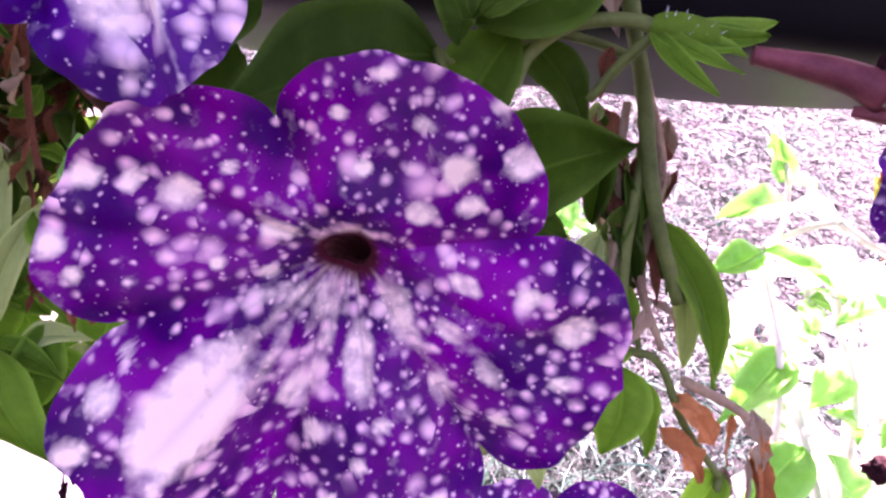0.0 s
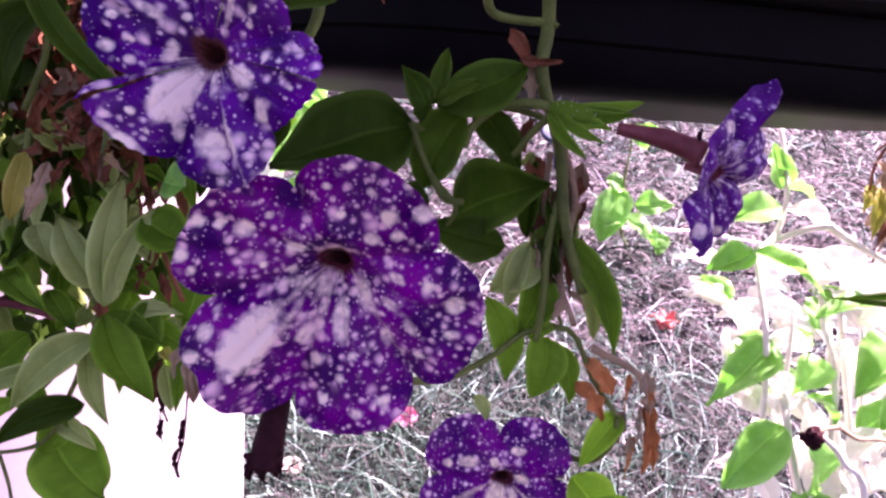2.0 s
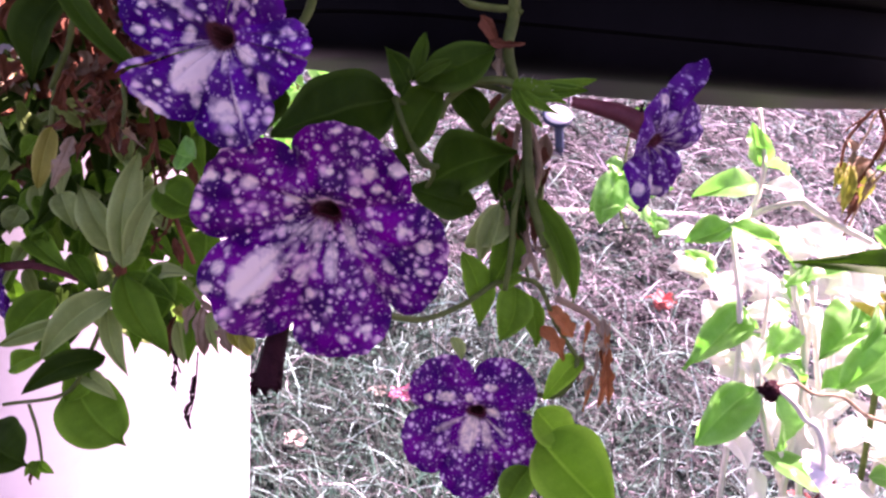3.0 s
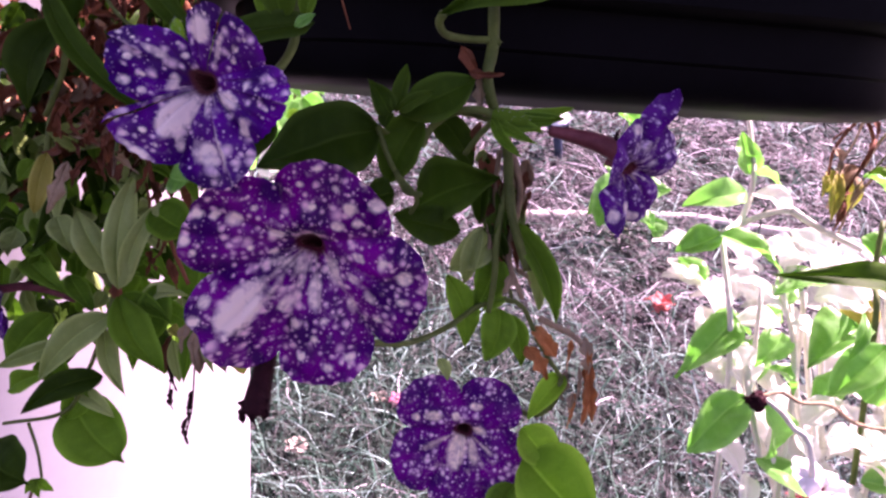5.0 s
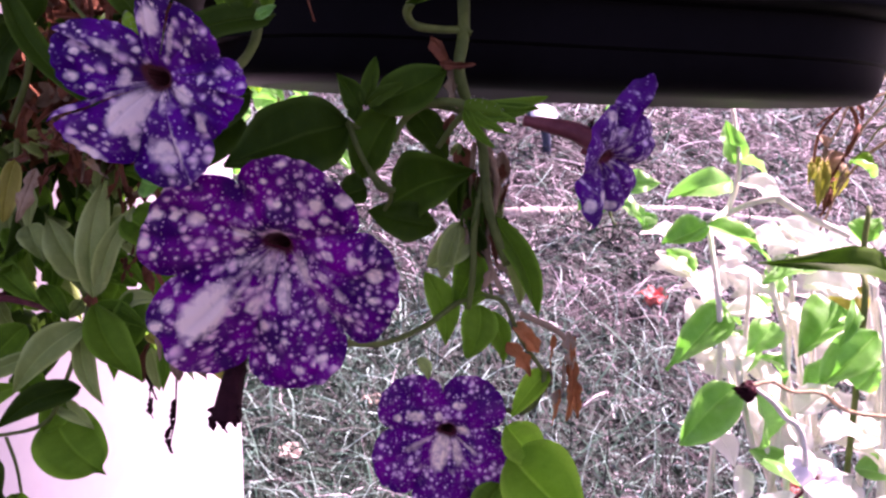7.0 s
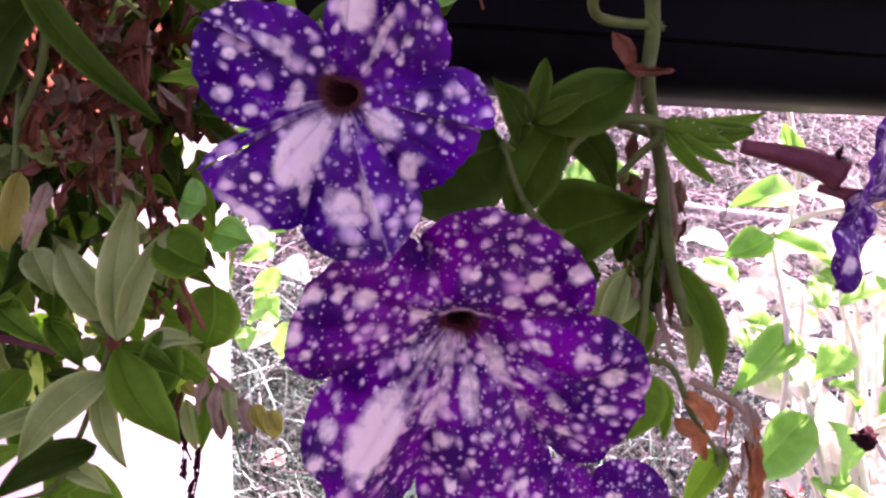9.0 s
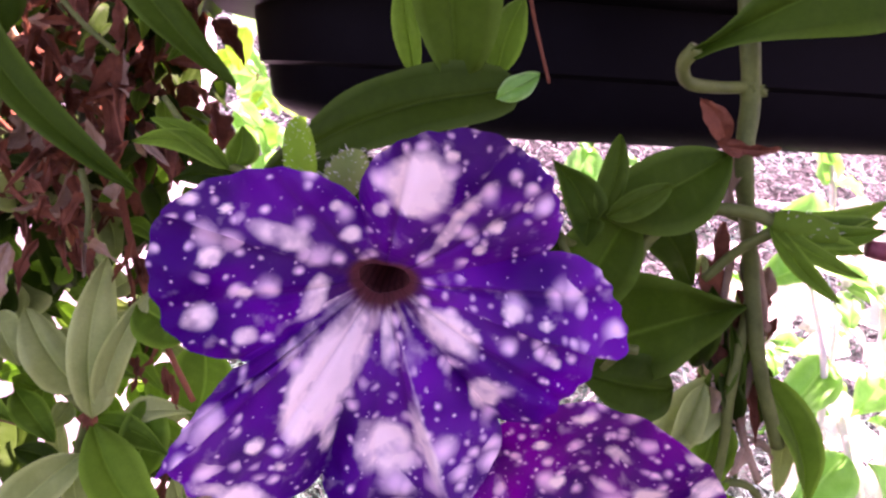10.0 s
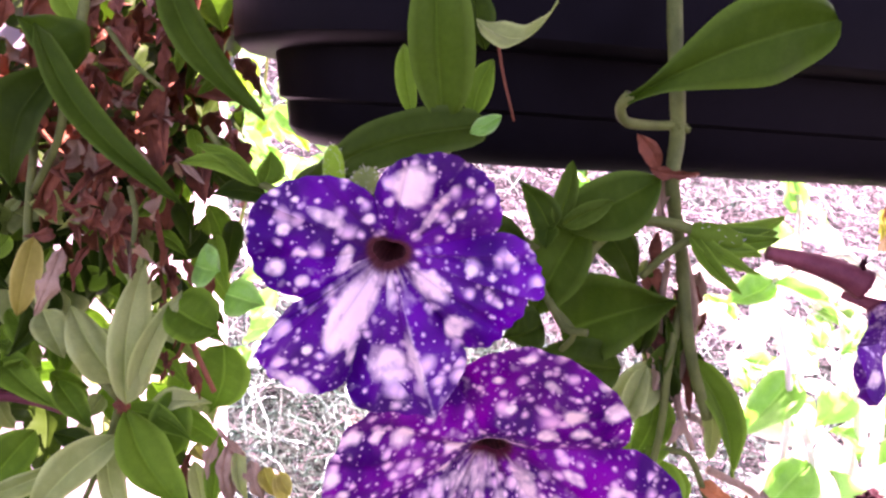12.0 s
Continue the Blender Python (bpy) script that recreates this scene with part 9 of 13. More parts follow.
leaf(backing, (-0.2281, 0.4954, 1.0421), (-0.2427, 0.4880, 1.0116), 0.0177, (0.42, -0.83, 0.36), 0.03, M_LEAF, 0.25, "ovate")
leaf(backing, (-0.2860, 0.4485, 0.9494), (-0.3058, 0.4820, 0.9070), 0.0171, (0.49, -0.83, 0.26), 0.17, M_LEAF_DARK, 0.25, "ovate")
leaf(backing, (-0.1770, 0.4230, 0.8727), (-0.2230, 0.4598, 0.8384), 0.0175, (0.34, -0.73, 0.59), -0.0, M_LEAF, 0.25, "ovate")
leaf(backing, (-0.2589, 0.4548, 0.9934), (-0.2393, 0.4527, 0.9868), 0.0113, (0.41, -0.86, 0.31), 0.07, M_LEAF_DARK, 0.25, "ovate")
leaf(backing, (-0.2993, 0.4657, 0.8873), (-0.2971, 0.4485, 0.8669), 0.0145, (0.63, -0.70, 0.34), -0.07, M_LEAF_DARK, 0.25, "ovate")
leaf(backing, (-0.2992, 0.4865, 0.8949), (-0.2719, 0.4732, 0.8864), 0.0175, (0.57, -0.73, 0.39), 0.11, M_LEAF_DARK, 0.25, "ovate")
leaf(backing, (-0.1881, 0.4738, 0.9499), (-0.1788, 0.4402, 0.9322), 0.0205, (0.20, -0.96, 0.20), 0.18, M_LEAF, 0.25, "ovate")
leaf(backing, (-0.1972, 0.4482, 0.8785), (-0.1901, 0.4264, 0.8587), 0.0159, (0.52, -0.75, 0.42), 0.17, M_LEAF, 0.25, "ovate")
leaf(backing, (-0.2651, 0.4601, 1.0154), (-0.2751, 0.4633, 0.9844), 0.0198, (0.45, -0.81, 0.39), -0.07, M_LEAF_DARK, 0.25, "ovate")
leaf(backing, (-0.2061, 0.4384, 0.9460), (-0.2151, 0.4931, 0.9161), 0.0180, (0.41, -0.84, 0.36), -0.03, M_LEAF, 0.25, "ovate")
leaf(backing, (-0.1886, 0.4670, 0.8730), (-0.1412, 0.4138, 0.8777), 0.0167, (0.21, -0.81, 0.54), 0.05, M_LEAF, 0.25, "ovate")
leaf(backing, (-0.2858, 0.4595, 0.9913), (-0.2729, 0.4830, 0.9653), 0.0195, (0.39, -0.87, 0.28), 0.04, M_LEAF_DARK, 0.25, "ovate")
leaf(backing, (-0.2058, 0.4594, 0.9233), (-0.1917, 0.4423, 0.9003), 0.0197, (0.46, -0.79, 0.41), 0.17, M_LEAF_DARK, 0.25, "ovate")
leaf(backing, (-0.1885, 0.4667, 1.0137), (-0.2238, 0.5111, 0.9764), 0.0226, (0.22, -0.97, 0.15), -0.0, M_LEAF_DARK, 0.25, "ovate")
leaf(backing, (-0.3158, 0.5019, 0.9453), (-0.3118, 0.4791, 0.9194), 0.0151, (0.55, -0.73, 0.40), -0.03, M_DRY, 0.25, "ovate", name="dried_leaf")
leaf(backing, (-0.3165, 0.5060, 1.0372), (-0.2885, 0.4868, 1.0164), 0.0180, (0.32, -0.86, 0.40), 0.19, M_LEAF_DARK, 0.25, "ovate")
leaf(backing, (-0.2053, 0.4350, 0.9491), (-0.2354, 0.4745, 0.9167), 0.0176, (0.26, -0.93, 0.26), 0.13, M_LEAF_DARK, 0.25, "ovate")
leaf(backing, (-0.2995, 0.4865, 1.0161), (-0.2867, 0.4650, 0.9939), 0.0129, (0.34, -0.91, 0.23), 0.03, M_DRY, 0.25, "ovate", name="dried_leaf")
leaf(backing, (-0.1962, 0.4332, 0.9537), (-0.1970, 0.4521, 0.9151), 0.0144, (0.40, -0.79, 0.46), 0.14, M_LEAF_DARK, 0.25, "ovate")
leaf(backing, (-0.1760, 0.4397, 0.9430), (-0.2106, 0.4487, 0.9198), 0.0209, (0.22, -0.87, 0.45), 0.18, M_DRY, 0.25, "ovate", name="dried_leaf")
leaf(backing, (-0.2564, 0.4424, 0.8975), (-0.2645, 0.4256, 0.8817), 0.0114, (0.30, -0.82, 0.49), 0.0, M_LEAF_DARK, 0.25, "ovate")
leaf(backing, (-0.3086, 0.5169, 1.0387), (-0.3126, 0.4952, 1.0187), 0.0226, (0.42, -0.90, 0.15), -0.05, M_LEAF_DARK, 0.25, "ovate")
leaf(backing, (-0.2167, 0.5048, 1.0257), (-0.2260, 0.4761, 1.0114), 0.0158, (0.19, -0.93, 0.31), 0.14, M_DRY, 0.25, "ovate", name="dried_leaf")
leaf(backing, (-0.2638, 0.4301, 0.8265), (-0.2575, 0.4569, 0.8072), 0.0157, (0.26, -0.74, 0.63), 0.2, M_LEAF_DARK, 0.25, "ovate")
leaf(backing, (-0.1784, 0.4612, 0.9412), (-0.1805, 0.4250, 0.9112), 0.0195, (0.27, -0.87, 0.42), 0.01, M_LEAF_DARK, 0.25, "ovate")
leaf(backing, (-0.2529, 0.4635, 0.8224), (-0.2441, 0.4326, 0.7864), 0.0223, (0.46, -0.72, 0.53), -0.1, M_LEAF_DARK, 0.25, "ovate")

# leaf colour here is darkened to stand for deep shade
screen = thing("petunia_plant", (-0.17, 0.50, 1.12), "petunia foliage hanging behind the planter's far corner, shade painted into its dark leaves", "plant")
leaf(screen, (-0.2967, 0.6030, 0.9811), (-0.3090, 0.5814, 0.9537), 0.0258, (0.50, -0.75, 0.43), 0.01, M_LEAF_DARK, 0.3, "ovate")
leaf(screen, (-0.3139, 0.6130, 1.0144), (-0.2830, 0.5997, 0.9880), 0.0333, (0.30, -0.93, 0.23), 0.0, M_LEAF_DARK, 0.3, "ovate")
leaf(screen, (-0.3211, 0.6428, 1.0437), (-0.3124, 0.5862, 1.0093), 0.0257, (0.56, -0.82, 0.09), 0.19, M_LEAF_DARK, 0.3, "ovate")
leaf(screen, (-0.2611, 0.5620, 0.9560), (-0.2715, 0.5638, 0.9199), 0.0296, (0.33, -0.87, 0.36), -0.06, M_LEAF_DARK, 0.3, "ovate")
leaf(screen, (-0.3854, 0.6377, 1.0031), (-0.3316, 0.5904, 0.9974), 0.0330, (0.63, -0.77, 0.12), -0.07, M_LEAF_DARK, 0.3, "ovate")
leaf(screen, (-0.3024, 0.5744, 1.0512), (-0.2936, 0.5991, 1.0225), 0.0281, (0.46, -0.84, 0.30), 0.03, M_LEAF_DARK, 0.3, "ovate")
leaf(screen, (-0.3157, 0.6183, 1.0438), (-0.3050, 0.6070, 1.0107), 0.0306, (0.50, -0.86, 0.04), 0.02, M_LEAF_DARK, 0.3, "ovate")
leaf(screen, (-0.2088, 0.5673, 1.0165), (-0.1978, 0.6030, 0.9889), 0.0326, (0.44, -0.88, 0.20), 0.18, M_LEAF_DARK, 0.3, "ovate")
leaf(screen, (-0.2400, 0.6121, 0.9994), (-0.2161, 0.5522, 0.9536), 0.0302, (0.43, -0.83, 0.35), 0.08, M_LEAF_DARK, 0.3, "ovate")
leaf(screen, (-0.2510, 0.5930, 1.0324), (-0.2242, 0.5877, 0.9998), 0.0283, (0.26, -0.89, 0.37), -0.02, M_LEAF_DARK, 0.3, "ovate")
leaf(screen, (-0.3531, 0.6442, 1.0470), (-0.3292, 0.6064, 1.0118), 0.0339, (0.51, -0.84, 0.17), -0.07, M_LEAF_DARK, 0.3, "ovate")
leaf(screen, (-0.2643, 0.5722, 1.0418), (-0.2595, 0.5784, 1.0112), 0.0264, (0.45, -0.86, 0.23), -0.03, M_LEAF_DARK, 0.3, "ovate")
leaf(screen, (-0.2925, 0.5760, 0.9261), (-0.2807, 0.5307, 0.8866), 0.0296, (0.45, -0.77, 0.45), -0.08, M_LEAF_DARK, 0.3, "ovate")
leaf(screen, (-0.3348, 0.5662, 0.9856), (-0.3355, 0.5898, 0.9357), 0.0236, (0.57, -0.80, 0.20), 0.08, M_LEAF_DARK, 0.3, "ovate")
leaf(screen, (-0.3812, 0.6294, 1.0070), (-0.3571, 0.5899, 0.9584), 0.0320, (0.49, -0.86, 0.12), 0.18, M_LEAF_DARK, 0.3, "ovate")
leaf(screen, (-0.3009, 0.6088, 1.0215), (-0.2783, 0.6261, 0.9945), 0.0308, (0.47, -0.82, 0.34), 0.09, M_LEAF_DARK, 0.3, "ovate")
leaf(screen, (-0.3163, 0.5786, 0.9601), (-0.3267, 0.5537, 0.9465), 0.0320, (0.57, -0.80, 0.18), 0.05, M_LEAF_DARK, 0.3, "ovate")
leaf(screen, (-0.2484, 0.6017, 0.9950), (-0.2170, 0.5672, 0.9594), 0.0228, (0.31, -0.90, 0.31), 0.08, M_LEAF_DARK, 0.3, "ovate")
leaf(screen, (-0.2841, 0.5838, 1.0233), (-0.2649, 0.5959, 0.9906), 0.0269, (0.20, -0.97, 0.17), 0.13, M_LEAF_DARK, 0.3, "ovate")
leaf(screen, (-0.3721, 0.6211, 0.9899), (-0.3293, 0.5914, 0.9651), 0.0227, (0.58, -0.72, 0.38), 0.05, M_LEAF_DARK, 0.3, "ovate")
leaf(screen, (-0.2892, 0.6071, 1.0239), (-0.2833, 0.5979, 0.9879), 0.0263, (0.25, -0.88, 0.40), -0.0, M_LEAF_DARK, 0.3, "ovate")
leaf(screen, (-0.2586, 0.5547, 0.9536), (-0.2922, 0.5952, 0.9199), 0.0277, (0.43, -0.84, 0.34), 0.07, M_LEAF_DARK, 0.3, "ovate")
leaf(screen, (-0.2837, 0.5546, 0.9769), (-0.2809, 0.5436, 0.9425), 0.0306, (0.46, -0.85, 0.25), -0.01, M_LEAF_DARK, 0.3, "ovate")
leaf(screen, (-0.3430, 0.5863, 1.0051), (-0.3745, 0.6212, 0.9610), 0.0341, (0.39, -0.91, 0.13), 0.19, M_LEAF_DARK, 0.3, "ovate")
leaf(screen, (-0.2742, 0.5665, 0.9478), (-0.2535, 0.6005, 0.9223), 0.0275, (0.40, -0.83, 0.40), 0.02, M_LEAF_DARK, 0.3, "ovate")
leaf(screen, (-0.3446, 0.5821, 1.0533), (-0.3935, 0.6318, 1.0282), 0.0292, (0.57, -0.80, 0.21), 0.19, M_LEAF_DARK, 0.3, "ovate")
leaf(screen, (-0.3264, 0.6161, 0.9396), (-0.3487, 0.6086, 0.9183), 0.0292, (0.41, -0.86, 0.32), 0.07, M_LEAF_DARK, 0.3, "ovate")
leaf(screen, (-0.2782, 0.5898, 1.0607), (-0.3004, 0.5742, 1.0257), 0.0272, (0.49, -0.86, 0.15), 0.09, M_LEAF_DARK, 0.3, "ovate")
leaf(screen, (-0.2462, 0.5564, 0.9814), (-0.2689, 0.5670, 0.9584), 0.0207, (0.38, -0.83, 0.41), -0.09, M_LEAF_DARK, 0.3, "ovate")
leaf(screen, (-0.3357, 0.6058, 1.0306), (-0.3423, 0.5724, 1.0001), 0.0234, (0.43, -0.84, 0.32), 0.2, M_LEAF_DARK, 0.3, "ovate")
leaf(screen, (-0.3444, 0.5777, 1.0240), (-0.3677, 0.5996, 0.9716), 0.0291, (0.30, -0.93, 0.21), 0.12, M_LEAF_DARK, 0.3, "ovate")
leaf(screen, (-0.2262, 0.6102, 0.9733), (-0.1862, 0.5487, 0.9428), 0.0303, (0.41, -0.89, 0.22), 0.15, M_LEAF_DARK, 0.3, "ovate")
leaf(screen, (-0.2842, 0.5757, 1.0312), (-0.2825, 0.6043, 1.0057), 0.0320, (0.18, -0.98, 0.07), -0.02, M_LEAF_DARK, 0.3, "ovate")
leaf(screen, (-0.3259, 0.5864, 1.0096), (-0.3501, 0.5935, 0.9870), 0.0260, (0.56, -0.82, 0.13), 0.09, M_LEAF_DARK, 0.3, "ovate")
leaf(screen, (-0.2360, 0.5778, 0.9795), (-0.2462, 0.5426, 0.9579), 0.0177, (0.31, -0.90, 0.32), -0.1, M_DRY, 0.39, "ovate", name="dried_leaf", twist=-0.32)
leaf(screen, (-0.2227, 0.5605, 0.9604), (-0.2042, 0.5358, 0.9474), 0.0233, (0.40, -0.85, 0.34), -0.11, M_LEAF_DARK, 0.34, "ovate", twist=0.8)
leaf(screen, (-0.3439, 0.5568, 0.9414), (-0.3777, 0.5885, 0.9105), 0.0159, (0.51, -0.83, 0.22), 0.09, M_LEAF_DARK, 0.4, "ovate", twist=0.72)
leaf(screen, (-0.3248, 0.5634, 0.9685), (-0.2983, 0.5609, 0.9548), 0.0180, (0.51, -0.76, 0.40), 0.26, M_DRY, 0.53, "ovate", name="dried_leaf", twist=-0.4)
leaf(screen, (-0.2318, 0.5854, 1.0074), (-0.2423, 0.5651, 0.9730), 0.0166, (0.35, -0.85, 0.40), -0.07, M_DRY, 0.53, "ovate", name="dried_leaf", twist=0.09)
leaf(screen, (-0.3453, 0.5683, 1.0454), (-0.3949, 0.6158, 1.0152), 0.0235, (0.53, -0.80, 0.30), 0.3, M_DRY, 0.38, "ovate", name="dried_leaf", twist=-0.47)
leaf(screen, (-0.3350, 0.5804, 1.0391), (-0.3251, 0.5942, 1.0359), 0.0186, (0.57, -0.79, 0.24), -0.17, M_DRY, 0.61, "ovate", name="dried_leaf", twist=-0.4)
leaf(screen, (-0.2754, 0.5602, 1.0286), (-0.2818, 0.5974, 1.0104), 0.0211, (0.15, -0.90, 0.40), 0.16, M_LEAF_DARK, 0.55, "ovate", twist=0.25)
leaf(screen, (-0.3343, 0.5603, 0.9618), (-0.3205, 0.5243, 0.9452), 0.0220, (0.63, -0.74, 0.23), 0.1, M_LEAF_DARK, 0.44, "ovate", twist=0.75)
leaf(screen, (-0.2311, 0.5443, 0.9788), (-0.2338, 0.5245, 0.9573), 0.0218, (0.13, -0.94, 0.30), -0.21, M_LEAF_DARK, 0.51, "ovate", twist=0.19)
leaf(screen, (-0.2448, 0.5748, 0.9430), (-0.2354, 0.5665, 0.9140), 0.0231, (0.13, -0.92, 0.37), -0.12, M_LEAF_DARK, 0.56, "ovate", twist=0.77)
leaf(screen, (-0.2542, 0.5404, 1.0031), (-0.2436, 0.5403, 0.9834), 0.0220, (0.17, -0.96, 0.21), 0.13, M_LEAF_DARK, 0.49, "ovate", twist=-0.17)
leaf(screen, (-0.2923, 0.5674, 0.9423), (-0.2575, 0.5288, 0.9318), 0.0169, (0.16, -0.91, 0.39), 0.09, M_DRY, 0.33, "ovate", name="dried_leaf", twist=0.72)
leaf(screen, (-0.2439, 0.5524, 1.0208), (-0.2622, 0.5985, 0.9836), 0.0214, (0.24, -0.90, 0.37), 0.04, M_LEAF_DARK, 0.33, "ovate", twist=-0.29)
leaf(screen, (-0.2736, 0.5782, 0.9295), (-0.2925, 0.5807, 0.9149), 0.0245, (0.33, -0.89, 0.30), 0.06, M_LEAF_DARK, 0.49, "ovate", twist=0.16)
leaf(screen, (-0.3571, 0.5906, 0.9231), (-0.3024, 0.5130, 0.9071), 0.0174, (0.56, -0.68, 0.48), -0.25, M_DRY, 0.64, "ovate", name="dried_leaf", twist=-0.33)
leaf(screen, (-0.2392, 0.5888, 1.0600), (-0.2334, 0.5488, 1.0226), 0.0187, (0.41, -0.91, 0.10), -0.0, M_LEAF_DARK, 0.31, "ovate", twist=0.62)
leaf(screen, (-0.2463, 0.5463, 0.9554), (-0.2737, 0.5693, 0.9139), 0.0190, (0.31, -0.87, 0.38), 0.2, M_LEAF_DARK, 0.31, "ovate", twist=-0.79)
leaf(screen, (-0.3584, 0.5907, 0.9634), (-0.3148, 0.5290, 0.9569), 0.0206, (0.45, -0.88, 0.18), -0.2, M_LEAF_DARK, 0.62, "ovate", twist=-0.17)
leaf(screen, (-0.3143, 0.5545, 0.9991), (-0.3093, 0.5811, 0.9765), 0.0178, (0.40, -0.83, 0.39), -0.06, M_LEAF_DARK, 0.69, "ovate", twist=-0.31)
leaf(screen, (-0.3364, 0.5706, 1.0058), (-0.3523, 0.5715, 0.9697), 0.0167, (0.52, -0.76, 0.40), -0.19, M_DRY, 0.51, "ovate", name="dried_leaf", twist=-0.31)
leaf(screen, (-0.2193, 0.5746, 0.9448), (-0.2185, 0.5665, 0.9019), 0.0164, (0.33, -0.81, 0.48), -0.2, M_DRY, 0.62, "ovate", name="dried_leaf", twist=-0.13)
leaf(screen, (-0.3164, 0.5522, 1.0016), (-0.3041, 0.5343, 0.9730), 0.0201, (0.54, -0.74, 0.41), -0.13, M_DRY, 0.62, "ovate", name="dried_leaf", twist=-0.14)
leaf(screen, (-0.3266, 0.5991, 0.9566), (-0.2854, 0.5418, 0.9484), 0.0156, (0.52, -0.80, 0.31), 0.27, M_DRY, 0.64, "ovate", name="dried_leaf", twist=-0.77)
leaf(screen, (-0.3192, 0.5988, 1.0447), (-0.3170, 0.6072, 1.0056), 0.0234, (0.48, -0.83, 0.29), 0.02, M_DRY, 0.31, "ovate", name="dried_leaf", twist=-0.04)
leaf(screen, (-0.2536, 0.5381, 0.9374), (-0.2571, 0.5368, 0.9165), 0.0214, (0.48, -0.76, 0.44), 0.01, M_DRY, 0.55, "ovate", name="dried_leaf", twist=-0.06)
leaf(screen, (-0.2952, 0.5916, 1.0117), (-0.3097, 0.5960, 0.9945), 0.0166, (0.39, -0.91, 0.16), -0.11, M_LEAF_DARK, 0.53, "ovate", twist=0.64)
leaf(screen, (-0.2257, 0.5479, 1.0027), (-0.2395, 0.5536, 0.9724), 0.0224, (0.25, -0.94, 0.22), 0.27, M_LEAF_DARK, 0.41, "ovate", twist=-0.33)
leaf(screen, (-0.2280, 0.5427, 1.0202), (-0.2319, 0.5425, 0.9993), 0.0188, (0.39, -0.85, 0.35), -0.2, M_DRY, 0.52, "ovate", name="dried_leaf", twist=0.33)
leaf(screen, (-0.2680, 0.5554, 0.9636), (-0.2874, 0.5566, 0.9431), 0.0201, (0.25, -0.89, 0.39), 0.21, M_LEAF_DARK, 0.39, "ovate", twist=-0.29)
leaf(screen, (-0.2388, 0.5569, 1.0364), (-0.2423, 0.5967, 0.9996), 0.0196, (0.46, -0.87, 0.19), -0.22, M_DRY, 0.65, "ovate", name="dried_leaf", twist=-0.41)
leaf(screen, (-0.3051, 0.5523, 0.9426), (-0.2946, 0.5361, 0.9127), 0.0183, (0.23, -0.86, 0.46), 0.08, M_DRY, 0.48, "ovate", name="dried_leaf", twist=-0.37)
leaf(screen, (-0.2596, 0.5516, 0.9332), (-0.2456, 0.5558, 0.9122), 0.0216, (0.29, -0.91, 0.30), 0.15, M_DRY, 0.65, "ovate", name="dried_leaf", twist=-0.67)
leaf(screen, (-0.3072, 0.6074, 1.0437), (-0.3136, 0.5897, 1.0169), 0.0163, (0.33, -0.94, 0.04), -0.22, M_DRY, 0.53, "ovate", name="dried_leaf", twist=0.03)
leaf(screen, (-0.2603, 0.5676, 1.0469), (-0.2622, 0.5723, 1.0151), 0.0179, (0.20, -0.96, 0.21), 0.04, M_LEAF_DARK, 0.6, "ovate", twist=-0.21)
leaf(screen, (-0.2999, 0.5631, 0.9496), (-0.3151, 0.5743, 0.9264), 0.0195, (0.26, -0.94, 0.22), 0.08, M_LEAF_DARK, 0.56, "ovate", twist=0.54)
leaf(screen, (-0.3066, 0.5641, 1.0345), (-0.2933, 0.5492, 1.0161), 0.0211, (0.42, -0.82, 0.39), -0.2, M_LEAF_DARK, 0.63, "ovate", twist=0.1)
leaf(screen, (-0.2830, 0.5539, 1.0421), (-0.3143, 0.5996, 1.0206), 0.0149, (0.54, -0.83, 0.15), -0.11, M_LEAF_DARK, 0.64, "ovate", twist=0.24)
leaf(screen, (-0.2206, 0.5306, 0.9606), (-0.2513, 0.5762, 0.9368), 0.0234, (0.50, -0.84, 0.21), -0.21, M_DRY, 0.53, "ovate", name="dried_leaf", twist=0.16)
leaf(screen, (-0.2445, 0.5513, 0.9620), (-0.2443, 0.5274, 0.9450), 0.0220, (0.19, -0.96, 0.20), -0.2, M_LEAF_DARK, 0.66, "ovate", twist=-0.79)
leaf(screen, (-0.2947, 0.5916, 1.0058), (-0.2740, 0.5786, 0.9918), 0.0202, (0.18, -0.92, 0.34), 0.1, M_DRY, 0.59, "ovate", name="dried_leaf")
leaf(screen, (-0.2193, 0.5280, 0.9570), (-0.2089, 0.5521, 0.9302), 0.0226, (0.39, -0.85, 0.36), 0.15, M_DRY, 0.54, "ovate", name="dried_leaf", twist=-0.77)
leaf(screen, (-0.2213, 0.5796, 0.9472), (-0.2034, 0.5821, 0.9283), 0.0165, (0.39, -0.85, 0.35), -0.21, M_DRY, 0.68, "ovate", name="dried_leaf", twist=0.2)
leaf(screen, (-0.2817, 0.5289, 0.9499), (-0.2766, 0.5607, 0.9176), 0.0218, (0.52, -0.76, 0.39), 0.29, M_LEAF_DARK, 0.64, "ovate", twist=0.62)
leaf(screen, (-0.3510, 0.5990, 0.9508), (-0.3214, 0.5335, 0.9387), 0.0198, (0.48, -0.84, 0.25), -0.14, M_LEAF_DARK, 0.53, "ovate", twist=0.22)
leaf(screen, (-0.2654, 0.5720, 1.0080), (-0.2568, 0.5693, 0.9797), 0.0213, (0.33, -0.90, 0.28), -0.11, M_LEAF_DARK, 0.39, "ovate", twist=-0.06)
leaf(screen, (-0.1870, 0.5472, 1.0543), (-0.1866, 0.5545, 1.0312), 0.0124, (0.39, -0.92, 0.10), 0.24, M_LEAF_DARK, 0.68, "ovate", twist=0.94)
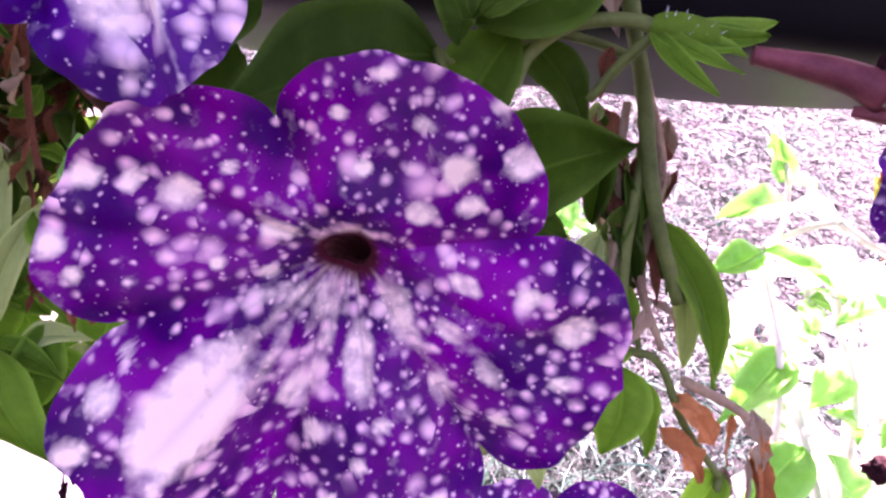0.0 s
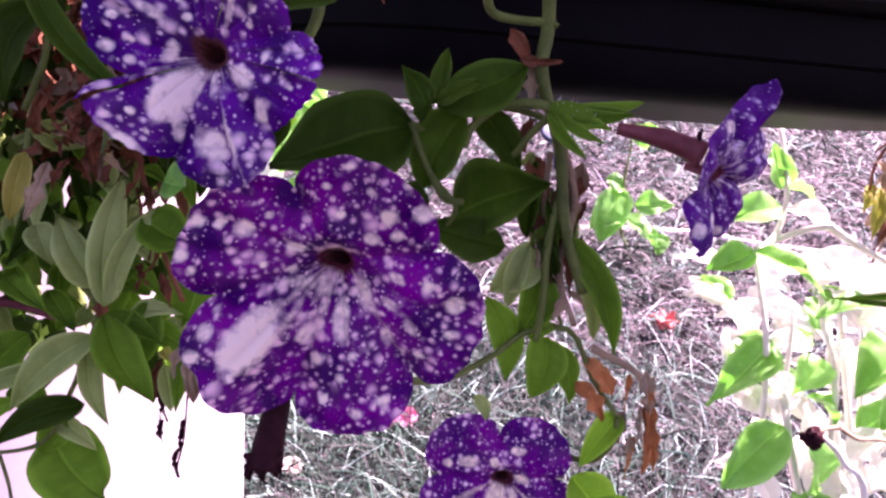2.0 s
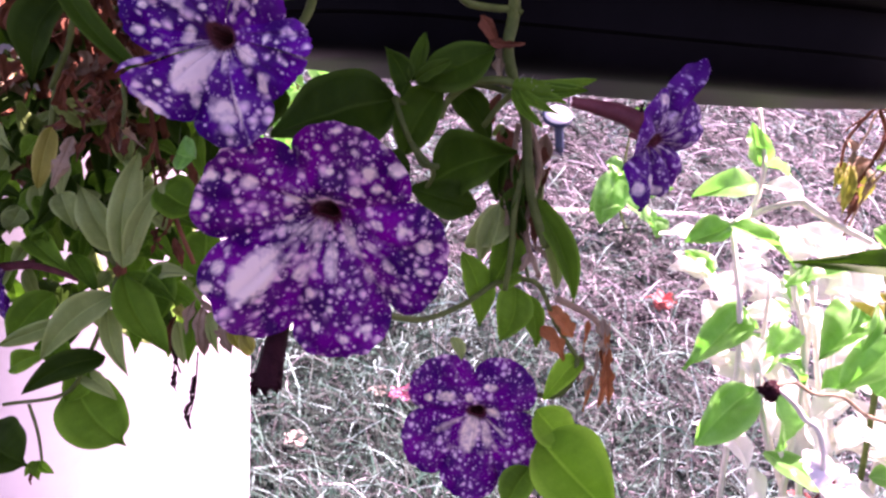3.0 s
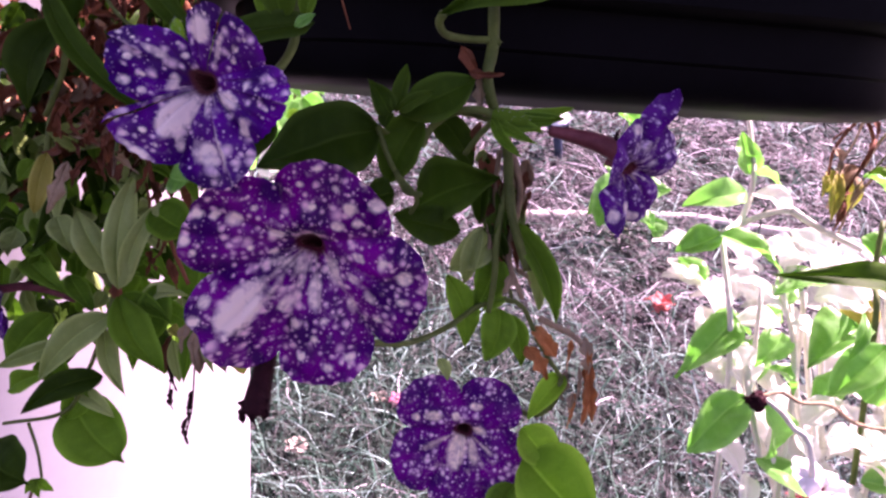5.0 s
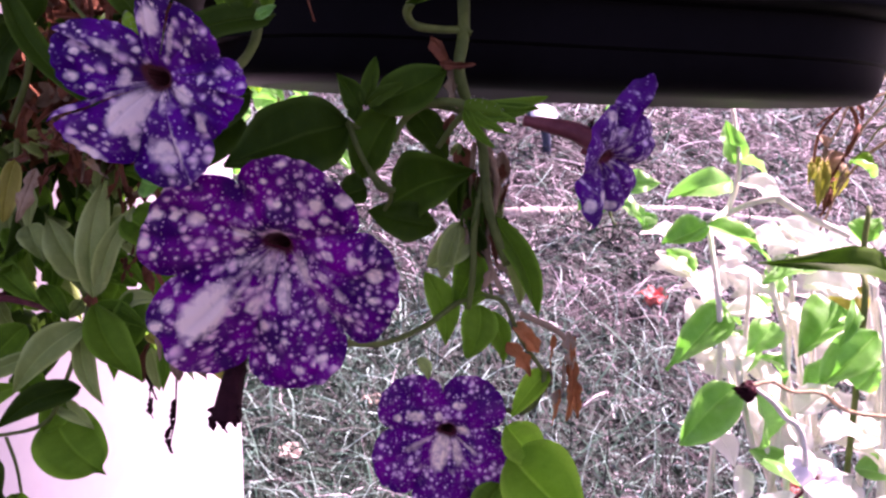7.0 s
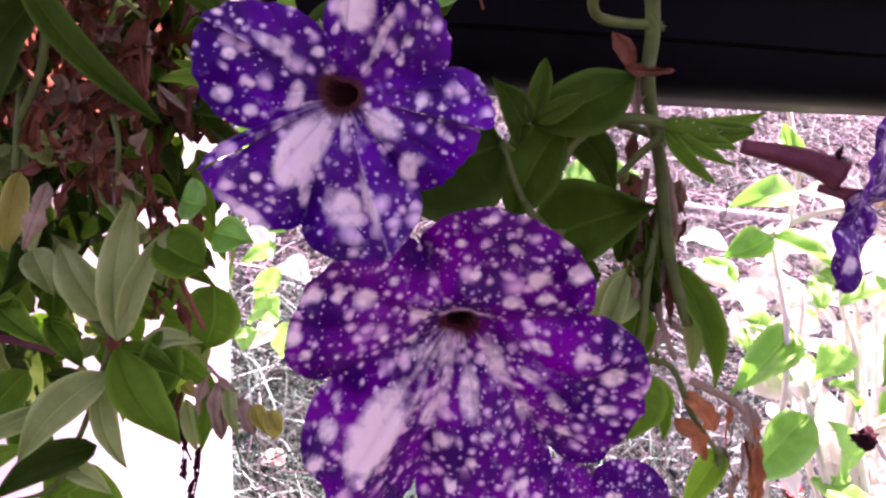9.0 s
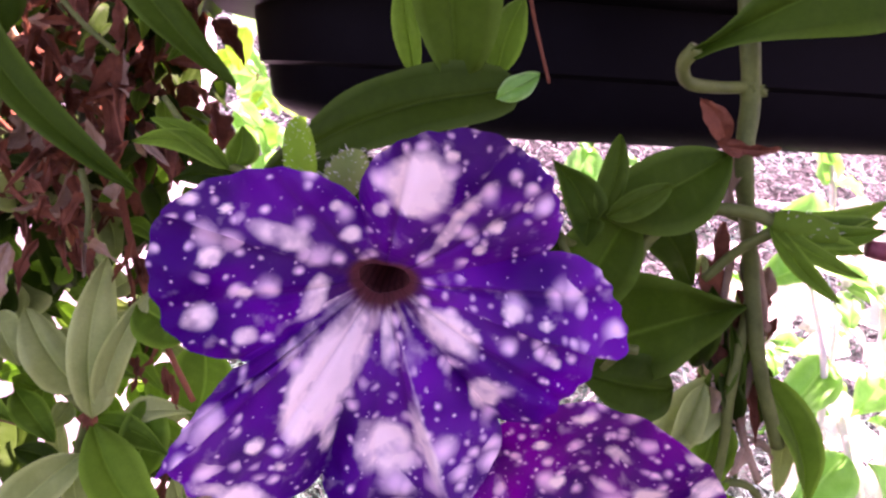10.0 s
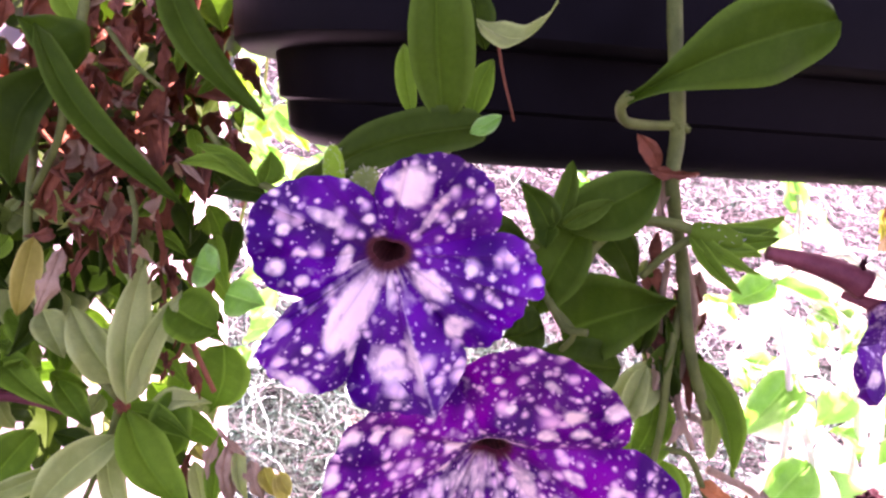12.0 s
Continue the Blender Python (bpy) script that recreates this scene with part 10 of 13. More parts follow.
leaf(screen, (-0.1598, 0.5143, 1.0499), (-0.1450, 0.4934, 1.0274), 0.0143, (0.09, -0.94, 0.33), -0.16, M_LEAF_DARK, 0.83, "ovate", twist=0.31)
leaf(screen, (-0.1648, 0.5312, 1.0102), (-0.1593, 0.4586, 0.9984), 0.0148, (0.01, -0.95, 0.30), 0.17, M_LEAF_DARK, 0.43, "ovate", twist=0.97)
leaf(screen, (-0.1682, 0.5146, 1.0265), (-0.1615, 0.5000, 0.9974), 0.0095, (0.08, -0.94, 0.33), 0.19, M_DRY, 0.38, "ovate", name="dried_leaf", twist=-0.05)
leaf(screen, (-0.1552, 0.4902, 0.9825), (-0.1538, 0.5106, 0.9656), 0.0132, (0.25, -0.95, 0.20), -0.22, M_LEAF_DARK, 0.64, "ovate", twist=-0.96)
leaf(screen, (-0.1938, 0.5302, 0.9719), (-0.1813, 0.5149, 0.9565), 0.0150, (0.35, -0.88, 0.32), -0.13, M_LEAF_DARK, 0.67, "ovate", twist=-0.66)
leaf(screen, (-0.1800, 0.4771, 1.0217), (-0.1734, 0.4796, 1.0016), 0.0153, (0.17, -0.90, 0.40), 0.12, M_DRY, 0.78, "ovate", name="dried_leaf", twist=-0.97)
leaf(screen, (-0.1919, 0.5328, 1.0266), (-0.1850, 0.5587, 1.0121), 0.0173, (0.37, -0.91, 0.17), 0.3, M_DRY, 0.52, "ovate", name="dried_leaf", twist=0.47)
leaf(screen, (-0.1816, 0.5375, 1.0023), (-0.1921, 0.5350, 0.9938), 0.0112, (0.33, -0.93, 0.15), -0.23, M_DRY, 0.8, "ovate", name="dried_leaf", twist=0.37)
leaf(screen, (-0.1907, 0.4792, 1.0405), (-0.2022, 0.4950, 1.0162), 0.0101, (0.31, -0.95, 0.07), 0.22, M_DRY, 0.49, "ovate", name="dried_leaf", twist=0.81)
leaf(screen, (-0.2072, 0.5209, 1.0244), (-0.2092, 0.4876, 1.0130), 0.0134, (0.35, -0.85, 0.39), 0.05, M_DRY, 0.54, "ovate", name="dried_leaf", twist=-0.42)
leaf(screen, (-0.1766, 0.4607, 0.9793), (-0.1836, 0.4551, 0.9657), 0.0128, (0.35, -0.92, 0.19), -0.21, M_DRY, 0.46, "ovate", name="dried_leaf", twist=-0.21)
leaf(screen, (-0.1779, 0.5204, 0.9936), (-0.1804, 0.5070, 0.9646), 0.0156, (0.25, -0.91, 0.32), -0.24, M_DRY, 0.61, "ovate", name="dried_leaf", twist=0.06)
leaf(screen, (-0.1957, 0.4826, 1.0174), (-0.2218, 0.5469, 0.9945), 0.0154, (0.28, -0.95, 0.15), 0.06, M_DRY, 0.75, "ovate", name="dried_leaf", twist=0.89)
leaf(screen, (-0.1866, 0.4911, 1.0240), (-0.1797, 0.5065, 1.0010), 0.0147, (0.16, -0.95, 0.25), 0.21, M_DRY, 0.36, "ovate", name="dried_leaf", twist=0.21)
leaf(screen, (-0.1859, 0.5498, 1.0423), (-0.1708, 0.5360, 1.0267), 0.0168, (0.02, -0.96, 0.29), -0.24, M_DRY, 0.34, "ovate", name="dried_leaf", twist=0.42)
leaf(screen, (-0.1589, 0.4778, 1.0081), (-0.1671, 0.4783, 0.9925), 0.0153, (0.11, -0.97, 0.22), -0.21, M_DRY, 0.54, "ovate", name="dried_leaf", twist=-0.08)
leaf(screen, (-0.1879, 0.5445, 0.9962), (-0.1979, 0.5400, 0.9636), 0.0105, (0.06, -0.96, 0.26), -0.09, M_DRY, 0.53, "ovate", name="dried_leaf", twist=-0.31)
leaf(screen, (-0.1628, 0.4444, 0.9629), (-0.1613, 0.4930, 0.9368), 0.0120, (0.41, -0.86, 0.31), 0.27, M_LEAF_DARK, 0.59, "ovate", twist=0.21)
leaf(screen, (-0.1900, 0.4784, 0.9851), (-0.1924, 0.4789, 0.9576), 0.0128, (0.10, -0.95, 0.31), 0.27, M_DRY, 0.82, "ovate", name="dried_leaf", twist=-0.59)
leaf(screen, (-0.1956, 0.5233, 1.0264), (-0.2088, 0.5301, 1.0047), 0.0105, (0.47, -0.88, 0.09), 0.25, M_DRY, 0.71, "ovate", name="dried_leaf", twist=-0.42)
leaf(screen, (-0.1770, 0.5429, 1.0549), (-0.1797, 0.4878, 1.0357), 0.0108, (0.17, -0.98, 0.09), -0.12, M_DRY, 0.86, "ovate", name="dried_leaf", twist=-0.96)
leaf(screen, (-0.1931, 0.4877, 0.9710), (-0.2029, 0.4926, 0.9429), 0.0103, (0.36, -0.86, 0.36), 0.11, M_DRY, 0.31, "ovate", name="dried_leaf", twist=0.2)
leaf(screen, (-0.1845, 0.4759, 1.0069), (-0.1918, 0.5395, 0.9801), 0.0104, (0.07, -0.90, 0.43), 0.21, M_LEAF_DARK, 0.76, "ovate", twist=0.63)
leaf(screen, (-0.2079, 0.5646, 1.0428), (-0.1907, 0.5517, 1.0303), 0.0166, (0.18, -0.94, 0.29), 0.07, M_DRY, 0.82, "ovate", name="dried_leaf", twist=0.77)
leaf(screen, (-0.1515, 0.4735, 0.9724), (-0.1442, 0.4524, 0.9526), 0.0123, (0.16, -0.86, 0.49), 0.02, M_DRY, 0.81, "ovate", name="dried_leaf", twist=-0.89)
leaf(screen, (-0.1612, 0.5155, 1.0586), (-0.1561, 0.5406, 1.0535), 0.0161, (-0.02, -1.00, 0.07), 0.03, M_LEAF_DARK, 0.74, "ovate", twist=-0.62)
leaf(screen, (-0.1648, 0.4650, 0.9696), (-0.1762, 0.4500, 0.9637), 0.0122, (0.16, -0.94, 0.30), 0.09, M_DRY, 0.3, "ovate", name="dried_leaf", twist=-0.71)
leaf(screen, (-0.1978, 0.5499, 1.0553), (-0.1967, 0.5567, 1.0376), 0.0157, (0.40, -0.90, 0.19), -0.0, M_DRY, 0.46, "ovate", name="dried_leaf", twist=-0.95)
leaf(screen, (-0.1754, 0.5081, 0.9713), (-0.1667, 0.5050, 0.9423), 0.0126, (0.15, -0.91, 0.38), -0.19, M_DRY, 0.69, "ovate", name="dried_leaf", twist=0.58)
leaf(screen, (-0.1971, 0.5095, 1.0316), (-0.2108, 0.5443, 0.9977), 0.0161, (0.42, -0.86, 0.27), -0.02, M_LEAF_DARK, 0.81, "ovate", twist=0.27)
leaf(screen, (-0.1641, 0.4920, 0.9512), (-0.1582, 0.5167, 0.9242), 0.0150, (0.17, -0.87, 0.46), 0.29, M_DRY, 0.38, "ovate", name="dried_leaf", twist=0.52)
leaf(screen, (-0.1777, 0.5536, 1.0555), (-0.1628, 0.5264, 1.0272), 0.0168, (0.27, -0.95, 0.17), -0.25, M_LEAF_DARK, 0.75, "ovate", twist=-0.68)
leaf(screen, (-0.1594, 0.5125, 1.0565), (-0.1659, 0.5040, 1.0287), 0.0114, (0.19, -0.98, 0.06), 0.01, M_LEAF_DARK, 0.44, "ovate", twist=-0.88)
leaf(screen, (-0.2208, 0.5650, 1.0104), (-0.2032, 0.4780, 0.9971), 0.0167, (0.26, -0.87, 0.41), 0.09, M_DRY, 0.8, "ovate", name="dried_leaf", twist=0.81)
leaf(screen, (-0.1532, 0.4795, 1.0109), (-0.1412, 0.4940, 0.9902), 0.0137, (0.10, -0.96, 0.25), -0.23, M_DRY, 0.69, "ovate", name="dried_leaf", twist=-0.71)
leaf(screen, (-0.1831, 0.5152, 0.9728), (-0.1917, 0.5170, 0.9490), 0.0159, (0.29, -0.87, 0.39), 0.0, M_DRY, 0.4, "ovate", name="dried_leaf", twist=0.96)
leaf(screen, (-0.1754, 0.4773, 1.0255), (-0.1794, 0.5459, 1.0089), 0.0150, (0.09, -0.97, 0.24), 0.03, M_DRY, 0.55, "ovate", name="dried_leaf", twist=0.32)
leaf(screen, (-0.1523, 0.4654, 0.9735), (-0.1688, 0.5219, 0.9414), 0.0132, (0.32, -0.92, 0.21), -0.08, M_DRY, 0.3, "ovate", name="dried_leaf", twist=-0.2)
leaf(screen, (-0.1570, 0.4731, 1.0528), (-0.1668, 0.5622, 1.0429), 0.0121, (0.02, -0.96, 0.29), -0.21, M_DRY, 0.68, "ovate", name="dried_leaf", twist=-0.51)
leaf(screen, (-0.1564, 0.4832, 1.0420), (-0.1880, 0.5530, 1.0244), 0.0148, (0.41, -0.91, 0.05), 0.11, M_LEAF_DARK, 0.79, "ovate", twist=0.22)
leaf(screen, (-0.1865, 0.5088, 1.0417), (-0.1814, 0.4787, 1.0227), 0.0103, (0.07, -0.96, 0.28), 0.22, M_DRY, 0.68, "ovate", name="dried_leaf", twist=-0.86)
leaf(screen, (-0.1879, 0.4732, 1.0427), (-0.1801, 0.4815, 1.0267), 0.0129, (0.18, -0.94, 0.28), 0.03, M_LEAF_DARK, 0.64, "ovate", twist=0.67)
leaf(screen, (-0.1710, 0.4715, 1.0380), (-0.1714, 0.4608, 1.0159), 0.0088, (0.03, -0.97, 0.23), 0.16, M_LEAF_DARK, 0.56, "ovate", twist=-0.5)
leaf(screen, (-0.1915, 0.5300, 0.9585), (-0.1874, 0.5320, 0.9404), 0.0151, (0.09, -0.94, 0.33), 0.29, M_LEAF_DARK, 0.5, "ovate", twist=-0.57)
leaf(screen, (-0.1885, 0.5006, 1.0008), (-0.1733, 0.4563, 0.9848), 0.0097, (0.35, -0.89, 0.30), 0.08, M_DRY, 0.51, "ovate", name="dried_leaf", twist=0.45)
leaf(screen, (-0.1786, 0.4574, 0.9811), (-0.1672, 0.4550, 0.9784), 0.0117, (0.39, -0.82, 0.43), -0.12, M_DRY, 0.89, "ovate", name="dried_leaf", twist=-0.77)
leaf(screen, (-0.1735, 0.4813, 1.0481), (-0.1826, 0.5456, 1.0209), 0.0165, (0.29, -0.90, 0.34), 0.13, M_DRY, 0.61, "ovate", name="dried_leaf", twist=0.19)
leaf(screen, (-0.1644, 0.4740, 0.9670), (-0.1578, 0.4933, 0.9358), 0.0130, (0.06, -0.92, 0.39), 0.17, M_DRY, 0.72, "ovate", name="dried_leaf", twist=0.65)
leaf(screen, (-0.1565, 0.4606, 0.9848), (-0.1705, 0.4790, 0.9600), 0.0119, (0.14, -0.90, 0.40), -0.14, M_DRY, 0.35, "ovate", name="dried_leaf", twist=-0.12)
leaf(screen, (-0.1768, 0.5328, 0.9994), (-0.1749, 0.4990, 0.9756), 0.0155, (0.05, -0.89, 0.45), -0.13, M_LEAF_DARK, 0.44, "ovate", twist=-0.56)
leaf(screen, (-0.1973, 0.5042, 0.9812), (-0.2018, 0.4798, 0.9755), 0.0125, (0.22, -0.87, 0.43), 0.16, M_DRY, 0.37, "ovate", name="dried_leaf", twist=-0.56)
leaf(screen, (-0.1959, 0.5492, 0.9918), (-0.1925, 0.5071, 0.9620), 0.0170, (0.41, -0.80, 0.44), -0.18, M_LEAF_DARK, 0.39, "ovate", twist=-0.08)
leaf(screen, (-0.1578, 0.4959, 1.0284), (-0.1690, 0.5237, 1.0027), 0.0160, (0.16, -0.91, 0.38), 0.19, M_DRY, 0.68, "ovate", name="dried_leaf", twist=-0.47)
leaf(screen, (-0.2165, 0.5504, 1.0001), (-0.2148, 0.5112, 0.9748), 0.0127, (0.51, -0.85, 0.16), -0.24, M_DRY, 0.78, "ovate", name="dried_leaf", twist=0.71)
leaf(screen, (-0.2054, 0.5355, 0.9992), (-0.2010, 0.5354, 0.9676), 0.0158, (0.37, -0.85, 0.38), -0.09, M_DRY, 0.39, "ovate", name="dried_leaf", twist=-0.73)
leaf(screen, (-0.1743, 0.4557, 0.9708), (-0.1663, 0.4510, 0.9597), 0.0121, (0.24, -0.92, 0.30), 0.01, M_LEAF_DARK, 0.59, "ovate", twist=-0.87)
leaf(screen, (-0.1849, 0.4808, 0.9849), (-0.1976, 0.4958, 0.9620), 0.0113, (0.13, -0.94, 0.33), 0.0, M_DRY, 0.78, "ovate", name="dried_leaf", twist=-0.96)
leaf(screen, (-0.1904, 0.4952, 0.9840), (-0.1912, 0.4535, 0.9657), 0.0150, (0.46, -0.84, 0.29), 0.09, M_LEAF_DARK, 0.53, "ovate", twist=-0.25)
leaf(screen, (-0.1920, 0.4984, 0.9776), (-0.2040, 0.5286, 0.9469), 0.0140, (0.16, -0.90, 0.41), -0.02, M_DRY, 0.67, "ovate", name="dried_leaf", twist=-0.08)
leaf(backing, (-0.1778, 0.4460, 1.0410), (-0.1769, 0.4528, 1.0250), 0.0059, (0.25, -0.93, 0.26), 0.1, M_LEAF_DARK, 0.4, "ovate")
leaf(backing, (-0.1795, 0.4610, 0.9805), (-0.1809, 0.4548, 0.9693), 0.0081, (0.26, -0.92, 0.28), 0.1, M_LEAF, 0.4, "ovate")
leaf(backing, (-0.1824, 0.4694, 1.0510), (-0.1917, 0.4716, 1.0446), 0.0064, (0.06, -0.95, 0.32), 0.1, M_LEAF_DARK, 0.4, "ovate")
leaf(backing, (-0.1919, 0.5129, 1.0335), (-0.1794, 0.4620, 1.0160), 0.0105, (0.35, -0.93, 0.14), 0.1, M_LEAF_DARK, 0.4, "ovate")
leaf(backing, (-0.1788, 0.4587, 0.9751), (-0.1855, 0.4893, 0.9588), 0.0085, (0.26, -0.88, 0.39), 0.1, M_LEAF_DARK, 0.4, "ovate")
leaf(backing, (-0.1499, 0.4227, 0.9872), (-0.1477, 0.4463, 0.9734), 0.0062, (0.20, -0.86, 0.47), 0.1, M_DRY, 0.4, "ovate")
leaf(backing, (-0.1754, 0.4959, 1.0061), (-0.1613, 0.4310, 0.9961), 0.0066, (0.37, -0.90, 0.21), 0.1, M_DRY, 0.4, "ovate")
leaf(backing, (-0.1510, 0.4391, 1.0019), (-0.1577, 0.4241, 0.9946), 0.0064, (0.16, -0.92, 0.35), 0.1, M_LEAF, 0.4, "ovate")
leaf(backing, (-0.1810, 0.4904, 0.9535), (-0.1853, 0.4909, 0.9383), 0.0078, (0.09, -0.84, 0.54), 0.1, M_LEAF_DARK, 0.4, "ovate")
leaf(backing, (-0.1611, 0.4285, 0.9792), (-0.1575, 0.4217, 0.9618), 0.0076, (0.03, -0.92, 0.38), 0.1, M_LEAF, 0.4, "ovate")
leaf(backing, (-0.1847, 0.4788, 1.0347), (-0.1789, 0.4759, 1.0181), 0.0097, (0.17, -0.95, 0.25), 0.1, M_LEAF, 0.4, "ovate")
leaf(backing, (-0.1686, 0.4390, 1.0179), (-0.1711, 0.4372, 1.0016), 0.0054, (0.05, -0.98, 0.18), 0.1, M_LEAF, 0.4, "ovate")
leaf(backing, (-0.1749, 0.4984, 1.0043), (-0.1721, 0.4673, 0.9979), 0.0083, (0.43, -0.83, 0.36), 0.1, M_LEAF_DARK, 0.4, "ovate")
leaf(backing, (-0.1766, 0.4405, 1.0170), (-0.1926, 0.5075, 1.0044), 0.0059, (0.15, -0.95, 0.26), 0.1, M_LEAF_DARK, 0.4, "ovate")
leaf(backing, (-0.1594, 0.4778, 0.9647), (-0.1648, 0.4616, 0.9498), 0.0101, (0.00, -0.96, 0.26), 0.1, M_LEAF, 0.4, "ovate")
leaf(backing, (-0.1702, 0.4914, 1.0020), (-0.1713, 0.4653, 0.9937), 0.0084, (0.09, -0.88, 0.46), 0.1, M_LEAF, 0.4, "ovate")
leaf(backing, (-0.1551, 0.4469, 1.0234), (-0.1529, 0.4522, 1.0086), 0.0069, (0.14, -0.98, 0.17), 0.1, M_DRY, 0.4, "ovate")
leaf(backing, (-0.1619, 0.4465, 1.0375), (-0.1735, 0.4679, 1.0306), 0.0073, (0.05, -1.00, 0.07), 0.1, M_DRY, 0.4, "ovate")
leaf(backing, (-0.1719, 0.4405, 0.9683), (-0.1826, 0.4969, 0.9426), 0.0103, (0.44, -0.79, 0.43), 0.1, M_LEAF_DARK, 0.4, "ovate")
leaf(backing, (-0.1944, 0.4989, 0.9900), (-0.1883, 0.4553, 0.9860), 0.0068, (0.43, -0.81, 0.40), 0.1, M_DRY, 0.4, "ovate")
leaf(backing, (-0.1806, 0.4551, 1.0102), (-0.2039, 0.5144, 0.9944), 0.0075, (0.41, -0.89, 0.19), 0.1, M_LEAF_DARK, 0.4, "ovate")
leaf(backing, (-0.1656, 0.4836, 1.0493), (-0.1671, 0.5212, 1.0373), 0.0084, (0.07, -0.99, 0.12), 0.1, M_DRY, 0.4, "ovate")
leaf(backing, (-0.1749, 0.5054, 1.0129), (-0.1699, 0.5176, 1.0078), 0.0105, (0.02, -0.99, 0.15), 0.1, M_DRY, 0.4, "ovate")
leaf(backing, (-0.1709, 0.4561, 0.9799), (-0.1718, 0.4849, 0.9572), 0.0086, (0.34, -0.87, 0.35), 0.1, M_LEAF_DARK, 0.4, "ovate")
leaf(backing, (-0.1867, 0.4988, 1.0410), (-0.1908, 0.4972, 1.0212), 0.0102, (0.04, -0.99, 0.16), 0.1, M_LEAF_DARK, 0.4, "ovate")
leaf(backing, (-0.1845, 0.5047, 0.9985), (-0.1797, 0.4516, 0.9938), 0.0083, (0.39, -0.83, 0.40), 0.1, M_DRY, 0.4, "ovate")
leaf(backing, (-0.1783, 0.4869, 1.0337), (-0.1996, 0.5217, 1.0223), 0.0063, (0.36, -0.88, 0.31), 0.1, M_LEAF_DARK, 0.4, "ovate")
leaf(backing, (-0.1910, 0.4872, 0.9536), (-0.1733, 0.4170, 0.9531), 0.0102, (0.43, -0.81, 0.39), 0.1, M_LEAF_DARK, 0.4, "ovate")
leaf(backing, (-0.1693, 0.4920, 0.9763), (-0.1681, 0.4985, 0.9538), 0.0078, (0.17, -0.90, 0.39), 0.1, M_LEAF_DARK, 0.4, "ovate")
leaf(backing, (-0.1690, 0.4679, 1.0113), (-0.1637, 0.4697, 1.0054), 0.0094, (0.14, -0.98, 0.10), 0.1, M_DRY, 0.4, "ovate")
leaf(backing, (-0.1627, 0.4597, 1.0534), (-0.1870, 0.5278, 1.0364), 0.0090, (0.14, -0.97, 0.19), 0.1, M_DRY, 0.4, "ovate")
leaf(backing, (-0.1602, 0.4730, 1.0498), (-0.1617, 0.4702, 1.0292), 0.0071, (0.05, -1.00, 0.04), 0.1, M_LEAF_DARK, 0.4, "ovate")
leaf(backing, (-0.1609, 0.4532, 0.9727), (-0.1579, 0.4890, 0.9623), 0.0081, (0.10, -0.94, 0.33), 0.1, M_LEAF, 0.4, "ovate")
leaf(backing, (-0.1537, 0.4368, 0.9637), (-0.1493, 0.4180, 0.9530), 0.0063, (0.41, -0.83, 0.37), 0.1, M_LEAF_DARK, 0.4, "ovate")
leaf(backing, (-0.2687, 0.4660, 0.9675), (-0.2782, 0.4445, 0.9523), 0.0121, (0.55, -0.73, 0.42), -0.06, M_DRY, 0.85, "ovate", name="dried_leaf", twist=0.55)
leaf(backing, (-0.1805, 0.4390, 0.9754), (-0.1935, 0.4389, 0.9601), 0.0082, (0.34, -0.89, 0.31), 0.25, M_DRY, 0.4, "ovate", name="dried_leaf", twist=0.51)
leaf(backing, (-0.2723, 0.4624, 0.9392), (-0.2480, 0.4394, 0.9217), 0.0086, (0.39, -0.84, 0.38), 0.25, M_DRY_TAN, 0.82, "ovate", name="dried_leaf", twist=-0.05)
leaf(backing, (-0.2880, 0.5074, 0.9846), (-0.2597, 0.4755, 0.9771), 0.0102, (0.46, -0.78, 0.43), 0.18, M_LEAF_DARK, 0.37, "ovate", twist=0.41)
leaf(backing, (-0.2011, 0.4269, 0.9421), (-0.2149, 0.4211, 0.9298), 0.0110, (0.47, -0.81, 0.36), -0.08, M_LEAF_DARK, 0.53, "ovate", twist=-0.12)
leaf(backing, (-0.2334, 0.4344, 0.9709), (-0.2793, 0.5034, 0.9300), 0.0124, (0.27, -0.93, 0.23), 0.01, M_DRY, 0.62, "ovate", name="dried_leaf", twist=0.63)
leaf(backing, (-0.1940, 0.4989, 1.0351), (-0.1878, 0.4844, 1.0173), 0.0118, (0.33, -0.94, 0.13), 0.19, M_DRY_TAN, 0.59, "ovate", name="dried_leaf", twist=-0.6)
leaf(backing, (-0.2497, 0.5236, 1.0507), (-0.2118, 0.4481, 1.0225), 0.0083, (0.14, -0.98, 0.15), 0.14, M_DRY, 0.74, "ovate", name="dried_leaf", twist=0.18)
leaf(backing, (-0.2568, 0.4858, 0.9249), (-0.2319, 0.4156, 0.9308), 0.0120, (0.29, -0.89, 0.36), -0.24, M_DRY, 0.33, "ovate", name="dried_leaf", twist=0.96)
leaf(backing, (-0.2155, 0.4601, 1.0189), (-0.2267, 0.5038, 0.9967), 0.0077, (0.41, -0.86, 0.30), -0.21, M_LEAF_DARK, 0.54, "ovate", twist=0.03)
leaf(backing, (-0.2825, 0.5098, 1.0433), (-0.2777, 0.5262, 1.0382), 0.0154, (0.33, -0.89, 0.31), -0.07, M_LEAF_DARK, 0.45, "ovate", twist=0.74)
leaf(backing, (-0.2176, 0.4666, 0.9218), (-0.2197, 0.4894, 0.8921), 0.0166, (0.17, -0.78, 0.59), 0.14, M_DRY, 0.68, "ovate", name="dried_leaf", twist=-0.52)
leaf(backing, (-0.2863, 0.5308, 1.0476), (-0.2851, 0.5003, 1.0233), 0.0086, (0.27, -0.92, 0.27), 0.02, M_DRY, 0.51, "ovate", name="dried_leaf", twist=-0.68)
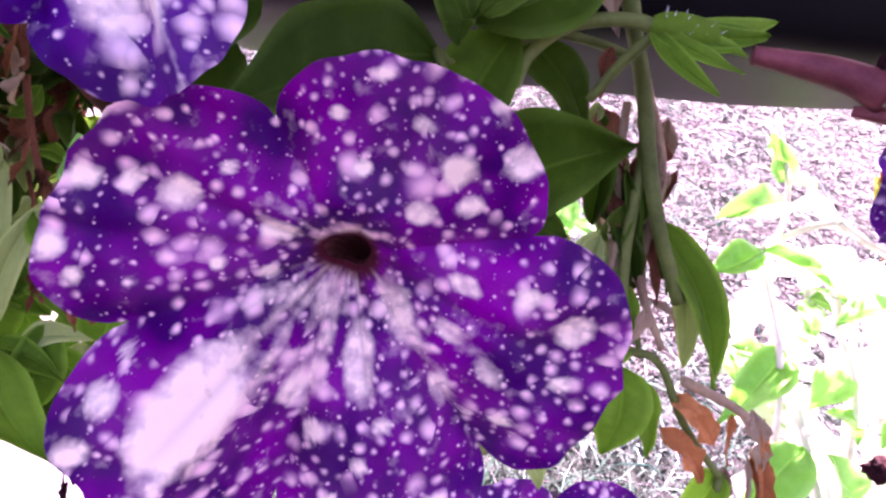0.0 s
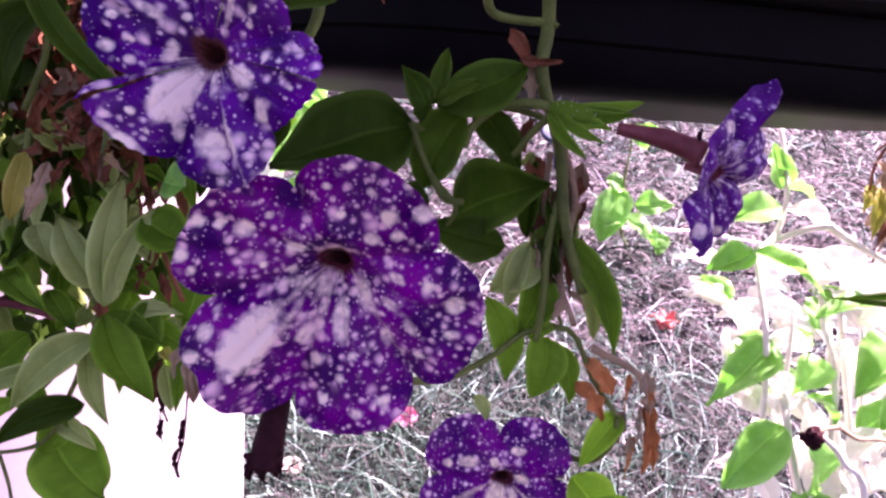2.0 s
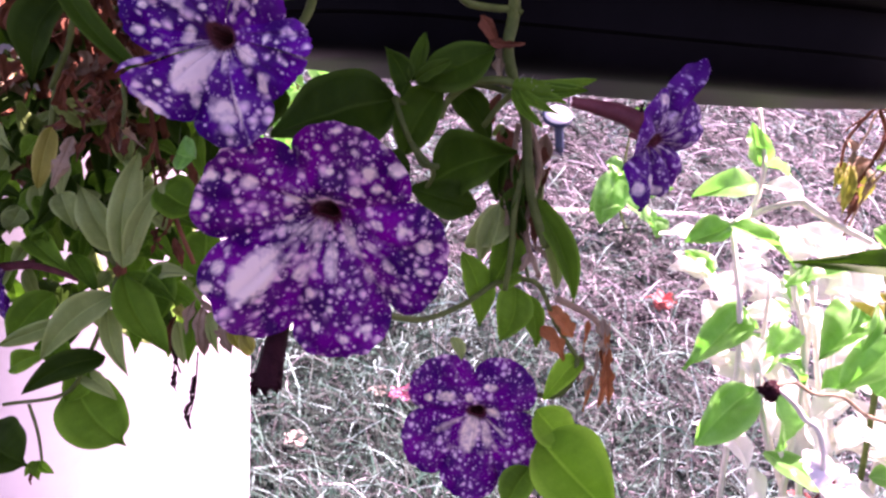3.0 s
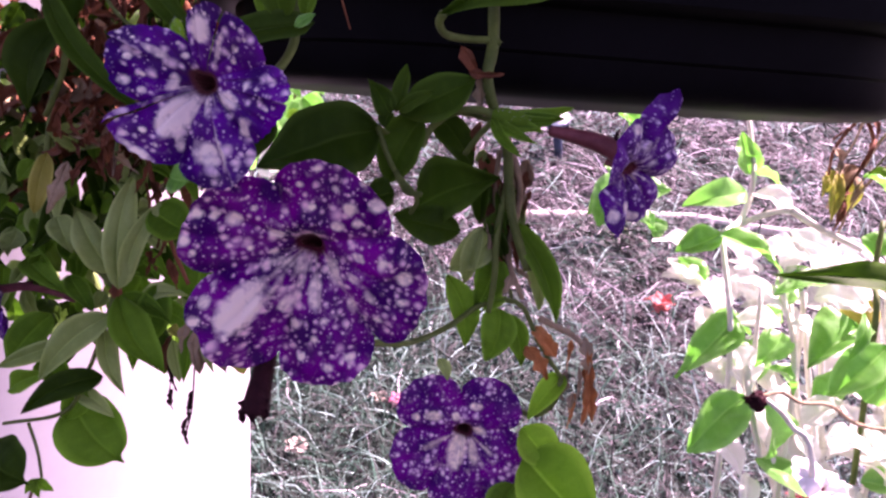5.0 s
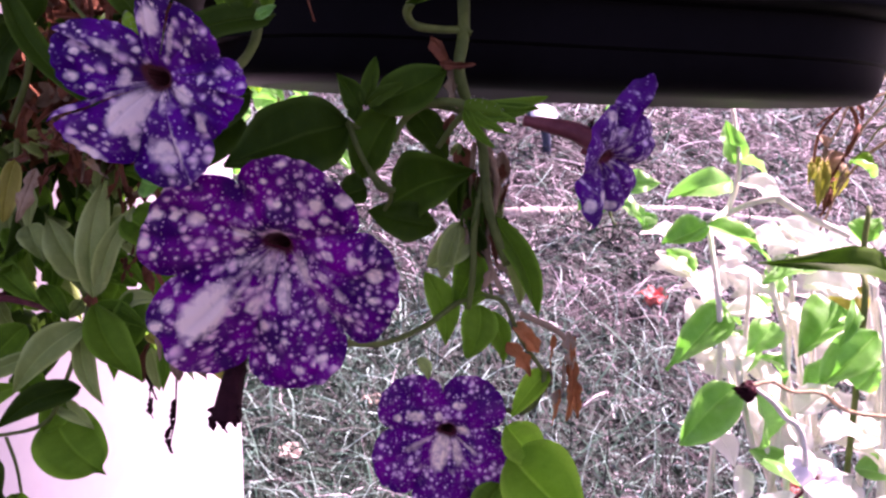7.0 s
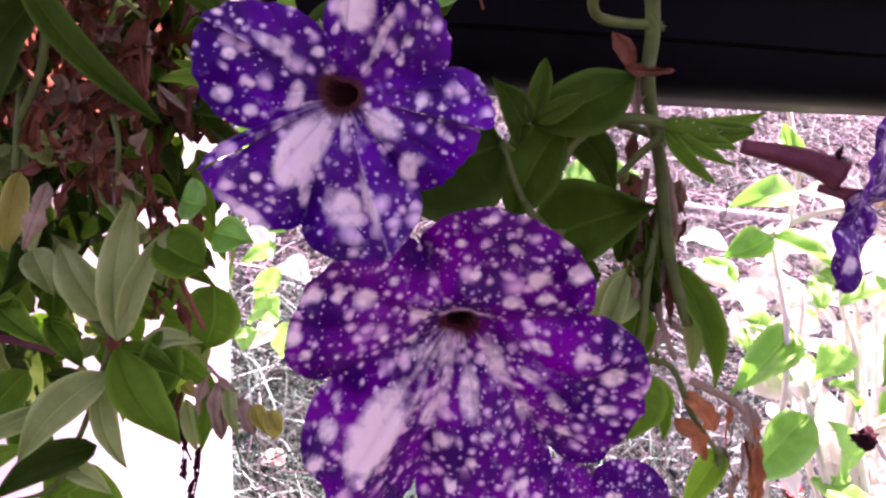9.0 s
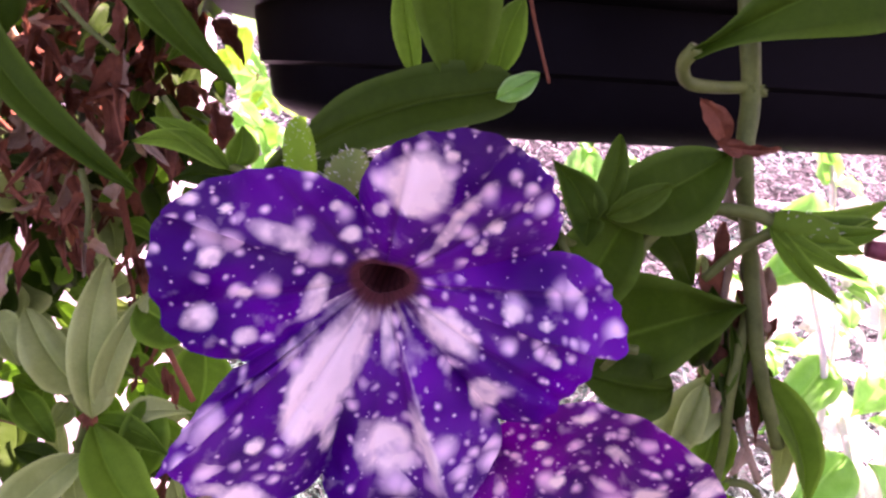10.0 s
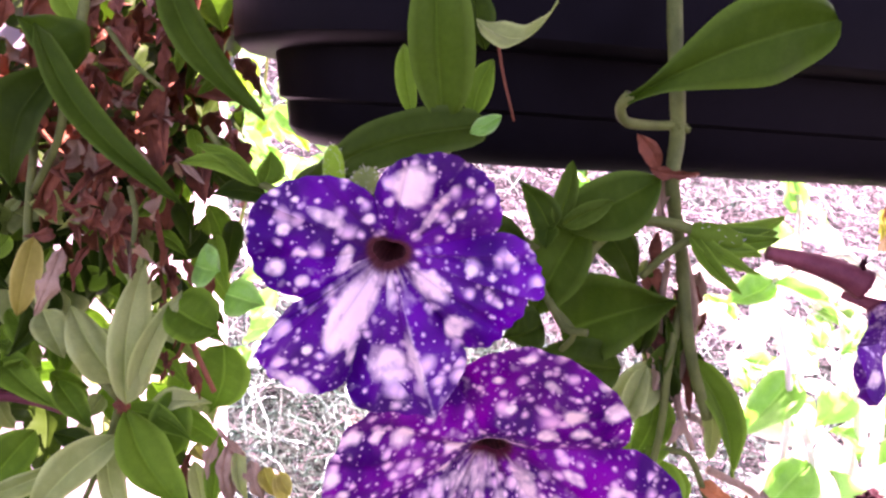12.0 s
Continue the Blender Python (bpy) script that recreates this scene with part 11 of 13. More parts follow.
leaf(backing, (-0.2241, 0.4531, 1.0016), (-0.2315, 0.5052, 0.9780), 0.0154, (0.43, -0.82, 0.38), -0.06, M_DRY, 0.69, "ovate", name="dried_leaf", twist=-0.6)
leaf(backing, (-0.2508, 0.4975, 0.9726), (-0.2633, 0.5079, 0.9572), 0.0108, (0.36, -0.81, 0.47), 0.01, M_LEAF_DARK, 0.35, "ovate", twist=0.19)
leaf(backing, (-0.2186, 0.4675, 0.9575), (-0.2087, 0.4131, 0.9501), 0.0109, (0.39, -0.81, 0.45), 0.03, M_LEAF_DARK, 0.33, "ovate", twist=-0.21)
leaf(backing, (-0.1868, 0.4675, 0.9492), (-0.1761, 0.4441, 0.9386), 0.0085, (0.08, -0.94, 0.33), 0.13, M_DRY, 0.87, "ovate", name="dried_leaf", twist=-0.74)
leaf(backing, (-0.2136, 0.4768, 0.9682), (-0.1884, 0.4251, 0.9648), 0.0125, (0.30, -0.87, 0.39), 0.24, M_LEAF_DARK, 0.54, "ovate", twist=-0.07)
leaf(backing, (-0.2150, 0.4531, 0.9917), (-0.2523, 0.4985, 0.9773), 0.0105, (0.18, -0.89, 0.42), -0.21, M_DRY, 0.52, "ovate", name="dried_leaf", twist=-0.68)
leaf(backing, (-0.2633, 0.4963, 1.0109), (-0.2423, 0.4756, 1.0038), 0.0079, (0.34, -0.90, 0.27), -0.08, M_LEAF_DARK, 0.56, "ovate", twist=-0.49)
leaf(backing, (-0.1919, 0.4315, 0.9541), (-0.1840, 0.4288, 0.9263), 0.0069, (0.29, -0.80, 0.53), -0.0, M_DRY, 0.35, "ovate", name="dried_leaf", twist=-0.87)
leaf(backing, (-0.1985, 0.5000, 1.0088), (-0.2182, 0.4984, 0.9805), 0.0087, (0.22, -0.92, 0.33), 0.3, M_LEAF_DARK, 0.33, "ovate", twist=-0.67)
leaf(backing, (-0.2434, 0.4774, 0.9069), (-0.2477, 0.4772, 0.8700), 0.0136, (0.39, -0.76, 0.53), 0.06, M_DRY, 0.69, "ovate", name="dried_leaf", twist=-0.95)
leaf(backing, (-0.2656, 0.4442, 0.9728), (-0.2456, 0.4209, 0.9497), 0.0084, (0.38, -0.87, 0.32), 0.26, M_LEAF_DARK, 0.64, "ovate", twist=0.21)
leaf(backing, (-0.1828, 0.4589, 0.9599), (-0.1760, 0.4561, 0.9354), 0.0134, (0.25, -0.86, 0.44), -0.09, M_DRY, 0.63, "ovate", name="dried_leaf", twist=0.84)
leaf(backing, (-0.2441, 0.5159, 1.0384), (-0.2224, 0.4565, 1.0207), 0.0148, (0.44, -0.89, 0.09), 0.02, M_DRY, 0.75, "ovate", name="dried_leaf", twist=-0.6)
leaf(backing, (-0.2343, 0.4452, 0.9722), (-0.2149, 0.4405, 0.9540), 0.0132, (0.35, -0.85, 0.40), -0.04, M_DRY, 0.79, "ovate", name="dried_leaf", twist=0.04)
leaf(backing, (-0.2324, 0.4396, 0.9323), (-0.2295, 0.4683, 0.9055), 0.0107, (0.24, -0.91, 0.35), -0.11, M_DRY, 0.39, "ovate", name="dried_leaf", twist=0.59)
leaf(backing, (-0.1750, 0.4379, 0.9477), (-0.1779, 0.4357, 0.9196), 0.0072, (0.46, -0.85, 0.27), 0.15, M_DRY, 0.5, "ovate", name="dried_leaf", twist=0.53)
leaf(backing, (-0.2670, 0.4826, 0.9110), (-0.2676, 0.4888, 0.8797), 0.0133, (0.40, -0.81, 0.42), 0.3, M_DRY, 0.86, "ovate", name="dried_leaf", twist=-0.37)
leaf(backing, (-0.2334, 0.4846, 0.9584), (-0.2340, 0.4521, 0.9517), 0.0153, (0.16, -0.93, 0.33), 0.14, M_DRY_TAN, 0.3, "ovate", name="dried_leaf", twist=-0.83)
leaf(backing, (-0.2139, 0.4597, 1.0099), (-0.2210, 0.4912, 0.9808), 0.0108, (0.19, -0.94, 0.28), -0.15, M_DRY_TAN, 0.66, "ovate", name="dried_leaf", twist=0.66)
leaf(backing, (-0.3055, 0.5144, 0.9543), (-0.2940, 0.4647, 0.9500), 0.0126, (0.62, -0.76, 0.21), -0.1, M_DRY_TAN, 0.4, "ovate", name="dried_leaf", twist=0.95)
leaf(backing, (-0.2160, 0.4560, 1.0187), (-0.2278, 0.4477, 1.0081), 0.0106, (0.30, -0.89, 0.34), -0.24, M_DRY, 0.79, "ovate", name="dried_leaf", twist=-0.34)
leaf(backing, (-0.2024, 0.4658, 0.9353), (-0.1955, 0.4601, 0.9119), 0.0086, (0.37, -0.88, 0.29), 0.16, M_DRY, 0.69, "ovate", name="dried_leaf", twist=0.29)
leaf(backing, (-0.2486, 0.4889, 0.9255), (-0.2183, 0.4564, 0.9177), 0.0124, (0.25, -0.89, 0.39), 0.12, M_DRY, 0.66, "ovate", name="dried_leaf", twist=-0.59)
leaf(backing, (-0.2869, 0.4817, 0.9295), (-0.2834, 0.4554, 0.9126), 0.0089, (0.58, -0.72, 0.38), -0.19, M_LEAF_DARK, 0.38, "ovate", twist=-0.95)
leaf(backing, (-0.2822, 0.4996, 0.9332), (-0.2698, 0.4753, 0.9220), 0.0079, (0.32, -0.84, 0.43), -0.09, M_DRY_TAN, 0.38, "ovate", name="dried_leaf", twist=-0.8)
leaf(backing, (-0.1869, 0.5086, 1.0212), (-0.1787, 0.5108, 0.9903), 0.0138, (0.25, -0.96, 0.15), -0.1, M_DRY, 0.87, "ovate", name="dried_leaf", twist=0.79)
leaf(backing, (-0.2413, 0.5050, 1.0324), (-0.2427, 0.5021, 1.0073), 0.0097, (0.43, -0.85, 0.32), 0.08, M_DRY, 0.47, "ovate", name="dried_leaf", twist=0.81)
leaf(backing, (-0.2417, 0.4332, 0.9370), (-0.2754, 0.4644, 0.9144), 0.0092, (0.40, -0.79, 0.45), -0.14, M_DRY, 0.77, "ovate", name="dried_leaf", twist=-0.02)
leaf(backing, (-0.1716, 0.4557, 0.9945), (-0.1595, 0.5045, 0.9808), 0.0075, (0.33, -0.83, 0.45), 0.23, M_DRY, 0.33, "ovate", name="dried_leaf", twist=-0.22)
leaf(backing, (-0.1791, 0.4661, 1.0300), (-0.1872, 0.5003, 1.0107), 0.0123, (0.33, -0.94, 0.07), 0.21, M_LEAF_DARK, 0.72, "ovate", twist=-0.41)
leaf(backing, (-0.1859, 0.4899, 0.9075), (-0.1762, 0.4337, 0.9056), 0.0075, (0.25, -0.81, 0.53), -0.1, M_DRY_TAN, 0.68, "ovate", name="dried_leaf", twist=0.83)
leaf(backing, (-0.2396, 0.4564, 0.9810), (-0.2416, 0.5011, 0.9689), 0.0153, (0.30, -0.86, 0.41), 0.3, M_DRY, 0.48, "ovate", name="dried_leaf", twist=0.71)
leaf(backing, (-0.2652, 0.4844, 0.9078), (-0.2772, 0.4585, 0.8959), 0.0076, (0.35, -0.78, 0.52), -0.09, M_DRY_TAN, 0.79, "ovate", name="dried_leaf", twist=0.91)
leaf(backing, (-0.2321, 0.4583, 1.0415), (-0.2662, 0.5277, 1.0182), 0.0152, (0.43, -0.85, 0.29), -0.02, M_LEAF_DARK, 0.41, "ovate", twist=-0.51)
leaf(backing, (-0.2437, 0.4317, 0.9468), (-0.2309, 0.4204, 0.9387), 0.0122, (0.53, -0.72, 0.44), -0.04, M_LEAF_DARK, 0.58, "ovate", twist=-0.04)
leaf(backing, (-0.1903, 0.4252, 0.9785), (-0.2224, 0.4929, 0.9559), 0.0099, (0.40, -0.82, 0.41), 0.05, M_LEAF_DARK, 0.84, "ovate", twist=0.04)
leaf(backing, (-0.1891, 0.4752, 0.9690), (-0.1888, 0.4749, 0.9338), 0.0117, (0.15, -0.89, 0.44), -0.16, M_LEAF_DARK, 0.89, "ovate", twist=-0.74)
leaf(backing, (-0.2426, 0.5125, 0.9718), (-0.2037, 0.4381, 0.9725), 0.0079, (0.41, -0.89, 0.19), 0.2, M_DRY_TAN, 0.66, "ovate", name="dried_leaf", twist=0.46)
leaf(backing, (-0.2106, 0.4895, 1.0200), (-0.1858, 0.4323, 1.0027), 0.0097, (0.43, -0.89, 0.16), -0.2, M_DRY, 0.61, "ovate", name="dried_leaf", twist=0.85)
leaf(backing, (-0.2710, 0.4794, 0.9783), (-0.2932, 0.4861, 0.9642), 0.0106, (0.44, -0.83, 0.35), 0.28, M_DRY, 0.6, "ovate", name="dried_leaf", twist=0.52)
leaf(backing, (-0.1913, 0.4821, 1.0193), (-0.2111, 0.5215, 1.0044), 0.0078, (0.38, -0.86, 0.35), 0.23, M_DRY, 0.45, "ovate", name="dried_leaf", twist=0.56)
leaf(backing, (-0.1866, 0.4898, 0.9973), (-0.1953, 0.5110, 0.9735), 0.0094, (0.24, -0.85, 0.46), 0.29, M_DRY, 0.81, "ovate", name="dried_leaf", twist=-0.13)
leaf(backing, (-0.1682, 0.4334, 0.9422), (-0.1564, 0.4043, 0.9297), 0.0133, (0.22, -0.85, 0.47), 0.09, M_LEAF_DARK, 0.7, "ovate", twist=0.65)
leaf(backing, (-0.2322, 0.4234, 0.9438), (-0.2336, 0.4289, 0.9197), 0.0116, (0.57, -0.74, 0.35), 0.09, M_DRY, 0.73, "ovate", name="dried_leaf", twist=-0.75)
leaf(backing, (-0.2079, 0.4314, 0.9676), (-0.2445, 0.4902, 0.9500), 0.0109, (0.41, -0.76, 0.49), 0.0, M_DRY_TAN, 0.87, "ovate", name="dried_leaf", twist=0.65)
leaf(backing, (-0.2467, 0.4555, 0.9996), (-0.2510, 0.4718, 0.9689), 0.0091, (0.22, -0.87, 0.44), 0.24, M_DRY, 0.51, "ovate", name="dried_leaf", twist=-0.35)
leaf(backing, (-0.2177, 0.4300, 0.9270), (-0.2428, 0.4831, 0.8728), 0.0129, (0.41, -0.77, 0.49), 0.24, M_LEAF_DARK, 0.35, "ovate", twist=0.4)
leaf(backing, (-0.2410, 0.5171, 1.0489), (-0.2346, 0.5250, 1.0211), 0.0081, (0.45, -0.83, 0.33), -0.24, M_DRY, 0.89, "ovate", name="dried_leaf", twist=-0.03)
leaf(backing, (-0.2959, 0.5255, 1.0446), (-0.2968, 0.4994, 1.0160), 0.0090, (0.31, -0.92, 0.24), -0.18, M_DRY_TAN, 0.52, "ovate", name="dried_leaf", twist=-0.57)
leaf(backing, (-0.2287, 0.4536, 0.9454), (-0.2158, 0.4352, 0.9227), 0.0135, (0.39, -0.79, 0.48), -0.06, M_DRY, 0.65, "ovate", name="dried_leaf", twist=0.82)
leaf(backing, (-0.1763, 0.4619, 1.0498), (-0.1635, 0.4430, 1.0263), 0.0103, (0.44, -0.85, 0.29), -0.06, M_DRY_TAN, 0.31, "ovate", name="dried_leaf", twist=-0.37)
leaf(backing, (-0.2368, 0.4490, 0.9272), (-0.2252, 0.4296, 0.9188), 0.0120, (0.52, -0.80, 0.29), -0.22, M_LEAF_DARK, 0.87, "ovate", twist=0.59)
leaf(backing, (-0.2005, 0.4776, 1.0419), (-0.1732, 0.4459, 1.0371), 0.0082, (0.25, -0.90, 0.36), -0.12, M_DRY, 0.78, "ovate", name="dried_leaf", twist=0.59)
leaf(backing, (-0.2012, 0.4162, 0.9543), (-0.2123, 0.4564, 0.9324), 0.0072, (0.48, -0.75, 0.46), -0.09, M_DRY_TAN, 0.38, "ovate", name="dried_leaf", twist=0.41)
leaf(backing, (-0.2082, 0.4880, 1.0258), (-0.2085, 0.4630, 1.0164), 0.0147, (0.25, -0.90, 0.35), -0.23, M_DRY, 0.41, "ovate", name="dried_leaf", twist=0.67)
leaf(backing, (-0.2903, 0.4907, 0.9468), (-0.2494, 0.4461, 0.9390), 0.0138, (0.43, -0.78, 0.45), -0.23, M_DRY, 0.31, "ovate", name="dried_leaf", twist=0.33)
leaf(backing, (-0.2283, 0.4373, 0.9878), (-0.2472, 0.4323, 0.9714), 0.0082, (0.44, -0.78, 0.44), 0.06, M_LEAF_DARK, 0.75, "ovate", twist=0.8)
leaf(backing, (-0.2217, 0.4946, 0.9902), (-0.2297, 0.4810, 0.9820), 0.0121, (0.41, -0.80, 0.45), 0.13, M_DRY, 0.71, "ovate", name="dried_leaf", twist=0.38)
leaf(backing, (-0.2078, 0.4691, 0.9861), (-0.1922, 0.4589, 0.9746), 0.0120, (0.31, -0.89, 0.34), 0.01, M_LEAF_DARK, 0.74, "ovate", twist=0.4)
leaf(backing, (-0.2530, 0.4458, 0.9748), (-0.2674, 0.4573, 0.9523), 0.0134, (0.49, -0.79, 0.38), 0.17, M_LEAF_DARK, 0.35, "ovate", twist=0.37)
leaf(backing, (-0.2085, 0.4702, 0.9174), (-0.2236, 0.4488, 0.9141), 0.0137, (0.12, -0.79, 0.60), -0.19, M_DRY, 0.45, "ovate", name="dried_leaf", twist=0.63)
leaf(backing, (-0.2153, 0.4904, 0.9980), (-0.1873, 0.4391, 0.9760), 0.0152, (0.23, -0.91, 0.33), 0.04, M_DRY, 0.64, "ovate", name="dried_leaf", twist=-0.43)
leaf(backing, (-0.1934, 0.4534, 1.0357), (-0.1789, 0.4694, 1.0186), 0.0112, (0.08, -0.99, 0.12), -0.19, M_LEAF_DARK, 0.68, "ovate", twist=0.84)
leaf(backing, (-0.2075, 0.4469, 0.9361), (-0.1865, 0.4349, 0.9323), 0.0124, (0.48, -0.81, 0.34), 0.15, M_DRY_TAN, 0.77, "ovate", name="dried_leaf", twist=-0.83)
leaf(backing, (-0.2938, 0.5205, 1.0386), (-0.2771, 0.4675, 1.0169), 0.0089, (0.36, -0.86, 0.36), -0.25, M_DRY, 0.87, "ovate", name="dried_leaf", twist=0.41)
leaf(backing, (-0.1953, 0.4363, 1.0283), (-0.1929, 0.4320, 0.9986), 0.0065, (0.21, -0.92, 0.34), -0.08, M_DRY, 0.68, "ovate", name="dried_leaf", twist=0.51)
leaf(backing, (-0.2103, 0.5266, 1.0443), (-0.1846, 0.4609, 1.0184), 0.0097, (0.31, -0.88, 0.36), -0.01, M_LEAF_DARK, 0.42, "ovate", twist=0.96)
leaf(backing, (-0.1848, 0.4721, 1.0353), (-0.1967, 0.4605, 1.0203), 0.0147, (0.29, -0.94, 0.17), -0.03, M_DRY, 0.3, "ovate", name="dried_leaf", twist=-0.59)
leaf(backing, (-0.2746, 0.4889, 1.0276), (-0.2861, 0.4714, 1.0178), 0.0105, (0.36, -0.91, 0.20), 0.01, M_DRY, 0.77, "ovate", name="dried_leaf", twist=0.36)
leaf(backing, (-0.2596, 0.4586, 1.0118), (-0.2889, 0.4971, 0.9865), 0.0143, (0.23, -0.96, 0.17), -0.15, M_LEAF_DARK, 0.67, "ovate", twist=0.34)
leaf(backing, (-0.2653, 0.4845, 0.9958), (-0.2725, 0.4835, 0.9783), 0.0136, (0.28, -0.92, 0.27), 0.08, M_DRY, 0.41, "ovate", name="dried_leaf", twist=-0.62)
leaf(backing, (-0.2187, 0.4513, 1.0392), (-0.2269, 0.4858, 1.0165), 0.0115, (0.45, -0.82, 0.37), 0.12, M_DRY, 0.43, "ovate", name="dried_leaf", twist=0.66)
leaf(backing, (-0.2593, 0.4585, 0.9606), (-0.3068, 0.5006, 0.9387), 0.0099, (0.40, -0.86, 0.31), 0.02, M_LEAF_DARK, 0.42, "ovate", twist=-0.32)
leaf(backing, (-0.2644, 0.4370, 0.9209), (-0.2777, 0.4694, 0.8870), 0.0149, (0.33, -0.78, 0.53), 0.19, M_DRY, 0.66, "ovate", name="dried_leaf", twist=-0.12)
leaf(backing, (-0.2743, 0.4976, 0.9970), (-0.2528, 0.4661, 0.9756), 0.0149, (0.43, -0.89, 0.18), 0.05, M_DRY, 0.72, "ovate", name="dried_leaf", twist=0.49)
leaf(backing, (-0.1931, 0.4554, 1.0145), (-0.2042, 0.5016, 0.9936), 0.0076, (0.32, -0.93, 0.20), -0.18, M_DRY_TAN, 0.59, "ovate", name="dried_leaf", twist=0.48)
leaf(backing, (-0.2525, 0.4647, 0.9487), (-0.2200, 0.4186, 0.9550), 0.0071, (0.23, -0.83, 0.51), -0.21, M_DRY, 0.82, "ovate", name="dried_leaf", twist=0.36)
leaf(backing, (-0.2210, 0.4894, 1.0265), (-0.2182, 0.5101, 1.0112), 0.0096, (0.15, -0.96, 0.24), -0.2, M_DRY, 0.54, "ovate", name="dried_leaf", twist=-0.5)
leaf(backing, (-0.2200, 0.4757, 1.0064), (-0.2457, 0.4983, 0.9967), 0.0108, (0.47, -0.84, 0.29), 0.15, M_DRY_TAN, 0.7, "ovate", name="dried_leaf", twist=-0.54)
leaf(backing, (-0.2282, 0.4634, 1.0390), (-0.2318, 0.5022, 1.0245), 0.0143, (0.52, -0.84, 0.14), 0.29, M_LEAF_DARK, 0.71, "ovate", twist=0.73)
leaf(backing, (-0.2121, 0.4142, 0.9500), (-0.2501, 0.4838, 0.9071), 0.0142, (0.55, -0.79, 0.26), -0.1, M_DRY_TAN, 0.66, "ovate", name="dried_leaf", twist=0.78)
leaf(backing, (-0.2636, 0.4326, 0.9549), (-0.2682, 0.4444, 0.9202), 0.0101, (0.58, -0.73, 0.36), -0.18, M_DRY_TAN, 0.57, "ovate", name="dried_leaf", twist=-0.5)
leaf(backing, (-0.2158, 0.4166, 0.9369), (-0.2373, 0.4368, 0.9242), 0.0099, (0.16, -0.90, 0.40), -0.22, M_LEAF_DARK, 0.31, "ovate", twist=0.21)
leaf(backing, (-0.1694, 0.4449, 1.0467), (-0.1842, 0.4924, 1.0330), 0.0137, (0.46, -0.85, 0.26), -0.09, M_DRY, 0.79, "ovate", name="dried_leaf", twist=-0.23)
leaf(backing, (-0.1737, 0.4380, 0.9607), (-0.1710, 0.4689, 0.9360), 0.0076, (0.33, -0.81, 0.48), -0.05, M_LEAF_DARK, 0.33, "ovate", twist=-0.5)
leaf(backing, (-0.2707, 0.5008, 0.9982), (-0.2432, 0.4970, 0.9920), 0.0151, (0.18, -0.95, 0.25), 0.02, M_DRY_TAN, 0.62, "ovate", name="dried_leaf", twist=-0.97)
leaf(backing, (-0.2570, 0.4400, 0.9587), (-0.2975, 0.4744, 0.9354), 0.0109, (0.41, -0.75, 0.52), 0.04, M_DRY, 0.82, "ovate", name="dried_leaf", twist=-0.04)
leaf(backing, (-0.2331, 0.4739, 0.9927), (-0.2256, 0.4715, 0.9740), 0.0127, (0.53, -0.83, 0.18), 0.27, M_DRY, 0.77, "ovate", name="dried_leaf", twist=-0.42)
leaf(backing, (-0.2945, 0.5003, 0.9436), (-0.3050, 0.4997, 0.9166), 0.0098, (0.60, -0.71, 0.38), 0.11, M_DRY, 0.86, "ovate", name="dried_leaf", twist=0.75)
leaf(backing, (-0.2166, 0.4399, 0.9741), (-0.1913, 0.4238, 0.9617), 0.0073, (0.27, -0.93, 0.23), 0.13, M_DRY, 0.45, "ovate", name="dried_leaf", twist=-1.0)
leaf(backing, (-0.1637, 0.4395, 1.0217), (-0.1708, 0.4550, 0.9946), 0.0068, (0.22, -0.93, 0.29), 0.08, M_LEAF_DARK, 0.79, "ovate", twist=0.77)
leaf(backing, (-0.1725, 0.4353, 0.9641), (-0.1508, 0.4119, 0.9476), 0.0121, (0.23, -0.91, 0.35), 0.1, M_DRY, 0.6, "ovate", name="dried_leaf", twist=-0.33)
leaf(backing, (-0.2378, 0.4722, 1.0404), (-0.2486, 0.4627, 1.0177), 0.0117, (0.56, -0.80, 0.20), 0.06, M_DRY, 0.5, "ovate", name="dried_leaf", twist=0.68)
leaf(backing, (-0.1799, 0.4926, 0.9994), (-0.1891, 0.4790, 0.9830), 0.0101, (0.17, -0.90, 0.41), 0.29, M_DRY, 0.4, "ovate", name="dried_leaf", twist=-0.49)
leaf(backing, (-0.2047, 0.4184, 0.9477), (-0.2323, 0.4674, 0.9180), 0.0121, (0.24, -0.87, 0.43), -0.14, M_LEAF_DARK, 0.6, "ovate", twist=0.89)
leaf(backing, (-0.2543, 0.5093, 0.9827), (-0.2055, 0.4253, 0.9861), 0.0082, (0.20, -0.95, 0.25), 0.22, M_LEAF_DARK, 0.45, "ovate", twist=-0.7)
leaf(backing, (-0.2570, 0.4529, 0.9930), (-0.2946, 0.5136, 0.9708), 0.0137, (0.59, -0.74, 0.33), -0.1, M_DRY, 0.34, "ovate", name="dried_leaf", twist=0.76)
leaf(backing, (-0.3005, 0.5051, 0.9274), (-0.3061, 0.4759, 0.9216), 0.0163, (0.45, -0.76, 0.47), -0.25, M_DRY_TAN, 0.35, "ovate", name="dried_leaf", twist=0.59)
leaf(backing, (-0.1975, 0.4665, 0.9473), (-0.2079, 0.4871, 0.9056), 0.0079, (0.36, -0.82, 0.43), 0.13, M_DRY_TAN, 0.51, "ovate", name="dried_leaf", twist=-0.87)
leaf(backing, (-0.2604, 0.4577, 0.9405), (-0.2483, 0.4171, 0.9273), 0.0073, (0.39, -0.86, 0.33), 0.21, M_LEAF_DARK, 0.67, "ovate", twist=-0.54)
leaf(backing, (-0.2586, 0.5304, 1.0424), (-0.2467, 0.5169, 1.0116), 0.0099, (0.16, -0.98, 0.10), -0.19, M_DRY, 0.9, "ovate", name="dried_leaf", twist=0.7)
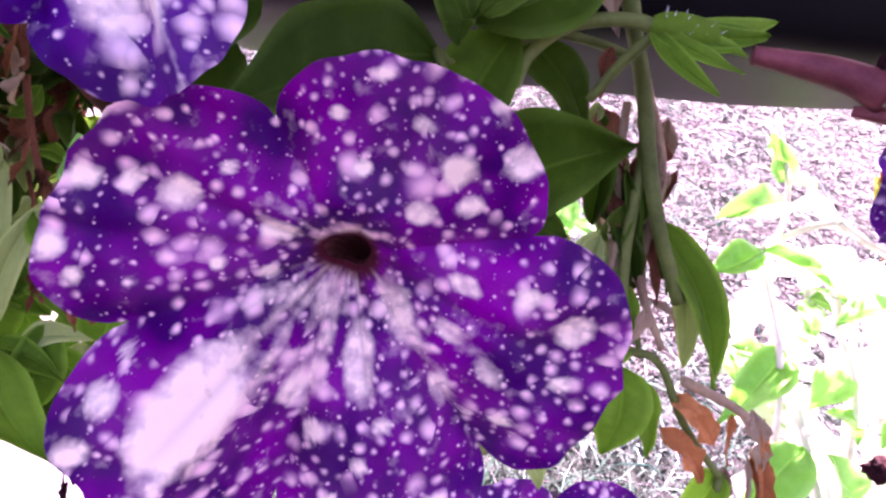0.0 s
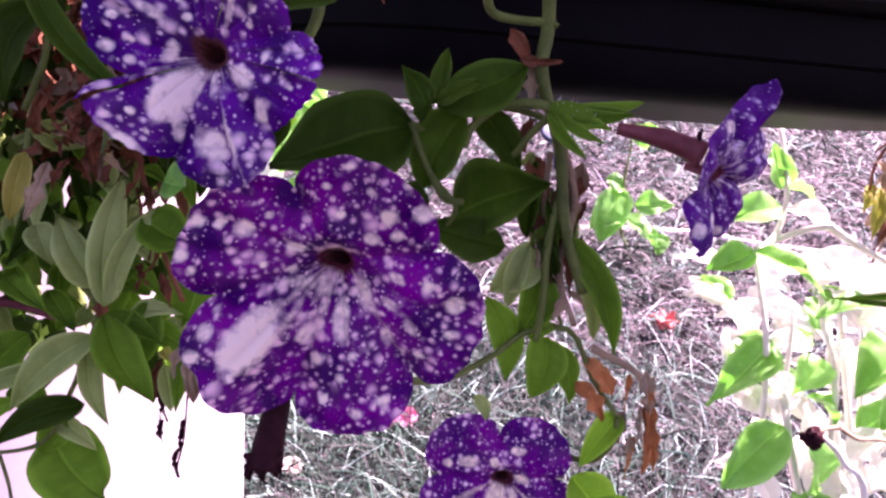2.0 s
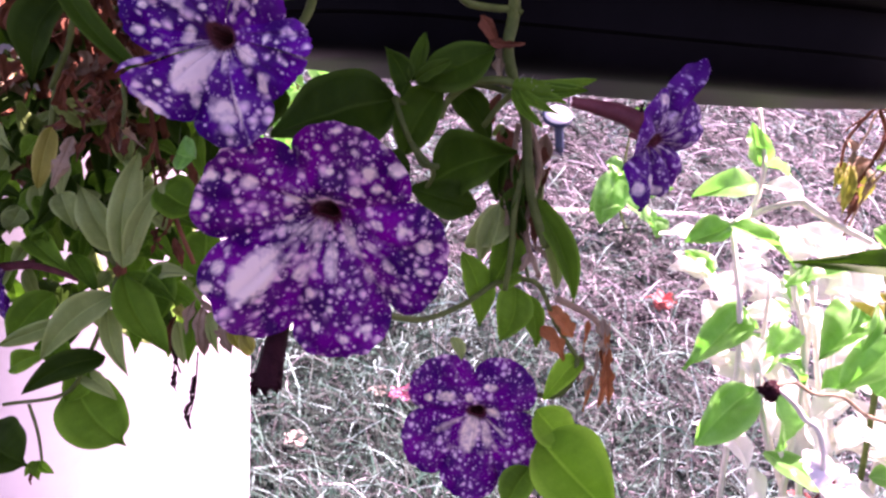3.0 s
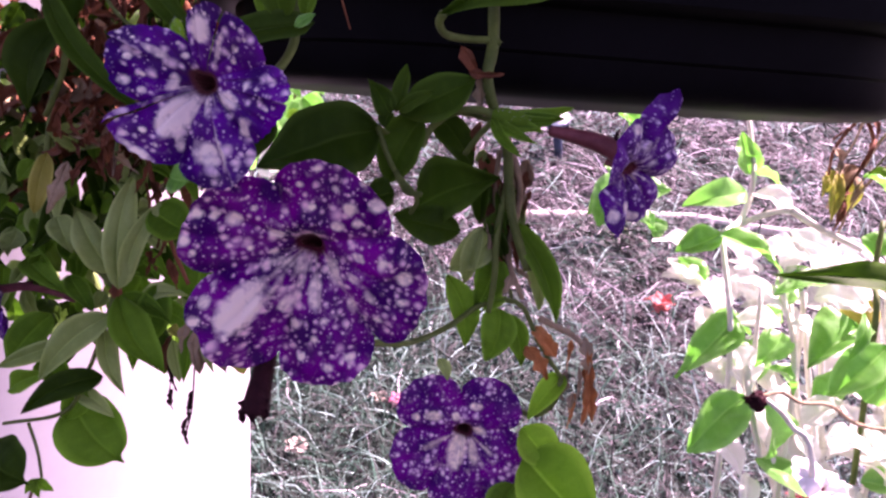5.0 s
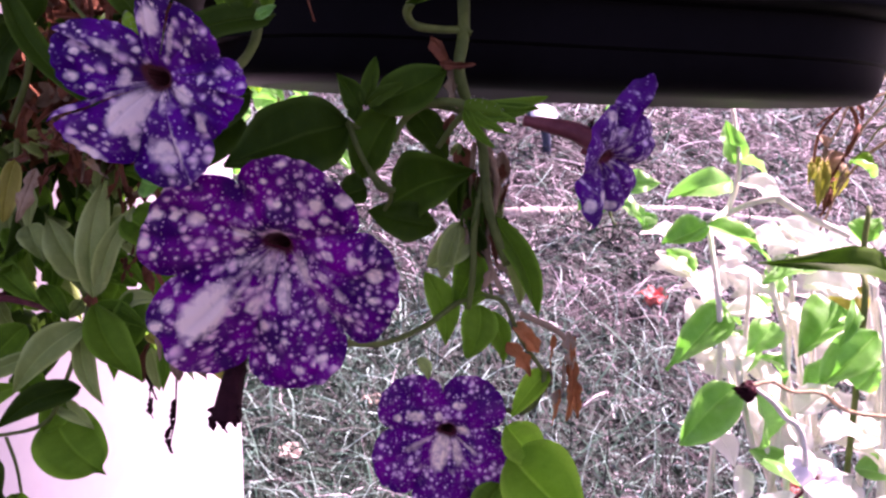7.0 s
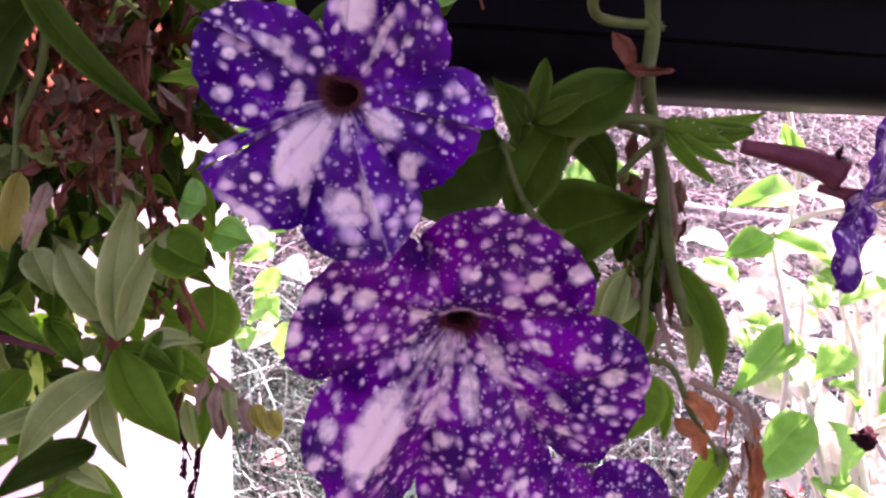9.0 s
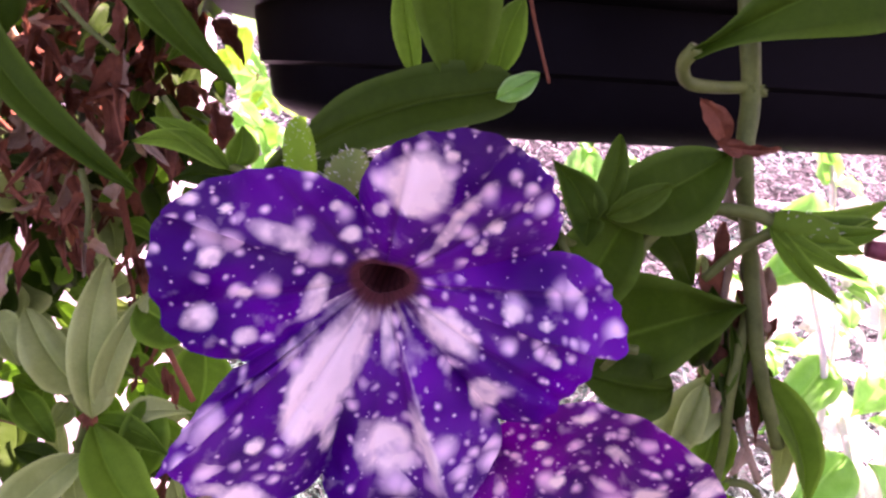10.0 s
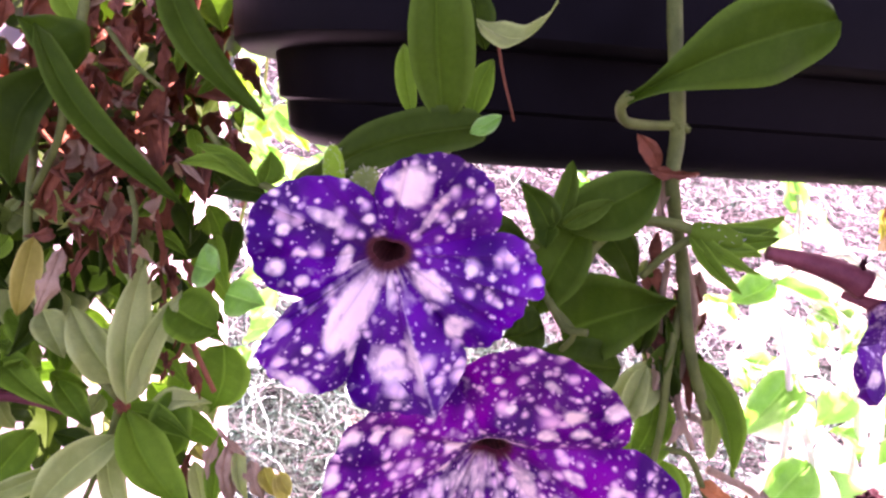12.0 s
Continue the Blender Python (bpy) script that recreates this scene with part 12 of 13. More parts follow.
leaf(backing, (-0.2227, 0.4914, 0.9273), (-0.2225, 0.4855, 0.8906), 0.0152, (0.30, -0.90, 0.31), -0.18, M_LEAF_DARK, 0.36, "ovate", twist=-0.02)
leaf(backing, (-0.2907, 0.5183, 1.0345), (-0.2683, 0.4937, 1.0231), 0.0116, (0.51, -0.85, 0.17), 0.17, M_DRY, 0.45, "ovate", name="dried_leaf", twist=0.27)
leaf(backing, (-0.2375, 0.4235, 0.9760), (-0.2431, 0.4830, 0.9582), 0.0094, (0.29, -0.90, 0.31), -0.18, M_DRY, 0.74, "ovate", name="dried_leaf", twist=-0.51)
leaf(backing, (-0.1849, 0.4273, 0.9304), (-0.2143, 0.4491, 0.9135), 0.0146, (0.32, -0.87, 0.38), -0.21, M_DRY_TAN, 0.75, "ovate", name="dried_leaf", twist=-0.46)
leaf(backing, (-0.2893, 0.4963, 0.9999), (-0.2624, 0.4300, 0.9959), 0.0134, (0.58, -0.77, 0.27), -0.23, M_DRY_TAN, 0.41, "ovate", name="dried_leaf", twist=0.15)
leaf(backing, (-0.1793, 0.4778, 0.9704), (-0.1610, 0.4489, 0.9488), 0.0151, (0.05, -0.97, 0.25), 0.04, M_DRY, 0.54, "ovate", name="dried_leaf", twist=-0.46)
leaf(backing, (-0.2633, 0.4833, 1.0055), (-0.2712, 0.4691, 0.9970), 0.0145, (0.56, -0.77, 0.29), 0.28, M_DRY_TAN, 0.49, "ovate", name="dried_leaf", twist=-0.3)
leaf(backing, (-0.2617, 0.4859, 1.0341), (-0.2380, 0.4601, 1.0125), 0.0091, (0.32, -0.89, 0.33), -0.0, M_LEAF_DARK, 0.36, "ovate", twist=-0.28)
leaf(backing, (-0.2008, 0.4173, 0.9355), (-0.2030, 0.4350, 0.9124), 0.0120, (0.11, -0.80, 0.59), 0.12, M_DRY, 0.87, "ovate", name="dried_leaf", twist=0.44)
leaf(backing, (-0.2042, 0.4145, 0.9529), (-0.2051, 0.4467, 0.9332), 0.0069, (0.48, -0.76, 0.44), -0.02, M_DRY, 0.89, "ovate", name="dried_leaf", twist=0.75)
leaf(backing, (-0.1944, 0.5088, 0.9967), (-0.1793, 0.4368, 0.9904), 0.0123, (0.07, -0.95, 0.29), 0.08, M_LEAF_DARK, 0.6, "ovate", twist=0.01)
leaf(backing, (-0.1876, 0.4241, 0.9398), (-0.1752, 0.4225, 0.9312), 0.0118, (0.41, -0.79, 0.45), -0.2, M_DRY, 0.32, "ovate", name="dried_leaf", twist=-0.73)
leaf(backing, (-0.2111, 0.4615, 0.9477), (-0.2140, 0.4868, 0.9164), 0.0104, (0.20, -0.91, 0.36), -0.1, M_DRY, 0.8, "ovate", name="dried_leaf", twist=-0.55)
leaf(backing, (-0.2213, 0.4665, 1.0235), (-0.2306, 0.4608, 1.0056), 0.0137, (0.17, -0.94, 0.29), 0.07, M_LEAF_DARK, 0.6, "ovate", twist=-0.21)
leaf(backing, (-0.1808, 0.4458, 1.0259), (-0.1774, 0.4571, 1.0137), 0.0082, (0.13, -0.96, 0.24), 0.12, M_DRY, 0.36, "ovate", name="dried_leaf", twist=0.51)
leaf(backing, (-0.2689, 0.5102, 0.9756), (-0.2449, 0.4591, 0.9640), 0.0142, (0.51, -0.74, 0.44), 0.27, M_DRY, 0.75, "ovate", name="dried_leaf", twist=-0.09)

flower(bushy, (-0.2517, 0.3820, 0.8573), (-0.80, -0.52, -0.1), (0, 0, 1), 0.0003094, [(54, 126, 62, 62, 44, 2.6, 0.0), (-18, 54, 62, 62, 30, 2.6, 0.0), (-90, -18, 62, 62, 40, 2.6, 0.0), (198, 270, 62, 62, 44, 2.6, 0.0), (126, 198, 62, 62, 34, 2.6, 0.0)], [], [(0, 360, 0.3, 0.4)], M_PETAL_D,
       depth=0.008, throat=0.0042, back=0.15, ruffle=0.25, tube=0.012, seed=9.3, label="dark violet flower turned away on a maroon tube")
stem(bushy, [(-0.2476, 0.3842, 0.8574), (-0.2354, 0.3878, 0.8584), (-0.2212, 0.3876, 0.8569), (-0.2069, 0.3868, 0.8530)], 0.0026, 0.0016, M_TUBE, name="tube")

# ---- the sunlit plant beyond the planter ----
sunny = thing("petunia_plant", (0.30, 0.62, 0.12), "sunlit petunia, sun glare painted into its white stems and bright leaves", "plant")
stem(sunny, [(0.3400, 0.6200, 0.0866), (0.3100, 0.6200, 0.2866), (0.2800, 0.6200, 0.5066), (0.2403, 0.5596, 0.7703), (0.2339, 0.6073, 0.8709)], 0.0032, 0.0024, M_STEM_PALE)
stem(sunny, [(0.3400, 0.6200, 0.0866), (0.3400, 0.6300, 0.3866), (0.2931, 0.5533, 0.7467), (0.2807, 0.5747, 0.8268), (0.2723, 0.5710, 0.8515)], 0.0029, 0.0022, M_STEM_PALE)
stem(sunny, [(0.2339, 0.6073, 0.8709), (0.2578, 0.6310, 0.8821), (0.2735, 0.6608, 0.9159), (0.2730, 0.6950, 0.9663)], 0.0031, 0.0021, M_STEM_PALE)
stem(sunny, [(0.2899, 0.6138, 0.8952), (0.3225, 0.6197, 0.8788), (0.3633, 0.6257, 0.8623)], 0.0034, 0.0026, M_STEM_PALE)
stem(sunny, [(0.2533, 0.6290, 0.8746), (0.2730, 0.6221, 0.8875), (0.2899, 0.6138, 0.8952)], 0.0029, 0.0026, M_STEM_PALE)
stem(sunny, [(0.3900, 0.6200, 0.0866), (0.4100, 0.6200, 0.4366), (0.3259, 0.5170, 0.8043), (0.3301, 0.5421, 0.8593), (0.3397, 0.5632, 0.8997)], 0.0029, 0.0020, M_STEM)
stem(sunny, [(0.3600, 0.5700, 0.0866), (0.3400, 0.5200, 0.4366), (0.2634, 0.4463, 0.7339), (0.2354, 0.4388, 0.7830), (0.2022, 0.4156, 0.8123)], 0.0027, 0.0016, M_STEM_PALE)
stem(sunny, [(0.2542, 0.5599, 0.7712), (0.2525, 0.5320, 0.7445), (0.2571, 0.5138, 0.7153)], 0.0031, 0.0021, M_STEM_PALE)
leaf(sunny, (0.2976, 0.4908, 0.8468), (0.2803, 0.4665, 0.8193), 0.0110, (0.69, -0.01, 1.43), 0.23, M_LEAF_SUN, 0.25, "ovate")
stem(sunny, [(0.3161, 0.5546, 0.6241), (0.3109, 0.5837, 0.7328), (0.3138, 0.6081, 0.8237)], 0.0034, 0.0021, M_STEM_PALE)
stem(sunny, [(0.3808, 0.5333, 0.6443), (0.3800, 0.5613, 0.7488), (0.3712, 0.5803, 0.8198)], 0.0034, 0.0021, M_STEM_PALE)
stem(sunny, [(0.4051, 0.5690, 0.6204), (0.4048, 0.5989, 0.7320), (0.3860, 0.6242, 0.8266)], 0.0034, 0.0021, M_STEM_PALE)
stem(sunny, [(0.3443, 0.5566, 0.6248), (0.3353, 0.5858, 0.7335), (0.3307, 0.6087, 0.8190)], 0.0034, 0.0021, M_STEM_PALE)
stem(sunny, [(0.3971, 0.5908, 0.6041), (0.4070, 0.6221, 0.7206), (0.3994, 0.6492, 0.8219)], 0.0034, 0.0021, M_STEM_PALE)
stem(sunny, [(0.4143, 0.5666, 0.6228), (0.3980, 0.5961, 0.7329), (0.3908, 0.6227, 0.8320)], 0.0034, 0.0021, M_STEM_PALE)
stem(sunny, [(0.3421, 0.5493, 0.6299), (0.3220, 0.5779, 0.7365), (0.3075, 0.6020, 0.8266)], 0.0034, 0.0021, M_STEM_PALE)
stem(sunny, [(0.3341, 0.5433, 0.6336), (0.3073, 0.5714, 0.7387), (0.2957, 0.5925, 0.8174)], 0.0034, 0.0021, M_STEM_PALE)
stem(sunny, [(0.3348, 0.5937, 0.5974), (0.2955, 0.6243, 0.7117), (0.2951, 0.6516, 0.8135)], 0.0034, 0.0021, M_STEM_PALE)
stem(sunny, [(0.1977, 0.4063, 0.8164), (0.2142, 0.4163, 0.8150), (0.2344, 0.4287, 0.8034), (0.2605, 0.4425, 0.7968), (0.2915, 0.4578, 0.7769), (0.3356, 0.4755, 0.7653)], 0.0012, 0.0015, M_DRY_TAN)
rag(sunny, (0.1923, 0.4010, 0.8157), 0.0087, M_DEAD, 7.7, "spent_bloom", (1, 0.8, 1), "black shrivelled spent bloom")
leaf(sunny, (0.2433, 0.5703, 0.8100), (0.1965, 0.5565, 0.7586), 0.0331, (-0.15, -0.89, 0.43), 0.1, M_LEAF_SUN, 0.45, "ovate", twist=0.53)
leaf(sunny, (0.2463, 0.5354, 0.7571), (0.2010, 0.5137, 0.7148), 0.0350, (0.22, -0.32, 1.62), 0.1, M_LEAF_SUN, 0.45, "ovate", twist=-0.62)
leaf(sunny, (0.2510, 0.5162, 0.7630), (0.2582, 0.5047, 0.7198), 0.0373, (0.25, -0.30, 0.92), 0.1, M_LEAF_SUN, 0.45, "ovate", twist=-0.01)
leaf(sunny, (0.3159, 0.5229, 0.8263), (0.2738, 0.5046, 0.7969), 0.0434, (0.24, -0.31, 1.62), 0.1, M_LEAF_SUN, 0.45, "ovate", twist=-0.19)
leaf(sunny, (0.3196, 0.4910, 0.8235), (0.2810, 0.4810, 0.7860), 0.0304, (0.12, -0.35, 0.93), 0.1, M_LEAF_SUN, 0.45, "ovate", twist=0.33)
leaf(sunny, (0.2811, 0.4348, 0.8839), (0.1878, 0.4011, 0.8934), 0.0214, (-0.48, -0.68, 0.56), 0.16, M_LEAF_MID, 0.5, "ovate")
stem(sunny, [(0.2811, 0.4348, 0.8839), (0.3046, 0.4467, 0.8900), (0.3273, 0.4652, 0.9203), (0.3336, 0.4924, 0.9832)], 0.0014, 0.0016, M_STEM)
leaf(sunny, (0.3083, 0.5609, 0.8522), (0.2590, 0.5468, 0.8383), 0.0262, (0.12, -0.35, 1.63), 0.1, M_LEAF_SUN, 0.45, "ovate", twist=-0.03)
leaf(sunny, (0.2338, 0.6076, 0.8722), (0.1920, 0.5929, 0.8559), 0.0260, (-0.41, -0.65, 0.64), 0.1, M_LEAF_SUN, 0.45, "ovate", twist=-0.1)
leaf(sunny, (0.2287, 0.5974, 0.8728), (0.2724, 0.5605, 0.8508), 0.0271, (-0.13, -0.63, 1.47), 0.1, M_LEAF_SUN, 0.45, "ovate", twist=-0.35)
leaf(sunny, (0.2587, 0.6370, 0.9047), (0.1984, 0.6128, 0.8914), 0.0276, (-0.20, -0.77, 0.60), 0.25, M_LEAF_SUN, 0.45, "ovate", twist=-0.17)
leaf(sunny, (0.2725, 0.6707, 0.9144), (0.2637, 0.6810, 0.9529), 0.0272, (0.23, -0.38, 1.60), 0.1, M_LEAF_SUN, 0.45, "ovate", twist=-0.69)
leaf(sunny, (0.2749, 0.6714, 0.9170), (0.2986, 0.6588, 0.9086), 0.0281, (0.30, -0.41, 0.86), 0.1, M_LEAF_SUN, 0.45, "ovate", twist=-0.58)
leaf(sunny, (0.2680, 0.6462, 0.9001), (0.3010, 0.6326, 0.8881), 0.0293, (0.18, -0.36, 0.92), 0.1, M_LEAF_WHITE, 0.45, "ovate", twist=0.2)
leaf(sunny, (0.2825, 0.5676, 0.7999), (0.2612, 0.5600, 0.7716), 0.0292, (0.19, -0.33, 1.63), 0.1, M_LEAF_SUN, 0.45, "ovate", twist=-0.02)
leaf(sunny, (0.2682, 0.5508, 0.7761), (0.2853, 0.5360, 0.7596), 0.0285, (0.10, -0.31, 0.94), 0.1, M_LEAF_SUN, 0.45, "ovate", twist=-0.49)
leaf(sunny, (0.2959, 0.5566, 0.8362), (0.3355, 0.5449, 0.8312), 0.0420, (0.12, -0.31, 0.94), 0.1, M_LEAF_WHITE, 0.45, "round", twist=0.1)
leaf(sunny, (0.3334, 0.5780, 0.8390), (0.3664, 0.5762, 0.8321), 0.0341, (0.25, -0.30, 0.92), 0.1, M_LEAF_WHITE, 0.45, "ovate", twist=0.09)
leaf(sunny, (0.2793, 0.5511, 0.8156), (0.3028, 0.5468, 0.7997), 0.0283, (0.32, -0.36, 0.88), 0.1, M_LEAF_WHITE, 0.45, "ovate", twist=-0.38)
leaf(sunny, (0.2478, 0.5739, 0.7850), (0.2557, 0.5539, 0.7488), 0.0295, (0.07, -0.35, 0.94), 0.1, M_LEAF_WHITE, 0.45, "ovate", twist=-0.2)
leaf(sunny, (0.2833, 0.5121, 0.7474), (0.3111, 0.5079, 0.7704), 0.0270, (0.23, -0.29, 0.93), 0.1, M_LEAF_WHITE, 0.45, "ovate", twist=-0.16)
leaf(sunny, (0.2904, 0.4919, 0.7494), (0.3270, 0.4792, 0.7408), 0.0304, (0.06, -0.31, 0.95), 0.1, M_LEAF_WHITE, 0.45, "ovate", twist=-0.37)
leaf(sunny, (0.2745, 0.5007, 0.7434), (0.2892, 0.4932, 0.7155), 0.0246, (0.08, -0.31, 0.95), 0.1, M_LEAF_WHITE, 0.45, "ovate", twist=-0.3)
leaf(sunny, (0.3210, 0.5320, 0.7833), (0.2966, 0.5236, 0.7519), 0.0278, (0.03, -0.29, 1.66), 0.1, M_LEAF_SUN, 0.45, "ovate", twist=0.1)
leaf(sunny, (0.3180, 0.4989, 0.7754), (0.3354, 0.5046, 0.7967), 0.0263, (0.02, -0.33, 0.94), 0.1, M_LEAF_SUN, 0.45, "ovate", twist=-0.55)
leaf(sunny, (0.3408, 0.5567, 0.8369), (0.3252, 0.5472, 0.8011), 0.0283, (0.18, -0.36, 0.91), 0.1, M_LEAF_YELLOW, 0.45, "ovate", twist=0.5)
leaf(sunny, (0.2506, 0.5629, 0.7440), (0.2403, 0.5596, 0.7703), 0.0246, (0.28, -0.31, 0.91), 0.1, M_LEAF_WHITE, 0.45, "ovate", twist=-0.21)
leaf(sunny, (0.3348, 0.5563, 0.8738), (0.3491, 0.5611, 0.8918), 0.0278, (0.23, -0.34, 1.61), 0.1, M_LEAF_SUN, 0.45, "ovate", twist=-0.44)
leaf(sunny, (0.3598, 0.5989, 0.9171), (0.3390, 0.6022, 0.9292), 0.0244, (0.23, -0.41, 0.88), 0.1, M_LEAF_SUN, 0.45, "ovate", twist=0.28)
leaf(sunny, (0.3486, 0.6447, 0.9333), (0.3363, 0.6342, 0.8942), 0.0208, (0.14, -0.41, 0.90), 0.1, M_DRY_TAN, 0.7, "ovate", name="dried_leaf", twist=-0.51)
leaf(sunny, (0.3542, 0.6422, 0.9240), (0.3490, 0.6332, 0.8902), 0.0187, (0.10, -0.35, 0.93), 0.1, M_LEAF_YELLOW, 0.7, "ovate", name="dried_leaf", twist=0.23)
leaf(sunny, (0.3341, 0.6432, 0.9276), (0.3304, 0.6380, 0.9082), 0.0156, (0.13, -0.37, 0.92), 0.1, M_LEAF_YELLOW, 0.7, "ovate", name="dried_leaf", twist=-0.67)
stem(sunny, [(0.3701, 0.6172, 0.9851), (0.3496, 0.6347, 0.9733), (0.3458, 0.6397, 0.9534), (0.3366, 0.6432, 0.9277)], 0.0011, 0.0008, M_DRY_TAN)
stem(sunny, [(0.3725, 0.6076, 0.9493), (0.3599, 0.6224, 0.9275), (0.3478, 0.6259, 0.9016), (0.3383, 0.6266, 0.8655)], 0.0014, 0.0010, M_DRY_TAN)
stem(sunny, [(0.3496, 0.6347, 0.9733), (0.3559, 0.6286, 0.9504), (0.3532, 0.6335, 0.9302)], 0.0010, 0.0007, M_DRY)
leaf(sunny, (0.3067, 0.5191, 1.0144), (0.2705, 0.5021, 0.9879), 0.0153, (-0.41, -0.88, 0.24), 0.1, M_LEAF_PALE, 0.25, "ovate")
stem(sunny, [(0.3586, 0.5752, 1.0328), (0.3524, 0.5852, 1.0117), (0.3500, 0.5961, 0.9940), (0.3532, 0.6112, 0.9730)], 0.0010, 0.0005, M_DRY_TAN)
stem(sunny, [(0.3595, 0.5700, 1.0130), (0.3492, 0.5807, 0.9946), (0.3508, 0.5917, 0.9775), (0.3457, 0.6065, 0.9547)], 0.0010, 0.0005, M_STEM)
stem(sunny, [(0.3604, 0.5648, 0.9933), (0.3460, 0.5763, 0.9776), (0.3389, 0.5874, 0.9605), (0.3381, 0.6017, 0.9364)], 0.0010, 0.0005, M_DRY_TAN)
stem(sunny, [(0.3613, 0.5596, 0.9736), (0.3428, 0.5718, 0.9605), (0.3397, 0.5830, 0.9440), (0.3306, 0.5970, 0.9181)], 0.0010, 0.0005, M_STEM)

flower(sunny, (0.2731, 0.4465, 0.7345), (0.4, -0.25, 0.87), (0, 0.7, 1), 0.0003868, [(54, 126, 50, 50, 22, 2.8, 0.0), (-18, 54, 50, 50, 18, 2.8, 0.0), (-90, -18, 50, 50, 22, 2.8, 0.0), (198, 270, 50, 50, 20, 2.8, 0.0), (126, 198, 50, 50, 20, 2.8, 0.0)], [], [], M_PETAL_W,
       depth=0.008, throat=0.0035, back=0.2, ruffle=4, tube=0.02, seed=3.3, label="white open flower in full sun")

# dry twigs and hanging dead leaves above it
stem(sunny, [(0.3563, 0.62, 0.9877), (0.3418, 0.62, 0.979), (0.3335, 0.62, 0.9715), (0.3199, 0.62, 0.9482), (0.3192, 0.62, 0.9252)], 0.0016, 0.0011, M_DRY, label="dry brown twig")
stem(sunny, [(0.3442, 0.62, 0.9833), (0.3413, 0.62, 0.9748), (0.3505, 0.62, 0.9558), (0.3437, 0.62, 0.9297), (0.3354, 0.62, 0.9117)], 0.0018, 0.0013, M_DRY, label="dry brown twig")
stem(sunny, [(0.329, 0.62, 0.9661), (0.3209, 0.62, 0.9595), (0.317, 0.62, 0.9555)], 0.0010, 0.0007, M_DRY, label="dry brown twig")
leaf(sunny, (0.3273, 0.62, 0.9277), (0.3228, 0.608, 0.8869), 0.0130, (0.15, -0.80, 0.55), 0.2, M_LEAF_YELLOW, 0.7, "ovate", name="dried_leaf", twist=0.6)
leaf(sunny, (0.3401, 0.62, 0.912), (0.319, 0.608, 0.8964), 0.0100, (0.15, -0.80, 0.55), 0.2, M_DRY, 0.7, "ovate", name="dried_leaf", twist=0.6)
leaf(sunny, (0.3516, 0.62, 0.9596), (0.3379, 0.608, 0.9292), 0.0085, (0.15, -0.80, 0.55), 0.2, M_DRY, 0.7, "ovate", name="dried_leaf", twist=0.6)
leaf(sunny, (0.3429, 0.62, 0.9267), (0.3355, 0.608, 0.9042), 0.0090, (0.15, -0.80, 0.55), 0.2, M_DRY_TAN, 0.7, "ovate", name="dried_leaf", twist=0.6)
leaf(sunny, (0.3192, 0.62, 0.9491), (0.3223, 0.608, 0.9273), 0.0080, (0.15, -0.80, 0.55), 0.2, M_DRY_TAN, 0.7, "ovate", name="dried_leaf", twist=0.6)
leaf(sunny, (0.3354, 0.62, 0.9068), (0.3263, 0.608, 0.8793), 0.0080, (0.15, -0.80, 0.55), 0.2, M_DRY, 0.7, "ovate", name="dried_leaf", twist=0.6)
leaf(sunny, (0.3429, 0.62, 0.9758), (0.3465, 0.608, 0.9587), 0.0060, (0.15, -0.80, 0.55), 0.2, M_DRY, 0.7, "ovate", name="dried_leaf", twist=0.6)
leaf(sunny, (0.3495, 0.62, 0.9291), (0.3635, 0.608, 0.9195), 0.0160, (0.15, -0.80, 0.55), 0.2, M_LEAF, 0.7, "ovate")
leaf(sunny, (0.3159, 0.62, 0.925), (0.3112, 0.608, 0.9075), 0.0070, (0.15, -0.80, 0.55), 0.2, M_LEAF_YELLOW, 0.7, "ovate", name="dried_leaf", twist=0.6)
# the thick of it: broad leaves turned up to the sun on a rising bank of shoots, most coloured white for its glare
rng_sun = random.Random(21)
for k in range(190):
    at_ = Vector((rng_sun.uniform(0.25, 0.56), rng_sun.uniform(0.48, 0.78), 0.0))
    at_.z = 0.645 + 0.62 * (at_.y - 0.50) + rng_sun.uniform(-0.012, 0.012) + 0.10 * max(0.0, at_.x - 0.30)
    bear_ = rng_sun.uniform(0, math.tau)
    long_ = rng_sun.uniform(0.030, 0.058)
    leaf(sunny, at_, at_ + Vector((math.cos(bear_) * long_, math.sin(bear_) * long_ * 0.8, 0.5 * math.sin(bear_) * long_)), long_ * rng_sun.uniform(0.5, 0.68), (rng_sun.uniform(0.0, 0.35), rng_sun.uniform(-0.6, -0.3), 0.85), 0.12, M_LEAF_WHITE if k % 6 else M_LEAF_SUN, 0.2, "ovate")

# ---- a small plant farther off ----
small = thing("petunia_plant", (0.60, 2.1, 0.35), "small seedling standing in dry grass, sunlight painted into its bright green leaves", "plant")
stem(small, [(0.6380, 2.4574, 0.4106), (0.5607, 2.4112, 0.5311), (0.5558, 2.4204, 0.6631), (0.5730, 2.4645, 0.8276)], 0.0050, 0.0030, M_STEM)
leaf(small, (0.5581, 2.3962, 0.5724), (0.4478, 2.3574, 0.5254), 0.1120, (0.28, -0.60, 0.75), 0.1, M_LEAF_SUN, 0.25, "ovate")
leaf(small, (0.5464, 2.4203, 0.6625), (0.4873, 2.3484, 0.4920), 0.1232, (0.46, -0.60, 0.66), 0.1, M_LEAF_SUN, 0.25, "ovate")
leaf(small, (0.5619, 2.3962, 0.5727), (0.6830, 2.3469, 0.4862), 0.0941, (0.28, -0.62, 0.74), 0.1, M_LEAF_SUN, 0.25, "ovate")
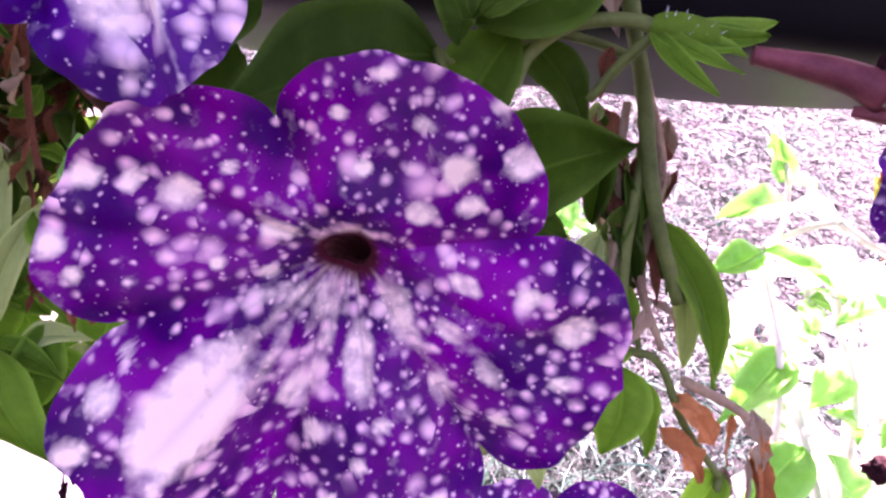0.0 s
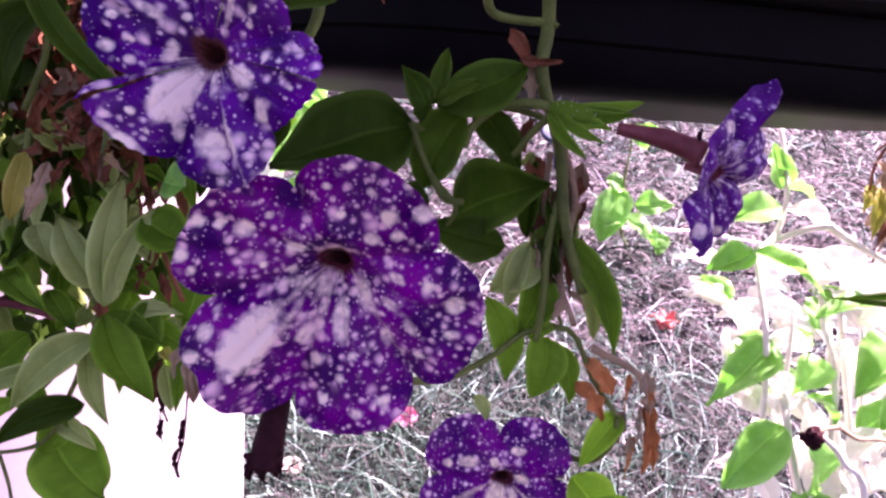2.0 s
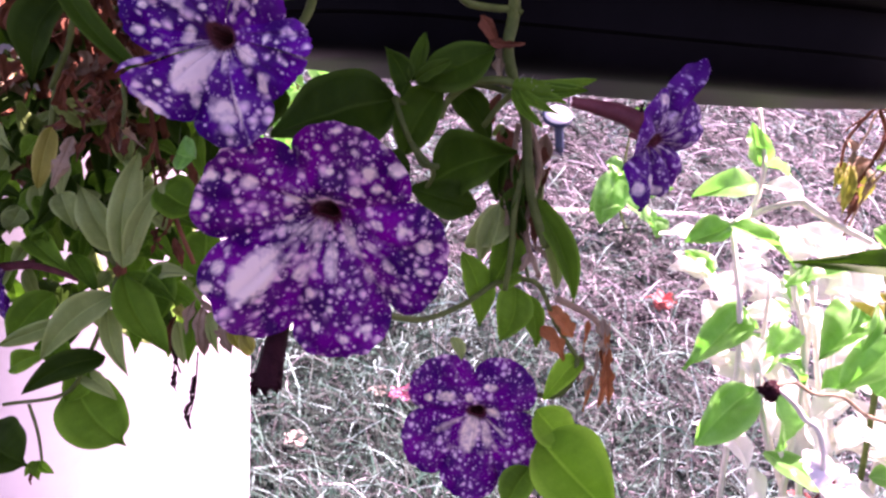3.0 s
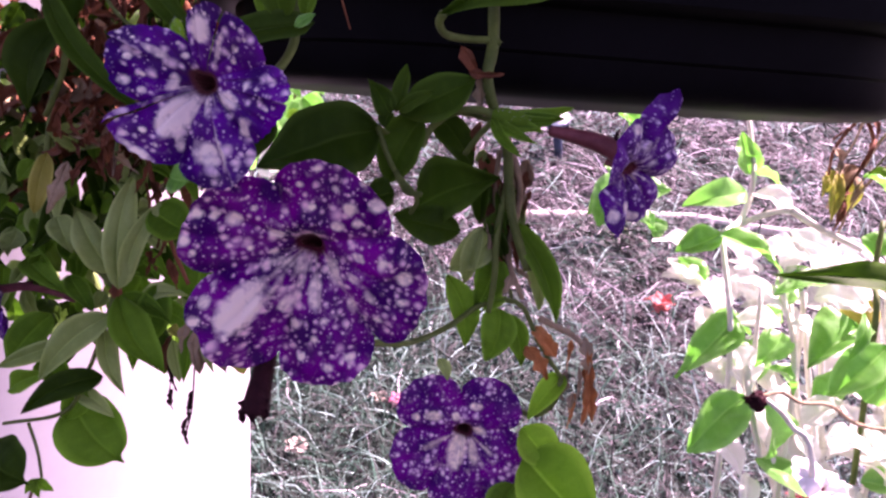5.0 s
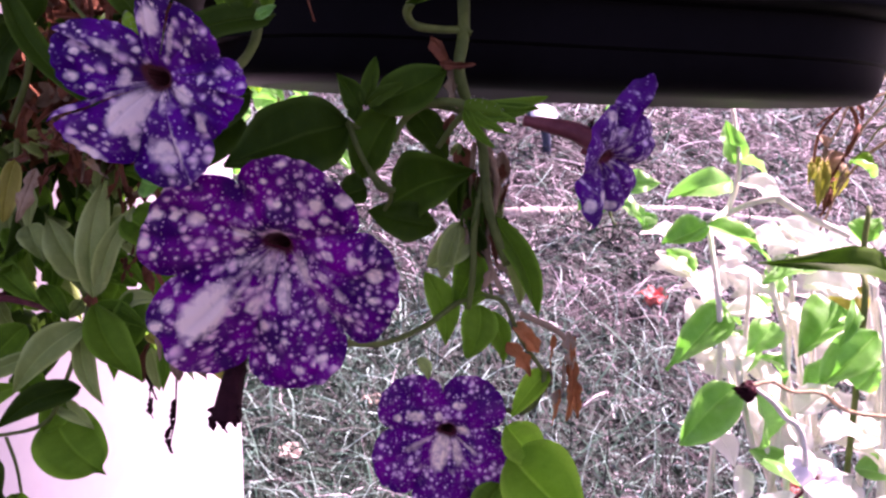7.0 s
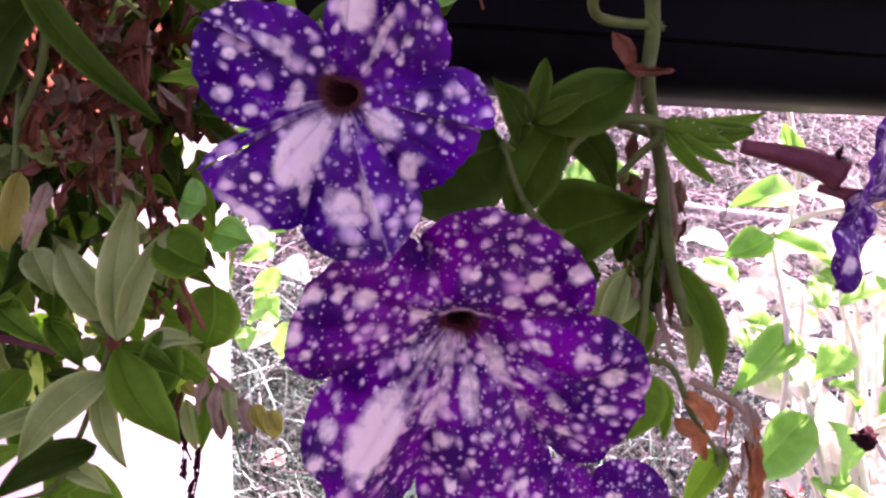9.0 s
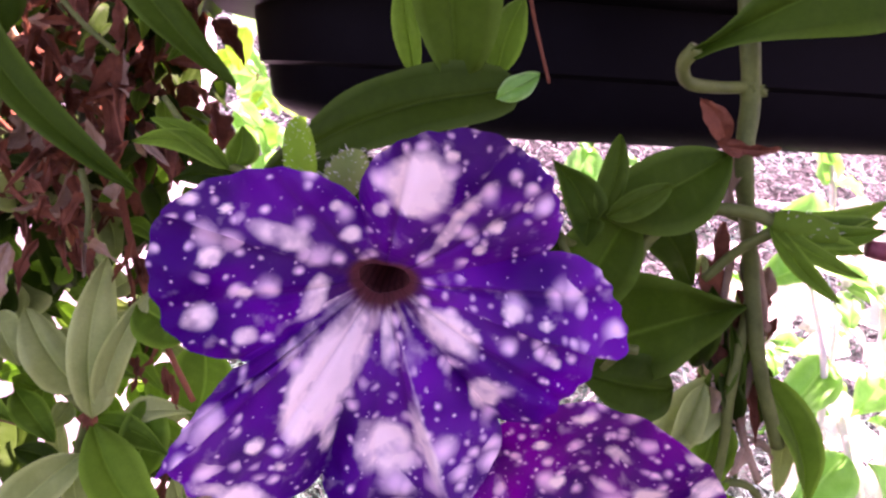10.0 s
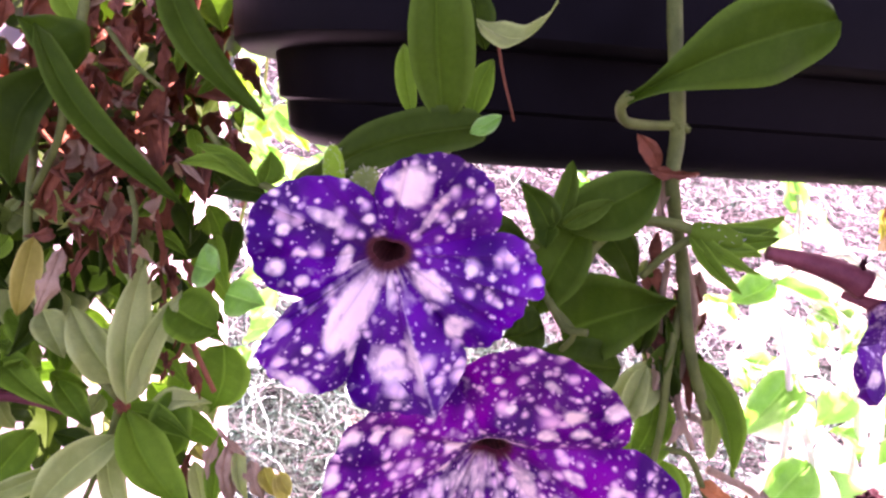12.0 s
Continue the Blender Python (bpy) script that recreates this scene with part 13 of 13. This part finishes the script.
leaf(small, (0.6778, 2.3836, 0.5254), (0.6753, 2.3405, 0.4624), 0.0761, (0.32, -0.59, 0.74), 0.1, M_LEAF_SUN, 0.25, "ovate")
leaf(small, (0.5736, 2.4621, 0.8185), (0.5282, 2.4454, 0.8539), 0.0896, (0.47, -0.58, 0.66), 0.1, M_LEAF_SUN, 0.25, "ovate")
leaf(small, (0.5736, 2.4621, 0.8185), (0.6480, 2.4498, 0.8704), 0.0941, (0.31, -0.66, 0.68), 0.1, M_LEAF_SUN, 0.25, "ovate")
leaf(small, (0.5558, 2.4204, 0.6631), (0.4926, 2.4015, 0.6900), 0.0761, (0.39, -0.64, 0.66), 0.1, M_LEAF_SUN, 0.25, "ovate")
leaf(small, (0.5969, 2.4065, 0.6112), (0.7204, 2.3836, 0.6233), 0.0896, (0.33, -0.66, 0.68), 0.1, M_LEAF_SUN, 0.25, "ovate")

behind = thing("petunia_plant", (-0.2, 1.0, 0.15), "leafy plant standing behind the planter, sunlight painted into its bright green and white leaves", "plant")
stem(behind, [(-0.4250, 1.3484, 0.2150), (-0.3650, 1.3484, 0.5319), (-0.3050, 1.3484, 0.8489), (-0.2850, 1.3484, 1.0489)], 0.005, 0.002, M_STEM)
leaf(behind, (-0.2761, 1.2945, 0.8417), (-0.3456, 1.4118, 0.7820), 0.0309, (0.23, -0.84, 0.49), 0.1, M_LEAF_SUN, 0.25, "ovate")
leaf(behind, (-0.2210, 1.3458, 0.7380), (-0.1919, 1.3063, 0.6879), 0.0428, (0.27, -0.84, 0.46), 0.1, M_LEAF_SUN, 0.25, "ovate")
leaf(behind, (-0.2627, 1.2382, 0.5548), (-0.3126, 1.3461, 0.4805), 0.0491, (0.10, -0.81, 0.58), 0.1, M_LEAF_SUN, 0.25, "ovate")
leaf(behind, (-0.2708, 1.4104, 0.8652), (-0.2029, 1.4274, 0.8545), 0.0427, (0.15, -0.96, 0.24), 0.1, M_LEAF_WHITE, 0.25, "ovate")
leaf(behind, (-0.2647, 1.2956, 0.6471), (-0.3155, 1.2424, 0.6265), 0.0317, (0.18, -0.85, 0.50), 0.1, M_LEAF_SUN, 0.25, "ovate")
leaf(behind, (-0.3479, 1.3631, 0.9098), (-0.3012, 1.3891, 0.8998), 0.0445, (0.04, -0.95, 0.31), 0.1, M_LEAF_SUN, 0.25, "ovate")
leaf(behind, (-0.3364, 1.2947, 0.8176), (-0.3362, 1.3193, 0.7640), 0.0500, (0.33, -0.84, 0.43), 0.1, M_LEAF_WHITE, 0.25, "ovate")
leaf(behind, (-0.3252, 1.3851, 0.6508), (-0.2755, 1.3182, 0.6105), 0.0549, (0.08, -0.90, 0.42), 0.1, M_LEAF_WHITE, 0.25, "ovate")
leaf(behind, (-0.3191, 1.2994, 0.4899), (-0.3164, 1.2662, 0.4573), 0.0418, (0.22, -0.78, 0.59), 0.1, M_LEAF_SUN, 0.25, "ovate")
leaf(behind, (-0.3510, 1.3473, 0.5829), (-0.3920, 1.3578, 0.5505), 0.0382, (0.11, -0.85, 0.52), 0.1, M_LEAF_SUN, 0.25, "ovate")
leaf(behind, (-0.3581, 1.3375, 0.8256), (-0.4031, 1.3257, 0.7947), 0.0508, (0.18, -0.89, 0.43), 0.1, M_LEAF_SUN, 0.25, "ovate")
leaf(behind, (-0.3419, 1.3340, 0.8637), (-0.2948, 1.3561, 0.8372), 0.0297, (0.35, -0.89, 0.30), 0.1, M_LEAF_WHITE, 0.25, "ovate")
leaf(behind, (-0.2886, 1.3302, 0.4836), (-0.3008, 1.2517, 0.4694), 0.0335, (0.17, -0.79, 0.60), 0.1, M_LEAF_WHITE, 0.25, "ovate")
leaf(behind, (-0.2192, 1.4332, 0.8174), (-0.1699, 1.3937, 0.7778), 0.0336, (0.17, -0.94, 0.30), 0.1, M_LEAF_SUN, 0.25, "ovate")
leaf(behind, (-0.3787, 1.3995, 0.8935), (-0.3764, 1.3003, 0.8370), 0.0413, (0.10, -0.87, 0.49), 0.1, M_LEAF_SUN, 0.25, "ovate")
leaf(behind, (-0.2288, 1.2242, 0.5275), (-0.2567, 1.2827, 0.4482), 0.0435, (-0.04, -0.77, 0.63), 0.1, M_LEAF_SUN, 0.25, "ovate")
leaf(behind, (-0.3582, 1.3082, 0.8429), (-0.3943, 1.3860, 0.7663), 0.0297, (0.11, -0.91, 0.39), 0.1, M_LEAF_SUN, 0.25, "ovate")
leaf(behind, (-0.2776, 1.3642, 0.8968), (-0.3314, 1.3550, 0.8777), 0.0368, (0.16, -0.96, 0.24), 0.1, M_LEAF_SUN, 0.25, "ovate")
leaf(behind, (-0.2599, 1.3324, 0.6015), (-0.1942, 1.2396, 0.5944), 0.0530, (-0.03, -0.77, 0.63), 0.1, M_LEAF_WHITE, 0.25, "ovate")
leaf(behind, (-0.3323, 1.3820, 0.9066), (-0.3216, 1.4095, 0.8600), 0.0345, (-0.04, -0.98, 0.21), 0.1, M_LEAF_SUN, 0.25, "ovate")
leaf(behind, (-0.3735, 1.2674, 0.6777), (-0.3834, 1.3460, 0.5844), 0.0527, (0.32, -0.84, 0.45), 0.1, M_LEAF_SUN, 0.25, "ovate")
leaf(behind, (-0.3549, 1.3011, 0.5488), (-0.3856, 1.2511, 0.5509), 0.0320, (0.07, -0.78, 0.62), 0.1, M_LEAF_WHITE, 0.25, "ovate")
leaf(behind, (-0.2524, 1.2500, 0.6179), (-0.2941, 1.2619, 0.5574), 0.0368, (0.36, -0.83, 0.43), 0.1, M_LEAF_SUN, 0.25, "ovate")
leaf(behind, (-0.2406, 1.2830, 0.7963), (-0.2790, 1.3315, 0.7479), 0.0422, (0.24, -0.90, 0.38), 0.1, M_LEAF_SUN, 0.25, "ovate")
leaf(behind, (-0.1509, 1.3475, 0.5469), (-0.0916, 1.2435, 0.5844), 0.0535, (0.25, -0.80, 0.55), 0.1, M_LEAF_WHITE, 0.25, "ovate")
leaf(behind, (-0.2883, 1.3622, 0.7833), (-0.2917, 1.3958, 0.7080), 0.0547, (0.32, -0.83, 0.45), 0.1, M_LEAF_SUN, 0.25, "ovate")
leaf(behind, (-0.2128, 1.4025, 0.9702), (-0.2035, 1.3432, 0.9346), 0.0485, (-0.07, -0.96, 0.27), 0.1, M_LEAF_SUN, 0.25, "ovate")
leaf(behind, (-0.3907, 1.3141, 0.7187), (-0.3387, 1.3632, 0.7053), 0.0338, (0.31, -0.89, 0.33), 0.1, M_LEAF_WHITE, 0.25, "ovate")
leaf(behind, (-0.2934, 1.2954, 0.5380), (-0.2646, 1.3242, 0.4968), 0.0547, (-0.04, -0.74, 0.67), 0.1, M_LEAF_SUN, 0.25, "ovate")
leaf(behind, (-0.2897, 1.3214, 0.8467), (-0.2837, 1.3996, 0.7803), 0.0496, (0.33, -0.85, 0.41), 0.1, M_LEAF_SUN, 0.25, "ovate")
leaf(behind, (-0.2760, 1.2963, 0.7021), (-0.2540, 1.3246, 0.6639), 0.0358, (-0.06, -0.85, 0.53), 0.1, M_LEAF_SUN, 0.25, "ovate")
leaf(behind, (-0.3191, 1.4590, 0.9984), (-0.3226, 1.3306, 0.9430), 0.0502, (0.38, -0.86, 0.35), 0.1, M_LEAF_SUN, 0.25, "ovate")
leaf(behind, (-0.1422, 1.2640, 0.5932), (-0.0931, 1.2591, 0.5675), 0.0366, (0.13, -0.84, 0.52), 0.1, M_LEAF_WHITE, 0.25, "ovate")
leaf(behind, (-0.2309, 1.3517, 0.8264), (-0.2375, 1.2954, 0.7900), 0.0525, (0.17, -0.84, 0.51), 0.1, M_LEAF_SUN, 0.25, "ovate")
leaf(behind, (-0.2623, 1.2833, 0.8845), (-0.2991, 1.2783, 0.8612), 0.0304, (0.29, -0.85, 0.41), 0.1, M_LEAF_FRESH, 0.25, "ovate")
leaf(behind, (-0.2471, 1.2823, 0.9033), (-0.2498, 1.2688, 0.8597), 0.0405, (-0.16, -0.85, 0.45), 0.1, M_LEAF_SUN, 0.25, "ovate")
leaf(behind, (-0.2974, 1.2174, 0.8838), (-0.2606, 1.1981, 0.8497), 0.0270, (0.35, -0.85, 0.35), 0.1, M_LEAF_SUN, 0.25, "ovate")
leaf(behind, (-0.3197, 1.3393, 0.8126), (-0.3239, 1.3247, 0.7700), 0.0310, (0.17, -0.85, 0.25), 0.1, M_LEAF_SUN, 0.25, "ovate")
leaf(behind, (-0.2803, 1.1842, 0.9895), (-0.2892, 1.1810, 0.9297), 0.0355, (0.09, -0.85, 0.32), 0.1, M_LEAF_FRESH, 0.25, "ovate")
leaf(behind, (-0.3287, 1.3435, 0.8605), (-0.3018, 1.3377, 0.8020), 0.0318, (0.21, -0.85, 0.40), 0.1, M_LEAF_SUN, 0.25, "ovate")
leaf(behind, (-0.2947, 1.2227, 0.9581), (-0.2586, 1.2227, 0.9196), 0.0265, (0.29, -0.85, 0.33), 0.1, M_LEAF_SUN, 0.25, "ovate")
leaf(behind, (-0.2508, 1.2354, 0.9631), (-0.2200, 1.2196, 0.9241), 0.0348, (-0.09, -0.85, 0.41), 0.1, M_LEAF_SUN, 0.25, "ovate")
leaf(behind, (-0.3026, 1.2188, 0.9509), (-0.3469, 1.2172, 0.9168), 0.0293, (-0.03, -0.85, 0.34), 0.1, M_LEAF_FRESH, 0.25, "ovate")
leaf(behind, (-0.2768, 1.3412, 0.9100), (-0.2395, 1.3357, 0.8862), 0.0290, (0.25, -0.85, 0.47), 0.1, M_LEAF_SUN, 0.25, "ovate")
leaf(behind, (-0.3241, 1.3041, 0.9466), (-0.3472, 1.2845, 0.9040), 0.0266, (0.17, -0.85, 0.50), 0.1, M_LEAF_SUN, 0.25, "ovate")
leaf(behind, (-0.2412, 1.1548, 0.9236), (-0.2101, 1.1681, 0.8869), 0.0362, (-0.06, -0.85, 0.36), 0.1, M_LEAF_SUN, 0.25, "ovate")
leaf(behind, (-0.2489, 1.2025, 0.8989), (-0.1975, 1.1890, 0.8613), 0.0307, (0.32, -0.85, 0.28), 0.1, M_LEAF_FRESH, 0.25, "ovate")
leaf(behind, (-0.2698, 1.2892, 0.9085), (-0.3003, 1.2806, 0.8597), 0.0301, (0.21, -0.85, 0.41), 0.1, M_LEAF_SUN, 0.25, "ovate")
leaf(behind, (-0.2938, 1.2341, 0.8481), (-0.2971, 1.2532, 0.8022), 0.0350, (0.17, -0.85, 0.48), 0.1, M_LEAF_SUN, 0.25, "ovate")
leaf(behind, (-0.1966, 1.2335, 0.8770), (-0.1520, 1.2451, 0.8453), 0.0353, (0.01, -0.85, 0.31), 0.1, M_LEAF_SUN, 0.25, "ovate")

fallen_bloom((0.5813, 1.8769, 0.3860), 0.0459, M_RED, "wilted coral flower fallen on dry grass", 1.1)
fallen_bloom((-0.0680, 1.3756, 0.2990), 0.0380, M_PINK, "crumpled pink flower fallen on dry grass", 2.1)
fallen_bloom((0.0187, 1.3495, 0.2860), 0.0195, M_RED, "wilted coral flower fallen on dry grass", 3.1)
fallen_bloom((-0.2552, 1.2186, 0.2700), 0.0290, M_CREAM, "dry cream petal lying on grass", 4.1)
fallen_bloom((-0.1211, 1.3872, 0.2980), 0.0250, M_CREAM, "dry cream petal lying on grass", 5.1)
fallen_bloom((0.6781, 1.2001, 0.2469), 0.0264, M_RED, "wilted coral flower fallen on dry grass", 6.1)
stick([(0.1872, 2.5688, 0.4560), (0.8358, 2.6404, 0.4800), (1.0417, 2.5766, 0.4760), (1.3944, 2.5422, 0.4610), (1.6469, 2.4861, 0.4420)], 0.024, 0.016)
garden_light((0.4705, 3.2478, 0.5500), (0.4324, 3.2717, 0.7662), 0.0678)


# ---- the grass: dry blades lying every way, with green ones among them ----
def build_grass():
    rng = np.random.default_rng(4)
    n, wide = 165000, 50000
    away, bearing = 0.25 + 6.2 * rng.random(n) ** 1.25, np.where(rng.random(n) < 0.72, rng.uniform(0.3, 2.4, n), rng.random(n) * math.tau)
    x, y = 0.1 + away * np.cos(bearing), 0.75 + away * np.sin(bearing)
    x = np.concatenate([x, rng.uniform(-6.5, 7.5, wide)])
    y = np.concatenate([y, rng.uniform(-2.4, 6.9, wide)])
    n = n + wide
    z = GROUND + SLOPE * np.clip(y, -2.5, 7)
    heading = rng.random(n) * math.tau
    length = rng.uniform(0.07, 0.22, n)
    width = rng.uniform(0.0015, 0.0042, n) * (0.75 + 0.28 * np.clip(y, 0, 5))
    rise = np.abs(rng.normal(0.22, 0.25, n))
    leaflet = (y > 0.9) & (y < 1.32) & (rng.random(n) < 0.05)
    width, length = np.where(leaflet, rng.uniform(0.007, 0.012, n), width), np.where(leaflet, rng.uniform(0.022, 0.045, n), length)
    bend = rng.normal(0, 0.55, n)
    patch = np.sin(x * 5.1 + 1.3) * np.sin(y * 4.3 + 0.7) + 0.5 * np.sin(x * 11 + y * 7)
    chance = 0.14 + 0.20 * (patch > 0.3) + 0.24 * (y < 1.75) + 0.20 * ((x < 0.25) & (y < 1.9))
    live = (rng.random(n) < chance).astype(float)
    rise = rise + live * 0.4
    lift = rng.uniform(-0.006, 0.036, n)
    side_z = rng.normal(0, 0.6, n)
    rows = []
    q = np.stack([x, y, z + lift], 1)
    for k in range(4):
        f = k / 3
        a = heading + bend * f * 1.6
        s = np.stack([-np.sin(a), np.cos(a), side_z], 1) * (width * 0.5 * (1 - 0.55 * f))[:, None]
        rows += [q - s, q + s] if k < 3 else [q]
        step = length / 3
        q = q + np.stack([np.cos(a) * step, np.sin(a) * step, step * (rise - f * (rise + 0.25)) + SLOPE * np.sin(a) * step], 1)
    verts = np.stack(rows, 1).reshape(-1, 3)
    base = np.arange(n)[:, None] * 7
    tris = np.concatenate([base + np.array([t]) for t in ([0, 1, 3], [0, 3, 2], [2, 3, 5], [2, 5, 4], [4, 5, 6])], 1).reshape(-1)
    me = bpy.data.meshes.new("grass")
    me.vertices.add(len(verts))
    me.vertices.foreach_set("co", verts.ravel())
    me.loops.add(len(tris))
    me.loops.foreach_set("vertex_index", tris.astype(np.int32))
    me.polygons.add(len(tris) // 3)
    me.polygons.foreach_set("loop_start", np.arange(0, len(tris), 3, dtype=np.int32))
    att = me.attributes.new("live", "FLOAT", "POINT")
    att.data.foreach_set("value", np.repeat(live, 7).astype(np.float32))
    me.update(calc_edges=True)
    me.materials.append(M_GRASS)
    return tagged(new("grass", me), "tangled dry straw-grey lawn grass with some green blades", "grass", kind="stuff")


build_grass()
